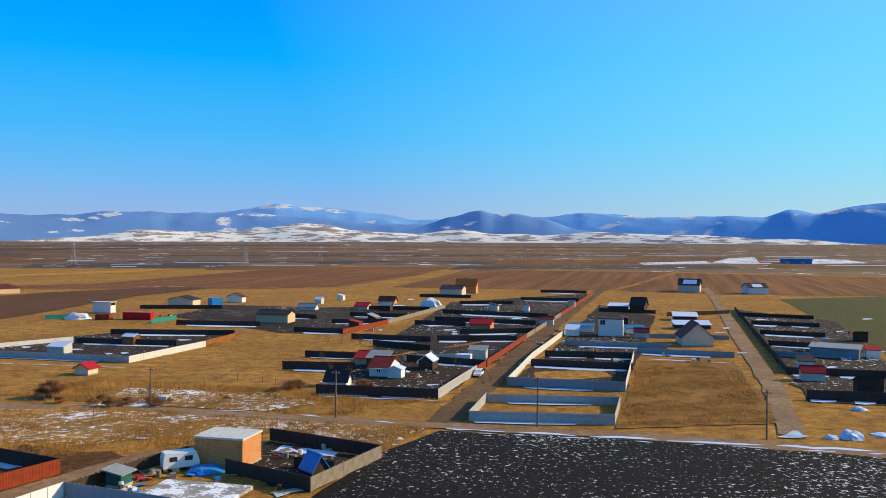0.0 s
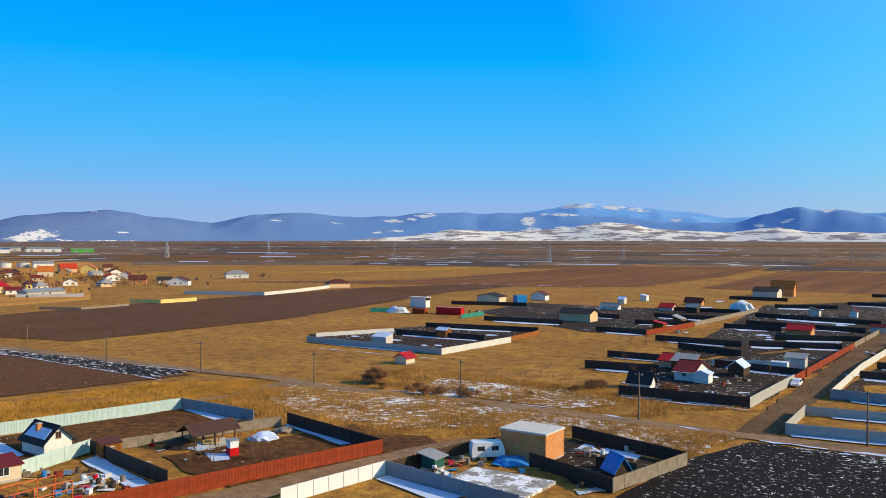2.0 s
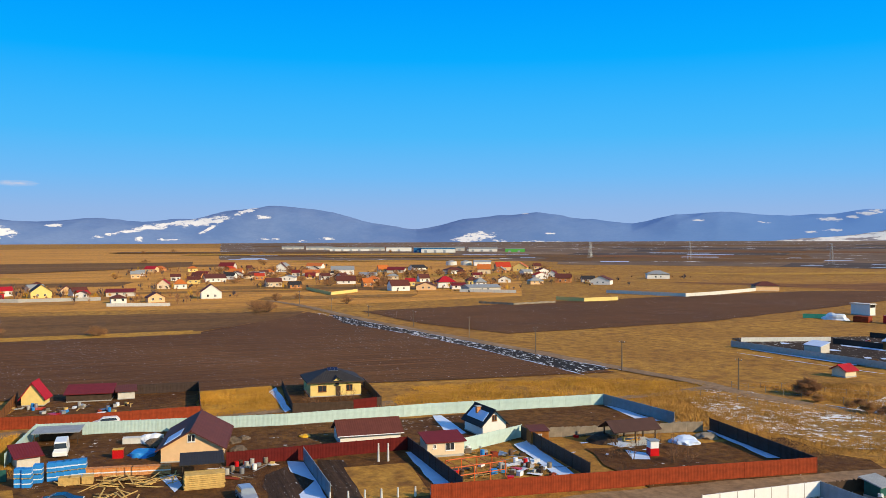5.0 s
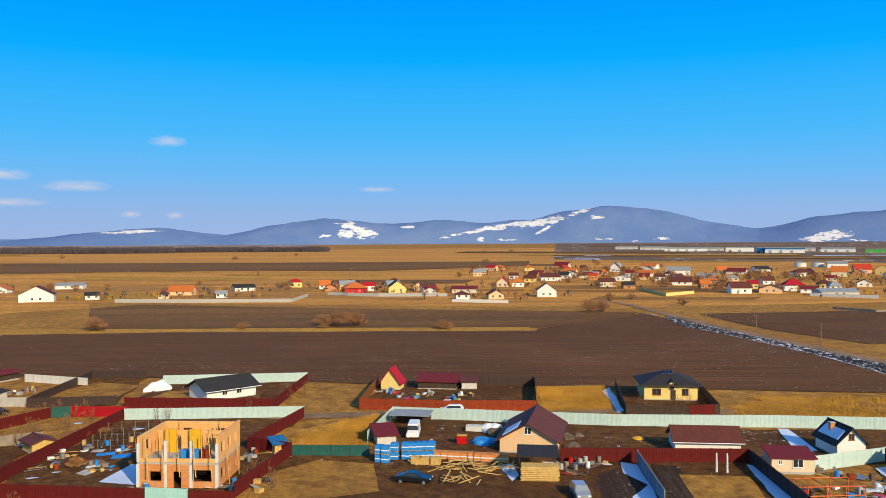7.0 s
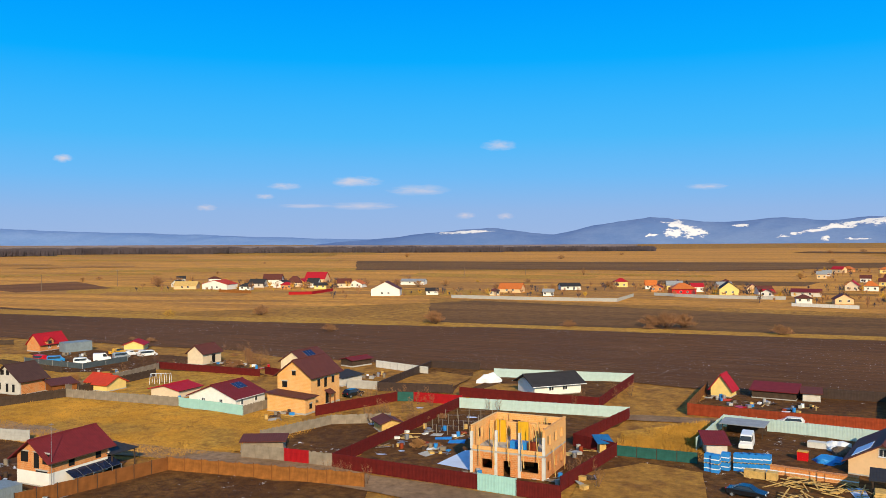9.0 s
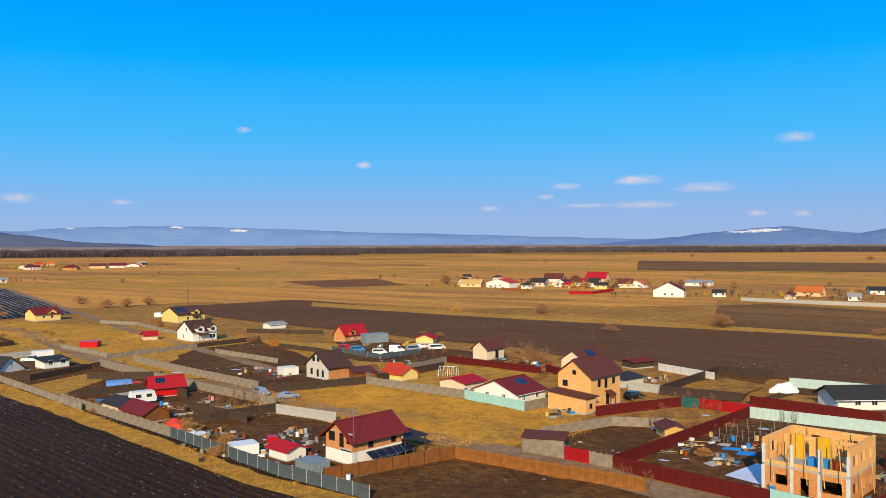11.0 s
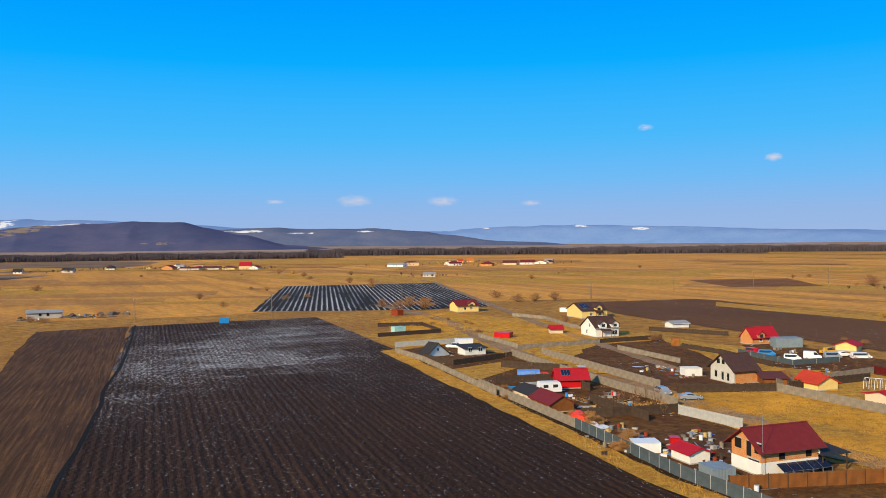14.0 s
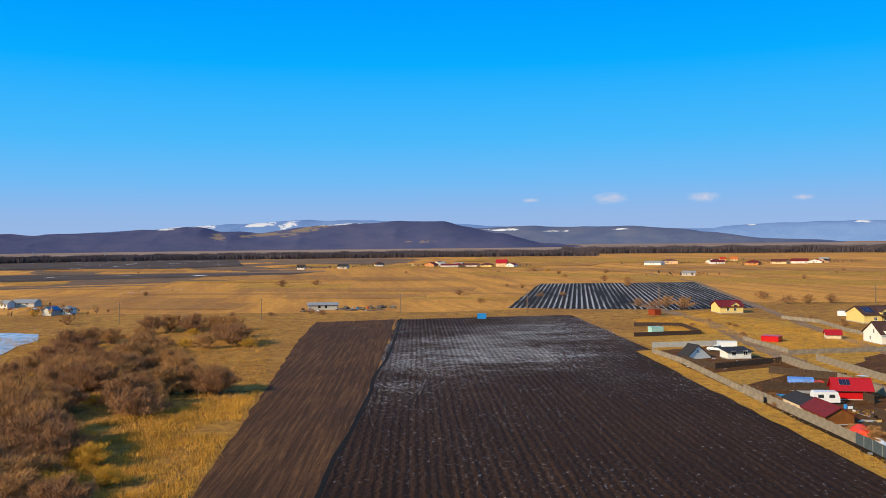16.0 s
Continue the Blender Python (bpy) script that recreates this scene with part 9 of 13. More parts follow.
house("far grey village house with a maroon roof", -590, 464, 41.8, 15.3, 11.5, 2.5, 2.5, "x", "plaster_grey", "roof_maroon", VILLAGE, group="far village houses")
house("far white village house with a brown roof", -536.9, 483.8, 74.3, 14.4, 10.8, 3.3, 2.8, "hip", "plaster_white", "roof_brown", VILLAGE, group="far village houses")
house("far cream village house with an orange roof", -519.5, 504.3, 45.9, 11.1, 8.3, 4.3, 3.8, "x", "plaster_cream", "roof_orange", VILLAGE, group="far village houses")
house("far peach village house with a scarlet roof", -558.2, 566.2, 56.6, 13.5, 10.1, 3.6, 4.1, "x", "plaster_peach", "roof_scarlet", VILLAGE, group="far village houses")
house("far yellow village house with an orange roof", -532.1, 563.3, 33.4, 13, 9.8, 4, 4, "y", "plaster_yellow", "roof_orange", VILLAGE, group="far village houses")
house("far white village house with a grey roof", -662.4, 640.1, 52, 18.2, 12, 4.2, 1.8, "x", "plaster_white", "roof_grey", VILLAGE, group="far village houses")
house("far white village house with a brown roof", -472.4, 327.7, 58.4, 12.6, 9.5, 2.4, 3, "x", "plaster_white", "roof_brown", VILLAGE, group="far village houses")
house("far white village house with a brown roof", -389, 307.4, 70.4, 11.2, 8.4, 3.3, 3, "x", "plaster_white", "roof_brown", VILLAGE, group="far village houses")
house("far peach village house with a brown roof", -384.7, 325.2, 48.4, 11.9, 9, 2.4, 2.3, "y", "plaster_peach", "roof_brown", VILLAGE, group="far village houses")
house("far white village house with a crimson roof", -395.9, 350.3, 64.4, 11.5, 8.6, 3.5, 3.5, "hip", "plaster_white", "roof_red", VILLAGE, group="far village houses")
house("far white village house with a maroon roof", -377.8, 344.7, 58.4, 8.7, 6.5, 2.4, 1.4, "x", "plaster_white", "roof_maroon", VILLAGE, group="far village houses")
house("far grey village house with a grey roof", -352.8, 339.9, 70.5, 19.7, 12, 2.5, 1.4, "x", "plaster_grey", "roof_grey", VILLAGE, group="far village houses")
house("far white village house with a grey roof", -535.3, 320.3, 49.1, 11.3, 8.4, 2.5, 1.4, "y", "plaster_white", "roof_grey", VILLAGE, group="far village houses")
house("far cream village house with a brown roof", -583.8, 317.7, 67.4, 13.3, 10, 2.4, 2, "hip", "plaster_cream", "roof_brown", VILLAGE, group="far village houses")
house("far grey village house with an orange roof", -595.2, 377.9, 57.6, 14.1, 10.6, 2.4, 2.3, "x", "plaster_grey", "roof_orange", VILLAGE, group="far village houses")
house("far white village house with a black roof", -614.8, 508.4, 83.4, 14, 10.5, 2.6, 2.6, "x", "plaster_white", "roof_black", VILLAGE, group="far village houses")
house("far white village house with a grey roof", -535.9, 393.1, 43.8, 13.2, 9.9, 2.4, 1.6, "x", "plaster_white", "roof_grey", VILLAGE, group="far village houses")
house("far peach village house with an orange roof", -628.2, 357.7, 66.3, 8.2, 6.2, 2.4, 2.4, "hip", "plaster_peach", "roof_orange", VILLAGE, group="far village houses")
house("far orange brick village house with a brown roof", -387.5, 453.9, 35.7, 10.7, 8.1, 3.2, 2.8, "x", "brick_orange", "roof_brown", VILLAGE, group="far village houses")
house("far grey village house with a black roof", -378.2, 469.5, 47.7, 8.9, 6.7, 2.4, 2, "x", "plaster_grey", "roof_black", VILLAGE, group="far village houses")
house("far white village house with a brown roof", -352.5, 452.3, 25.7, 13, 9.8, 3.1, 2.7, "y", "plaster_white", "roof_brown", VILLAGE, group="far village houses")
house("far white village house with a grey roof", -372.4, 545.7, 40.3, 16.7, 12, 3.5, 2.6, "hip", "plaster_white", "roof_grey", VILLAGE, group="far village houses")
house("far grey village house with a maroon roof", -751.2, 382.3, 42.4, 14.3, 10.7, 3.5, 3.5, "x", "plaster_grey", "roof_maroon", VILLAGE, group="far village houses")
house("far cream village house with an orange roof", -644.3, 335.4, 47.1, 10.9, 8.2, 2.6, 2.6, "x", "plaster_cream", "roof_orange", VILLAGE, group="far village houses")
house("far white village house with a grey roof", -715.9, 423, 21.2, 10.6, 7.9, 3.6, 3.1, "y", "plaster_white", "roof_grey", VILLAGE, group="far village houses")
house("far white village house with a grey roof", -606.2, 333.6, 43.3, 12.4, 9.3, 2.4, 1.4, "x", "plaster_white", "roof_grey", VILLAGE, group="far village houses")
house("far white village house with an orange roof", -722.3, 463.9, 38.7, 15.7, 11.8, 2.7, 2.7, "x", "plaster_white", "roof_orange", VILLAGE, group="far village houses")
house("far peach village house with a crimson roof", -456.4, -864.5, 141, 12.7, 9.6, 4.6, 3.9, "x", "plaster_peach", "roof_red", VILLAGE, group="far village houses")
house("far white village house with a maroon roof", -463.7, -854.5, 115.8, 11.5, 8.6, 2.6, 1.9, "y", "plaster_white", "roof_maroon", VILLAGE, group="far village houses")
house("far yellow village house with a brown roof", -443.2, -877.5, 138.2, 14, 10.5, 2.6, 2, "hip", "plaster_yellow", "roof_brown", VILLAGE, group="far village houses")
house("far grey village house with a brown roof", -429.6, -890.6, 137.2, 17.1, 12, 2.4, 1.6, "x", "plaster_grey", "roof_brown", VILLAGE, group="far village houses")
house("far grey village house with a maroon roof", -404.2, -894.2, 140.3, 21.8, 12, 2.6, 1.4, "x", "plaster_grey", "roof_maroon", VILLAGE, group="far village houses")
house("far orange brick village house with a maroon roof", -394.1, -928, 126.1, 14.1, 10.6, 2.7, 2.7, "y", "brick_orange", "roof_maroon", VILLAGE, group="far village houses")
house("far white village house with a black roof", -346.3, -978.8, 145.8, 9.5, 7.6, 2.4, 2.6, "hip", "plaster_white", "roof_black", VILLAGE, group="far village houses")
house("far grey village house with a black roof", -288.9, -943.1, 138, 12, 7.5, 2.6, 2.4, "x", "plaster_grey", "roof_black", VILLAGE, group="far village houses")
house("far white village house with a black roof", -240, -946.9, 149.9, 8.5, 6.5, 2.6, 3.0, "x", "plaster_white", "roof_black", VILLAGE, group="far village houses")
house("far white village house with a grey roof", -617.3, -791.6, 118, 20.6, 12, 2.7, 2, "x", "plaster_white", "roof_grey", VILLAGE, group="far village houses")
house("far peach village house with a brown roof", -654.1, -810.4, 147.1, 17.9, 12, 4.2, 1.4, "hip", "plaster_peach", "roof_brown", VILLAGE, group="far village houses")
house("far grey village house with a grey roof", -472.9, -560.9, 139.9, 10.1, 7.6, 2.4, 1.4, "x", "plaster_grey", "roof_grey", VILLAGE, group="far village houses")
house("far white village house with a maroon roof", -688.3, -767.8, 150.1, 15.4, 11.6, 2.7, 2, "x", "plaster_white", "roof_maroon", VILLAGE, group="far village houses")
house("far white village house with a brown roof", -707.5, -794.5, 109.9, 15.9, 11.9, 2.8, 2.1, "y", "plaster_white", "roof_brown", VILLAGE, group="far village houses")
house("far orange brick village house with a maroon roof", -698.1, -720.6, 121.9, 14.6, 11, 2.7, 2.7, "hip", "brick_orange", "roof_maroon", VILLAGE, group="far village houses")
house("far peach village house with a brown roof", -743.3, -725.9, 118, 17.8, 12, 2.8, 2.8, "x", "plaster_peach", "roof_brown", VILLAGE, group="far village houses")
house("far white village house with a maroon roof", -768.5, -721.2, 129.1, 18.1, 12, 2.8, 2.8, "x", "plaster_white", "roof_maroon", VILLAGE, group="far village houses")
house("far white village house with a crimson roof", -792.7, -719.9, 122.2, 14.2, 10.7, 2.4, 1.9, "y", "plaster_white", "roof_red", VILLAGE, group="far village houses")
house("far grey village house with a grey roof", -473.6, -562.9, 110.4, 8.6, 6.5, 2.4, 1.4, "hip", "plaster_grey", "roof_grey", VILLAGE, group="far village houses")
house("far white village house with a grey roof", 31.8, -485.8, 146.6, 6.4, 6, 2.4, 1.4, "x", "plaster_white", "roof_grey", VILLAGE, group="far village houses")
house("far grey village house with a grey roof", 22.2, -489.8, 158.4, 11.4, 8.5, 2.4, 1.4, "x", "plaster_grey", "roof_grey", VILLAGE, group="far village houses")
house("far grey village house with a blue roof", 9, -419.9, 137.5, 4.7, 6, 2.4, 1.4, "y", "plaster_grey", "roof_blue", VILLAGE, group="far village houses")
house("far white village house with a grey roof", 2.1, -422.6, 153.4, 5, 6, 2.4, 1.4, "hip", "plaster_white", "roof_grey", VILLAGE, group="far village houses")
house("far yellow village house with a brown roof", -543.6, 251.2, 58.4, 8.2, 6.1, 3, 1.9, "x", "plaster_yellow", "roof_brown", VILLAGE, group="far village houses")
house("far cream village house with a maroon roof", -472.1, 450.7, 58.4, 7.3, 6, 2.6, 1.6, "x", "plaster_cream", "roof_maroon", VILLAGE, group="far village houses")
house("far grey village house with a black roof", -638.8, 408.4, 47.4, 8.7, 6.5, 3.5, 2.5, "y", "plaster_grey", "roof_black", VILLAGE, group="far village houses")
house("far orange brick village house with a brown roof", -502.4, 462.3, 53.4, 7.2, 6, 3.5, 2.2, "hip", "brick_orange", "roof_brown", VILLAGE, group="far village houses")
house("far yellow village house with a crimson roof", -421.1, 342.3, 58.4, 5.7, 6, 3.3, 1.7, "x", "plaster_yellow", "roof_red", VILLAGE, group="far village houses")
house("far white village house with a brown roof", -528.6, 347.7, 68.7, 7, 6, 3, 1.8, "x", "plaster_white", "roof_brown", VILLAGE, group="far village houses")
house("far orange brick village house with a grey roof", -522.6, 528.2, 34.7, 8.3, 6.2, 2.6, 2.7, "y", "brick_orange", "roof_grey", VILLAGE, group="far village houses")
house("far peach village house with a grey roof", -383.5, 420.3, 64.4, 9.2, 6.9, 2.4, 2.2, "hip", "plaster_peach", "roof_grey", VILLAGE, group="far village houses")
house("far grey village house with a maroon roof", -591.3, 361, 58.6, 6.2, 6, 3.1, 2, "x", "plaster_grey", "roof_maroon", VILLAGE, group="far village houses")
house("far orange brick village house with a black roof", -449.8, 273.9, 70.4, 7.2, 6, 2.5, 1.7, "x", "brick_orange", "roof_black", VILLAGE, group="far village houses")
house("far white village house with a maroon roof", -443.2, 506.2, 31.2, 6.9, 6, 2.9, 2.4, "y", "plaster_white", "roof_maroon", VILLAGE, group="far village houses")
house("far cream village house with a grey roof", -499, 388.9, 58.1, 8.1, 6, 2.6, 1.8, "hip", "plaster_cream", "roof_grey", VILLAGE, group="far village houses")
house("far white village house with a grey roof", -484.7, 519.8, 76.7, 9, 6.8, 2.7, 1.7, "x", "plaster_white", "roof_grey", VILLAGE, group="far village houses")
house("far orange brick village house with a brown roof", -607.1, 284, 38.1, 8, 6, 2.5, 2.2, "x", "brick_orange", "roof_brown", VILLAGE, group="far village houses")
house("far white village house with a scarlet roof", -432.6, 479.6, 62.6, 9.9, 7.4, 2.9, 2, "y", "plaster_white", "roof_scarlet", VILLAGE, group="far village houses")
house("far yellow village house with an orange roof", -725.1, 333.9, 71.3, 8.8, 6.6, 3.3, 2.2, "hip", "plaster_yellow", "roof_orange", VILLAGE, group="far village houses")
house("far white village house with a grey roof", -681.8, 268.8, 68.5, 6.6, 6, 2.9, 1.8, "x", "plaster_white", "roof_grey", VILLAGE, group="far village houses")
house("far cream village house with a brown roof", -474.1, 272.8, 70.4, 9.6, 7.2, 3.3, 2.2, "x", "plaster_cream", "roof_brown", VILLAGE, group="far village houses")
house("far yellow village house with an orange roof", -443.2, 490.1, 64.6, 9.3, 7, 2.4, 1.8, "y", "plaster_yellow", "roof_orange", VILLAGE, group="far village houses")
house("far yellow village house with a brown roof", -408.6, 385.3, 64.4, 7.9, 6, 2.9, 2.3, "hip", "plaster_yellow", "roof_brown", VILLAGE, group="far village houses")
house("far orange brick village house with a scarlet roof", -557.6, 309.4, 61, 6.8, 6, 3.4, 1.6, "x", "brick_orange", "roof_scarlet", VILLAGE, group="far village houses")
house("far peach village house with a brown roof", -556.9, 612.9, 54.3, 7.4, 6, 3.1, 2.5, "x", "plaster_peach", "roof_brown", VILLAGE, group="far village houses")
house("far white village house with a brown roof", -597.1, 311.1, 52.5, 9.5, 7.1, 3.5, 1.8, "y", "plaster_white", "roof_brown", VILLAGE, group="far village houses")
house("far orange brick village house with an orange roof", -757.1, 317.1, 38.8, 8.8, 6.6, 2.6, 2.6, "hip", "brick_orange", "roof_orange", VILLAGE, group="far village houses")
house("far white village house with a brown roof", -588.6, 258.1, 66.3, 6.8, 6, 3, 1.9, "x", "plaster_white", "roof_brown", VILLAGE, group="far village houses")
house("far orange brick village house with a maroon roof", -619.8, 293.8, 45.9, 9.8, 7.3, 3.1, 1.7, "x", "brick_orange", "roof_maroon", VILLAGE, group="far village houses")
house("far white village house with a brown roof", -414.3, 422.1, 48.4, 8.6, 6.4, 2.4, 2.1, "y", "plaster_white", "roof_brown", VILLAGE, group="far village houses")
house("far cream village house with a black roof", -559.5, 511.4, 53.6, 8.2, 6.2, 2.7, 2.4, "hip", "plaster_cream", "roof_black", VILLAGE, group="far village houses")
house("far peach village house with a grey roof", -641.1, 249, 68.8, 6.7, 6, 3.5, 1.9, "x", "plaster_peach", "roof_grey", VILLAGE, group="far village houses")
house("far orange brick village house with an orange roof", -434, 317.4, 70.4, 6, 6, 3.1, 2.2, "x", "brick_orange", "roof_orange", VILLAGE, group="far village houses")
house("far white village house with a maroon roof", -484.7, 540.2, 64.6, 9.3, 6.9, 2.9, 2.2, "y", "plaster_white", "roof_maroon", VILLAGE, group="far village houses")
house("far white village house with a grey roof", -391.1, 376, 64.4, 6.9, 6, 2.7, 2.8, "hip", "plaster_white", "roof_grey", VILLAGE, group="far village houses")
house("far peach village house with a crimson roof", -741.8, 302.9, 37.9, 10, 7.5, 3.3, 2.1, "x", "plaster_peach", "roof_red", VILLAGE, group="far village houses")
house("far white village house with a brown roof", -457.2, 383.7, 70.4, 7.5, 6, 3, 2.6, "x", "plaster_white", "roof_brown", VILLAGE, group="far village houses")
house("far grey village house with a black roof", -546.5, -205.5, 73.8, 5.6, 6, 2.5, 2.2, "y", "plaster_grey", "roof_black", VILLAGE, group="far village houses")
house("far orange brick village house with a crimson roof", -524.1, -126.5, 89.9, 7.2, 6, 2.7, 1.8, "hip", "brick_orange", "roof_red", VILLAGE, group="far village houses")
house("far grey village house with a black roof", -607.1, -225.7, 110.3, 6.1, 6, 2.9, 1.7, "x", "plaster_grey", "roof_black", VILLAGE, group="far village houses")
house("far cream village house with a brown roof", -539.2, -92.7, 95.8, 8.6, 6.4, 3.1, 2.6, "x", "plaster_cream", "roof_brown", VILLAGE, group="far village houses")
house("far orange brick village house with a crimson roof", -555.6, -123.9, 73.7, 6.8, 6, 2.8, 2.2, "y", "brick_orange", "roof_red", VILLAGE, group="far village houses")
house("far white village house with a brown roof", -600.7, -198.4, 114.2, 8.1, 6.1, 3.1, 1.6, "hip", "plaster_white", "roof_brown", VILLAGE, group="far village houses")
house("far white village house with a black roof", -541.1, -113.2, 83.8, 7.1, 6, 3.2, 2.7, "x", "plaster_white", "roof_black", VILLAGE, group="far village houses")
house("far white village house with a crimson roof", -489.1, 119.6, 96, 6.9, 6, 3.1, 1.8, "x", "plaster_white", "roof_red", VILLAGE, group="far village houses")
house("far white village house with a brown roof", -527.3, 116.9, 73.7, 8.8, 6.6, 2.6, 2.4, "y", "plaster_white", "roof_brown", VILLAGE, group="far village houses")
house("far grey village house with a brown roof", -521.7, 145.2, 89.7, 6.9, 6, 3.5, 2.1, "hip", "plaster_grey", "roof_brown", VILLAGE, group="far village houses")
house("far white village house with an orange roof", -516.8, 98.9, 83.8, 6.6, 6, 2.6, 2.7, "x", "plaster_white", "roof_orange", VILLAGE, group="far village houses")
house("far white village house with a brown roof", -465.7, 150, 96.2, 8.1, 6, 2.4, 2.1, "x", "plaster_white", "roof_brown", VILLAGE, group="far village houses")
house("far white village house with an orange roof", -485.5, 136.1, 74, 6.4, 6, 2.4, 2.2, "y", "plaster_white", "roof_orange", VILLAGE, group="far village houses")
house("far yellow village house with a crimson roof", -539.2, 84.3, 89.6, 7.9, 6, 3.5, 2.1, "hip", "plaster_yellow", "roof_red", VILLAGE, group="far village houses")
house("far yellow village house with a grey roof", -512.8, 112.2, 83.8, 9, 6.7, 2.7, 2.3, "x", "plaster_yellow", "roof_grey", VILLAGE, group="far village houses")
house("far grey village house with a grey roof", -505.1, 139.2, 95.9, 8.5, 6.4, 3.1, 1.7, "x", "plaster_grey", "roof_grey", VILLAGE, group="far village houses")
house("far peach village house with a maroon roof", -479.5, 148.2, 74.1, 6.1, 6, 2.4, 2.5, "y", "plaster_peach", "roof_maroon", VILLAGE, group="far village houses")
house("far cream village house with an orange roof", -586.6, 374.1, 30.4, 9.2, 6.9, 2.6, 1.8, "hip", "plaster_cream", "roof_orange", VILLAGE, group="far village houses")
house("far peach village house with a brown roof", -599, 327.6, 61.3, 7.5, 6, 2.4, 1.4, "x", "plaster_peach", "roof_brown", VILLAGE, group="far village houses")
house("far orange brick village house with a brown roof", -715.5, 386.1, 73.6, 4.7, 6, 2.7, 2.2, "x", "brick_orange", "roof_brown", VILLAGE, group="far village houses")
house("far orange brick village house with a scarlet roof", -722, 369.1, 18.9, 8.9, 6.7, 2.7, 1.9, "y", "brick_orange", "roof_scarlet", VILLAGE, group="far village houses")
house("far white village house with a black roof", -562.8, 377.6, 62.1, 5.2, 6, 3.2, 1.8, "hip", "plaster_white", "roof_black", VILLAGE, group="far village houses")
house("far grey village house with a brown roof", -608.5, 341.6, 60.6, 6.7, 6, 2.4, 2.2, "x", "plaster_grey", "roof_brown", VILLAGE, group="far village houses")
house("far white village house with a black roof", -578.9, 296.5, 39.4, 8.6, 6.5, 3.1, 2.2, "x", "plaster_white", "roof_black", VILLAGE, group="far village houses")
house("far grey village house with a brown roof", -503, 345.6, 9.7, 8.6, 6.4, 3.3, 2.6, "y", "plaster_grey", "roof_brown", VILLAGE, group="far village houses")
house("far peach village house with an orange roof", -477.7, 354.6, 41.7, 8.4, 6.3, 2.4, 1.9, "hip", "plaster_peach", "roof_orange", VILLAGE, group="far village houses")
house("far peach village house with a maroon roof", -542.8, 344, 57.6, 7.1, 6, 2.4, 2.5, "x", "plaster_peach", "roof_maroon", VILLAGE, group="far village houses")
house("far orange brick village house with a grey roof", -822.3, -733.8, 116.2, 10.8, 8.1, 3.1, 2.5, "x", "brick_orange", "roof_grey", VILLAGE, group="far village houses")
house("far peach village house with a black roof", -803, -716.3, 81.6, 7.8, 6, 2.9, 1.8, "y", "plaster_peach", "roof_black", VILLAGE, group="far village houses")
house("far orange brick village house with a black roof", -789.9, -868.1, 143.7, 7.1, 6, 3.1, 1.6, "hip", "brick_orange", "roof_black", VILLAGE, group="far village houses")
house("far peach village house with an orange roof", -785.9, -845, 137.1, 9.1, 6.8, 3, 2.7, "x", "plaster_peach", "roof_orange", VILLAGE, group="far village houses")
house("far yellow village house with a scarlet roof", -762, -839.3, 149.7, 7.1, 6, 3.1, 2.5, "x", "plaster_yellow", "roof_scarlet", VILLAGE, group="far village houses")
house("far cream village house with a brown roof", -427.4, -982.4, 111.8, 8.8, 6.6, 2.8, 2.2, "y", "plaster_cream", "roof_brown", VILLAGE, group="far village houses")
house("far yellow village house with an orange roof", -390.1, -978.6, 164.2, 5.6, 6, 3.4, 2.3, "hip", "plaster_yellow", "roof_orange", VILLAGE, group="far village houses")
house("far white village house with a grey roof", -417.2, -899.9, 127.3, 10.7, 8, 2.9, 2.1, "x", "plaster_white", "roof_grey", VILLAGE, group="far village houses")
house("far white village house with a grey roof", -411, -935.1, 135.6, 9.3, 7, 3.6, 1.8, "x", "plaster_white", "roof_grey", VILLAGE, group="far village houses")
house("far yellow village house with a scarlet roof", -412.1, -890.5, 111.4, 9, 6.8, 2.5, 2, "y", "plaster_yellow", "roof_scarlet", VILLAGE, group="far village houses")
house("far yellow village house with a brown roof", -349.8, -991.5, 133.5, 9.2, 6.9, 3.2, 2.6, "hip", "plaster_yellow", "roof_brown", VILLAGE, group="far village houses")
fence("plaster_yellow", "yellow ochre slab fence at the village edge", 1.72, (-432.5, 271.4), (-381.1, 254.8), (-393.9, 281.3), step=4.0)
fence("red_sheet", "red sheet fence at the village edge", 1.72, (-464.8, -111.5), (-468.4, -99.3), (-498.3, -92.5), step=4.0)
fence("concrete", "grey slab fence at the village edge", 1.72, (-437.9, -19.1), (-421.7, 19.9), (-409.9, 62.4), (-446.3, 76.5), step=4.0)
fence("wood_orange", "yellow board fence at the village edge", 1.72, (-489.3, -159.3), (-476.9, -136.4), step=4.0)
fence("concrete", "grey slab fence at the village edge", 1.72, (-454.4, 88.7), (-433.8, 112), (-421.9, 146.6), step=4.0)
fence("concrete_white", "pale slab fence at the village edge", 1.72, (-355, 325.2), (-327.1, 342.7), step=4.0)
fence("plaster_yellow", "ochre slab wall in the meadow", 1.89, (-275.6, 317.4), (-259.2, 319), (-253.7, 338.4), step=4.0)
fence("concrete_white", "pale slab fence in the meadow", 1.89, (-293.1, 380.2), (-270.7, 382.6), (-245.9, 385.8), (-244, 410.4), (-246.5, 459.7), step=4.0)
fence("wood_grey", "thin paling fence in the meadow", 1.03, (-285.5, 273.7), (-267.4, 278.4), (-263.6, 303.2), step=4.0)
fence("concrete_white", "pale slab fence at the village edge", 1.55, (-382.2, 135.3), (-365.8, 157.8), step=4.0)


def warehouse(x, y, rot, w, d, h, mat, stripe):
    ob = thing("warehouse", x, y, rot, "long far industrial warehouse with pale walls", "warehouse", "far warehouses")
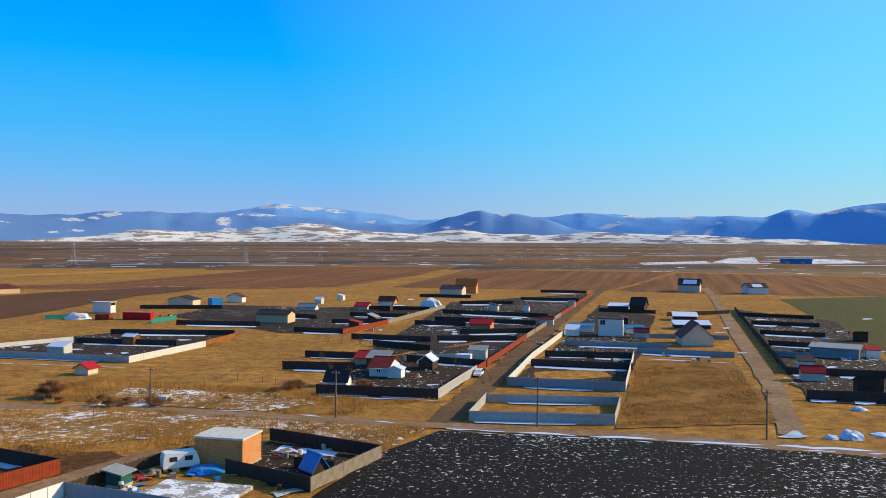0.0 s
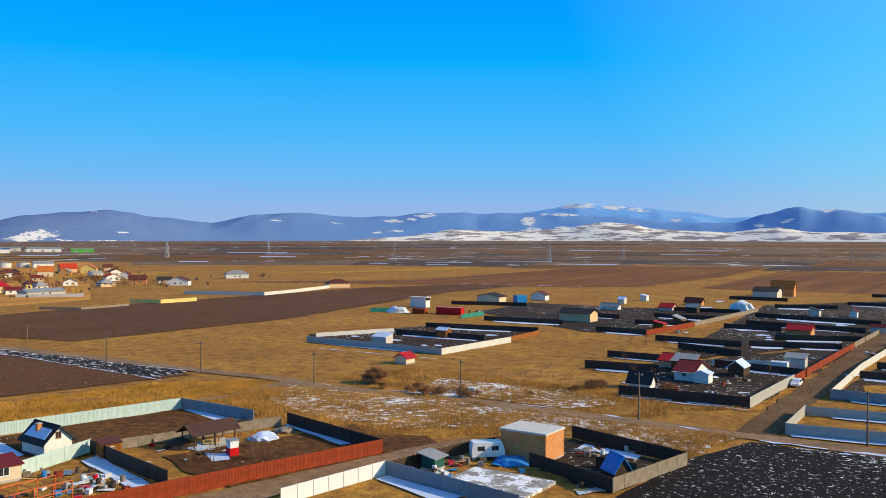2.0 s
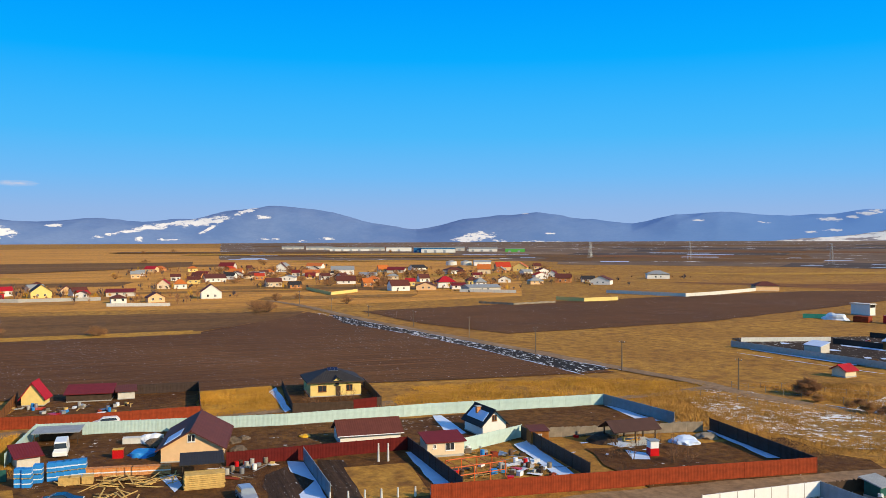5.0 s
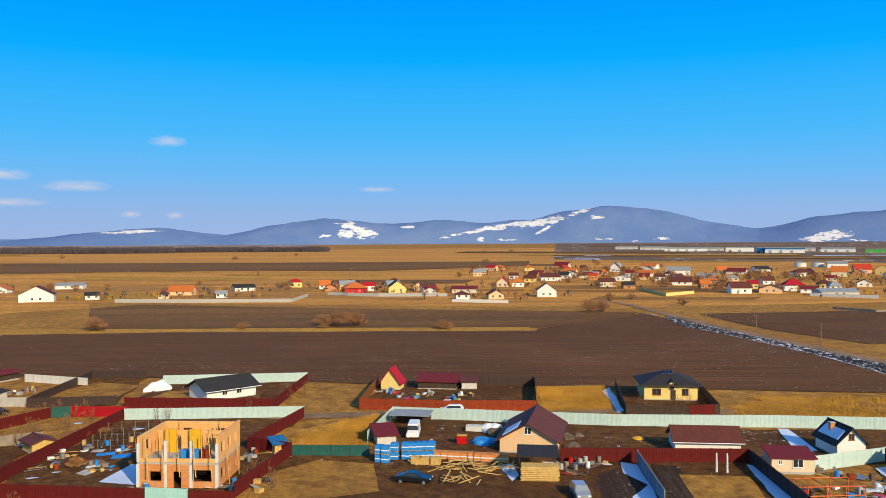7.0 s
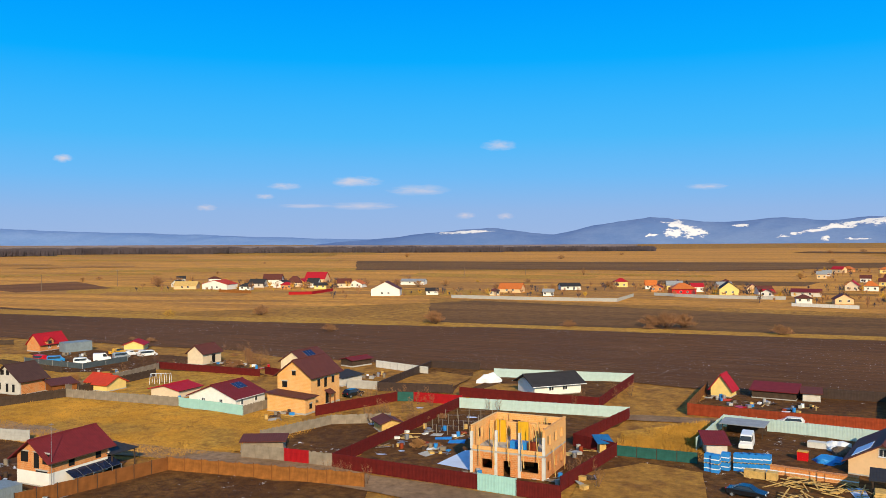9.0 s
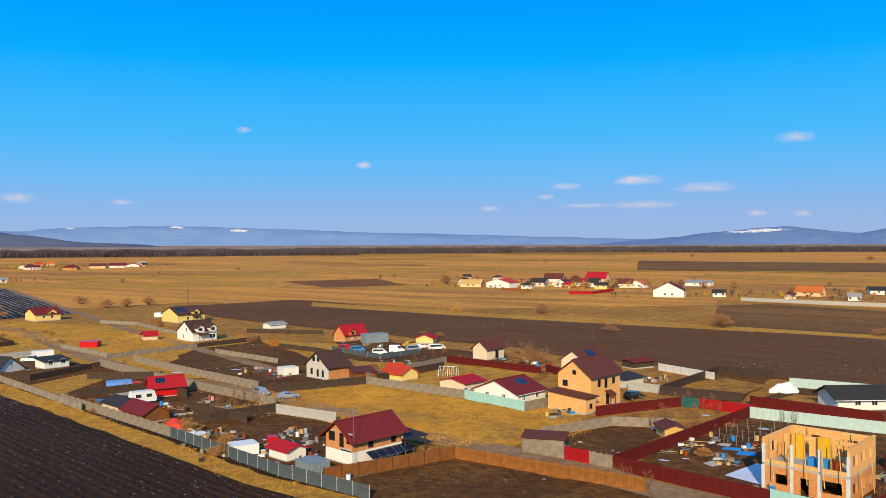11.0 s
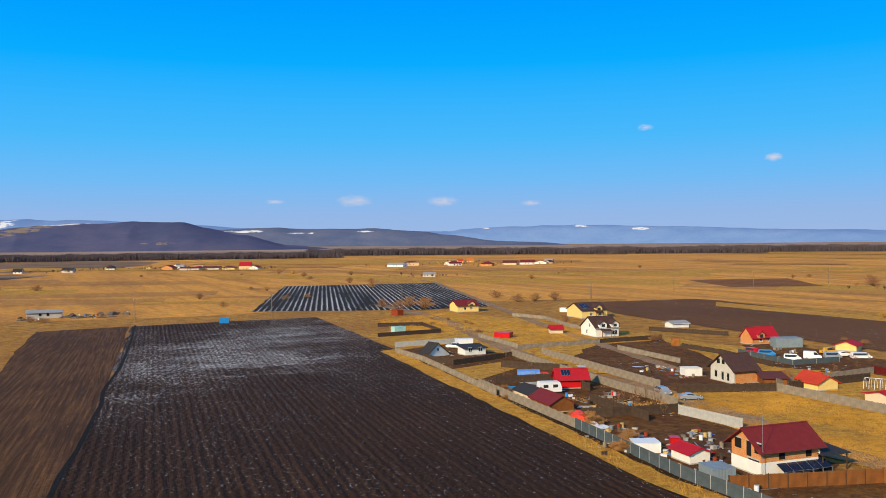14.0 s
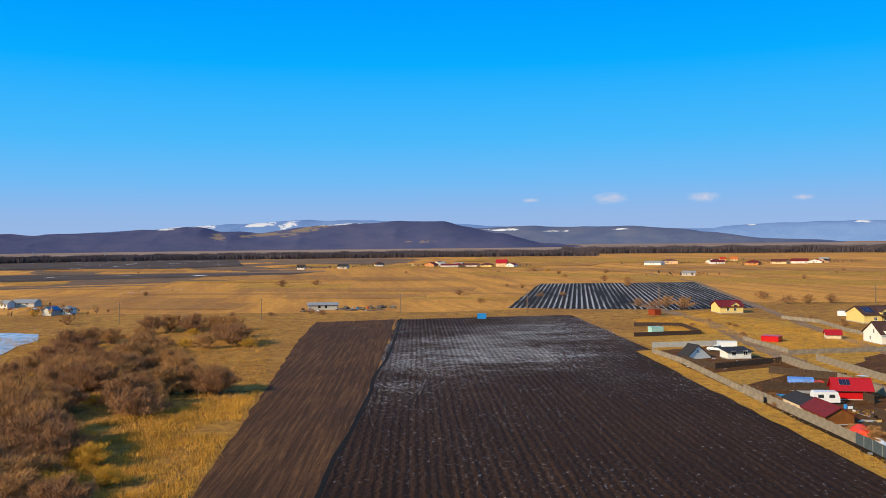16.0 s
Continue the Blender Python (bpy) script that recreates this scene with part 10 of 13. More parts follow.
    part("wall", Shape().box(-w / 2, w / 2, -d / 2, d / 2, 0, h), mat, ob)
    part("roof", Shape().box(-w / 2 - 0.5, w / 2 + 0.5, -d / 2 - 0.5, d / 2 + 0.5, h, h + 0.8), "roof_grey", ob)
    part("band", Shape().box(-w / 2, w / 2, -d / 2 - 0.2, -d / 2 - 0.05, h * 0.7, h * 0.95), stripe, ob)
    for k in range(max(2, int(w / 18))):
        part("gate", Shape().box(-w / 2 + 6 + k * 18, -w / 2 + 11 + k * 18, -d / 2 - 0.2, -d / 2 - 0.05, 0, h * 0.5), "steel", ob)


def tank(x, y, r, h):
    ob = thing("storage_tank", x, y, 0, "round pale storage tank beyond the village", "tank")
    part("shell", Shape().tube((0, 0, 0), (0, 0, h), r, r, 24), "concrete_white", ob, smooth=False)
    part("lid", Shape().tube((0, 0, h), (0, 0, h + r * 0.2), r, r * 0.2, 24), "roof_grey", ob)


warehouse(-1679, 1089, 57, 61, 30, 7.5, "plaster_grey", "steel")
warehouse(-1498, 1049, 55, 84, 42, 8.1, "plaster_white", "steel")
warehouse(-1496, 1120, 53, 37, 19, 7.2, "plaster_grey", "slate_sheet")
warehouse(-1397, 1105, 52, 53, 26, 8.1, "plaster_white", "plaster_white")
warehouse(-1270, 1051, 50, 15, 8, 9.7, "roof_blue", "roof_blue")
warehouse(-1234, 1074, 49, 66, 33, 9.6, "plaster_white", "roof_blue")
warehouse(-1324, 1214, 47, 19, 10, 8.3, "plaster_grey", "steel")
warehouse(-1235, 1196, 46, 58, 29, 8, "plaster_white", "steel")
warehouse(-1138, 1189, 44, 38, 19, 6.6, "paint_green", "paint_green")
warehouse(-1808, 1096, 59, 54, 27, 6.6, "plaster_grey", "steel")
warehouse(447, 1066, -23, 37, 18, 5.7, "paint_blue", "paint_blue")
tank(-692.1, 621.6, 6, 4.3)
tank(-681.1, 633.6, 6, 4.3)

# ---- shrubs and trees ----
def garden_trees(seed):
    """Bare garden trees and bushes all through the far villages: short trunks with fans of fine twigs."""
    rng = random.Random(seed)
    for mat, share in (("twig_brown", 0.55), ("woodland", 0.35), ("twig_gold", 0.10)):
        s = Shape()
        for hx, hy, w in GARDENS:
            for _ in range(9):
                a, r = rng.random() * math.tau, w * 0.8 + abs(rng.gauss(0, 13))
                if rng.random() > share:
                    continue
                x, y = hx + r * math.cos(a), hy + r * math.sin(a)
                if any(math.hypot(x - gx, y - gy) < gw * 0.8 for gx, gy, gw in GARDENS):
                    continue
                z, h = ground_z(x, y), 2.2 + 4.5 * rng.random() ** 2
                s.tube((x, y, z), (x, y, z + h * 0.45), 0.13, 0.09, 4)
                for k in range(40):
                    b, out = rng.random() * math.tau, h * 0.38 * rng.random() ** 0.5
                    px, py, pz = x + out * math.cos(b) * 0.5, y + out * math.sin(b) * 0.5, z + h * (0.25 + 0.3 * rng.random())
                    tx, ty, tz = x + out * math.cos(b), y + out * math.sin(b), z + h * (0.5 + 0.5 * rng.random() * (1 - (out / h) ** 2 * 3))
                    dx, dy = 0.11 * math.sin(b + 1), 0.11 * math.cos(b + 1)
                    s.poly((px - dx, py - dy, pz), (px + dx, py + dy, pz), (tx, ty, max(tz, pz + 0.4)))
        tagged(part("garden_trees", s, mat), "bare garden trees among the far village houses", "trees", kind="stuff")


garden_trees(5)
shrub("brown", -43.3, -276.5, 1.2, 52)
shrub("tan", 10.3, -224, 1.07, 36)
shrub("tan", -20.6, -237.9, 1.09, 196)
shrub("brown", 4.6, -194.8, 1.13, 169)
shrub("tan", 2.7, -209.3, 1.38, 94)
shrub("brown", -21.5, -179.5, 1.24, 92)
shrub("tan", 6.4, -170.7, 1.47, 18)
shrub("brown", 7.9, -161.4, 1.17, 359)
shrub("brown", -9.4, -202, 1.44, 320)
shrub("brown_low", -7.6, -176.5, 1.18, 128)
shrub("gold", -3.5, -174.8, 1, 252)
shrub("brown_low", 3.4, -250.2, 1.52, 322)
shrub("tan", 11.5, -195.2, 1.15, 232)
shrub("brown", 4.1, -222.6, 1.04, 272)
shrub("tan", -6.5, -195.5, 1.27, 280)
shrub("tan", -25.9, -178.5, 1.38, 339)
shrub("tan", 4.4, -162, 1.18, 329)
shrub("brown", -3.5, -189.6, 1.28, 85)
shrub("brown", -17.7, -251.3, 1.34, 21)
shrub("brown", -1.7, -194.3, 1.32, 121)
shrub("tan", -17.6, -179.4, 1.47, 58)
shrub("brown_low", 4.9, -215.5, 1.15, 180)
shrub("brown_low", 1, -283.6, 1.25, 101)
shrub("brown", -26.6, -174.2, 1.26, 245)
shrub("tan", -13.5, -218.4, 1.12, 10)
shrub("brown", -6.6, -212.4, 1.36, 227)
shrub("brown_low", 12.9, -190.7, 1.13, 242)
shrub("brown_low", -10.3, -159.6, 1.48, 60)
shrub("brown_low", 9.6, -179.8, 1.31, 323)
shrub("tan", -22, -198.1, 1.31, 331)
shrub("tan", 11.3, -170, 1.54, 275)
shrub("brown", -40.1, -312.3, 1.43, 339)
shrub("brown", -4.1, -257.8, 1.02, 109)
shrub("brown_low", -24.4, -263.7, 1.14, 284)
shrub("brown", -11.4, -235.8, 1.12, 145)
shrub("tan", -11, -281.9, 1.24, 199)
shrub("brown", -24.6, -307.9, 1.47, 259)
shrub("tan", -13.9, -226.7, 1.53, 55)
shrub("brown_low", 1.9, -236.9, 1.38, 197)
shrub("tan", 1.5, -213.4, 1.28, 303)
shrub("tan", 8.7, -166.3, 1.41, 0)
shrub("tan", -2.6, -209.6, 1.16, 236)
shrub("brown", 6.4, -239.3, 1.18, 188)
shrub("tan", -35.6, -254.5, 1.14, 345)
shrub("tan", -21.2, -210.1, 1.43, 210)
shrub("gold", -37.1, -295.3, 1.12, 25)
shrub("tan", -18.6, -247.1, 1.43, 44)
shrub("tan", -9.9, -182.8, 0.98, 157)
shrub("tan", -1.7, -287.9, 1.12, 43)
shrub("brown", -17.4, -210.3, 1.01, 102)
shrub("tan", -46.4, -305.6, 1.41, 284)
shrub("brown", -44.7, -263.8, 1.45, 335)
shrub("brown_low", -6.5, -200.1, 1.42, 285)
shrub("brown", -3.4, -224.6, 1.11, 219)
shrub("brown", 1.8, -271.7, 1.4, 48)
shrub("tan", -19.6, -270.6, 1.43, 60)
shrub("brown_low", 2.5, -172.4, 1.23, 226)
shrub("brown", 1.5, -167.9, 1.15, 264)
shrub("gold", 7.9, -199.2, 1.46, 31)
shrub("brown", -11.9, -175.5, 1.26, 19)
shrub("tan", -22.5, -205.5, 1.25, 240)
shrub("tan", -0.3, -205.4, 1.27, 256)
shrub("tan", -31, -314.7, 1.53, 153)
shrub("brown", -15.8, -238.7, 1.11, 278)
shrub("brown_low", 3.6, -205.2, 1.37, 191)
shrub("brown", -37.8, -305.8, 1.34, 94)
shrub("brown_low", -33.1, -322.6, 1.53, 163)
shrub("brown", -9.2, -167.4, 1.39, 281)
shrub("brown", -49.6, -279.7, 1.09, 165)
shrub("tan", -51.7, -302.2, 1.39, 8)
shrub("brown", -11.5, -206.4, 1.28, 25)
shrub("brown", -5.8, -287.9, 1.19, 8)
shrub("brown", 12.3, -205.5, 1.22, 39)
shrub("tan", -2.4, -220.3, 0.98, 324)
shrub("gold", -30.3, -259.8, 1.3, 145)
shrub("brown_low", 0.5, -190.5, 1.23, 123)
shrub("brown", -45.7, -257.7, 1.4, 68)
shrub("tan", 0.5, -198.5, 1.43, 63)
shrub("tan", 4.1, -116.1, 1.07, 125)
shrub("brown_low", 12.4, -132.8, 1.49, 35)
shrub("gold", 2.8, -110.8, 1.5, 238)
shrub("tan", 6.8, -103.1, 1.33, 333)
shrub("tan", 9.3, -155, 1.15, 55)
shrub("brown", 9.9, -120.6, 1.17, 52)
shrub("brown", 1.5, -100.2, 1.15, 92)
shrub("brown", 9.7, -139.2, 1.16, 270)
shrub("gold", 11.7, -149.1, 1.42, 227)
shrub("tan", 11.5, -109.4, 1.36, 215)
shrub("brown_low", 15.5, -154, 1.43, 238)
shrub("brown", 11.4, -114.5, 1.53, 356)
shrub("brown", 5.1, -133.4, 1.45, 82)
shrub("tan", 16.3, -159, 1.4, 40)
shrub("tan", 5.1, -149.6, 1.33, 274)
shrub("tan", 12.3, -163.5, 1.1, 340)
shrub("brown", 6.8, -128.4, 1.05, 224)
shrub("tan", 8.2, -111.6, 1.31, 179)
shrub("brown", 3.8, -126.7, 1.05, 303)
shrub("brown_low", 5.4, -145.7, 1.35, 346)
shrub("tan", 11.3, -127.7, 1.25, 90)
shrub("tan", 5.9, -107.9, 1.11, 342)
shrub("brown", 3.7, -140, 1.28, 322)
shrub("gold", 2.2, -104.6, 1.22, 1)
shrub("brown", 6.8, -160, 1.1, 120)
shrub("brown", 2.2, -129.9, 1.25, 201)
shrub("thin", -9.6, -190, 1, 224)
shrub("thin", 6.1, -177.4, 1.2, 138)
shrub("thin", 8.8, -181.9, 1.3, 329)
shrub("thin", -14.6, -163.5, 0.9, 318)
shrub("thin", -12.8, -172.5, 0.9, 301)
shrub("gold", 0.3, -137.4, 1.5, 13)
shrub("gold", -1.8, -124, 1.5, 306)
shrub("gold", -3.6, -114.2, 1.1, 99)
shrub("brown_low", -77.5, -358.6, 0.6, 54)
shrub("brown_low", -62.5, -368.1, 0.6, 213)
shrub("brown_low", -98.9, -355, 0.7, 80)
shrub("gold", 16.2, -418, 1.4, 262)
shrub("tan", 2.1, -363.5, 1, 10)
shrub("gold", -47.6, -251.8, 1.3, 351)
shrub("gold", -45.4, -278.8, 1.1, 293)
shrub("brown_low", -96.2, -363.8, 0.8, 168)
shrub("brown", -306.3, -20.2, 1, 358)
shrub("brown_low", -288.3, 60.2, 1.7, 130)
shrub("brown", -288.1, 66.2, 1.1, 13)
shrub("brown_low", -292, 56, 1.3, 11)
shrub("brown_low", -266.9, 91.4, 1, 343)
shrub("brown", -308.2, 169.7, 0.9, 286)
shrub("brown", -308.9, 175.4, 1, 183)
shrub("brown_low", -290.5, 27.7, 0.8, 223)
shrub("thin", -710.4, 80, 1, 351)
shrub("brown_low", -325.5, 180.2, 1.2, 346)
shrub("brown", -312.4, 177.5, 1, 58)
shrub("brown_low", -335.4, 182.8, 1, 358)
shrub("brown", -363, 210.3, 0.9, 269)
shrub("brown", -324.7, 225.9, 0.9, 112)
shrub("brown_low", -369.4, 226.8, 0.9, 340)
shrub("brown", -300.7, -19, 1, 94)
shrub("brown", -549.3, -219.8, 1.2, 353)
shrub("gold", -332, -128.3, 1.2, 297)
shrub("brown_low", -337.2, -92.8, 1, 329)
shrub("tan", -246.1, -307.3, 1.3, 163)
shrub("tan", -243.9, -293, 1.4, 147)
shrub("brown_low", -237.3, -304.1, 1.3, 357)
shrub("brown", -239.4, -318.8, 0.9, 104)
shrub("brown_low", -306.5, -294.6, 1.3, 312)
shrub("tan", -313.8, -289.8, 1.1, 202)
shrub("brown", -325, -286.4, 1, 82)
shrub("brown_low", -322.1, -326.4, 1.3, 70)
shrub("tan", -338.7, -462.7, 1, 309)
shrub("brown", -448.1, -644.5, 0.9, 247)
shrub("brown", -561.1, -225.2, 1.5, 147)
shrub("brown", -341.4, -93.2, 0.9, 316)
shrub("brown_low", -379.6, -605.7, 1, 203)
shrub("brown", -81, 207.2, 0.4, 232)
shrub("brown", -74.3, 159, 0.75, 164)
shrub("brown_low", -57.4, 152, 0.5, 135)
shrub("brown_low", -30.7, 168.9, 0.6, 161)
shrub("brown", -29.3, 170.3, 0.4, 169)
shrub("brown_low", -16.3, 172.6, 0.5, 17)
shrub("brown", -74.9, 159.8, 0.7, 145)
shrub("brown_low", -51.7, 150.8, 0.5, 336)
shrub("brown", -206.7, -445.8, 0.8, 202)
shrub("brown_low", -237.1, -403.8, 0.8, 241)
shrub("brown", -140.1, -608.7, 1.2, 311)
shrub("brown_low", -167.9, -617.3, 1.3, 287)
shrub("brown", -369.8, -534.2, 1, 335)
shrub("tan", -371.6, -508.3, 1.1, 121)
shrub("tan", -424.9, -736.3, 1.2, 134)
shrub("gold", -429.3, -716.3, 1.6, 38)
shrub("brown_low", -275.9, -52.4, 0.8, 55)
shrub("brown_low", -282.9, 53.7, 0.6, 42)
shrub("brown", -431.5, 328.1, 1.33, 184)
shrub("tan", -557.9, 379.6, 1.23, 190)
shrub("brown_low", -475.8, 427.6, 0.99, 269)
shrub("tan", -507.2, 381.5, 0.98, 66)
shrub("brown", -663.3, 381, 1.47, 119)
shrub("brown", -655.8, 393.8, 1.43, 110)
shrub("brown", -550.6, 463.7, 0.9, 302)
shrub("tan", -432, 324.9, 1.06, 222)
shrub("brown", -646, 350.3, 1.28, 311)
shrub("brown_low", -446.5, 465, 1.25, 333)
shrub("tan", -534.9, 419.5, 1.09, 349)
shrub("brown", -685.9, 411.8, 1.02, 183)
shrub("brown", -513.2, 414.6, 1.47, 167)
shrub("brown_low", -455.9, 303.2, 1.57, 61)
shrub("brown", -418.5, 450.2, 1.38, 11)
shrub("tan", -467.4, 383.5, 1.21, 71)
shrub("brown_low", -485.7, 271.4, 1.19, 40)
shrub("brown_low", -700.1, 366.1, 0.95, 37)
shrub("brown", -502.1, 412.4, 0.95, 255)
shrub("brown", -525.5, 469.7, 1.07, 188)
shrub("tan", -510.1, 570, 1.53, 348)
shrub("brown_low", -527.7, 273.4, 1.53, 303)
shrub("brown", -561.2, 274.2, 1.57, 302)
shrub("tan", -638.8, 232.4, 1.04, 0)
shrub("brown_low", -488.9, 450.4, 1.25, 231)
shrub("brown", -547.7, 451.5, 1.31, 269)
shrub("brown", -469.5, 434.4, 1.35, 288)
shrub("brown_low", -570.8, 546.1, 0.98, 4)
shrub("tan", -449.9, 345.9, 1.39, 192)
shrub("brown_low", -544.8, 230.4, 1.4, 240)
shrub("brown_low", -611.6, 318.9, 1.56, 237)
shrub("tan", -671.1, 334.7, 1.55, 100)
shrub("brown", -520, 453.2, 1.23, 350)
shrub("brown_low", -462.2, 491.6, 0.91, 9)
shrub("brown", -530.1, 565.3, 1.17, 134)
shrub("tan", -673.3, 383.7, 1.12, 102)
shrub("tan", -551, 362.8, 1.36, 190)
shrub("brown", -514, 354.9, 1.24, 171)
shrub("brown", -581.5, 311.6, 1.27, 148)
shrub("tan", -477.7, 335, 1.54, 38)
shrub("brown", -606.5, 378.4, 1.44, 136)
shrub("brown", -475.3, 341.3, 1.55, 116)
shrub("brown_low", -530.2, 392.6, 1.52, 237)
shrub("brown", -605.1, 380.5, 1.43, 188)
shrub("brown_low", -501.3, 364.2, 1.2, 15)
shrub("brown", -610.6, 342, 1.16, 298)
shrub("brown", -517.5, 349.8, 1.3, 165)
shrub("brown_low", -522.3, 323.9, 0.99, 174)
shrub("tan", -563.6, 380, 1.44, 40)
shrub("brown_low", -504.5, 342.2, 1.31, 108)
shrub("tan", -460.7, 350.9, 0.93, 37)
shrub("tan", -545.3, 314.7, 1.29, 131)
shrub("tan", -591.5, -184.4, 0.75, 73)
shrub("brown", -597, -146.1, 0.95, 66)
shrub("brown_low", -510.8, 75.6, 0.81, 216)
shrub("brown", -560.7, -60.8, 1.06, 223)
shrub("tan", -517.3, 104.9, 0.73, 107)
shrub("brown_low", -559.4, 109.3, 0.8, 193)
shrub("tan", -553.9, -27.8, 1.07, 311)
shrub("tan", -571, -104.4, 0.9, 82)
shrub("gold", -511.1, 110.8, 0.95, 316)
shrub("gold", -521.3, -157.7, 0.82, 14)
shrub("gold", -599.4, -7.4, 0.9, 33)
shrub("brown_low", -581, -84.6, 0.95, 283)
shrub("brown", -555.7, -93.6, 0.86, 321)
shrub("brown_low", -540, 141.7, 0.92, 287)
shrub("brown_low", -584.3, -121.6, 1.07, 74)
shrub("tan", -555.2, -108.8, 0.88, 122)
shrub("tan", -544.4, -45.4, 1.05, 89)
shrub("brown_low", -597.2, 28.1, 0.82, 106)
shrub("gold", -492.3, 35.3, 0.95, 339)
shrub("brown", -566.8, -164, 0.98, 78)
shrub("brown", -538.5, 76.2, 0.83, 81)
shrub("brown", -512.4, 5.1, 0.79, 225)
shrub("tan", -496.6, 38.7, 0.9, 38)
shrub("tan", -557.6, 81.5, 0.73, 75)
shrub("brown", -541.6, -167, 0.87, 237)
shrub("tan", -528, -114.1, 1.01, 242)
shrub("brown_low", -1619.2, 1235.6, 2.05, 157)
shrub("brown_low", -2721.4, 183.2, 2.2, 69)
shrub("brown_low", -931.1, 518, 1.54, 311)
shrub("tan", -1429.4, -137.7, 1.58, 238)
shrub("brown_low", -970.7, 388.3, 1.83, 251)
shrub("brown_low", -1517.3, 239.8, 1.41, 179)
shrub("brown_low", -1633.1, 711.7, 2.09, 251)
shrub("tan", -837.6, 469.7, 1.53, 278)
shrub("brown_low", -1562.3, 621.3, 1.73, 357)
shrub("brown_low", -1261, 109.6, 1.82, 188)
shrub("brown_low", -1311.3, 730.6, 1.98, 198)
shrub("tan", -1265.8, 980.7, 1.37, 168)
shrub("tan", -404, -655.5, 1, 213)
shrub("brown_low", -667.5, -704.2, 0.62, 290)
shrub("tan", -636.5, -130.2, 0.76, 335)
shrub("tan", -618.4, -305.6, 0.86, 259)
shrub("tan", -588, -512.5, 0.52, 45)
shrub("tan", -755.6, -247.1, 0.58, 216)
shrub("brown_low", -646, -306, 0.85, 175)
shrub("brown_low", -751, -540.5, 0.94, 87)
shrub("tan", -670.6, -138.7, 0.54, 12)
shrub("brown_low", -1013.9, -633.8, 0.52, 305)
shrub("brown_low", -644.7, -554.2, 0.64, 303)
shrub("tan", -497.7, -463, 0.91, 142)
shrub("brown_low", -1057.9, -284.7, 0.69, 259)
shrub("tan", -667.1, -270.6, 0.57, 45)
shrub("tan", -41.6, -553.8, 0.7, 284)
shrub("brown_low", -189.6, -382.7, 0.78, 31)
shrub("gold", -367.8, -738.6, 0.52, 64)
shrub("brown_low", -64.8, -958.2, 0.58, 87)
shrub("tan", -273.9, -490.1, 0.74, 251)
shrub("gold", -123.9, -532.8, 0.49, 301)
shrub("tan", -250.9, -403.6, 0.64, 156)
shrub("tan", -273.6, -511.5, 0.57, 95)
shrub("brown_low", -379.8, -726.8, 0.64, 154)
shrub("gold", -403.8, -882.3, 0.51, 137)
shrub("gold", -62.8, -606.4, 0.42, 4)
shrub("brown_low", -301.3, -773.5, 0.6, 136)
shrub("yard", -157.6, -11.7, 1.11, 100)
shrub("yard", -137.8, -10.8, 0.92, 12)
shrub("yard", -159.3, -19.4, 0.79, 322)
shrub("yard", -144.5, -17.5, 0.79, 336)
shrub("yard", -143.8, -18.9, 1.2, 271)
shrub("yard", -163.2, -16.5, 0.85, 208)
shrub("yard", -139.8, -12.3, 0.78, 306)
shrub("yard", -145.3, -13.2, 1.08, 68)
shrub("yard", -149.3, -14.2, 0.92, 237)
shrub("yard", -138.7, -19.5, 1.05, 175)
shrub("yard", -154.3, -23.7, 1.09, 157)
shrub("yard", -144.7, -14.8, 0.73, 280)
shrub("yard", -153.3, -12.8, 1.1, 59)
shrub("yard", -135.3, -19.1, 1.24, 148)
shrub("yard", -162, -21.8, 0.8, 257)
shrub("yard", -152.6, -21.1, 0.77, 11)
shrub("yard", -142.2, -20.9, 0.9, 132)
shrub("yard", -159.2, -18.4, 0.94, 259)
shrub("yard", -143.9, -17.6, 1.06, 14)
shrub("yard", -141.5, -17.9, 1.16, 91)
shrub("yard", -151.2, -10.3, 1.04, 182)
shrub("yard", -155.3, -22.3, 1.18, 176)
shrub("yard", -107.6, 10.5, 0.81, 101)
shrub("yard", -109.3, 13.3, 0.95, 317)
shrub("yard", -102, 13.1, 1.08, 260)
shrub("yard", -108.8, 11.6, 1.03, 343)
shrub("yard", -63.9, 97.4, 1.14, 98)
shrub("yard", -74.7, 104.1, 0.9, 300)
shrub("yard", -71.3, 100.1, 0.95, 357)
shrub("yard", -62.5, 98.8, 1.13, 353)
shrub("yard", -70.7, 92.7, 0.93, 151)
shrub("yard", -70.4, 94.3, 0.81, 248)
shrub("yard", -69.9, 102.4, 0.72, 142)
shrub("yard", -68.3, 94.5, 1.15, 50)
shrub("yard", -63.6, 97.3, 0.81, 77)
shrub("yard", -68.1, 103.5, 1.05, 164)
shrub("yard", -75.3, 100, 1.2, 107)
shrub("yard", -69.7, 102.9, 1.05, 19)
shrub("yard", -227.5, -65.9, 1.07, 274)
shrub("yard", -196.2, -57.3, 1.15, 214)
shrub("yard", -225.5, -68.1, 0.96, 13)
shrub("yard", -190, -58.8, 0.74, 325)
shrub("yard", -200.1, -55, 1.08, 170)
shrub("yard", -197.2, -54.2, 1.18, 49)
shrub("yard", -210.1, -57.3, 0.99, 101)
shrub("yard", -201.1, -58.6, 1.05, 25)
shrub("yard", -208.1, -57.1, 1.02, 237)
shrub("yard", -213.1, -62.3, 1.14, 56)
shrub("yard", -224.2, -71.4, 0.96, 40)
shrub("yard", -222.2, -66.2, 1.02, 350)
shrub("yard", -205.4, -57.1, 1.21, 99)
shrub("yard", -188.2, -57.8, 1, 219)
shrub("yard", -211.2, -56.5, 1.12, 109)
shrub("yard", -203.8, -54.6, 1.16, 340)
shrub("yard", -129.1, -93.5, 1.16, 195)
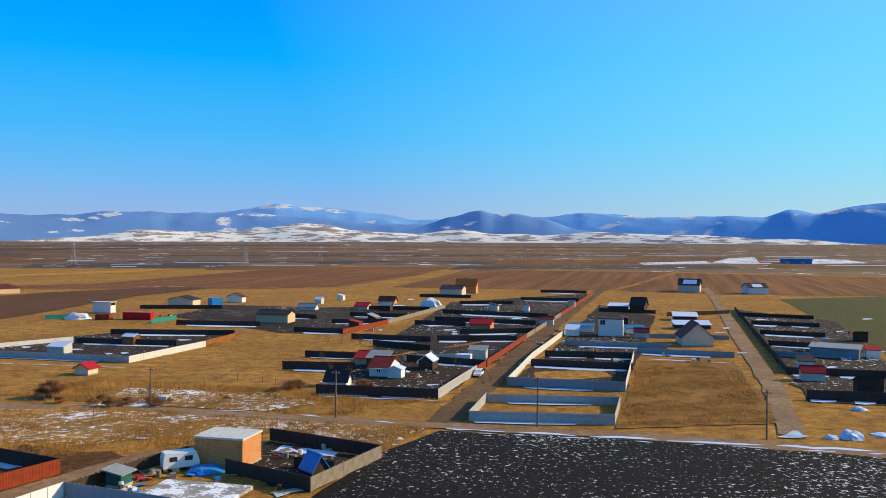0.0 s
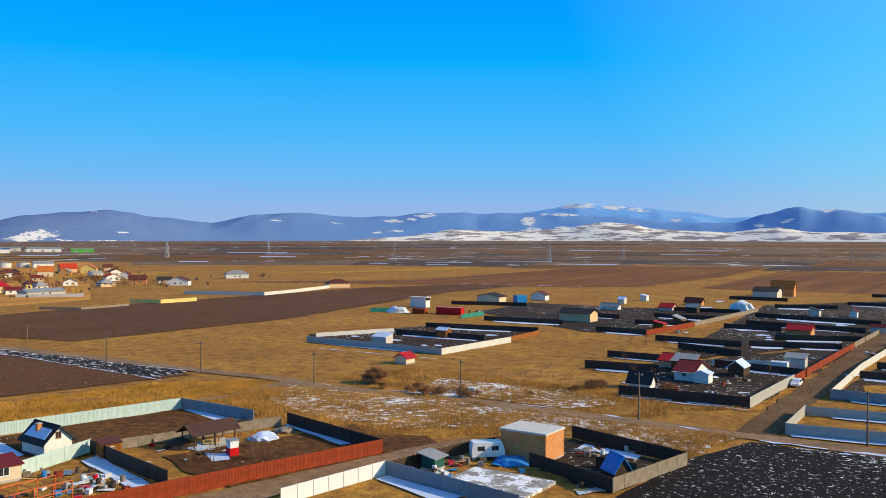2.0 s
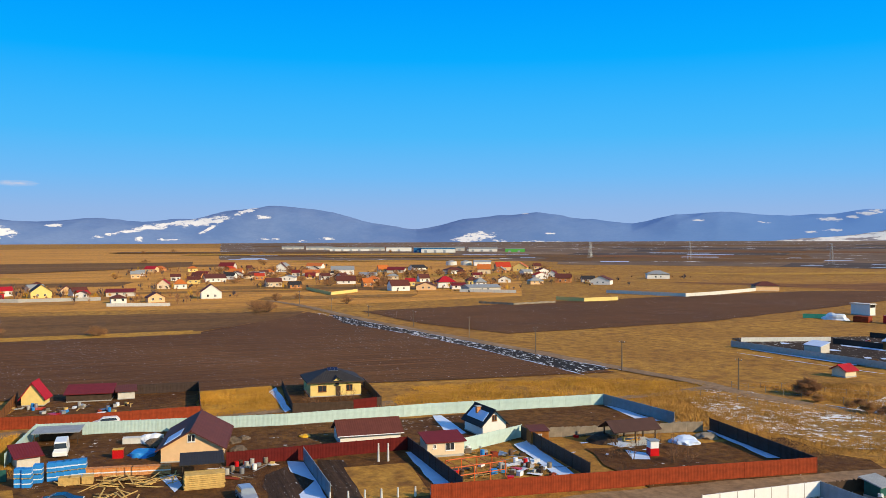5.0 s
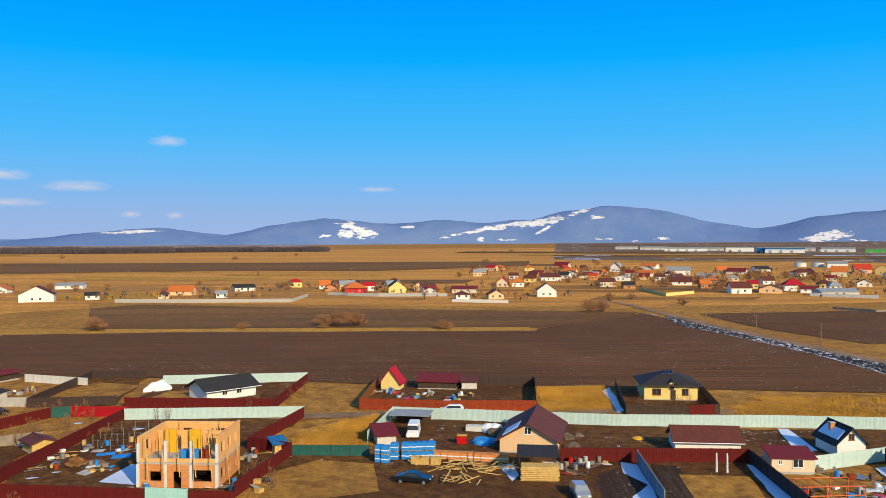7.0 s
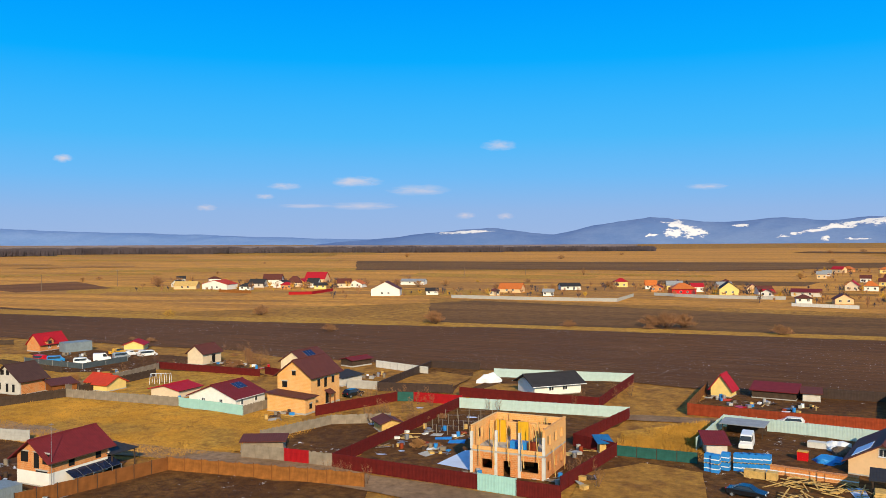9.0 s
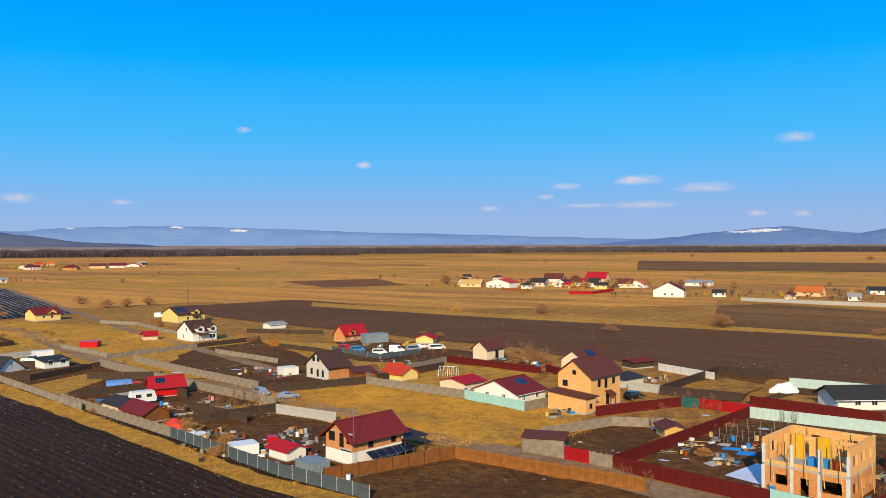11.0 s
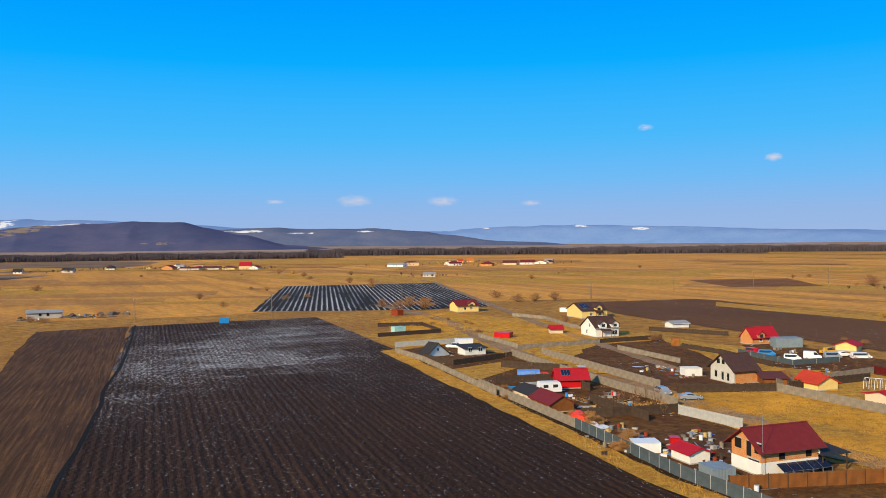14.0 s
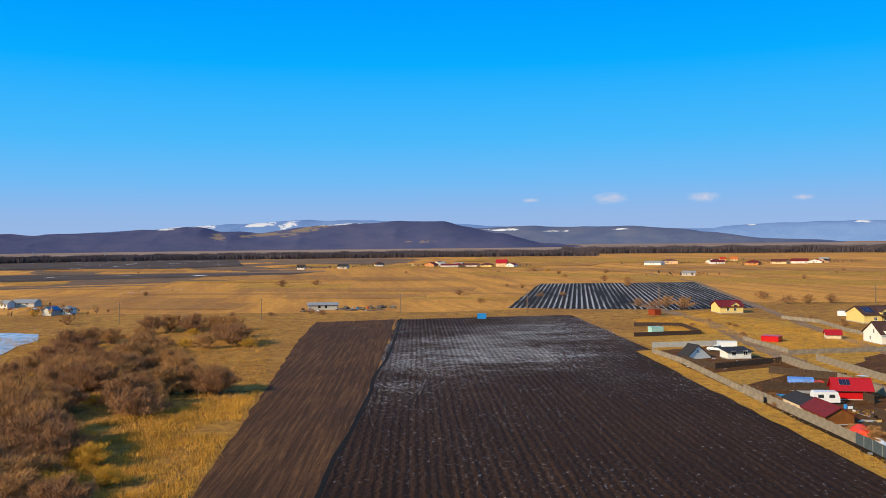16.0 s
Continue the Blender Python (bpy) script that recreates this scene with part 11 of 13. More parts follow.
shrub("yard", -135.1, -98.2, 1.1, 149)
shrub("yard", -128.9, -93.3, 0.87, 330)
shrub("yard", -129.3, -90.3, 1.1, 33)
shrub("yard", -126.1, -95.1, 1.24, 170)
shrub("yard", -126.2, -95.4, 1.04, 318)
shrub("yard", -132.5, -91.8, 1.15, 13)
shrub("yard", -138.6, -96.1, 1.01, 14)
shrub("yard", -123.7, -84.1, 1.1, 132)
shrub("yard", -121.3, -86.6, 0.76, 68)
shrub("yard", -134, -95.3, 1.13, 237)
shrub("yard", -121.7, -89.6, 1.21, 291)
shrub("yard", -121.8, -87.7, 0.8, 142)
shrub("yard", -134.1, -95.2, 0.92, 31)
shrub("yard", -4.8, 175.6, 0.8, 35)
shrub("yard", -10.6, 237.3, 1.09, 213)
shrub("yard", 8.3, 176.5, 0.75, 172)
shrub("yard", -25.8, 192.8, 1.11, 27)
shrub("yard", -15.3, 217.1, 1.13, 269)
shrub("yard", -14.1, 241.6, 0.86, 300)
shrub("yard", -24.4, 244.8, 1.02, 208)
shrub("yard", -20.5, 183.6, 1.22, 18)
shrub("yard", -34.2, 246.7, 1.2, 190)
shrub("yard", -29.9, 246.8, 1.24, 85)
shrub("yard", 3.6, 209.8, 1.15, 27)
shrub("yard", -30, 207.3, 1.13, 36)
shrub("yard", 3, 200.5, 1.02, 305)
shrub("yard", 9.9, 177.6, 0.99, 72)
shrub("yard", -193.6, -73.8, 1.05, 87)
shrub("yard", -187.6, -82.9, 0.86, 106)
shrub("yard", -207.7, -88, 0.97, 220)
shrub("yard", -189.8, -84.6, 0.91, 239)
shrub("yard", -206.3, -83.5, 1.04, 101)
shrub("yard", -211.3, -96, 1.19, 97)
shrub("yard", -199.7, -83.6, 0.72, 92)
shrub("yard", -208.4, -87.4, 0.77, 19)
shrub("yard", -173.8, 6.6, 0.92, 36)
shrub("yard", -159.9, 24, 0.88, 256)
shrub("yard", -147.8, -0.1, 0.92, 283)
shrub("yard", -151.5, 15.4, 0.86, 287)
shrub("yard", -155.6, 17.4, 1.11, 353)
shrub("yard", -146.7, 1.8, 1.04, 108)
shrub("yard", -162.7, 27.3, 1.23, 182)
shrub("yard", -168.6, 24.6, 0.85, 291)
shrub("yard", -144.8, -135, 0.83, 118)
shrub("yard", -151.7, -150.2, 0.79, 294)
shrub("yard", -154.9, -151.8, 0.7, 353)
shrub("yard", -133.9, -124.2, 0.88, 188)
shrub("yard", -133.4, -132.6, 0.88, 75)
shrub("yard", -157.8, -146.3, 1.01, 59)
shrub("yard", -130.1, -124, 0.72, 211)
shrub("yard", -134.6, -122.3, 0.95, 300)
shrub("yard", -131.8, 82.5, 0.78, 123)
shrub("yard", -130, 91.6, 1, 259)
shrub("yard", -126.4, 83.6, 0.73, 53)
shrub("yard", -128.8, 89.4, 0.78, 352)
shrub("yard", -135.9, 85.1, 0.72, 179)
shrub("yard", -127.9, 87.4, 1.09, 147)
shrub("yard", -128.9, 82.2, 0.82, 6)
shrub("yard", -126.2, 80.6, 0.8, 274)
shrub("yard", -106.2, -17.9, 0.73, 328)
shrub("yard", -103.1, -18.6, 1.18, 343)
shrub("yard", -103.5, -18.6, 0.8, 286)
shrub("yard", -102.3, -15.1, 1.06, 294)
shrub("yard", -104.7, -20.5, 1.02, 296)

# ---- standing dry grass ----
tall_grass("tall_grass", "tall golden dry grass on the empty plot", "straw", [(-121.8, -104.4), (-141.8, -93.4), (-156.4, -80.8), (-146.9, -55.2), (-140.8, -41.8), (-145.2, -38.7), (-131.2, -27.4), (-119.4, -34.2), (-113.4, -44.7), (-122.3, -63.8), (-121.6, -68.5), (-124.7, -82)], 15000, 0.38, 1)
tall_grass("tall_grass", "tall golden dry grass beside a fence", "straw", [(-154.4, 72.8), (-151, 86.1), (-129.5, 75.5), (-132.4, 63)], 4000, 0.5, 2)
tall_grass("tall_grass", "tall golden dry grass beside a mesh fence", "straw", [(-130, 20.6), (-139.6, 36), (-115.5, 28.3), (-118.9, 18.4)], 3000, 0.6, 3)
tall_grass("tall_grass", "rough dry grass by the track", "straw_brown", [(-103.2, 138.8), (-83.4, 150.9), (-56.4, 149.3), (-26.2, 139.5), (-2.1, 135.5), (-9.4, 117.4), (-26.4, 130.6), (-37.4, 123.5), (-52.5, 115.4), (-79.8, 121.9)], 12000, 0.55, 4)
tall_grass("tall_grass", "rough dry grass in the meadow", "straw_brown", [(-88.3, 162.2), (-73.6, 180.3), (-24.7, 167.8), (-1.5, 159.3), (-19.2, 143.9), (-57.4, 152)], 7000, 0.6, 5)
tall_grass("tall_grass", "golden dry grass along the field edge", "straw", [(-143.4, -186.4), (-105.4, -95), (-90.1, -59.8), (-85.9, -44.7), (-83, -46.4), (-87.8, -62.7), (-102.4, -96.1), (-140.3, -187.1)], 5200, 0.55, 6)
field("grass_strip", "grass_gold", "golden grass verge along the fence", (-145.1, -188), (-106, -95.6), (-90.5, -60.1), (-86.4, -44.3), (-82.4, -46.4), (-87.4, -62.8), (-101.5, -95.9), (-139.9, -187.7))
tall_grass("tall_grass", "golden dry grass in front of the thicket", "straw", [(1.1, -152.9), (-32.1, -170.6), (-35.5, -176.2), (-12.1, -104.2), (-5.8, -87.3), (3.9, -92)], 6000, 0.7, 7)
tall_grass("tall_grass", "rough dry grass behind the pale fence", "straw", [(-118.6, 90.1), (-131.7, 108.6), (-117.6, 142.1), (-94.3, 155.9), (-83.6, 138.3), (-96.8, 125.9)], 7000, 0.45, 8)
tall_grass("tall_grass", "dry brown grass on the empty plot", "straw_brown", [(49.4, 211.3), (71.6, 207.2), (56.1, 140.1), (28.5, 136.1)], 7000, 0.5, 9)
tall_grass("tall_grass", "dry brown grass under the thicket", "straw_brown", [(22.7, -318.7), (-66.7, -308.8), (-36.5, -175.6), (8.5, -114.8)], 6000, 0.8, 10)
tall_grass("tall_grass", "golden grass among the far plots", "straw", [(-196.1, -264.3), (-238.9, -271), (-224.7, -208), (-222.8, -171), (-173.8, -156.8), (-187.8, -202.7), (-183.5, -210.9), (-175.8, -225.7)], 4500, 0.7, 11)


# ---- yards: stacks, frames and clutter ----
def pallet(x, y, rot, high=2, mat="tarp_blue", label="blue-wrapped pallet of building blocks", w=1.1, d=1.1):
    ob = thing("pallet_stack", x, y, rot, label, "pallet", "wrapped pallets")
    for k in range(high):
        z = k * 1.2
        for u in (-w / 2 + 0.1, 0, w / 2 - 0.1):
            part("runner", Shape().box(u - 0.05, u + 0.05, -d / 2, d / 2, z, z + 0.1), "timber", ob)
        part("deck", Shape().box(-w / 2, w / 2, -d / 2, d / 2, z + 0.1, z + 0.14), "timber", ob)
        part("load", Shape().box(-w / 2 + 0.04, w / 2 - 0.04, -d / 2 + 0.04, d / 2 - 0.04, z + 0.14, z + 1.18), mat, ob)
        part("band", Shape().box(-w / 2 + 0.03, w / 2 - 0.03, -d / 2 + 0.03, d / 2 - 0.03, z + 0.55, z + 0.68), "tarp_white", ob)


def timber_heap(x, y, rot, count, spread, label, seed=1):
    ob = thing("timber_heap", x, y, rot, label, "timber")
    rng = random.Random(seed)
    for k in range(count):
        ln = 1.5 + 2.5 * rng.random()
        m = pose(rng.gauss(0, spread), rng.gauss(0, spread * 0.45), 0.1 + 0.9 * rng.random() * math.exp(-k / count), rng.uniform(-12, 12), rng.uniform(-14, 14), rng.uniform(-70, 70))
        part("plank", Shape().box(-ln / 2, ln / 2, -0.08, 0.08, -0.03, 0.03), "timber", ob, at=m)


def lumber_stack(x, y, rot, w, d, layers):
    ob = thing("lumber_stack", x, y, rot, "neat stack of yellow sawn boards", "lumber")
    rng = random.Random(3)
    for k in range(layers):
        for i in range(4):
            o = rng.uniform(-0.12, 0.12)
            part("board", Shape().box(-w / 2 + o, w / 2 + o, -d / 2 + i * d / 4 + 0.02, -d / 2 + (i + 1) * d / 4 - 0.02, k * 0.24, k * 0.24 + 0.2), "timber", ob)


def shelter(label, x, y, rot, w, d, front, back, mat, post="wood_dark", wall=None):
    """A roof on posts."""
    ob = thing("shelter", x, y, rot, label, "shelter")
    for u in (-w / 2 + 0.1, w / 2 - 0.1):
        part("post", Shape().box(u - 0.07, u + 0.07, -d / 2, -d / 2 + 0.14, 0, front), post, ob)
        part("post", Shape().box(u - 0.07, u + 0.07, d / 2 - 0.14, d / 2, 0, back), post, ob)
    part("roof", Shape().slab((-w / 2 - 0.3, -d / 2 - 0.3, front + 0.1), (w / 2 + 0.3, -d / 2 - 0.3, front + 0.1), (w / 2 + 0.3, d / 2 + 0.3, back + 0.1), (-w / 2 - 0.3, d / 2 + 0.3, back + 0.1), 0.1), mat, ob)
    if wall:
        part("back_wall", Shape().box(-w / 2 + 0.2, w / 2 - 0.2, d / 2 - 0.1, d / 2 - 0.05, 0.05, back - 0.05), wall, ob)


def pavilion(x, y, rot, w, d):
    ob = thing("pavilion", x, y, rot, "open garden pavilion with a dark gabled roof", "pavilion")
    part("floor_slab", Shape().box(-w / 2, w / 2, -d / 2 - 1.2, d / 2, 0, 0.15), "concrete_white", ob)
    for u in (-w / 2 + 0.2, 0, w / 2 - 0.2):
        for v in (-d / 2 + 0.2, d / 2 - 0.2):
            part("post", Shape().box(u - 0.08, u + 0.08, v - 0.08, v + 0.08, 0.15, 2.2), "wood_dark", ob)
    for s in (-1, 1):
        c = [(-w / 2 - 0.5, s * (d / 2 + 0.5), 2.1), (w / 2 + 0.5, s * (d / 2 + 0.5), 2.1), (w / 2 + 0.5, 0, 3.4), (-w / 2 - 0.5, 0, 3.4)]
        part("roof_slope", Shape().slab(*(c if s < 0 else c[::-1]), 0.12), "roof_umber", ob)
    part("table", Shape().box(-1.2, 1.2, -0.4, 0.4, 0.7, 0.78).box(-1.1, -1.0, -0.3, 0.3, 0.15, 0.7).box(1.0, 1.1, -0.3, 0.3, 0.15, 0.7), "timber", ob)
    for v in (-0.9, 0.9):
        part("bench", Shape().box(-1.2, 1.2, v - 0.15, v + 0.15, 0.45, 0.52), "paint_yellow", ob)


def frame_rack(x, y, rot, w, d, h, bays=3, mat="paint_orange", label="orange tubular steel scaffold frame in a yard"):
    ob = thing("scaffold", x, y, rot, label, "scaffold")
    for i in range(bays + 1):
        for v in (-d / 2, d / 2):
            u = -w / 2 + w * i / bays
            part("upright", Shape().tube((u, v, 0), (u, v, h), 0.06, 0.06, 6), mat, ob)
    for v in (-d / 2, d / 2):
        for z in (h * 0.5, h):
            part("rail", Shape().tube((-w / 2, v, z), (w / 2, v, z), 0.06, 0.06, 6), mat, ob)
    for i in range(bays + 1):
        u = -w / 2 + w * i / bays
        part("tie", Shape().tube((u, -d / 2, h), (u, d / 2, h), 0.05, 0.05, 6), mat, ob)


def solar_array(x, y, rot, w, d, low, high, cols=5, rows=2):
    ob = thing("solar_array", x, y, rot, "ground-mounted array of dark blue solar panels", "solar panels")
    for i in range(cols):
        for j in range(rows):
            def on(a, b, lift=0.0):
                return (-w / 2 + w * a, -d / 2 + d * b, low + (high - low) * b + lift)
            a0, a1, b0, b1 = i / cols + 0.006, (i + 1) / cols - 0.006, j / rows + 0.01, (j + 1) / rows - 0.01
            p = part("solar_panel", Shape().slab(on(a0, b0), on(a1, b0), on(a1, b1), on(a0, b1), 0.04), "solar_glass", ob)
            part("panel_frame", Shape().slab(on(a0 - 0.004, b0 - 0.006, -0.03), on(a1 + 0.004, b0 - 0.006, -0.03), on(a1 + 0.004, b1 + 0.006, -0.03), on(a0 - 0.004, b1 + 0.006, -0.03), 0.03), "steel", p)
    for i in range(cols + 1):
        u = -w / 2 + w * i / cols
        part("leg", Shape().box(u - 0.04, u + 0.04, d / 2 - 0.1, d / 2, 0, high - 0.06), "steel", ob)
        part("leg", Shape().box(u - 0.04, u + 0.04, -d / 2, -d / 2 + 0.1, 0, low - 0.03), "steel", ob)


def mast(x, y, z, h):
    ob = thing("antenna_mast", x, y, 0, "thin aerial mast beside the roof", "antenna", z=z)
    part("mast_pole", Shape().tube((0, 0, 0), (0, 0, h), 0.04, 0.03, 6), "steel", ob)
    for k in range(4):
        part("rod", Shape().tube((-0.5 + 0.08 * k, k * 0.15 - 0.2, h), (0.5 - 0.08 * k, k * 0.15 - 0.2, h), 0.015, 0.015, 4), "steel", ob)


def dish(x, y, z, rot):
    ob = thing("satellite_dish", x, y, rot, "white satellite dish on a house wall", "dish", z=z)
    s = Shape()
    for k, (r, v) in enumerate(((0.06, 0.0), (0.3, -0.05), (0.45, -0.14))):
        s.v += [(r * math.cos(math.tau * i / 16), v - 0.25, r * math.sin(math.tau * i / 16)) for i in range(16)]
        if k:
            s.f += [(16 * k - 16 + i, 16 * k - 16 + (i + 1) % 16, 16 * k + (i + 1) % 16, 16 * k + i) for i in range(16)]
    s.f.append(tuple(range(15, -1, -1)))
    part("bowl", s, "paint_white", ob)
    part("bracket", Shape().tube((0, 0.1, -0.1), (0, -0.3, 0), 0.03, 0.03, 5), "steel", ob)


JUNK = ("paint_white", "tarp_blue", "timber", "rust_sheet", "concrete", "paint_red", "wood_grey", "steel", "tarp_white", "wood_dark", "concrete", "wood_grey", "wood_dark", "bark")


def junk(x, y, seed, spread=1.6, count=9, label="loose heap of yard clutter and building leftovers"):
    """Leftover boards, crates, drums and sheets lying together."""
    ob = thing("clutter_heap", x, y, seed * 37 % 360, label, "clutter")
    rng = random.Random(seed)
    for k in range(count):
        u, v, mat = rng.gauss(0, spread), rng.gauss(0, spread * 0.7), rng.choice(JUNK)
        kind = rng.random()
        m = pose(u, v, 0, 0, 0, rng.uniform(0, 180))
        if kind < 0.35:
            a, b, h = rng.uniform(0.2, 0.5), rng.uniform(0.18, 0.42), rng.uniform(0.2, 0.65)
            part("crate", Shape().box(-a, a, -b, b, 0, h).box(-a - 0.02, a + 0.02, -b - 0.02, b + 0.02, h - 0.06, h + 0.02), mat, ob, at=m)
        elif kind < 0.55:
            part("drum", Shape().tube((0, 0, 0), (0, 0, 0.88), 0.3, 0.3, 12).tube((0, 0, 0.43), (0, 0, 0.47), 0.32, 0.32, 12), mat, ob, at=m)
        elif kind < 0.8:
            ln = rng.uniform(0.8, 2.2)
            part("plank", Shape().box(-ln, ln, -0.09, 0.09, 0.02, 0.07), rng.choice(("timber", "wood_grey", "steel")), ob, at=m @ pose(0, 0, 0.15, 0, rng.uniform(-6, 6)))
        else:
            a, b = rng.uniform(0.6, 1.3), rng.uniform(0.5, 1.0)
            part("sheet", Shape().slab((-a, -b, 0.15), (a, -b, 0.1), (a, b, 0.35), (-a, b, 0.2), 0.03), mat, ob, at=m)


def booth(x, y, rot):
    ob = thing("booth", x, y, rot, "small red and white booth in a yard", "booth")
    part("base", Shape().box(-0.65, 0.65, -0.65, 0.65, 0, 1.2), "paint_red", ob)
    part("cabin", Shape().box(-0.62, 0.62, -0.62, 0.62, 1.2, 2.2), "paint_white", ob)
    part("roof", Shape().box(-0.75, 0.75, -0.75, 0.75, 2.2, 2.3), "roof_grey", ob)


def swing_frame(x, y, rot):
    ob = thing("play_frame", x, y, rot, "white tubular playground climbing frame", "play frame")
    for k in range(5):
        u = -2.0 + k
        pts = [(u, 1.3 * math.cos(math.pi * i / 8), 2.2 * math.sin(math.pi * i / 8)) for i in range(9)]
        for a, b in zip(pts, pts[1:]):
            part("tube", Shape().tube(a, b, 0.05, 0.05, 5), "paint_white", ob)
    part("ridge_tube", Shape().tube((-2, 0, 2.2), (2, 0, 2.2), 0.05, 0.05, 5), "paint_white", ob)


def caravan(x, y, rot, length=4.6):
    ob = thing("caravan", x, y, rot, "white touring caravan parked in a yard", "caravan")
    L = length / 2
    part("body", Shape().prism([(-L, 0.5), (L, 0.5), (L, 1.3), (L - 0.4, 2.4), (-L + 0.2, 2.45), (-L, 1.6)], -1.05, 1.05), "paint_white", ob)
    for u in (-L * 0.45, L * 0.4):
        for v in (-1, 1):
            part("window", Shape().box(u - 0.5, u + 0.5, v * 1.06 - 0.01, v * 1.06 + 0.01, 1.35, 1.95), "glass", ob)
    for v in (-1, 1):
        part("wheel", Shape().tube((0, v * 0.85, 0.32), (0, v * 1.02, 0.32), 0.32, 0.32, 12), "rubber", ob)
    part("drawbar", Shape().tube((L, 0, 0.5), (L + 1.0, 0, 0.45), 0.05, 0.05, 5), "steel", ob)


pallet(-109.8, 28.4, 62)
pallet(-109.1, 29.1, 62)
pallet(-110.3, 30.7, 62)
pallet(-110, 32.2, 62)
pallet(-109.8, 33.1, 62)
pallet(-109.7, 33.9, 62)
pallet(-109.5, 34.7, 62)
pallet(-109.3, 35.6, 62)
pallet(-108.8, 36.4, 60, 1, "brick_orange", "pallet of orange hollow bricks", 1.05, 1.0)
pallet(-108.3, 37.2, 67, 1, "brick_orange", "pallet of orange hollow bricks", 1.05, 1.0)
pallet(-107.8, 38, 65, 1, "brick_orange", "pallet of orange hollow bricks", 1.05, 1.0)
pallet(-107.4, 38.8, 63, 1, "brick_orange", "pallet of orange hollow bricks", 1.05, 1.0)
pallet(-106.9, 39.6, 61, 1, "brick_orange", "pallet of orange hollow bricks", 1.05, 1.0)
pallet(-106.4, 40.4, 68, 1, "brick_orange", "pallet of orange hollow bricks", 1.05, 1.0)
pallet(-105.9, 41.1, 66, 1, "brick_orange", "pallet of orange hollow bricks", 1.05, 1.0)
pallet(-105.4, 41.9, 64, 1, "brick_orange", "pallet of orange hollow bricks", 1.05, 1.0)
pallet(-105, 42.7, 62, 1, "brick_orange", "pallet of orange hollow bricks", 1.05, 1.0)
pallet(-104.5, 43.5, 60, 1, "brick_orange", "pallet of orange hollow bricks", 1.05, 1.0)
pallet(-104, 44.3, 67, 1, "brick_orange", "pallet of orange hollow bricks", 1.05, 1.0)
timber_heap(-102.5, 38.4, 62, 46, 2.6, "jumbled heap of split planks and offcuts")
timber_heap(-97.8, 34.7, 30, 12, 1.3, "scattered planks on bare earth", 5)
timber_heap(-101, 42.3, 80, 12, 1.4, "leftover boards lying on thin snow", 9)
lumber_stack(-95.1, 45.2, 67.7, 4.7, 2.2, 8)
shelter("dark flat-roofed wooden shelter behind the lumber", -98, 46.3, 64.9, 4.7, 4.0, 2.6, 3.0, "roof_black")
box_thing("open wooden crate of slats", "crate", -107.1, 32.8, 60, 1.2, 1.0, 1.0, "timber")
box_thing("open wooden crate of slats", "crate", -106.5, 33.8, 60, 1.2, 1.0, 1.0, "timber")
box_thing("open wooden crate of slats", "crate", -106, 35.2, 60, 1.2, 1.0, 1.0, "timber")
shelter("dark carport with a pale sheet roof", -130.1, 39, 62.3, 6, 3.5, 1.9, 2.1, "roof_grey", wall="wood_dark")
box_thing("red and yellow machine on the yard", "machine", -115.5, 42.4, 60, 1.3, 1.0, 1.3, "paint_red", lid="paint_yellow")
box_thing("pale wooden packing crate on the yard", "crate", -122.6, 47, 62, 2.4, 1.2, 0.9, "concrete_white")
heap("blue tarpaulin over stacked goods", "tarp_heap", -114.8, 45.5, 2.0, 0.9, "tarp_blue", 2)
heap("white sheet over stacked goods", "tarp_heap", -121.5, 49.5, 1.8, 1.3, "tarp_white", 3)
heap("heap of pale building sand and rubble", "rubble_heap", -118.7, 49.1, 1.6, 1.2, "rubble", 3)
heap("heap of pale building sand and rubble", "rubble_heap", -113.2, 58.2, 1.2, 0.9, "rubble", 1)
heap("heap of pale building sand and rubble", "rubble_heap", -113.9, 60.5, 1.0, 0.7, "rubble", 0)
heap("heap of pale building sand and rubble", "rubble_heap", -108.1, 56.5, 1.3, 0.8, "rubble", 4)
frame_rack(-76.6, 72.9, 75, 6.7, 3.5, 2.1)
junk(-80.7, 82.6, 1, 1.6, 9)
junk(-77.4, 81.2, 2, 1.2, 7)
junk(-73.6, 80.1, 3, 2.0, 11)
junk(-75.6, 77.8, 4, 1.6, 9)
junk(-72.2, 80.1, 5, 1.2, 7)
junk(-162.5, 55.6, 6, 2.0, 11)
junk(-155.2, 50.3, 7, 1.6, 9)
junk(-149.2, 52.7, 8, 1.2, 7)
junk(-153, 46.4, 9, 2.0, 11)
junk(-159.4, 42.4, 10, 1.6, 9)
junk(-151, 56.1, 11, 1.2, 7)
junk(-99.5, 52.8, 12, 2.0, 11)
junk(-99, 54.7, 13, 1.6, 9)
junk(-96.4, 49.9, 14, 1.2, 7)
junk(-78.3, 74.7, 15, 2.0, 11)
junk(-83.9, 99.6, 16, 1.6, 9)
junk(-82.3, 100.8, 17, 1.2, 7)
junk(-86.1, 81.6, 18, 2.0, 11)
junk(-99.6, -67.5, 19, 1.6, 9)
junk(-104.4, -69.2, 20, 1.2, 7)
junk(-110.4, -70, 21, 2.0, 11)
junk(-114.4, -70.9, 22, 1.6, 9)
junk(-108.3, -66.1, 23, 1.2, 7)
junk(-101.7, -70.4, 24, 2.0, 11)
junk(-103, -61.5, 25, 1.6, 9)
junk(-106.6, -76.5, 26, 1.2, 7)
junk(-108.1, -82, 27, 2.0, 11)
junk(-131.7, -101.2, 28, 1.6, 9)
junk(-126.8, -100.2, 29, 1.2, 7)
junk(-127.1, -95, 30, 2.0, 11)
junk(-167, -114.6, 31, 1.6, 9)
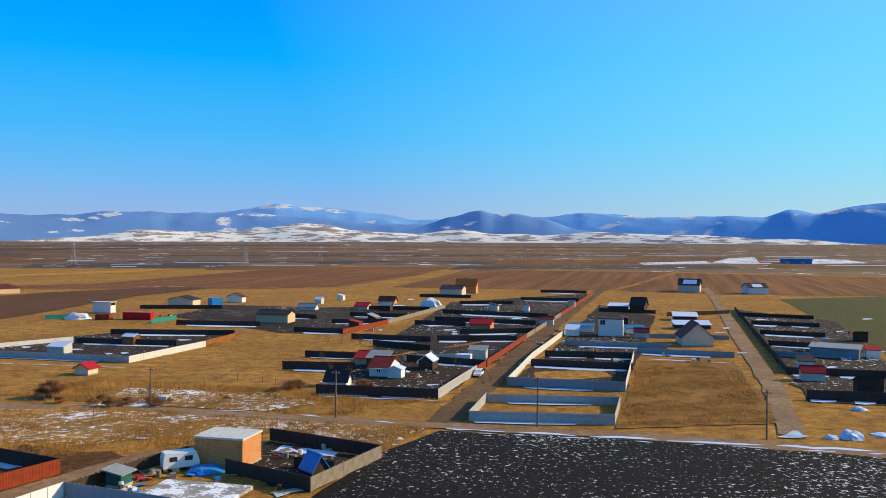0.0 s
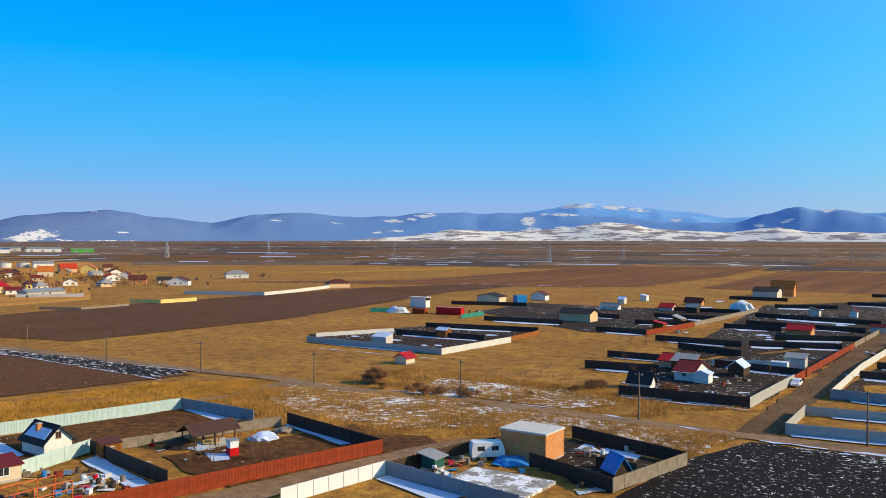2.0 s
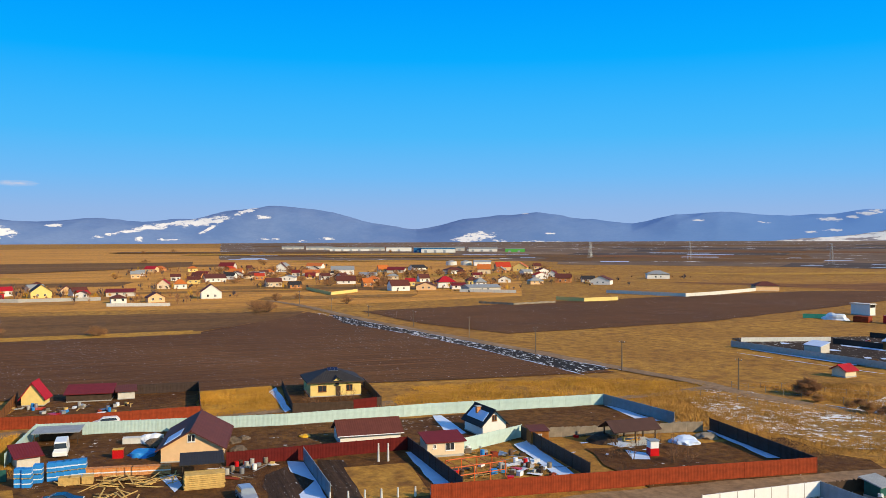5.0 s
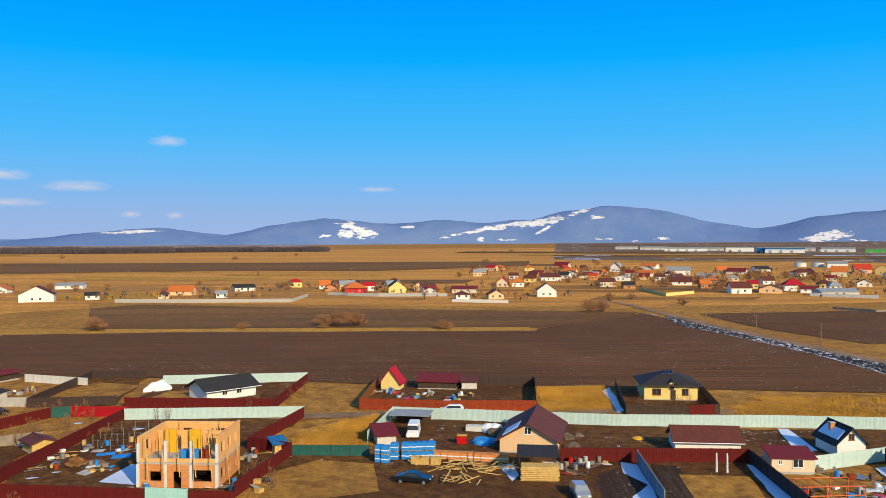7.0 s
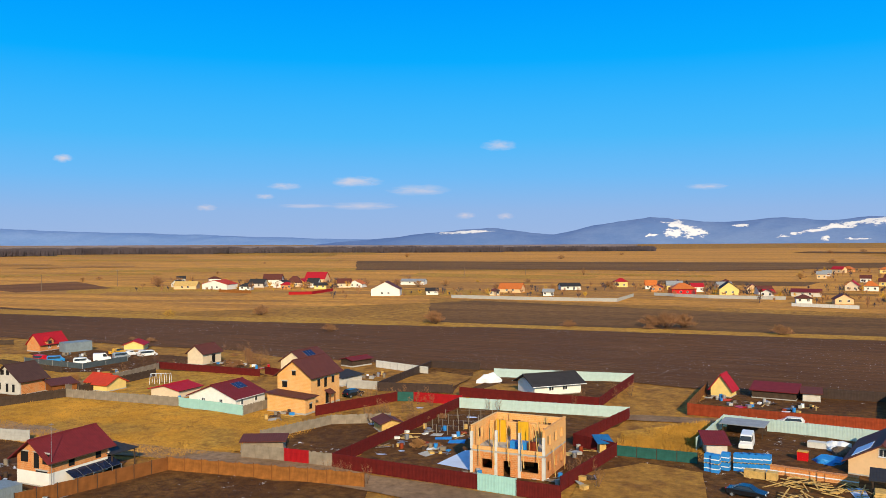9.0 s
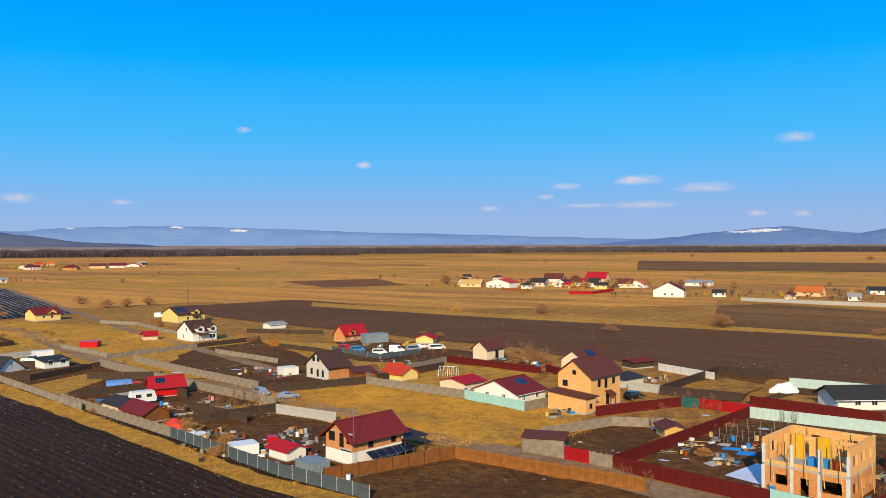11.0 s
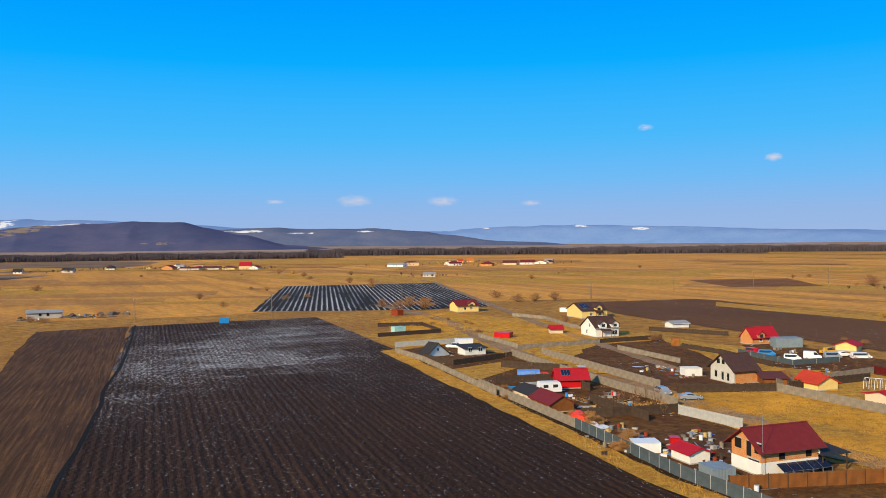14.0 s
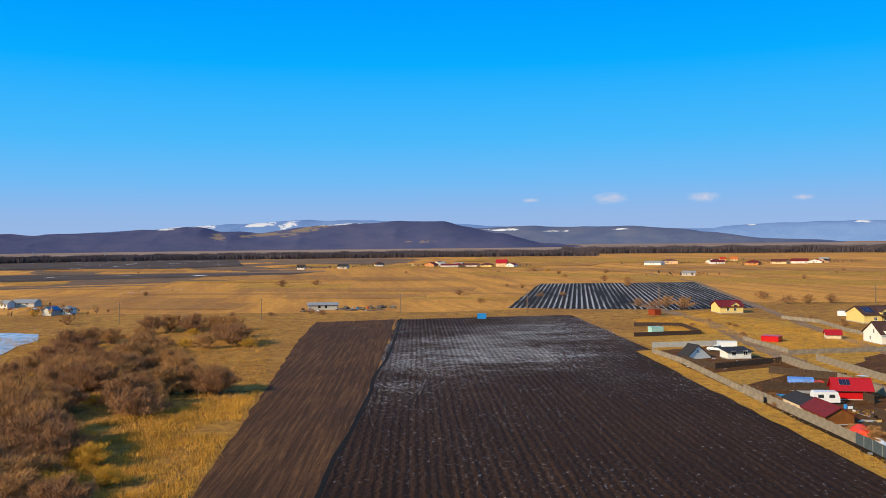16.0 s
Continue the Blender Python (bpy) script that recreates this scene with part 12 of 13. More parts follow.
junk(-164.6, -109.7, 32, 1.2, 7)
junk(-160.5, -104.7, 33, 2.0, 11)
junk(-164.6, -104.2, 34, 1.6, 9)
junk(-162, -114.4, 35, 1.2, 7)
junk(-98.6, -75.9, 36, 2.0, 11)
junk(-96.6, -54.6, 37, 1.6, 9)
junk(-93.8, -51.4, 38, 1.2, 7)
junk(-122.1, -100.5, 39, 2.0, 11)
junk(-121.8, -104.4, 40, 1.6, 9)
junk(-118.4, -96.2, 41, 1.2, 7)
junk(-188.4, -84.9, 42, 2.0, 11)
junk(-201.7, -60.4, 43, 1.6, 9)
junk(-198.5, -56.8, 44, 1.2, 7)
junk(-202.6, -64.9, 45, 2.0, 11)
junk(-195.4, -53.3, 46, 1.6, 9)
junk(-155.9, -57.8, 47, 1.2, 7)
junk(-141.1, -36.7, 48, 2.0, 11)
junk(-143.9, -34.6, 49, 1.6, 9)
junk(-148.3, -33.3, 50, 1.2, 7)
junk(-162.9, -58, 51, 2.0, 11)
junk(-216.1, -111.6, 52, 1.6, 9)
junk(-214.5, -106.3, 53, 1.2, 7)
junk(-232.2, -101.8, 54, 2.0, 11)
junk(-184.5, -102.5, 55, 1.6, 9)
junk(-121.2, -13.9, 56, 1.2, 7)
junk(-128.1, -12.1, 57, 2.0, 11)
junk(-119.3, -7.3, 58, 1.6, 9)
junk(-121, -9, 59, 1.2, 7)
junk(-125.8, -4.3, 60, 2.0, 11)
junk(-105.4, -2.2, 61, 1.6, 9)
junk(-105.5, 12, 62, 1.2, 7)
junk(-103.9, 9, 63, 2.0, 11)
junk(-185.3, -23.7, 64, 1.6, 9)
junk(-182.5, -26.9, 65, 1.2, 7)
junk(-131.6, -7.2, 66, 2.0, 11)
junk(-118.2, 12.7, 67, 1.6, 9)
junk(-184.7, 23.7, 68, 1.2, 7)
junk(-36.7, 108.2, 69, 2.0, 11)
junk(-37.9, 105.7, 70, 1.6, 9)
junk(-37.5, 101.3, 71, 1.2, 7)
junk(-32.1, 107.4, 72, 2.0, 11)
junk(-37.5, 99.4, 73, 1.6, 9)
junk(-18.5, 100.5, 74, 1.2, 7)
junk(-16.4, 120.3, 75, 2.0, 11)
junk(-22, 117.1, 76, 1.6, 9)
junk(-6.2, 183.6, 77, 1.2, 7)
junk(-3.2, 190, 78, 2.0, 11)
junk(-9.1, 169.5, 79, 1.6, 9)
junk(2.1, 209.9, 80, 1.2, 7)
junk(-16.5, 169.3, 81, 2.0, 11)
junk(6.1, 200.5, 82, 1.6, 9)
junk(13.3, 232.1, 83, 1.2, 7)
junk(32.9, 226.9, 84, 2.0, 11)
junk(42.7, 230.7, 85, 1.6, 9)
junk(59.1, 222.1, 86, 1.2, 7)
junk(119.6, 263.2, 87, 2.0, 11)
junk(102.6, 213, 88, 1.6, 9)
junk(108.4, 213.2, 89, 1.2, 7)
junk(105.4, 235.3, 90, 2.0, 11)
junk(130.9, 279.9, 91, 1.6, 9)
junk(60.6, 246.6, 92, 1.2, 7)
junk(63.5, 211.8, 93, 2.0, 11)
junk(28.9, 245.4, 94, 1.6, 9)
junk(43.4, 211.2, 95, 1.2, 7)
junk(-14.8, 258, 96, 2.0, 11)
junk(-23.8, 282.3, 97, 1.6, 9)
junk(-115.1, 319.1, 98, 1.2, 7)
junk(-108.4, 331.5, 99, 2.0, 11)
junk(-81.9, 332.8, 100, 1.6, 9)
junk(-100.5, 254.7, 101, 1.2, 7)
junk(-82.2, 241.4, 102, 2.0, 11)
junk(-116, -377.3, 103, 1.6, 9)
junk(-120.4, -378.3, 104, 1.2, 7)
junk(-122.8, -372.8, 105, 2.0, 11)
junk(-129.6, -376.4, 106, 1.6, 9)
junk(-136.6, -380.1, 107, 1.2, 7)
junk(-100.9, -371.6, 108, 2.0, 11)
junk(18, -465.1, 109, 1.6, 9)
junk(7.1, -426.4, 110, 1.2, 7)
junk(28.4, -471.9, 111, 2.0, 11)
pavilion(-75, 102.9, 68.4, 7.1, 3.6)
booth(-67.9, 98.5, 60)
heap("dirty heap of cleared snow", "snow_heap", -69.2, 108.3, 2.1, 1.0, "snow", 4)
heap("dark heap of cut branches", "branch_heap", -77.8, 100, 2.2, 1.1, "wood_dark", 5)
heap("heap of dry grey brushwood", "branch_heap", -68.9, 113.9, 1.8, 0.7, "wood_grey", 6)
heap("yellow tarpaulin heap on yard earth", "tarp_heap", -109.3, 68.2, 0.9, 0.5, "paint_yellow", 7)
pole(-90.3, 67.9, 2.6, False, "concrete_white")
pole(-89.6, 69, 2.6, False, "concrete_white")
pole(-79.9, 53.2, 1.3, False, "concrete_white")
pole(-78.9, 55, 1.3, False, "concrete_white")
pole(-78, 56.7, 1.3, False, "concrete_white")
pole(-77.1, 58.4, 1.3, False, "concrete_white")
pole(-76.2, 60.1, 1.3, False, "concrete_white")
pole(-75.2, 61.9, 1.3, False, "concrete_white")
pole(-74.3, 63.6, 1.3, False, "concrete_white")
pole(-73.4, 65.4, 1.3, False, "concrete_white")
pole(-72.4, 67.1, 1.3, False, "concrete_white")
field("garden_bed", "bed", "dug garden bed with lumps of snow", (-94.5, 53.1), (-96.5, 57.7), (-82, 50.9), (-83, 47.3))
field("garden_bed", "bed", "dug garden bed with lumps of snow", (-96.5, 62.2), (-94, 64.7), (-78.3, 57), (-79.3, 53.4))
field("dry_lawn", "grass", "patch of dry lawn", (-90.9, 62.7), (-87.1, 70.4), (-74.2, 63.7), (-77.4, 56.4))
field("dry_lawn", "grass", "patch of dry lawn", (-108, 12.3), (-113.2, 20.7), (-108.6, 27.3), (-96.6, 24.9), (-95.3, 8.9))
field("dry_lawn", "grass", "patch of dry lawn", (-176.5, -22.5), (-190.9, -11.6), (-184, -3.2), (-169, -8))
field("dry_lawn", "grass", "patch of dry lawn", (-162.6, -4.4), (-175, 2.3), (-174.5, 10), (-158.9, 8.5))
field("dry_lawn", "grass", "patch of dry lawn", (-145.4, -25.4), (-153.3, -17.6), (-149.2, -7.1), (-138.1, -14.9))
field("dry_lawn", "grass_gold", "patch of yellow lawn", (-131.2, -148.1), (-148.5, -148.6), (-147.8, -140.5), (-125.5, -132.3))
field("dry_lawn", "grass", "patch of dry lawn", (20.7, 192.3), (36.5, 197), (37.7, 186.4), (19.9, 178.4))
field("dry_lawn", "grass", "patch of dry lawn", (8.8, 152.5), (30.2, 148.9), (28.1, 140.9), (6.3, 142.6))
box_thing("bare concrete foundation slab with snow", "foundation_slab", -29.5, 98.6, 76, 7.9, 11.5, 0.35, "slab_snow", "foundation")
caravan(-34.5, 109.7, 30)
house("dark green garden hut with a snowy roof", -39.6, 102.3, 76, 2.2, 2.1, 1.67, 0.4, "shed", "green_sheet", "roof_grey")
heap("blue tarpaulin over building material", "tarp_heap", -30.9, 108.9, 2.4, 0.8, "tarp_blue", 8)
house("little shed under a steep bright blue tarpaulin", -16.6, 108.2, 40, 2.4, 3.0, 0.8, 1.7, "y", "wood_dark", "tarp_blue", over=0.25, base=False)
box_thing("small grey concrete pump hut", "hut", -51.5, 154.9, 76, 1.7, 1.6, 1.2, "concrete_white")
solar_array(-104.8, -51.2, 158.4, 7.7, 3.4, 0.9, 2.6)
mast(-98.6, -52.8, 0, 8.0)
dish(-107.6, -49.7, 2.6, 60)
dish(-148.9, -46.5, 2.0, 100)
shelter("dark lean-to beside the brick house", -110, -50.8, 158.2, 4.1, 5.0, 2.2, 2.6, "roof_black", wall="wood_dark")
heap("bright red tarpaulin thrown over a stack", "tarp_heap", -109.2, -90.8, 3.2, 1.6, "tarp_red", 9, 0.5, 62)
heap("white sheeting lying in folds beside a fence", "tarp_heap", -106.5, -86.2, 2.0, 0.9, "tarp_white", 4, 0.6, 62)
heap("white plastic sheet on the ground", "tarp_heap", -107, -85.5, 1.8, 0.6, "tarp_white", 10)
box_thing("grey metal container in a yard", "container", -95.3, -57.2, 151.6, 3.1, 3.5, 1.54, "slate_sheet")
box_thing("white site trailer in a yard", "container", -99.8, -71.2, 141.5, 3.6, 3, 1.54, "paint_white")
box_thing("red water tank in a yard", "tank", -105.7, -70.3, 135.7, 1.3, 1.5, 1.28, "paint_red")
box_thing("blue-wrapped insulation bundles in a yard", "bundle", -134.3, -126.1, 136.5, 4.8, 2.5, 1.93, "tarp_sky")
field("concrete_slab", "concrete", "pale concrete slab in a yard", (-128.6, -129.6), (-137, -131.1), (-138.7, -118.7), (-129.9, -117.3))
box_thing("pink-wrapped insulation bundles in a yard", "bundle", -136, -123.2, 143.9, 1.7, 2, 1.57, "tarp_red")
caravan(-124.6, -111.4, 150)
box_thing("blue plastic barrel beside a fence", "barrel", -120.2, -118.1, 20, 0.6, 0.6, 1.1, "paint_blue")
box_thing("blue plastic barrel beside a fence", "barrel", -120.5, -117.5, 20, 0.6, 0.6, 1.1, "paint_blue")
box_thing("blue plastic barrel beside a fence", "barrel", -120.8, -116.9, 20, 0.6, 0.6, 1.1, "paint_blue")
swing_frame(-173.9, -69.2, 100)
heap("boat under a white plastic cover", "covered_boat", -177.2, 0.3, 2.6, 1.9, "tarp_white", 11, 0.55, 100)
house("low wooden shed with a maroon roof in a corner", -118.6, -32.1, 96.2, 5.7, 2.5, 1.6, 0.3, "shed", "wood_grey", "roof_brown")
house("small timber hut with a blue roof", -119.2, 16.1, 99.2, 1.5, 2, 1.6, 0.4, "shed", "timber", "roof_blue")
box_thing("blue trailer at the field edge", "trailer", -148.8, -299.5, 147.9, 3.4, 2.4, 2.02, "paint_blue")
box_thing("red shed beside the lane", "shed", -188.1, -187.1, 117.7, 4.9, 4, 1.73, "paint_red")
box_thing("red shed beside the track", "shed", -216.4, -277.7, 85.6, 4.5, 3, 2.23, "rust_sheet")
box_thing("orange board gate between plots", "gate_panel", -206.3, -136.5, 117.8, 2.5, 0.5, 2.17, "wood_orange")
house("small house with a red roof among plots", -208.2, -183.1, 141.3, 4, 4, 1.6, 1.01, "x", "plaster_cream", "roof_red")
house("white shed with a grey roof among plots", -250.8, -165.4, 156.4, 6.3, 5, 1.6, 0.63, "x", "plaster_white", "roof_grey")
box_thing("pale turquoise shed in a dark plot", "shed", -174.5, -223.6, 168.6, 4, 3, 1.96, "mint_sheet")
box_thing("white caravan body beside a house", "container", -275.7, -236.4, 116.1, 4.9, 3, 1.69, "paint_white")
box_thing("red steel container in a yard", "container", -115.4, 317.1, -9, 11.2, 3, 2.77, "paint_red")
box_thing("dark red shed in a yard", "shed", -128, 315.9, 2.7, 5.2, 4, 2.12, "rust_sheet")
box_thing("blue and white shed in a yard", "shed", -105.5, 387.2, 44.3, 5.2, 4, 3.62, "paint_blue")
heap("white tarpaulin over a stack", "tarp_heap", -138.7, 317.9, 5, 2.4, "tarp_white", 12, 0.5)
heap("grey plastic garden tunnel", "garden_tunnel", -5.4, 376.5, 5, 4.5, "tarp_white", 13, 0.9)
box_thing("pale water tank cabin in a yard", "cabin", 5.1, 209.7, -13.4, 3.7, 2.5, 1.83, "paint_white")
heap("heap of thawing snow beside a plot", "snow_heap", 59.8, 128.9, 1.0, 0.5, "snow", 5)
heap("heap of thawing snow beside a plot", "snow_heap", 62.9, 129, 1.7, 1.2, "snow", 5)
heap("heap of thawing snow beside a plot", "snow_heap", 68.3, 130.6, 1.6, 0.4, "snow", 3)
heap("heap of thawing snow beside a plot", "snow_heap", 74.8, 150.9, 1.3, 0.6, "snow", 8)
strip("strip of snow along a shaded fence foot", (-46.2, 274.1), (-33.5, 270.8), (-33.5, 267.9), (-39.1, 268.1), (-45, 270.5))
strip("strip of snow along a shaded fence foot", (-65.2, 326.4), (-51.2, 321.7), (-51.3, 319.8), (-57.6, 321.1), (-64, 324))
strip("strip of snow along a shaded fence foot", (-39.5, 303.7), (-31.9, 304), (-32.1, 302.1), (-35.4, 301.1), (-38.6, 301.4))
strip("strip of snow along a shaded fence foot", (-29.6, 304.1), (-23.2, 304.4), (-23.4, 301.7), (-26, 300.2), (-28.6, 300.8))
strip("strip of snow along a shaded fence foot", (-35.6, 333.1), (-27.2, 330.8), (-27.4, 328.2), (-31, 328.1), (-34.6, 329.9))
strip("strip of snow along a shaded fence foot", (-24.5, 330.1), (-15.4, 327.6), (-15.7, 324.4), (-19.7, 324.1), (-23.6, 326.1))
strip("strip of snow along a shaded fence foot", (-24.5, 163.7), (-14.6, 161.7), (-14.7, 160.9), (-19.4, 161.4), (-24, 162.6))
strip("strip of snow along a shaded fence foot", (-12.1, 161.2), (-3.7, 159.5), (-3.9, 158.8), (-7.8, 159.2), (-11.7, 160.2))
strip("strip of snow along a shaded fence foot", (-34.5, 215.9), (-22.5, 213), (-22.6, 211.7), (-28.2, 212.5), (-33.8, 214.3))
strip("strip of snow along a shaded fence foot", (-35.2, 194.9), (-23.1, 193.4), (-23.2, 191.5), (-28.7, 191.3), (-34.3, 192.5))
strip("strip of snow along a shaded fence foot", (-24.8, 255.5), (-8.3, 250.3), (-8.6, 248.1), (-16.2, 249.5), (-24, 252.7))
strip("strip of snow along a shaded fence foot", (-7.7, 300.1), (3.9, 296.7), (3.5, 294.8), (-1.8, 295.5), (-7, 297.7))
strip("strip of snow along a shaded fence foot", (-2.3, 315.7), (28, 302.9), (27.5, 301.2), (13.1, 306.6), (-1.6, 313.6))
strip("strip of snow along a shaded fence foot", (7, 345.1), (33.4, 333.4), (32.6, 329.5), (20.1, 333.2), (7.5, 340))
strip("strip of snow along a shaded fence foot", (-1.6, 251.8), (7.1, 252.1), (6.7, 249.1), (2.7, 247.5), (-1.1, 248.1))
strip("strip of snow along a shaded fence foot", (11.3, 252.3), (21.6, 252.7), (21.1, 250.7), (16.2, 249.5), (11.6, 249.8))
strip("strip of snow along a shaded fence foot", (8.2, 270.9), (24, 273.7), (23.4, 270.9), (15.8, 268.2), (8.7, 267.6))
strip("strip of snow along a shaded fence foot", (8.6, 398.9), (27.8, 400.1), (26.9, 395.2), (17.8, 392.3), (9.3, 393))
strip("strip of snow along a shaded fence foot", (40.6, 427.2), (64.8, 421.9), (63.8, 418.7), (52.2, 419.7), (41.1, 423.2))
strip("strip of snow along a shaded fence foot", (61.4, 493.3), (76.3, 488.1), (75, 483.7), (68, 484.1), (61.7, 487.8))
strip("strip of snow along a shaded fence foot", (-6.9, 207.9), (9.9, 200.3), (9.6, 198.2), (1.7, 200.8), (-6.4, 205.1))
strip("strip of snow along a shaded fence foot", (16.4, 172.8), (30.4, 169.3), (29.9, 167.9), (23.2, 169), (16.6, 171.1))
strip("strip of snow along a shaded fence foot", (21.6, 202.1), (42.9, 196.2), (42.1, 193.8), (31.8, 195.5), (21.7, 199))
strip("strip of snow along a shaded fence foot", (27.3, 218.1), (37.1, 216.6), (36.6, 215.2), (31.9, 215.3), (27.5, 216.4))
strip("strip of snow along a shaded fence foot", (38.7, 216.3), (48.1, 214.9), (47.3, 212.8), (42.8, 212.5), (38.7, 213.7))
strip("strip of snow along a shaded fence foot", (5, 139.6), (22, 137.8), (21.6, 136.7), (13.4, 137), (5.2, 138.1))
strip("strip of snow along a shaded fence foot", (11.9, 156), (27.4, 154.3), (27.1, 153.2), (19.5, 153.5), (12.1, 154.6))
strip("strip of snow along a shaded fence foot", (53, 225.4), (70, 219.6), (69.1, 217.5), (60.7, 219.3), (52.8, 222.7))
strip("strip of snow along a shaded fence foot", (38.7, 241.3), (57.4, 236.8), (56.6, 234.9), (47.5, 236.1), (38.8, 238.8))
strip("strip of snow along a shaded fence foot", (79.3, 190.7), (86.9, 188.8), (85.7, 186.7), (81.7, 186.5), (78.6, 188))
strip("strip of snow along a shaded fence foot", (88.9, 188.4), (95.6, 186.7), (94.3, 184.4), (90.6, 184.2), (87.9, 185.6))
strip("strip of snow along a shaded fence foot", (69.9, 160), (74.6, 159), (73.6, 157.3), (71.1, 157), (69.3, 157.9))
strip("strip of snow along a shaded fence foot", (77.5, 158.3), (81.3, 157.5), (80.1, 155.5), (78, 155), (76.6, 155.9))
strip("strip of snow along a shaded fence foot", (-116.6, 213.9), (-84.6, 205.9), (-84.4, 204.8), (-99.5, 208.2), (-115.3, 212.5))
strip("strip of snow along a shaded fence foot", (-101.1, 265.8), (-75, 264.7), (-74.6, 262), (-86.7, 261.2), (-99.3, 262.4))
strip("strip of snow along a shaded fence foot", (-104.3, 242), (-77.7, 237.3), (-77.3, 235.1), (-89.6, 236.4), (-102.6, 239.2))
strip("strip of snow along a shaded fence foot", (-91.2, 296.6), (-65.3, 292.7), (-64.9, 289.2), (-76.8, 289.3), (-89.3, 292.1))
strip("strip of snow along a shaded fence foot", (104.5, 273.8), (118.2, 266.6), (116.5, 263.7), (109.6, 265.6), (103.6, 269.9))
strip("strip of snow along a shaded fence foot", (112.7, 306.2), (120.4, 302.8), (118.5, 299.2), (114.5, 299.1), (111.7, 301.7))
strip("strip of snow along a shaded fence foot", (124.5, 301), (130.2, 298.5), (128.8, 296.1), (125.8, 296.1), (123.8, 298))
strip("strip of snow along a shaded fence foot", (95.2, 244), (108.6, 237.1), (107.4, 235.4), (100.8, 237.8), (94.8, 241.7))
strip("thawing snow left on a yard", (-14.7, 194.6), (-14.1, 195.4), (-13.2, 195.1), (-12.7, 194.2), (-13.4, 193.3), (-14.2, 193))
strip("thawing snow left on a yard", (-3.5, 174.7), (-2.6, 175.2), (-1.5, 175.1), (-0.9, 174.5), (-1.8, 173.9), (-3, 173.6))
strip("thawing snow left on a yard", (-26.7, 198.5), (-26.4, 199.2), (-25.9, 199), (-25.5, 198), (-25.8, 197.1), (-26.3, 196.7))
strip("thawing snow left on a yard", (-9.1, 164.7), (-8.8, 165.1), (-8.3, 165), (-8.1, 164.4), (-8.4, 163.9), (-8.8, 163.7))
strip("thawing snow left on a yard", (-15.2, 172), (-14.6, 172.6), (-13.9, 172.5), (-13.5, 171.7), (-14, 171), (-14.7, 170.6))
strip("thawing snow left on a yard", (-26.5, 178.1), (-25.6, 178.7), (-24.3, 178.5), (-23.7, 177.7), (-24.5, 177), (-25.7, 176.7))
strip("thawing snow left on a yard", (-9.6, 173), (-8.6, 173.7), (-7.3, 173.5), (-6.8, 172.7), (-7.7, 172), (-8.9, 171.7))
strip("thawing snow left on a yard", (-6.1, 297.4), (-4.3, 299.2), (-1.9, 298.7), (-0.9, 296.5), (-2.7, 294.5), (-5, 293.6))
strip("thawing snow left on a yard", (-0.5, 283.5), (1.2, 284.8), (3.4, 284.5), (4.3, 282.9), (2.6, 281.3), (0.5, 280.6))
strip("thawing snow left on a yard", (20.4, 347.7), (22.2, 349.7), (24.2, 349.2), (25, 346.6), (23.2, 344.3), (21.1, 343.3))
strip("thawing snow left on a yard", (-29.7, 302.9), (-27.9, 304.7), (-25.3, 304.2), (-23.9, 302), (-25.7, 299.9), (-28.2, 298.9))
strip("thawing snow left on a yard", (30.2, 347), (32.2, 349), (34.6, 348.5), (35.4, 346), (33.3, 343.8), (30.9, 342.7))
strip("thawing snow left on a yard", (2.8, 277.8), (3.5, 279.2), (4.3, 278.8), (4.6, 277), (3.9, 275.4), (3.1, 274.7))
strip("thawing snow left on a yard", (-33.5, 307.9), (-32.4, 309.1), (-30.7, 308.8), (-29.8, 307.3), (-30.9, 305.9), (-32.5, 305.3))
strip("thawing snow left on a yard", (26, 327.7), (27.8, 329.9), (29.7, 329.3), (30.4, 326.5), (28.6, 324.1), (26.5, 323))
strip("thawing snow left on a yard", (-19, 433.4), (-17.7, 436.7), (-15.8, 435.7), (-14.8, 431.6), (-16.1, 427.9), (-17.9, 426.3))
strip("thawing snow left on a yard", (-24.6, 390.8), (-22.3, 393.4), (-19.2, 392.8), (-17.6, 389.5), (-19.9, 386.4), (-22.9, 385))
strip("thawing snow left on a yard", (2.4, 271.4), (3.4, 272.7), (4.5, 272.3), (5.1, 270.7), (4.1, 269.3), (2.9, 268.6))
strip("thawing snow left on a yard", (-21.3, 336.9), (-19.6, 339.2), (-17, 338.6), (-15.8, 335.7), (-17.6, 333.1), (-19.9, 331.9))
strip("thawing snow left on a yard", (43.7, 217.1), (44.8, 217.7), (46.1, 217.6), (46.5, 216.8), (45.4, 216), (44, 215.7))
strip("thawing snow left on a yard", (18.4, 206.3), (19.7, 207.2), (21.3, 207), (21.8, 205.9), (20.5, 205), (19, 204.5))
strip("thawing snow left on a yard", (31, 173.7), (31.6, 174.1), (32.3, 174), (32.6, 173.6), (31.9, 173.1), (31.2, 173))
strip("thawing snow left on a yard", (31.9, 227.6), (32.7, 228.3), (33.5, 228.1), (33.7, 227.2), (32.9, 226.3), (32, 225.9))
strip("thawing snow left on a yard", (34.3, 207.1), (35.1, 207.9), (36, 207.6), (36.2, 206.6), (35.3, 205.7), (34.4, 205.2))
strip("thawing snow left on a yard", (120.9, 232.1), (121.7, 232.7), (122.3, 232.5), (122.3, 231.8), (121.4, 231.2), (120.6, 230.9))
strip("thawing snow left on a yard", (165, 331.7), (167.6, 333.5), (169.6, 333.1), (169.5, 330.8), (166.7, 328.8), (164, 327.8))
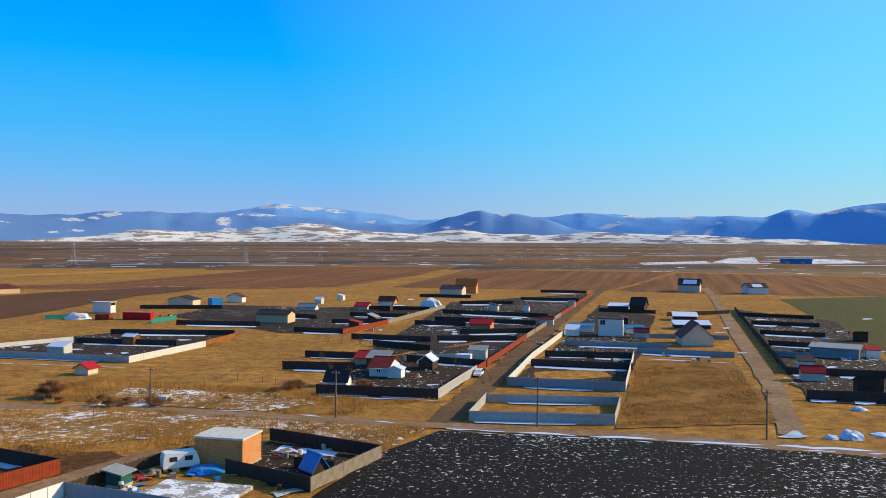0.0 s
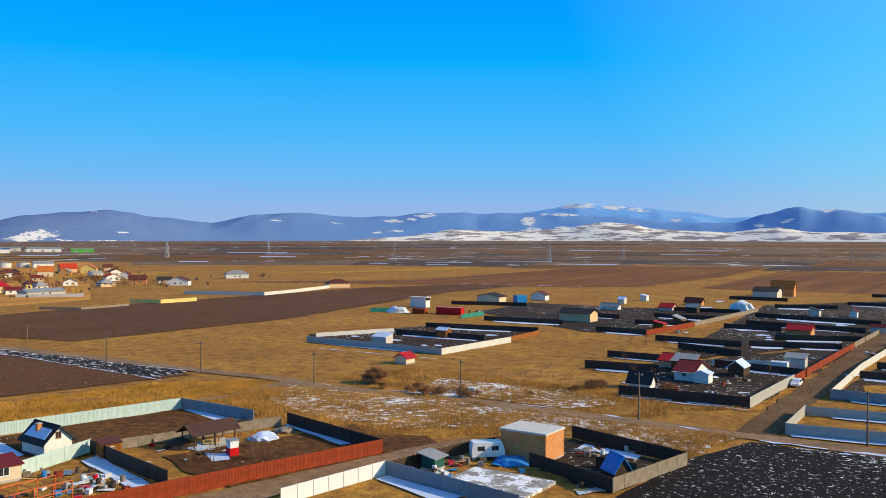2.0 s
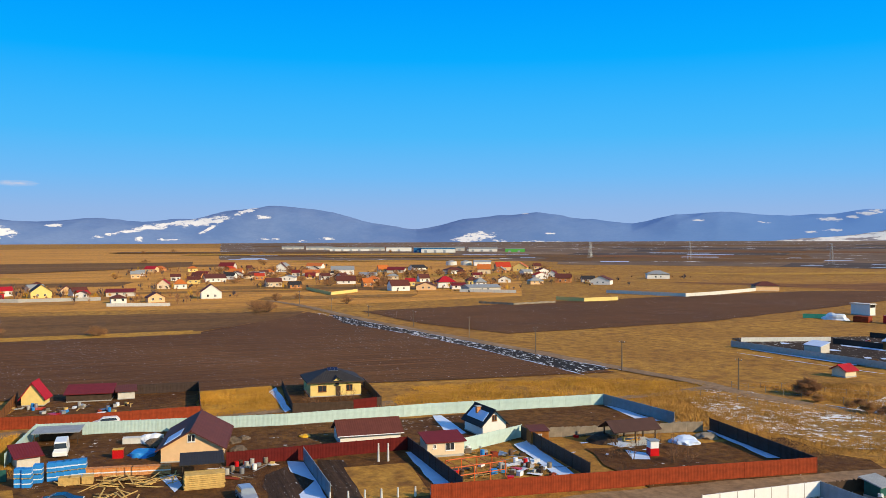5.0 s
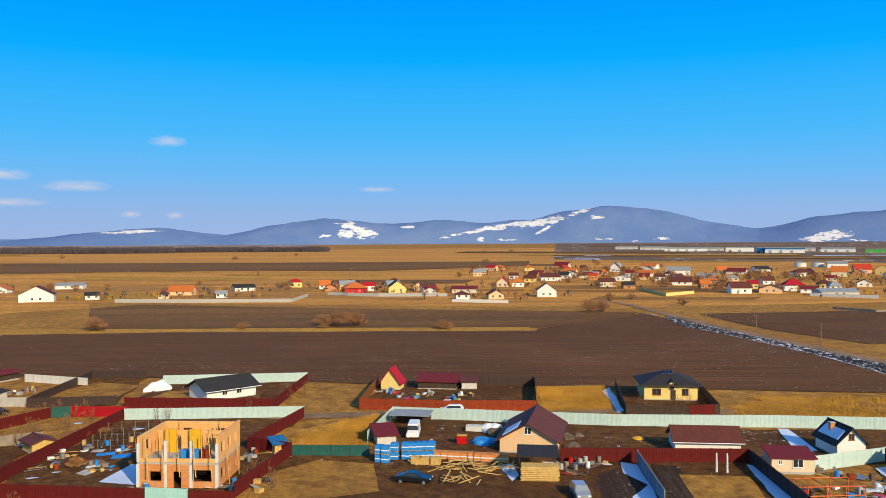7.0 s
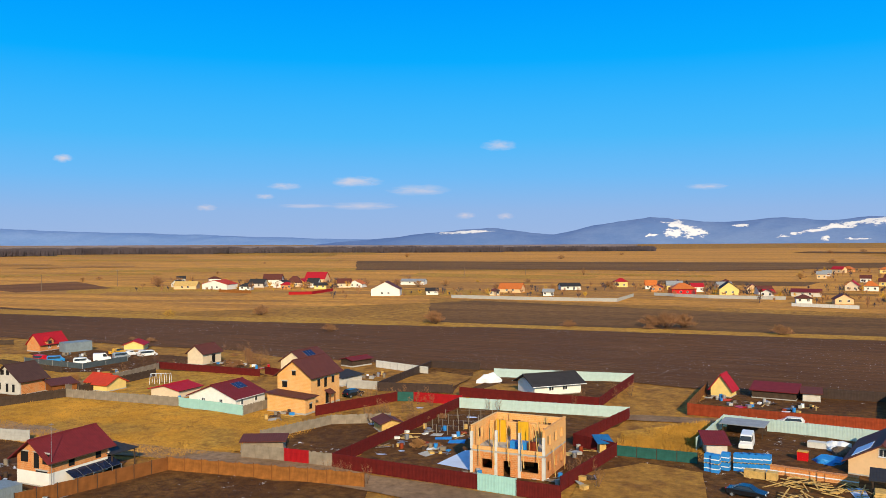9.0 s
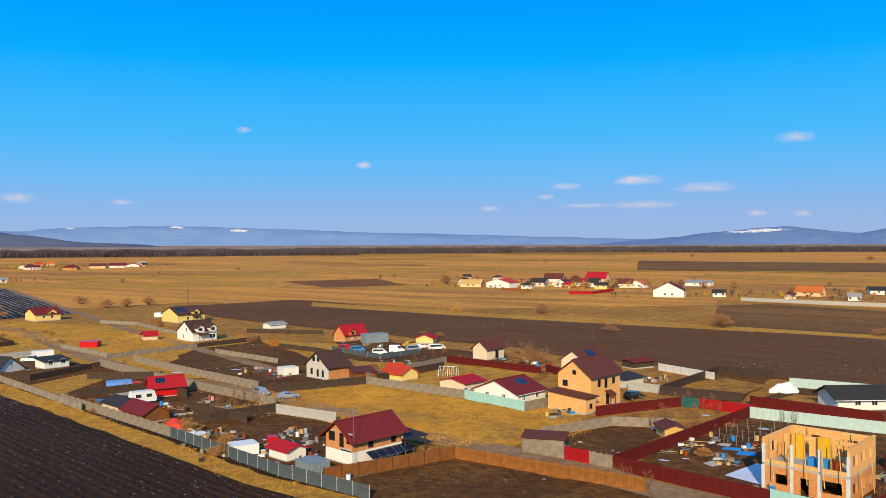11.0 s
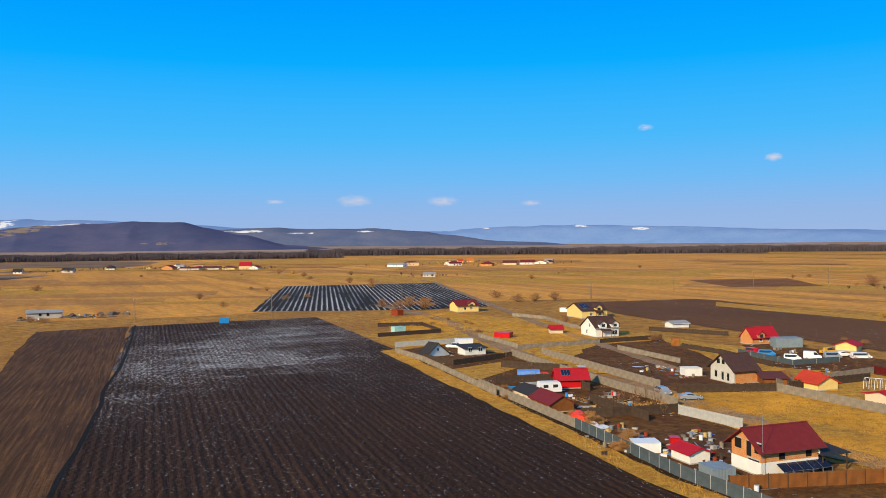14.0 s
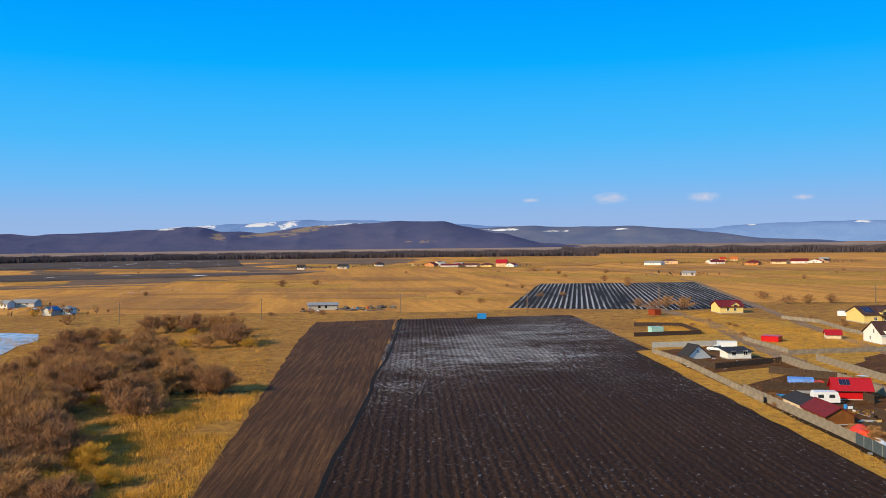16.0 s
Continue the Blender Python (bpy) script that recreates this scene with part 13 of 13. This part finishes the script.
strip("thawing snow left on a yard", (75.1, 185.5), (75.6, 185.9), (76, 185.8), (76, 185.3), (75.5, 184.8), (74.9, 184.6))
strip("thawing snow left on a yard", (142.5, 336.1), (145.1, 337.6), (147.4, 337.2), (147.8, 335.5), (145.1, 333.8), (142.3, 333))
strip("thawing snow left on a yard", (121.5, 327.7), (123.7, 329.3), (125.6, 328.9), (125.8, 326.9), (123.5, 325.1), (121.1, 324.2))
strip("thawing snow left on a yard", (92, 202.1), (93.5, 202.9), (94.9, 202.7), (95, 201.7), (93.4, 200.7), (91.8, 200.2))
strip("thawing snow left on a yard", (132.6, 284.2), (134.2, 285.2), (135.6, 284.9), (135.7, 283.7), (134, 282.6), (132.2, 282.1))
strip("thawing snow left on a yard", (79.2, 227.6), (80.6, 228.2), (82.1, 228), (82.5, 227.3), (81, 226.6), (79.4, 226.2))
strip("thawing snow left on a yard", (-112.1, 238.1), (-111.2, 239), (-109.6, 238.8), (-108.3, 237.7), (-109.1, 236.6), (-110.4, 236.2))
strip("thawing snow left on a yard", (-85.5, 221.8), (-85, 222.7), (-83.9, 222.5), (-82.9, 221.3), (-83.4, 220.3), (-84.3, 219.8))
strip("thawing snow left on a yard", (-80.1, 251.8), (-78.9, 252.9), (-76.8, 252.6), (-75.4, 251.2), (-76.6, 249.9), (-78.4, 249.3))
strip("thawing snow left on a yard", (-117.7, 233.3), (-117.2, 234.4), (-115.6, 234.1), (-114.2, 232.7), (-114.7, 231.4), (-115.9, 230.9))
strip("thawing snow left on a yard", (-102.2, 228.8), (-101.2, 229.8), (-99.3, 229.6), (-98, 228.4), (-98.9, 227.2), (-100.4, 226.7))
strip("thawing snow left on a yard", (-71.9, 234.2), (-71, 234.9), (-69.4, 234.7), (-68.5, 233.9), (-69.4, 233.1), (-70.8, 232.7))
strip("thawing snow left on a yard", (-79.3, 219.6), (-78.5, 220.5), (-77, 220.2), (-76, 219.1), (-76.8, 218.1), (-78, 217.7))
strip("thawing snow left on a yard", (-105, 215.7), (-104.1, 216.7), (-102.2, 216.5), (-100.8, 215.2), (-101.7, 214.1), (-103.2, 213.6))
strip("thawing snow left on a yard", (-89, 220.4), (-88.6, 221.4), (-87.6, 221.1), (-86.6, 219.8), (-86.9, 218.7), (-87.7, 218.2))
strip("thawing snow left on a yard", (-77.7, 239.2), (-77.4, 240), (-76.6, 239.8), (-76, 238.7), (-76.2, 237.8), (-76.8, 237.3))
strip("thawing snow left on a yard", (-138.8, -120.6), (-139.4, -120.3), (-139.7, -119.6), (-139.5, -119), (-138.9, -119.3), (-138.4, -119.8))
strip("thawing snow left on a yard", (-201.5, -156.9), (-202.6, -156.4), (-203.1, -154.9), (-202.7, -153.7), (-201.4, -154.2), (-200.5, -155.3))
strip("thawing snow left on a yard", (-133.8, -126.8), (-134.3, -126.7), (-134.4, -126.2), (-134.2, -125.7), (-133.7, -125.8), (-133.3, -126))
strip("thawing snow left on a yard", (-140.7, -124.5), (-141.6, -124.1), (-142, -123), (-141.6, -122.1), (-140.7, -122.4), (-139.9, -123.2))
strip("thawing snow left on a yard", (-164.6, -121), (-165.5, -120.3), (-166, -119), (-165.8, -118.2), (-164.9, -118.8), (-164.1, -119.8))
strip("thawing snow left on a yard", (-147.4, -146.5), (-148.2, -146.6), (-148.3, -145.8), (-147.8, -144.8), (-146.9, -144.7), (-146.3, -145.1))
strip("thawing snow left on a yard", (-156.1, -131.1), (-157.1, -130.7), (-157.5, -129.4), (-157.1, -128.4), (-156.1, -128.8), (-155.3, -129.7))
strip("thawing snow left on a yard", (-159.6, -153.8), (-160.8, -153.5), (-161.2, -152.1), (-160.6, -150.7), (-159.3, -150.9), (-158.4, -151.8))
strip("thawing snow left on a yard", (-116.6, -15.8), (-116.7, -15.3), (-116.6, -14.5), (-116.3, -14.1), (-116.1, -14.7), (-116.1, -15.4))
strip("thawing snow left on a yard", (-149.2, -13), (-149.5, -12.5), (-149.3, -11.8), (-148.8, -11.4), (-148.5, -11.9), (-148.4, -12.6))
strip("thawing snow left on a yard", (-161.3, -13.7), (-161.6, -12.9), (-161.4, -11.8), (-160.9, -11.3), (-160.5, -12.1), (-160.4, -13.2))
strip("thawing snow left on a yard", (-118.4, -12.9), (-118.6, -12.5), (-118.5, -12), (-118.2, -11.7), (-118, -12.1), (-117.9, -12.6))
strip("thawing snow left on a yard", (-158.3, -11.4), (-158.6, -10.8), (-158.5, -10.1), (-158, -9.7), (-157.6, -10.3), (-157.5, -11))
strip("thawing snow left on a yard", (-113.2, -4.2), (-113.3, -3.9), (-113.3, -3.5), (-113, -3.3), (-112.8, -3.6), (-112.7, -4))
strip("thawing snow left on a yard", (-135.9, -19.7), (-136.2, -19.1), (-136.1, -18.3), (-135.6, -17.9), (-135.2, -18.5), (-135.1, -19.2))
strip("thawing snow left on a yard", (-74.5, 100.4), (-74.5, 100.8), (-74.3, 101), (-74, 100.9), (-74, 100.5), (-74.1, 100.1))
strip("thawing snow left on a yard", (-71.7, 111.7), (-71.5, 112.3), (-71.1, 112.8), (-70.8, 112.9), (-71, 112.3), (-71.3, 111.6))
strip("thawing snow left on a yard", (-79, 96.2), (-78.8, 96.7), (-78.5, 97.2), (-78.2, 97.3), (-78.3, 96.7), (-78.5, 96.1))
strip("thawing snow left on a yard", (-72.4, 93.7), (-72.5, 94.1), (-72.3, 94.3), (-72, 94.1), (-72, 93.7), (-72, 93.4))
strip("thawing snow left on a yard", (-76.2, 91), (-76.2, 91.3), (-75.9, 91.6), (-75.7, 91.6), (-75.8, 91.2), (-75.9, 90.8))
strip("thawing snow left on a yard", (-72.6, 99.4), (-72.5, 99.9), (-72.3, 100.2), (-72, 100.1), (-72.1, 99.7), (-72.2, 99.2))
strip("thawing snow left on a yard", (-75.8, 103.9), (-75.8, 104.4), (-75.6, 104.6), (-75.3, 104.5), (-75.3, 104), (-75.4, 103.6))
strip("thawing snow left on a yard", (-70.5, 99.7), (-70.4, 100.4), (-70, 100.9), (-69.7, 100.9), (-69.8, 100.3), (-70.1, 99.6))
strip("thawing snow left on a yard", (-71.3, 108.7), (-71.2, 109.3), (-70.8, 109.8), (-70.5, 109.7), (-70.6, 109), (-70.8, 108.4))
strip("thawing snow left on a yard", (97.6, 293.9), (99.1, 295.6), (100.2, 295.1), (100.1, 292.9), (98.4, 290.9), (96.9, 290))
strip("thawing snow left on a yard", (57.7, 222.6), (59.2, 223.2), (60.9, 223), (61.5, 222.3), (60, 221.7), (58.1, 221.3))
strip("thawing snow left on a yard", (65.3, 246), (66.3, 246.7), (67.2, 246.5), (67.4, 245.7), (66.4, 244.9), (65.4, 244.6))
strip("thawing snow left on a yard", (90, 279.6), (91.8, 280.5), (93.8, 280.3), (94.3, 279.2), (92.4, 278.2), (90.2, 277.7))
strip("thawing snow left on a yard", (-99.1, -74.9), (-99.3, -74.8), (-99.4, -74.6), (-99.3, -74.3), (-99, -74.4), (-98.8, -74.5))
strip("thawing snow left on a yard", (-98.5, -71.2), (-99, -70.8), (-99.3, -70.1), (-99.3, -69.6), (-98.9, -70.1), (-98.4, -70.7))
strip("thawing snow left on a yard", (-99, -73.7), (-99.4, -73.5), (-99.6, -73), (-99.4, -72.6), (-99, -72.7), (-98.6, -73.1))
strip("thawing snow left on a yard", (-103.1, -81.3), (-103.4, -81.1), (-103.5, -80.8), (-103.4, -80.6), (-103.1, -80.7), (-102.9, -80.9))
strip("thawing snow left on a yard", (-101.2, -74.7), (-101.6, -74.4), (-101.8, -73.9), (-101.8, -73.5), (-101.4, -73.8), (-101, -74.3))
strip("thawing snow left on a yard", (-101.7, -80.9), (-102.3, -80.6), (-102.6, -79.8), (-102.4, -79.2), (-101.8, -79.5), (-101.3, -80.1))
strip("thawing snow left on a yard", (-107.5, -73.2), (-107.9, -73.2), (-107.9, -72.9), (-107.6, -72.5), (-107.2, -72.5), (-106.9, -72.7))
strip("thawing snow left on a yard", (-98.7, -74), (-99, -73.8), (-99.2, -73.4), (-99.1, -73.1), (-98.7, -73.2), (-98.4, -73.5))
strip("thawing snow left on a yard", (-126.3, -3.2), (-126.5, -2.7), (-126.4, -2.1), (-126.2, -1.8), (-126, -2.3), (-126, -2.9))
strip("thawing snow left on a yard", (-114.2, -0.9), (-114.3, -0.6), (-114.3, -0.3), (-114, -0.2), (-113.8, -0.4), (-113.7, -0.8))
strip("thawing snow left on a yard", (-127, -0.6), (-127.2, -0.3), (-127.1, 0.1), (-126.9, 0.2), (-126.7, -0.1), (-126.6, -0.4))
strip("thawing snow left on a yard", (-141.5, -3.8), (-141.8, -3.1), (-141.6, -2.2), (-141.1, -1.8), (-140.7, -2.5), (-140.6, -3.4))
strip("thawing snow left on a yard", (-113.7, -1.1), (-113.9, -0.7), (-113.8, -0.1), (-113.6, 0.1), (-113.4, -0.3), (-113.3, -0.9))
strip("thawing snow left on a yard", (-124, -2.5), (-124.3, -1.9), (-124.2, -1), (-123.8, -0.7), (-123.5, -1.3), (-123.4, -2.1))
strip("thawing snow left on a yard", (-112.7, -5.3), (-112.9, -4.8), (-112.8, -4.1), (-112.5, -3.9), (-112.2, -4.3), (-112.1, -5))
strip("thawing snow left on a yard", (-127.1, -0.3), (-127.4, 0.3), (-127.2, 1.1), (-126.8, 1.5), (-126.5, 0.8), (-126.4, 0))
house("small grey garden shed with a snow-covered roof", -59.4, 401.2, -14, 3.1, 3.9, 2.2, 1.1, "x", "plaster_grey", "snow", over=0.25, name="shed", category="shed", group="garden sheds")
house("small brown wooden garden shed with a crimson roof", -30.2, 287.8, 76, 3.6, 3.6, 2.2, 0.7, "shed", "wood_brown", "roof_red", over=0.25, name="shed", category="shed", group="garden sheds")
house("small white garden shed with a snow-covered roof", -52.2, 426.6, 76, 3.5, 3.1, 2.3, 0.7, "shed", "plaster_white", "snow", over=0.25, name="shed", category="shed", group="garden sheds")
house("small brown wooden garden shed with a grey roof", -25.8, 309.9, 76, 5.1, 3.1, 2, 1.2, "shed", "wood_brown", "roof_grey", over=0.25, name="shed", category="shed", group="garden sheds")
house("small grey garden shed with a maroon roof", 37.3, 303, 166, 4.8, 2.9, 2.3, 0.7, "x", "plaster_grey", "roof_maroon", over=0.25, name="shed", category="shed", group="garden sheds")
house("small dark wooden garden shed with a grey roof", -24.7, 361.6, 166, 4.6, 3.8, 2.5, 1.3, "x", "wood_dark", "roof_grey", over=0.25, name="shed", category="shed", group="garden sheds")
house("small white garden shed with a maroon roof", 35.6, 362.1, 76, 3.4, 2.6, 2.4, 0.8, "x", "plaster_white", "roof_maroon", over=0.25, name="shed", category="shed", group="garden sheds")
house("small grey garden shed with a black roof", 22, 365.9, 76, 4.1, 3.7, 2.2, 1.1, "shed", "plaster_grey", "roof_black", over=0.25, name="shed", category="shed", group="garden sheds")
house("small grey garden shed with a maroon roof", 58.9, 386.4, 166, 3.1, 3.5, 2.2, 1.2, "shed", "plaster_grey", "roof_maroon", over=0.25, name="shed", category="shed", group="garden sheds")
house("small dark wooden garden shed with a snow-covered roof", -3.6, 197.4, 76, 5, 3.4, 2.2, 1.2, "x", "wood_dark", "snow", over=0.25, name="shed", category="shed", group="garden sheds")
house("small white garden shed with a snow-covered roof", -10.4, 184.3, 76, 3, 3.1, 2.1, 0.6, "x", "plaster_white", "snow", over=0.25, name="shed", category="shed", group="garden sheds")
house("small brown wooden garden shed with a grey roof", -15.2, 198.9, -14, 5.2, 3.7, 2.5, 1.2, "shed", "wood_brown", "roof_grey", over=0.25, name="shed", category="shed", group="garden sheds")
house("small grey garden shed with a grey roof", 8.8, 214, -14, 4.5, 3, 2.4, 0.8, "shed", "plaster_grey", "roof_grey", over=0.25, name="shed", category="shed", group="garden sheds")
house("small grey garden shed with a crimson roof", 80.4, 183, 166, 4.7, 3.4, 2, 1.2, "x", "plaster_grey", "roof_red", over=0.25, name="shed", category="shed", group="garden sheds")
house("small dark wooden garden shed with a maroon roof", 127.2, 256.2, 166, 3.5, 3.8, 2.1, 1, "shed", "wood_dark", "roof_maroon", over=0.25, name="shed", category="shed", group="garden sheds")
house("small white garden shed with a black roof", 86, 199.5, -14, 3.5, 3.7, 2.1, 0.8, "shed", "plaster_white", "roof_black", over=0.25, name="shed", category="shed", group="garden sheds")
house("small white garden shed with a crimson roof", 104.6, 233.5, 76, 4.9, 2.7, 2, 1, "shed", "plaster_white", "roof_red", over=0.25, name="shed", category="shed", group="garden sheds")
house("small white garden shed with a crimson roof", 112.1, 219.3, -14, 3.5, 2.6, 2.2, 0.7, "shed", "plaster_white", "roof_red", over=0.25, name="shed", category="shed", group="garden sheds")
house("small dark wooden garden shed with a black roof", 84.6, 167, 166, 4.9, 3, 2.4, 1, "shed", "wood_dark", "roof_black", over=0.25, name="shed", category="shed", group="garden sheds")
house("small grey garden shed with a maroon roof", 62.2, 263.8, -14, 4.4, 3, 2, 1, "x", "plaster_grey", "roof_maroon", over=0.25, name="shed", category="shed", group="garden sheds")
house("small white garden shed with a snow-covered roof", 41.3, 269, -14, 4.2, 3.9, 2.1, 1.1, "shed", "plaster_white", "snow", over=0.25, name="shed", category="shed", group="garden sheds")
house("small dark wooden garden shed with a maroon roof", 66.5, 309.2, 76, 5.1, 2.9, 2.3, 0.5, "shed", "wood_dark", "roof_maroon", over=0.25, name="shed", category="shed", group="garden sheds")
house("small brown wooden garden shed with a snow-covered roof", -89.6, 240.6, 166, 3.6, 3.3, 2.5, 0.6, "x", "wood_brown", "snow", over=0.25, name="shed", category="shed", group="garden sheds")
house("small grey garden shed with a snow-covered roof", -101.6, 221.7, -14, 5.2, 3.4, 1.9, 0.9, "shed", "plaster_grey", "snow", over=0.25, name="shed", category="shed", group="garden sheds")
shrub("brown_low", -117.7, -115.3, 0.41, 285)
shrub("brown_low", -119.2, -110.7, 0.42, 226)
shrub("brown_low", -115.1, -113.1, 0.35, 198)
shrub("brown_low", -119, -118.6, 0.47, 204)
shrub("brown_low", -125.2, -119.1, 0.28, 172)
shrub("brown_low", -99.1, -72, 0.23, 92)
shrub("tan", -102.9, -76.2, 0.45, 280)
shrub("tan", -101.2, -75.2, 0.44, 175)
shrub("tan", -97.3, -74.5, 0.31, 117)
shrub("brown_low", -102.2, -77.8, 0.28, 123)
shrub("tan", -97.5, -72.9, 0.44, 238)
shrub("brown", -199.5, -56.7, 0.34, 105)
shrub("brown_low", -216.4, -66.3, 0.29, 246)
shrub("brown_low", -196.1, -60.9, 0.42, 159)
shrub("brown", -199, -60.1, 0.34, 7)
shrub("brown_low", -214.5, -61.9, 0.47, 312)
shrub("brown", -221, -64.2, 0.34, 24)
shrub("brown_low", -203.4, -63.7, 0.31, 301)
shrub("brown", -200.6, -57.5, 0.25, 20)
shrub("tan", -200.8, -54.4, 0.42, 239)
shrub("brown_low", -206.2, -59.1, 0.43, 353)
shrub("tan", -110.4, -93.2, 0.33, 303)
shrub("tan", -107.1, -86.6, 0.49, 54)
shrub("tan", -109.7, -86.7, 0.27, 309)
shrub("tan", -109.6, -89.3, 0.45, 147)
shrub("tan", -105.8, -86.6, 0.27, 47)
shrub("tan", -174.9, -88.3, 0.44, 238)
shrub("tan", -170.1, -85.3, 0.31, 196)
shrub("tan", -170.7, -87.1, 0.42, 324)
shrub("brown", -213.8, -147.5, 0.42, 39)
shrub("brown", -210.9, -147.2, 0.46, 32)
shrub("brown_low", -192, -202.6, 0.39, 40)
shrub("brown_low", -213.1, -251.5, 0.23, 165)
shrub("tan", -211.4, -230, 0.32, 153)
shrub("tan", -214.9, -244.1, 0.3, 147)
shrub("brown_low", -199.6, -235.5, 0.36, 14)
shrub("brown_low", -208.7, -223.9, 0.37, 44)
shrub("brown_low", -241.6, -207.2, 0.42, 228)
shrub("brown_low", -253.1, -232.4, 0.46, 322)
shrub("brown_low", -254.9, -219.7, 0.34, 51)
shrub("brown_low", -245.6, -210.5, 0.4, 228)
shrub("brown_low", -249, -214.7, 0.26, 356)
shrub("brown_low", -249.6, -102.7, 0.27, 292)
shrub("brown_low", -250.3, -108.4, 0.35, 113)
shrub("brown_low", -249.9, -102.4, 0.32, 96)
shrub("brown_low", -245.6, -100.4, 0.42, 111)
shrub("brown_low", -64, 156.9, 0.37, 57)
shrub("tan", -70.4, 153.8, 0.37, 304)
shrub("brown_low", -53.9, 154.8, 0.42, 267)
shrub("brown_low", -50.9, 154.5, 0.37, 177)
shrub("tan", -59.7, 150.4, 0.49, 201)
shrub("brown_low", -40.8, 157.9, 0.24, 283)
shrub("tan", -63.8, 152.3, 0.33, 172)
shrub("brown_low", -33.6, 165.2, 0.4, 90)
shrub("brown_low", -137.1, -12.6, 0.3, 259)
shrub("tan", -133.7, -15.1, 0.23, 45)
shrub("tan", -120.4, -10.2, 0.35, 342)
shrub("brown_low", -120.7, -7.6, 0.27, 155)
shrub("brown_low", -139.9, -12.6, 0.3, 258)
shrub("brown_low", -140.9, -7.8, 0.29, 139)
shrub("tan", -138.5, -15.2, 0.23, 67)
fence("wood_dark", "dark board fence between garden plots", 1.8, (-122.6, -99.6), (-116.7, -82.5))
fence("wood_grey", "weathered board fence between garden plots", 1.7, (-162.8, -84.1), (-181.1, -79.5), (-192.7, -77.1))
fence("wood_dark", "dark board fence between garden plots", 1.8, (-161.4, -80.7), (-183.1, -74))
fence("mesh_grey", "grey mesh fence behind the parked vans", 1.46, (-202.7, -115.2), (-192.8, -95.5), (-205.5, -90.2), step=6.0)
fence("wood_grey", "weathered board fence between garden plots", 1.46, (-227.3, -194.4), (-243, -219.1), (-244.1, -237.9), step=6.0)
fence("maroon_sheet", "maroon sheet-metal fence round a plot", 1.7, (-187.5, -50.5), (-174.9, -36.5))
box_thing("white garden shed with red door", "shed", -163.3, -104.2, 143.9, 3.9, 3, 1.81, "plaster_white")
box_thing("white corrugated garden shed", "shed", -225, -113.3, 140.3, 7.3, 4, 2.67, "slate_sheet")
house("low open shed with a brown roof", -164.8, -86.1, 137.1, 4.8, 4, 1.6, 0.6, "shed", "wood_brown", "roof_brown")
house("dark shed with a low roof beside the brick house", -175.1, -30.1, 148.5, 6.2, 4, 1.74, 0.5, "shed", "plaster_grey", "roof_black")
house("small dark shed with a maroon roof", -201.2, -31.8, 141.1, 6.2, 4, 1.62, 0.43, "x", "wood_dark", "roof_maroon")
fence("concrete", "pale slab wall behind the brick house", 1.7, (-170.1, -28.8), (-168, -22.1))
fence("concrete_white", "pale slab wall beyond the brick house", 1.7, (-198, -26.6), (-187.6, -13.5))
heap("low heap of grey rubble beside the ruined barn", "rubble_heap", -114, -374.6, 3, 0.9, "rubble", 4, 0.7)
heap("low heap of grey rubble beside the ruined barn", "rubble_heap", -116.6, -369, 3.5, 0.8, "rubble", 6, 0.7)
heap("low heap of grey rubble beside the ruined barn", "rubble_heap", -121.7, -369.6, 2.6, 0.6, "rubble", 3, 0.7)
heap("low heap of grey rubble beside the ruined barn", "rubble_heap", -124, -364.2, 3, 0.5, "rubble", 4, 0.7)
heap("low heap of grey rubble beside the ruined barn", "rubble_heap", -96.4, -374.5, 2.5, 0.7, "rubble", 1, 0.7)
heap("low heap of grey rubble beside the ruined barn", "rubble_heap", -128.9, -364.9, 2.2, 0.5, "rubble", 0, 0.7)
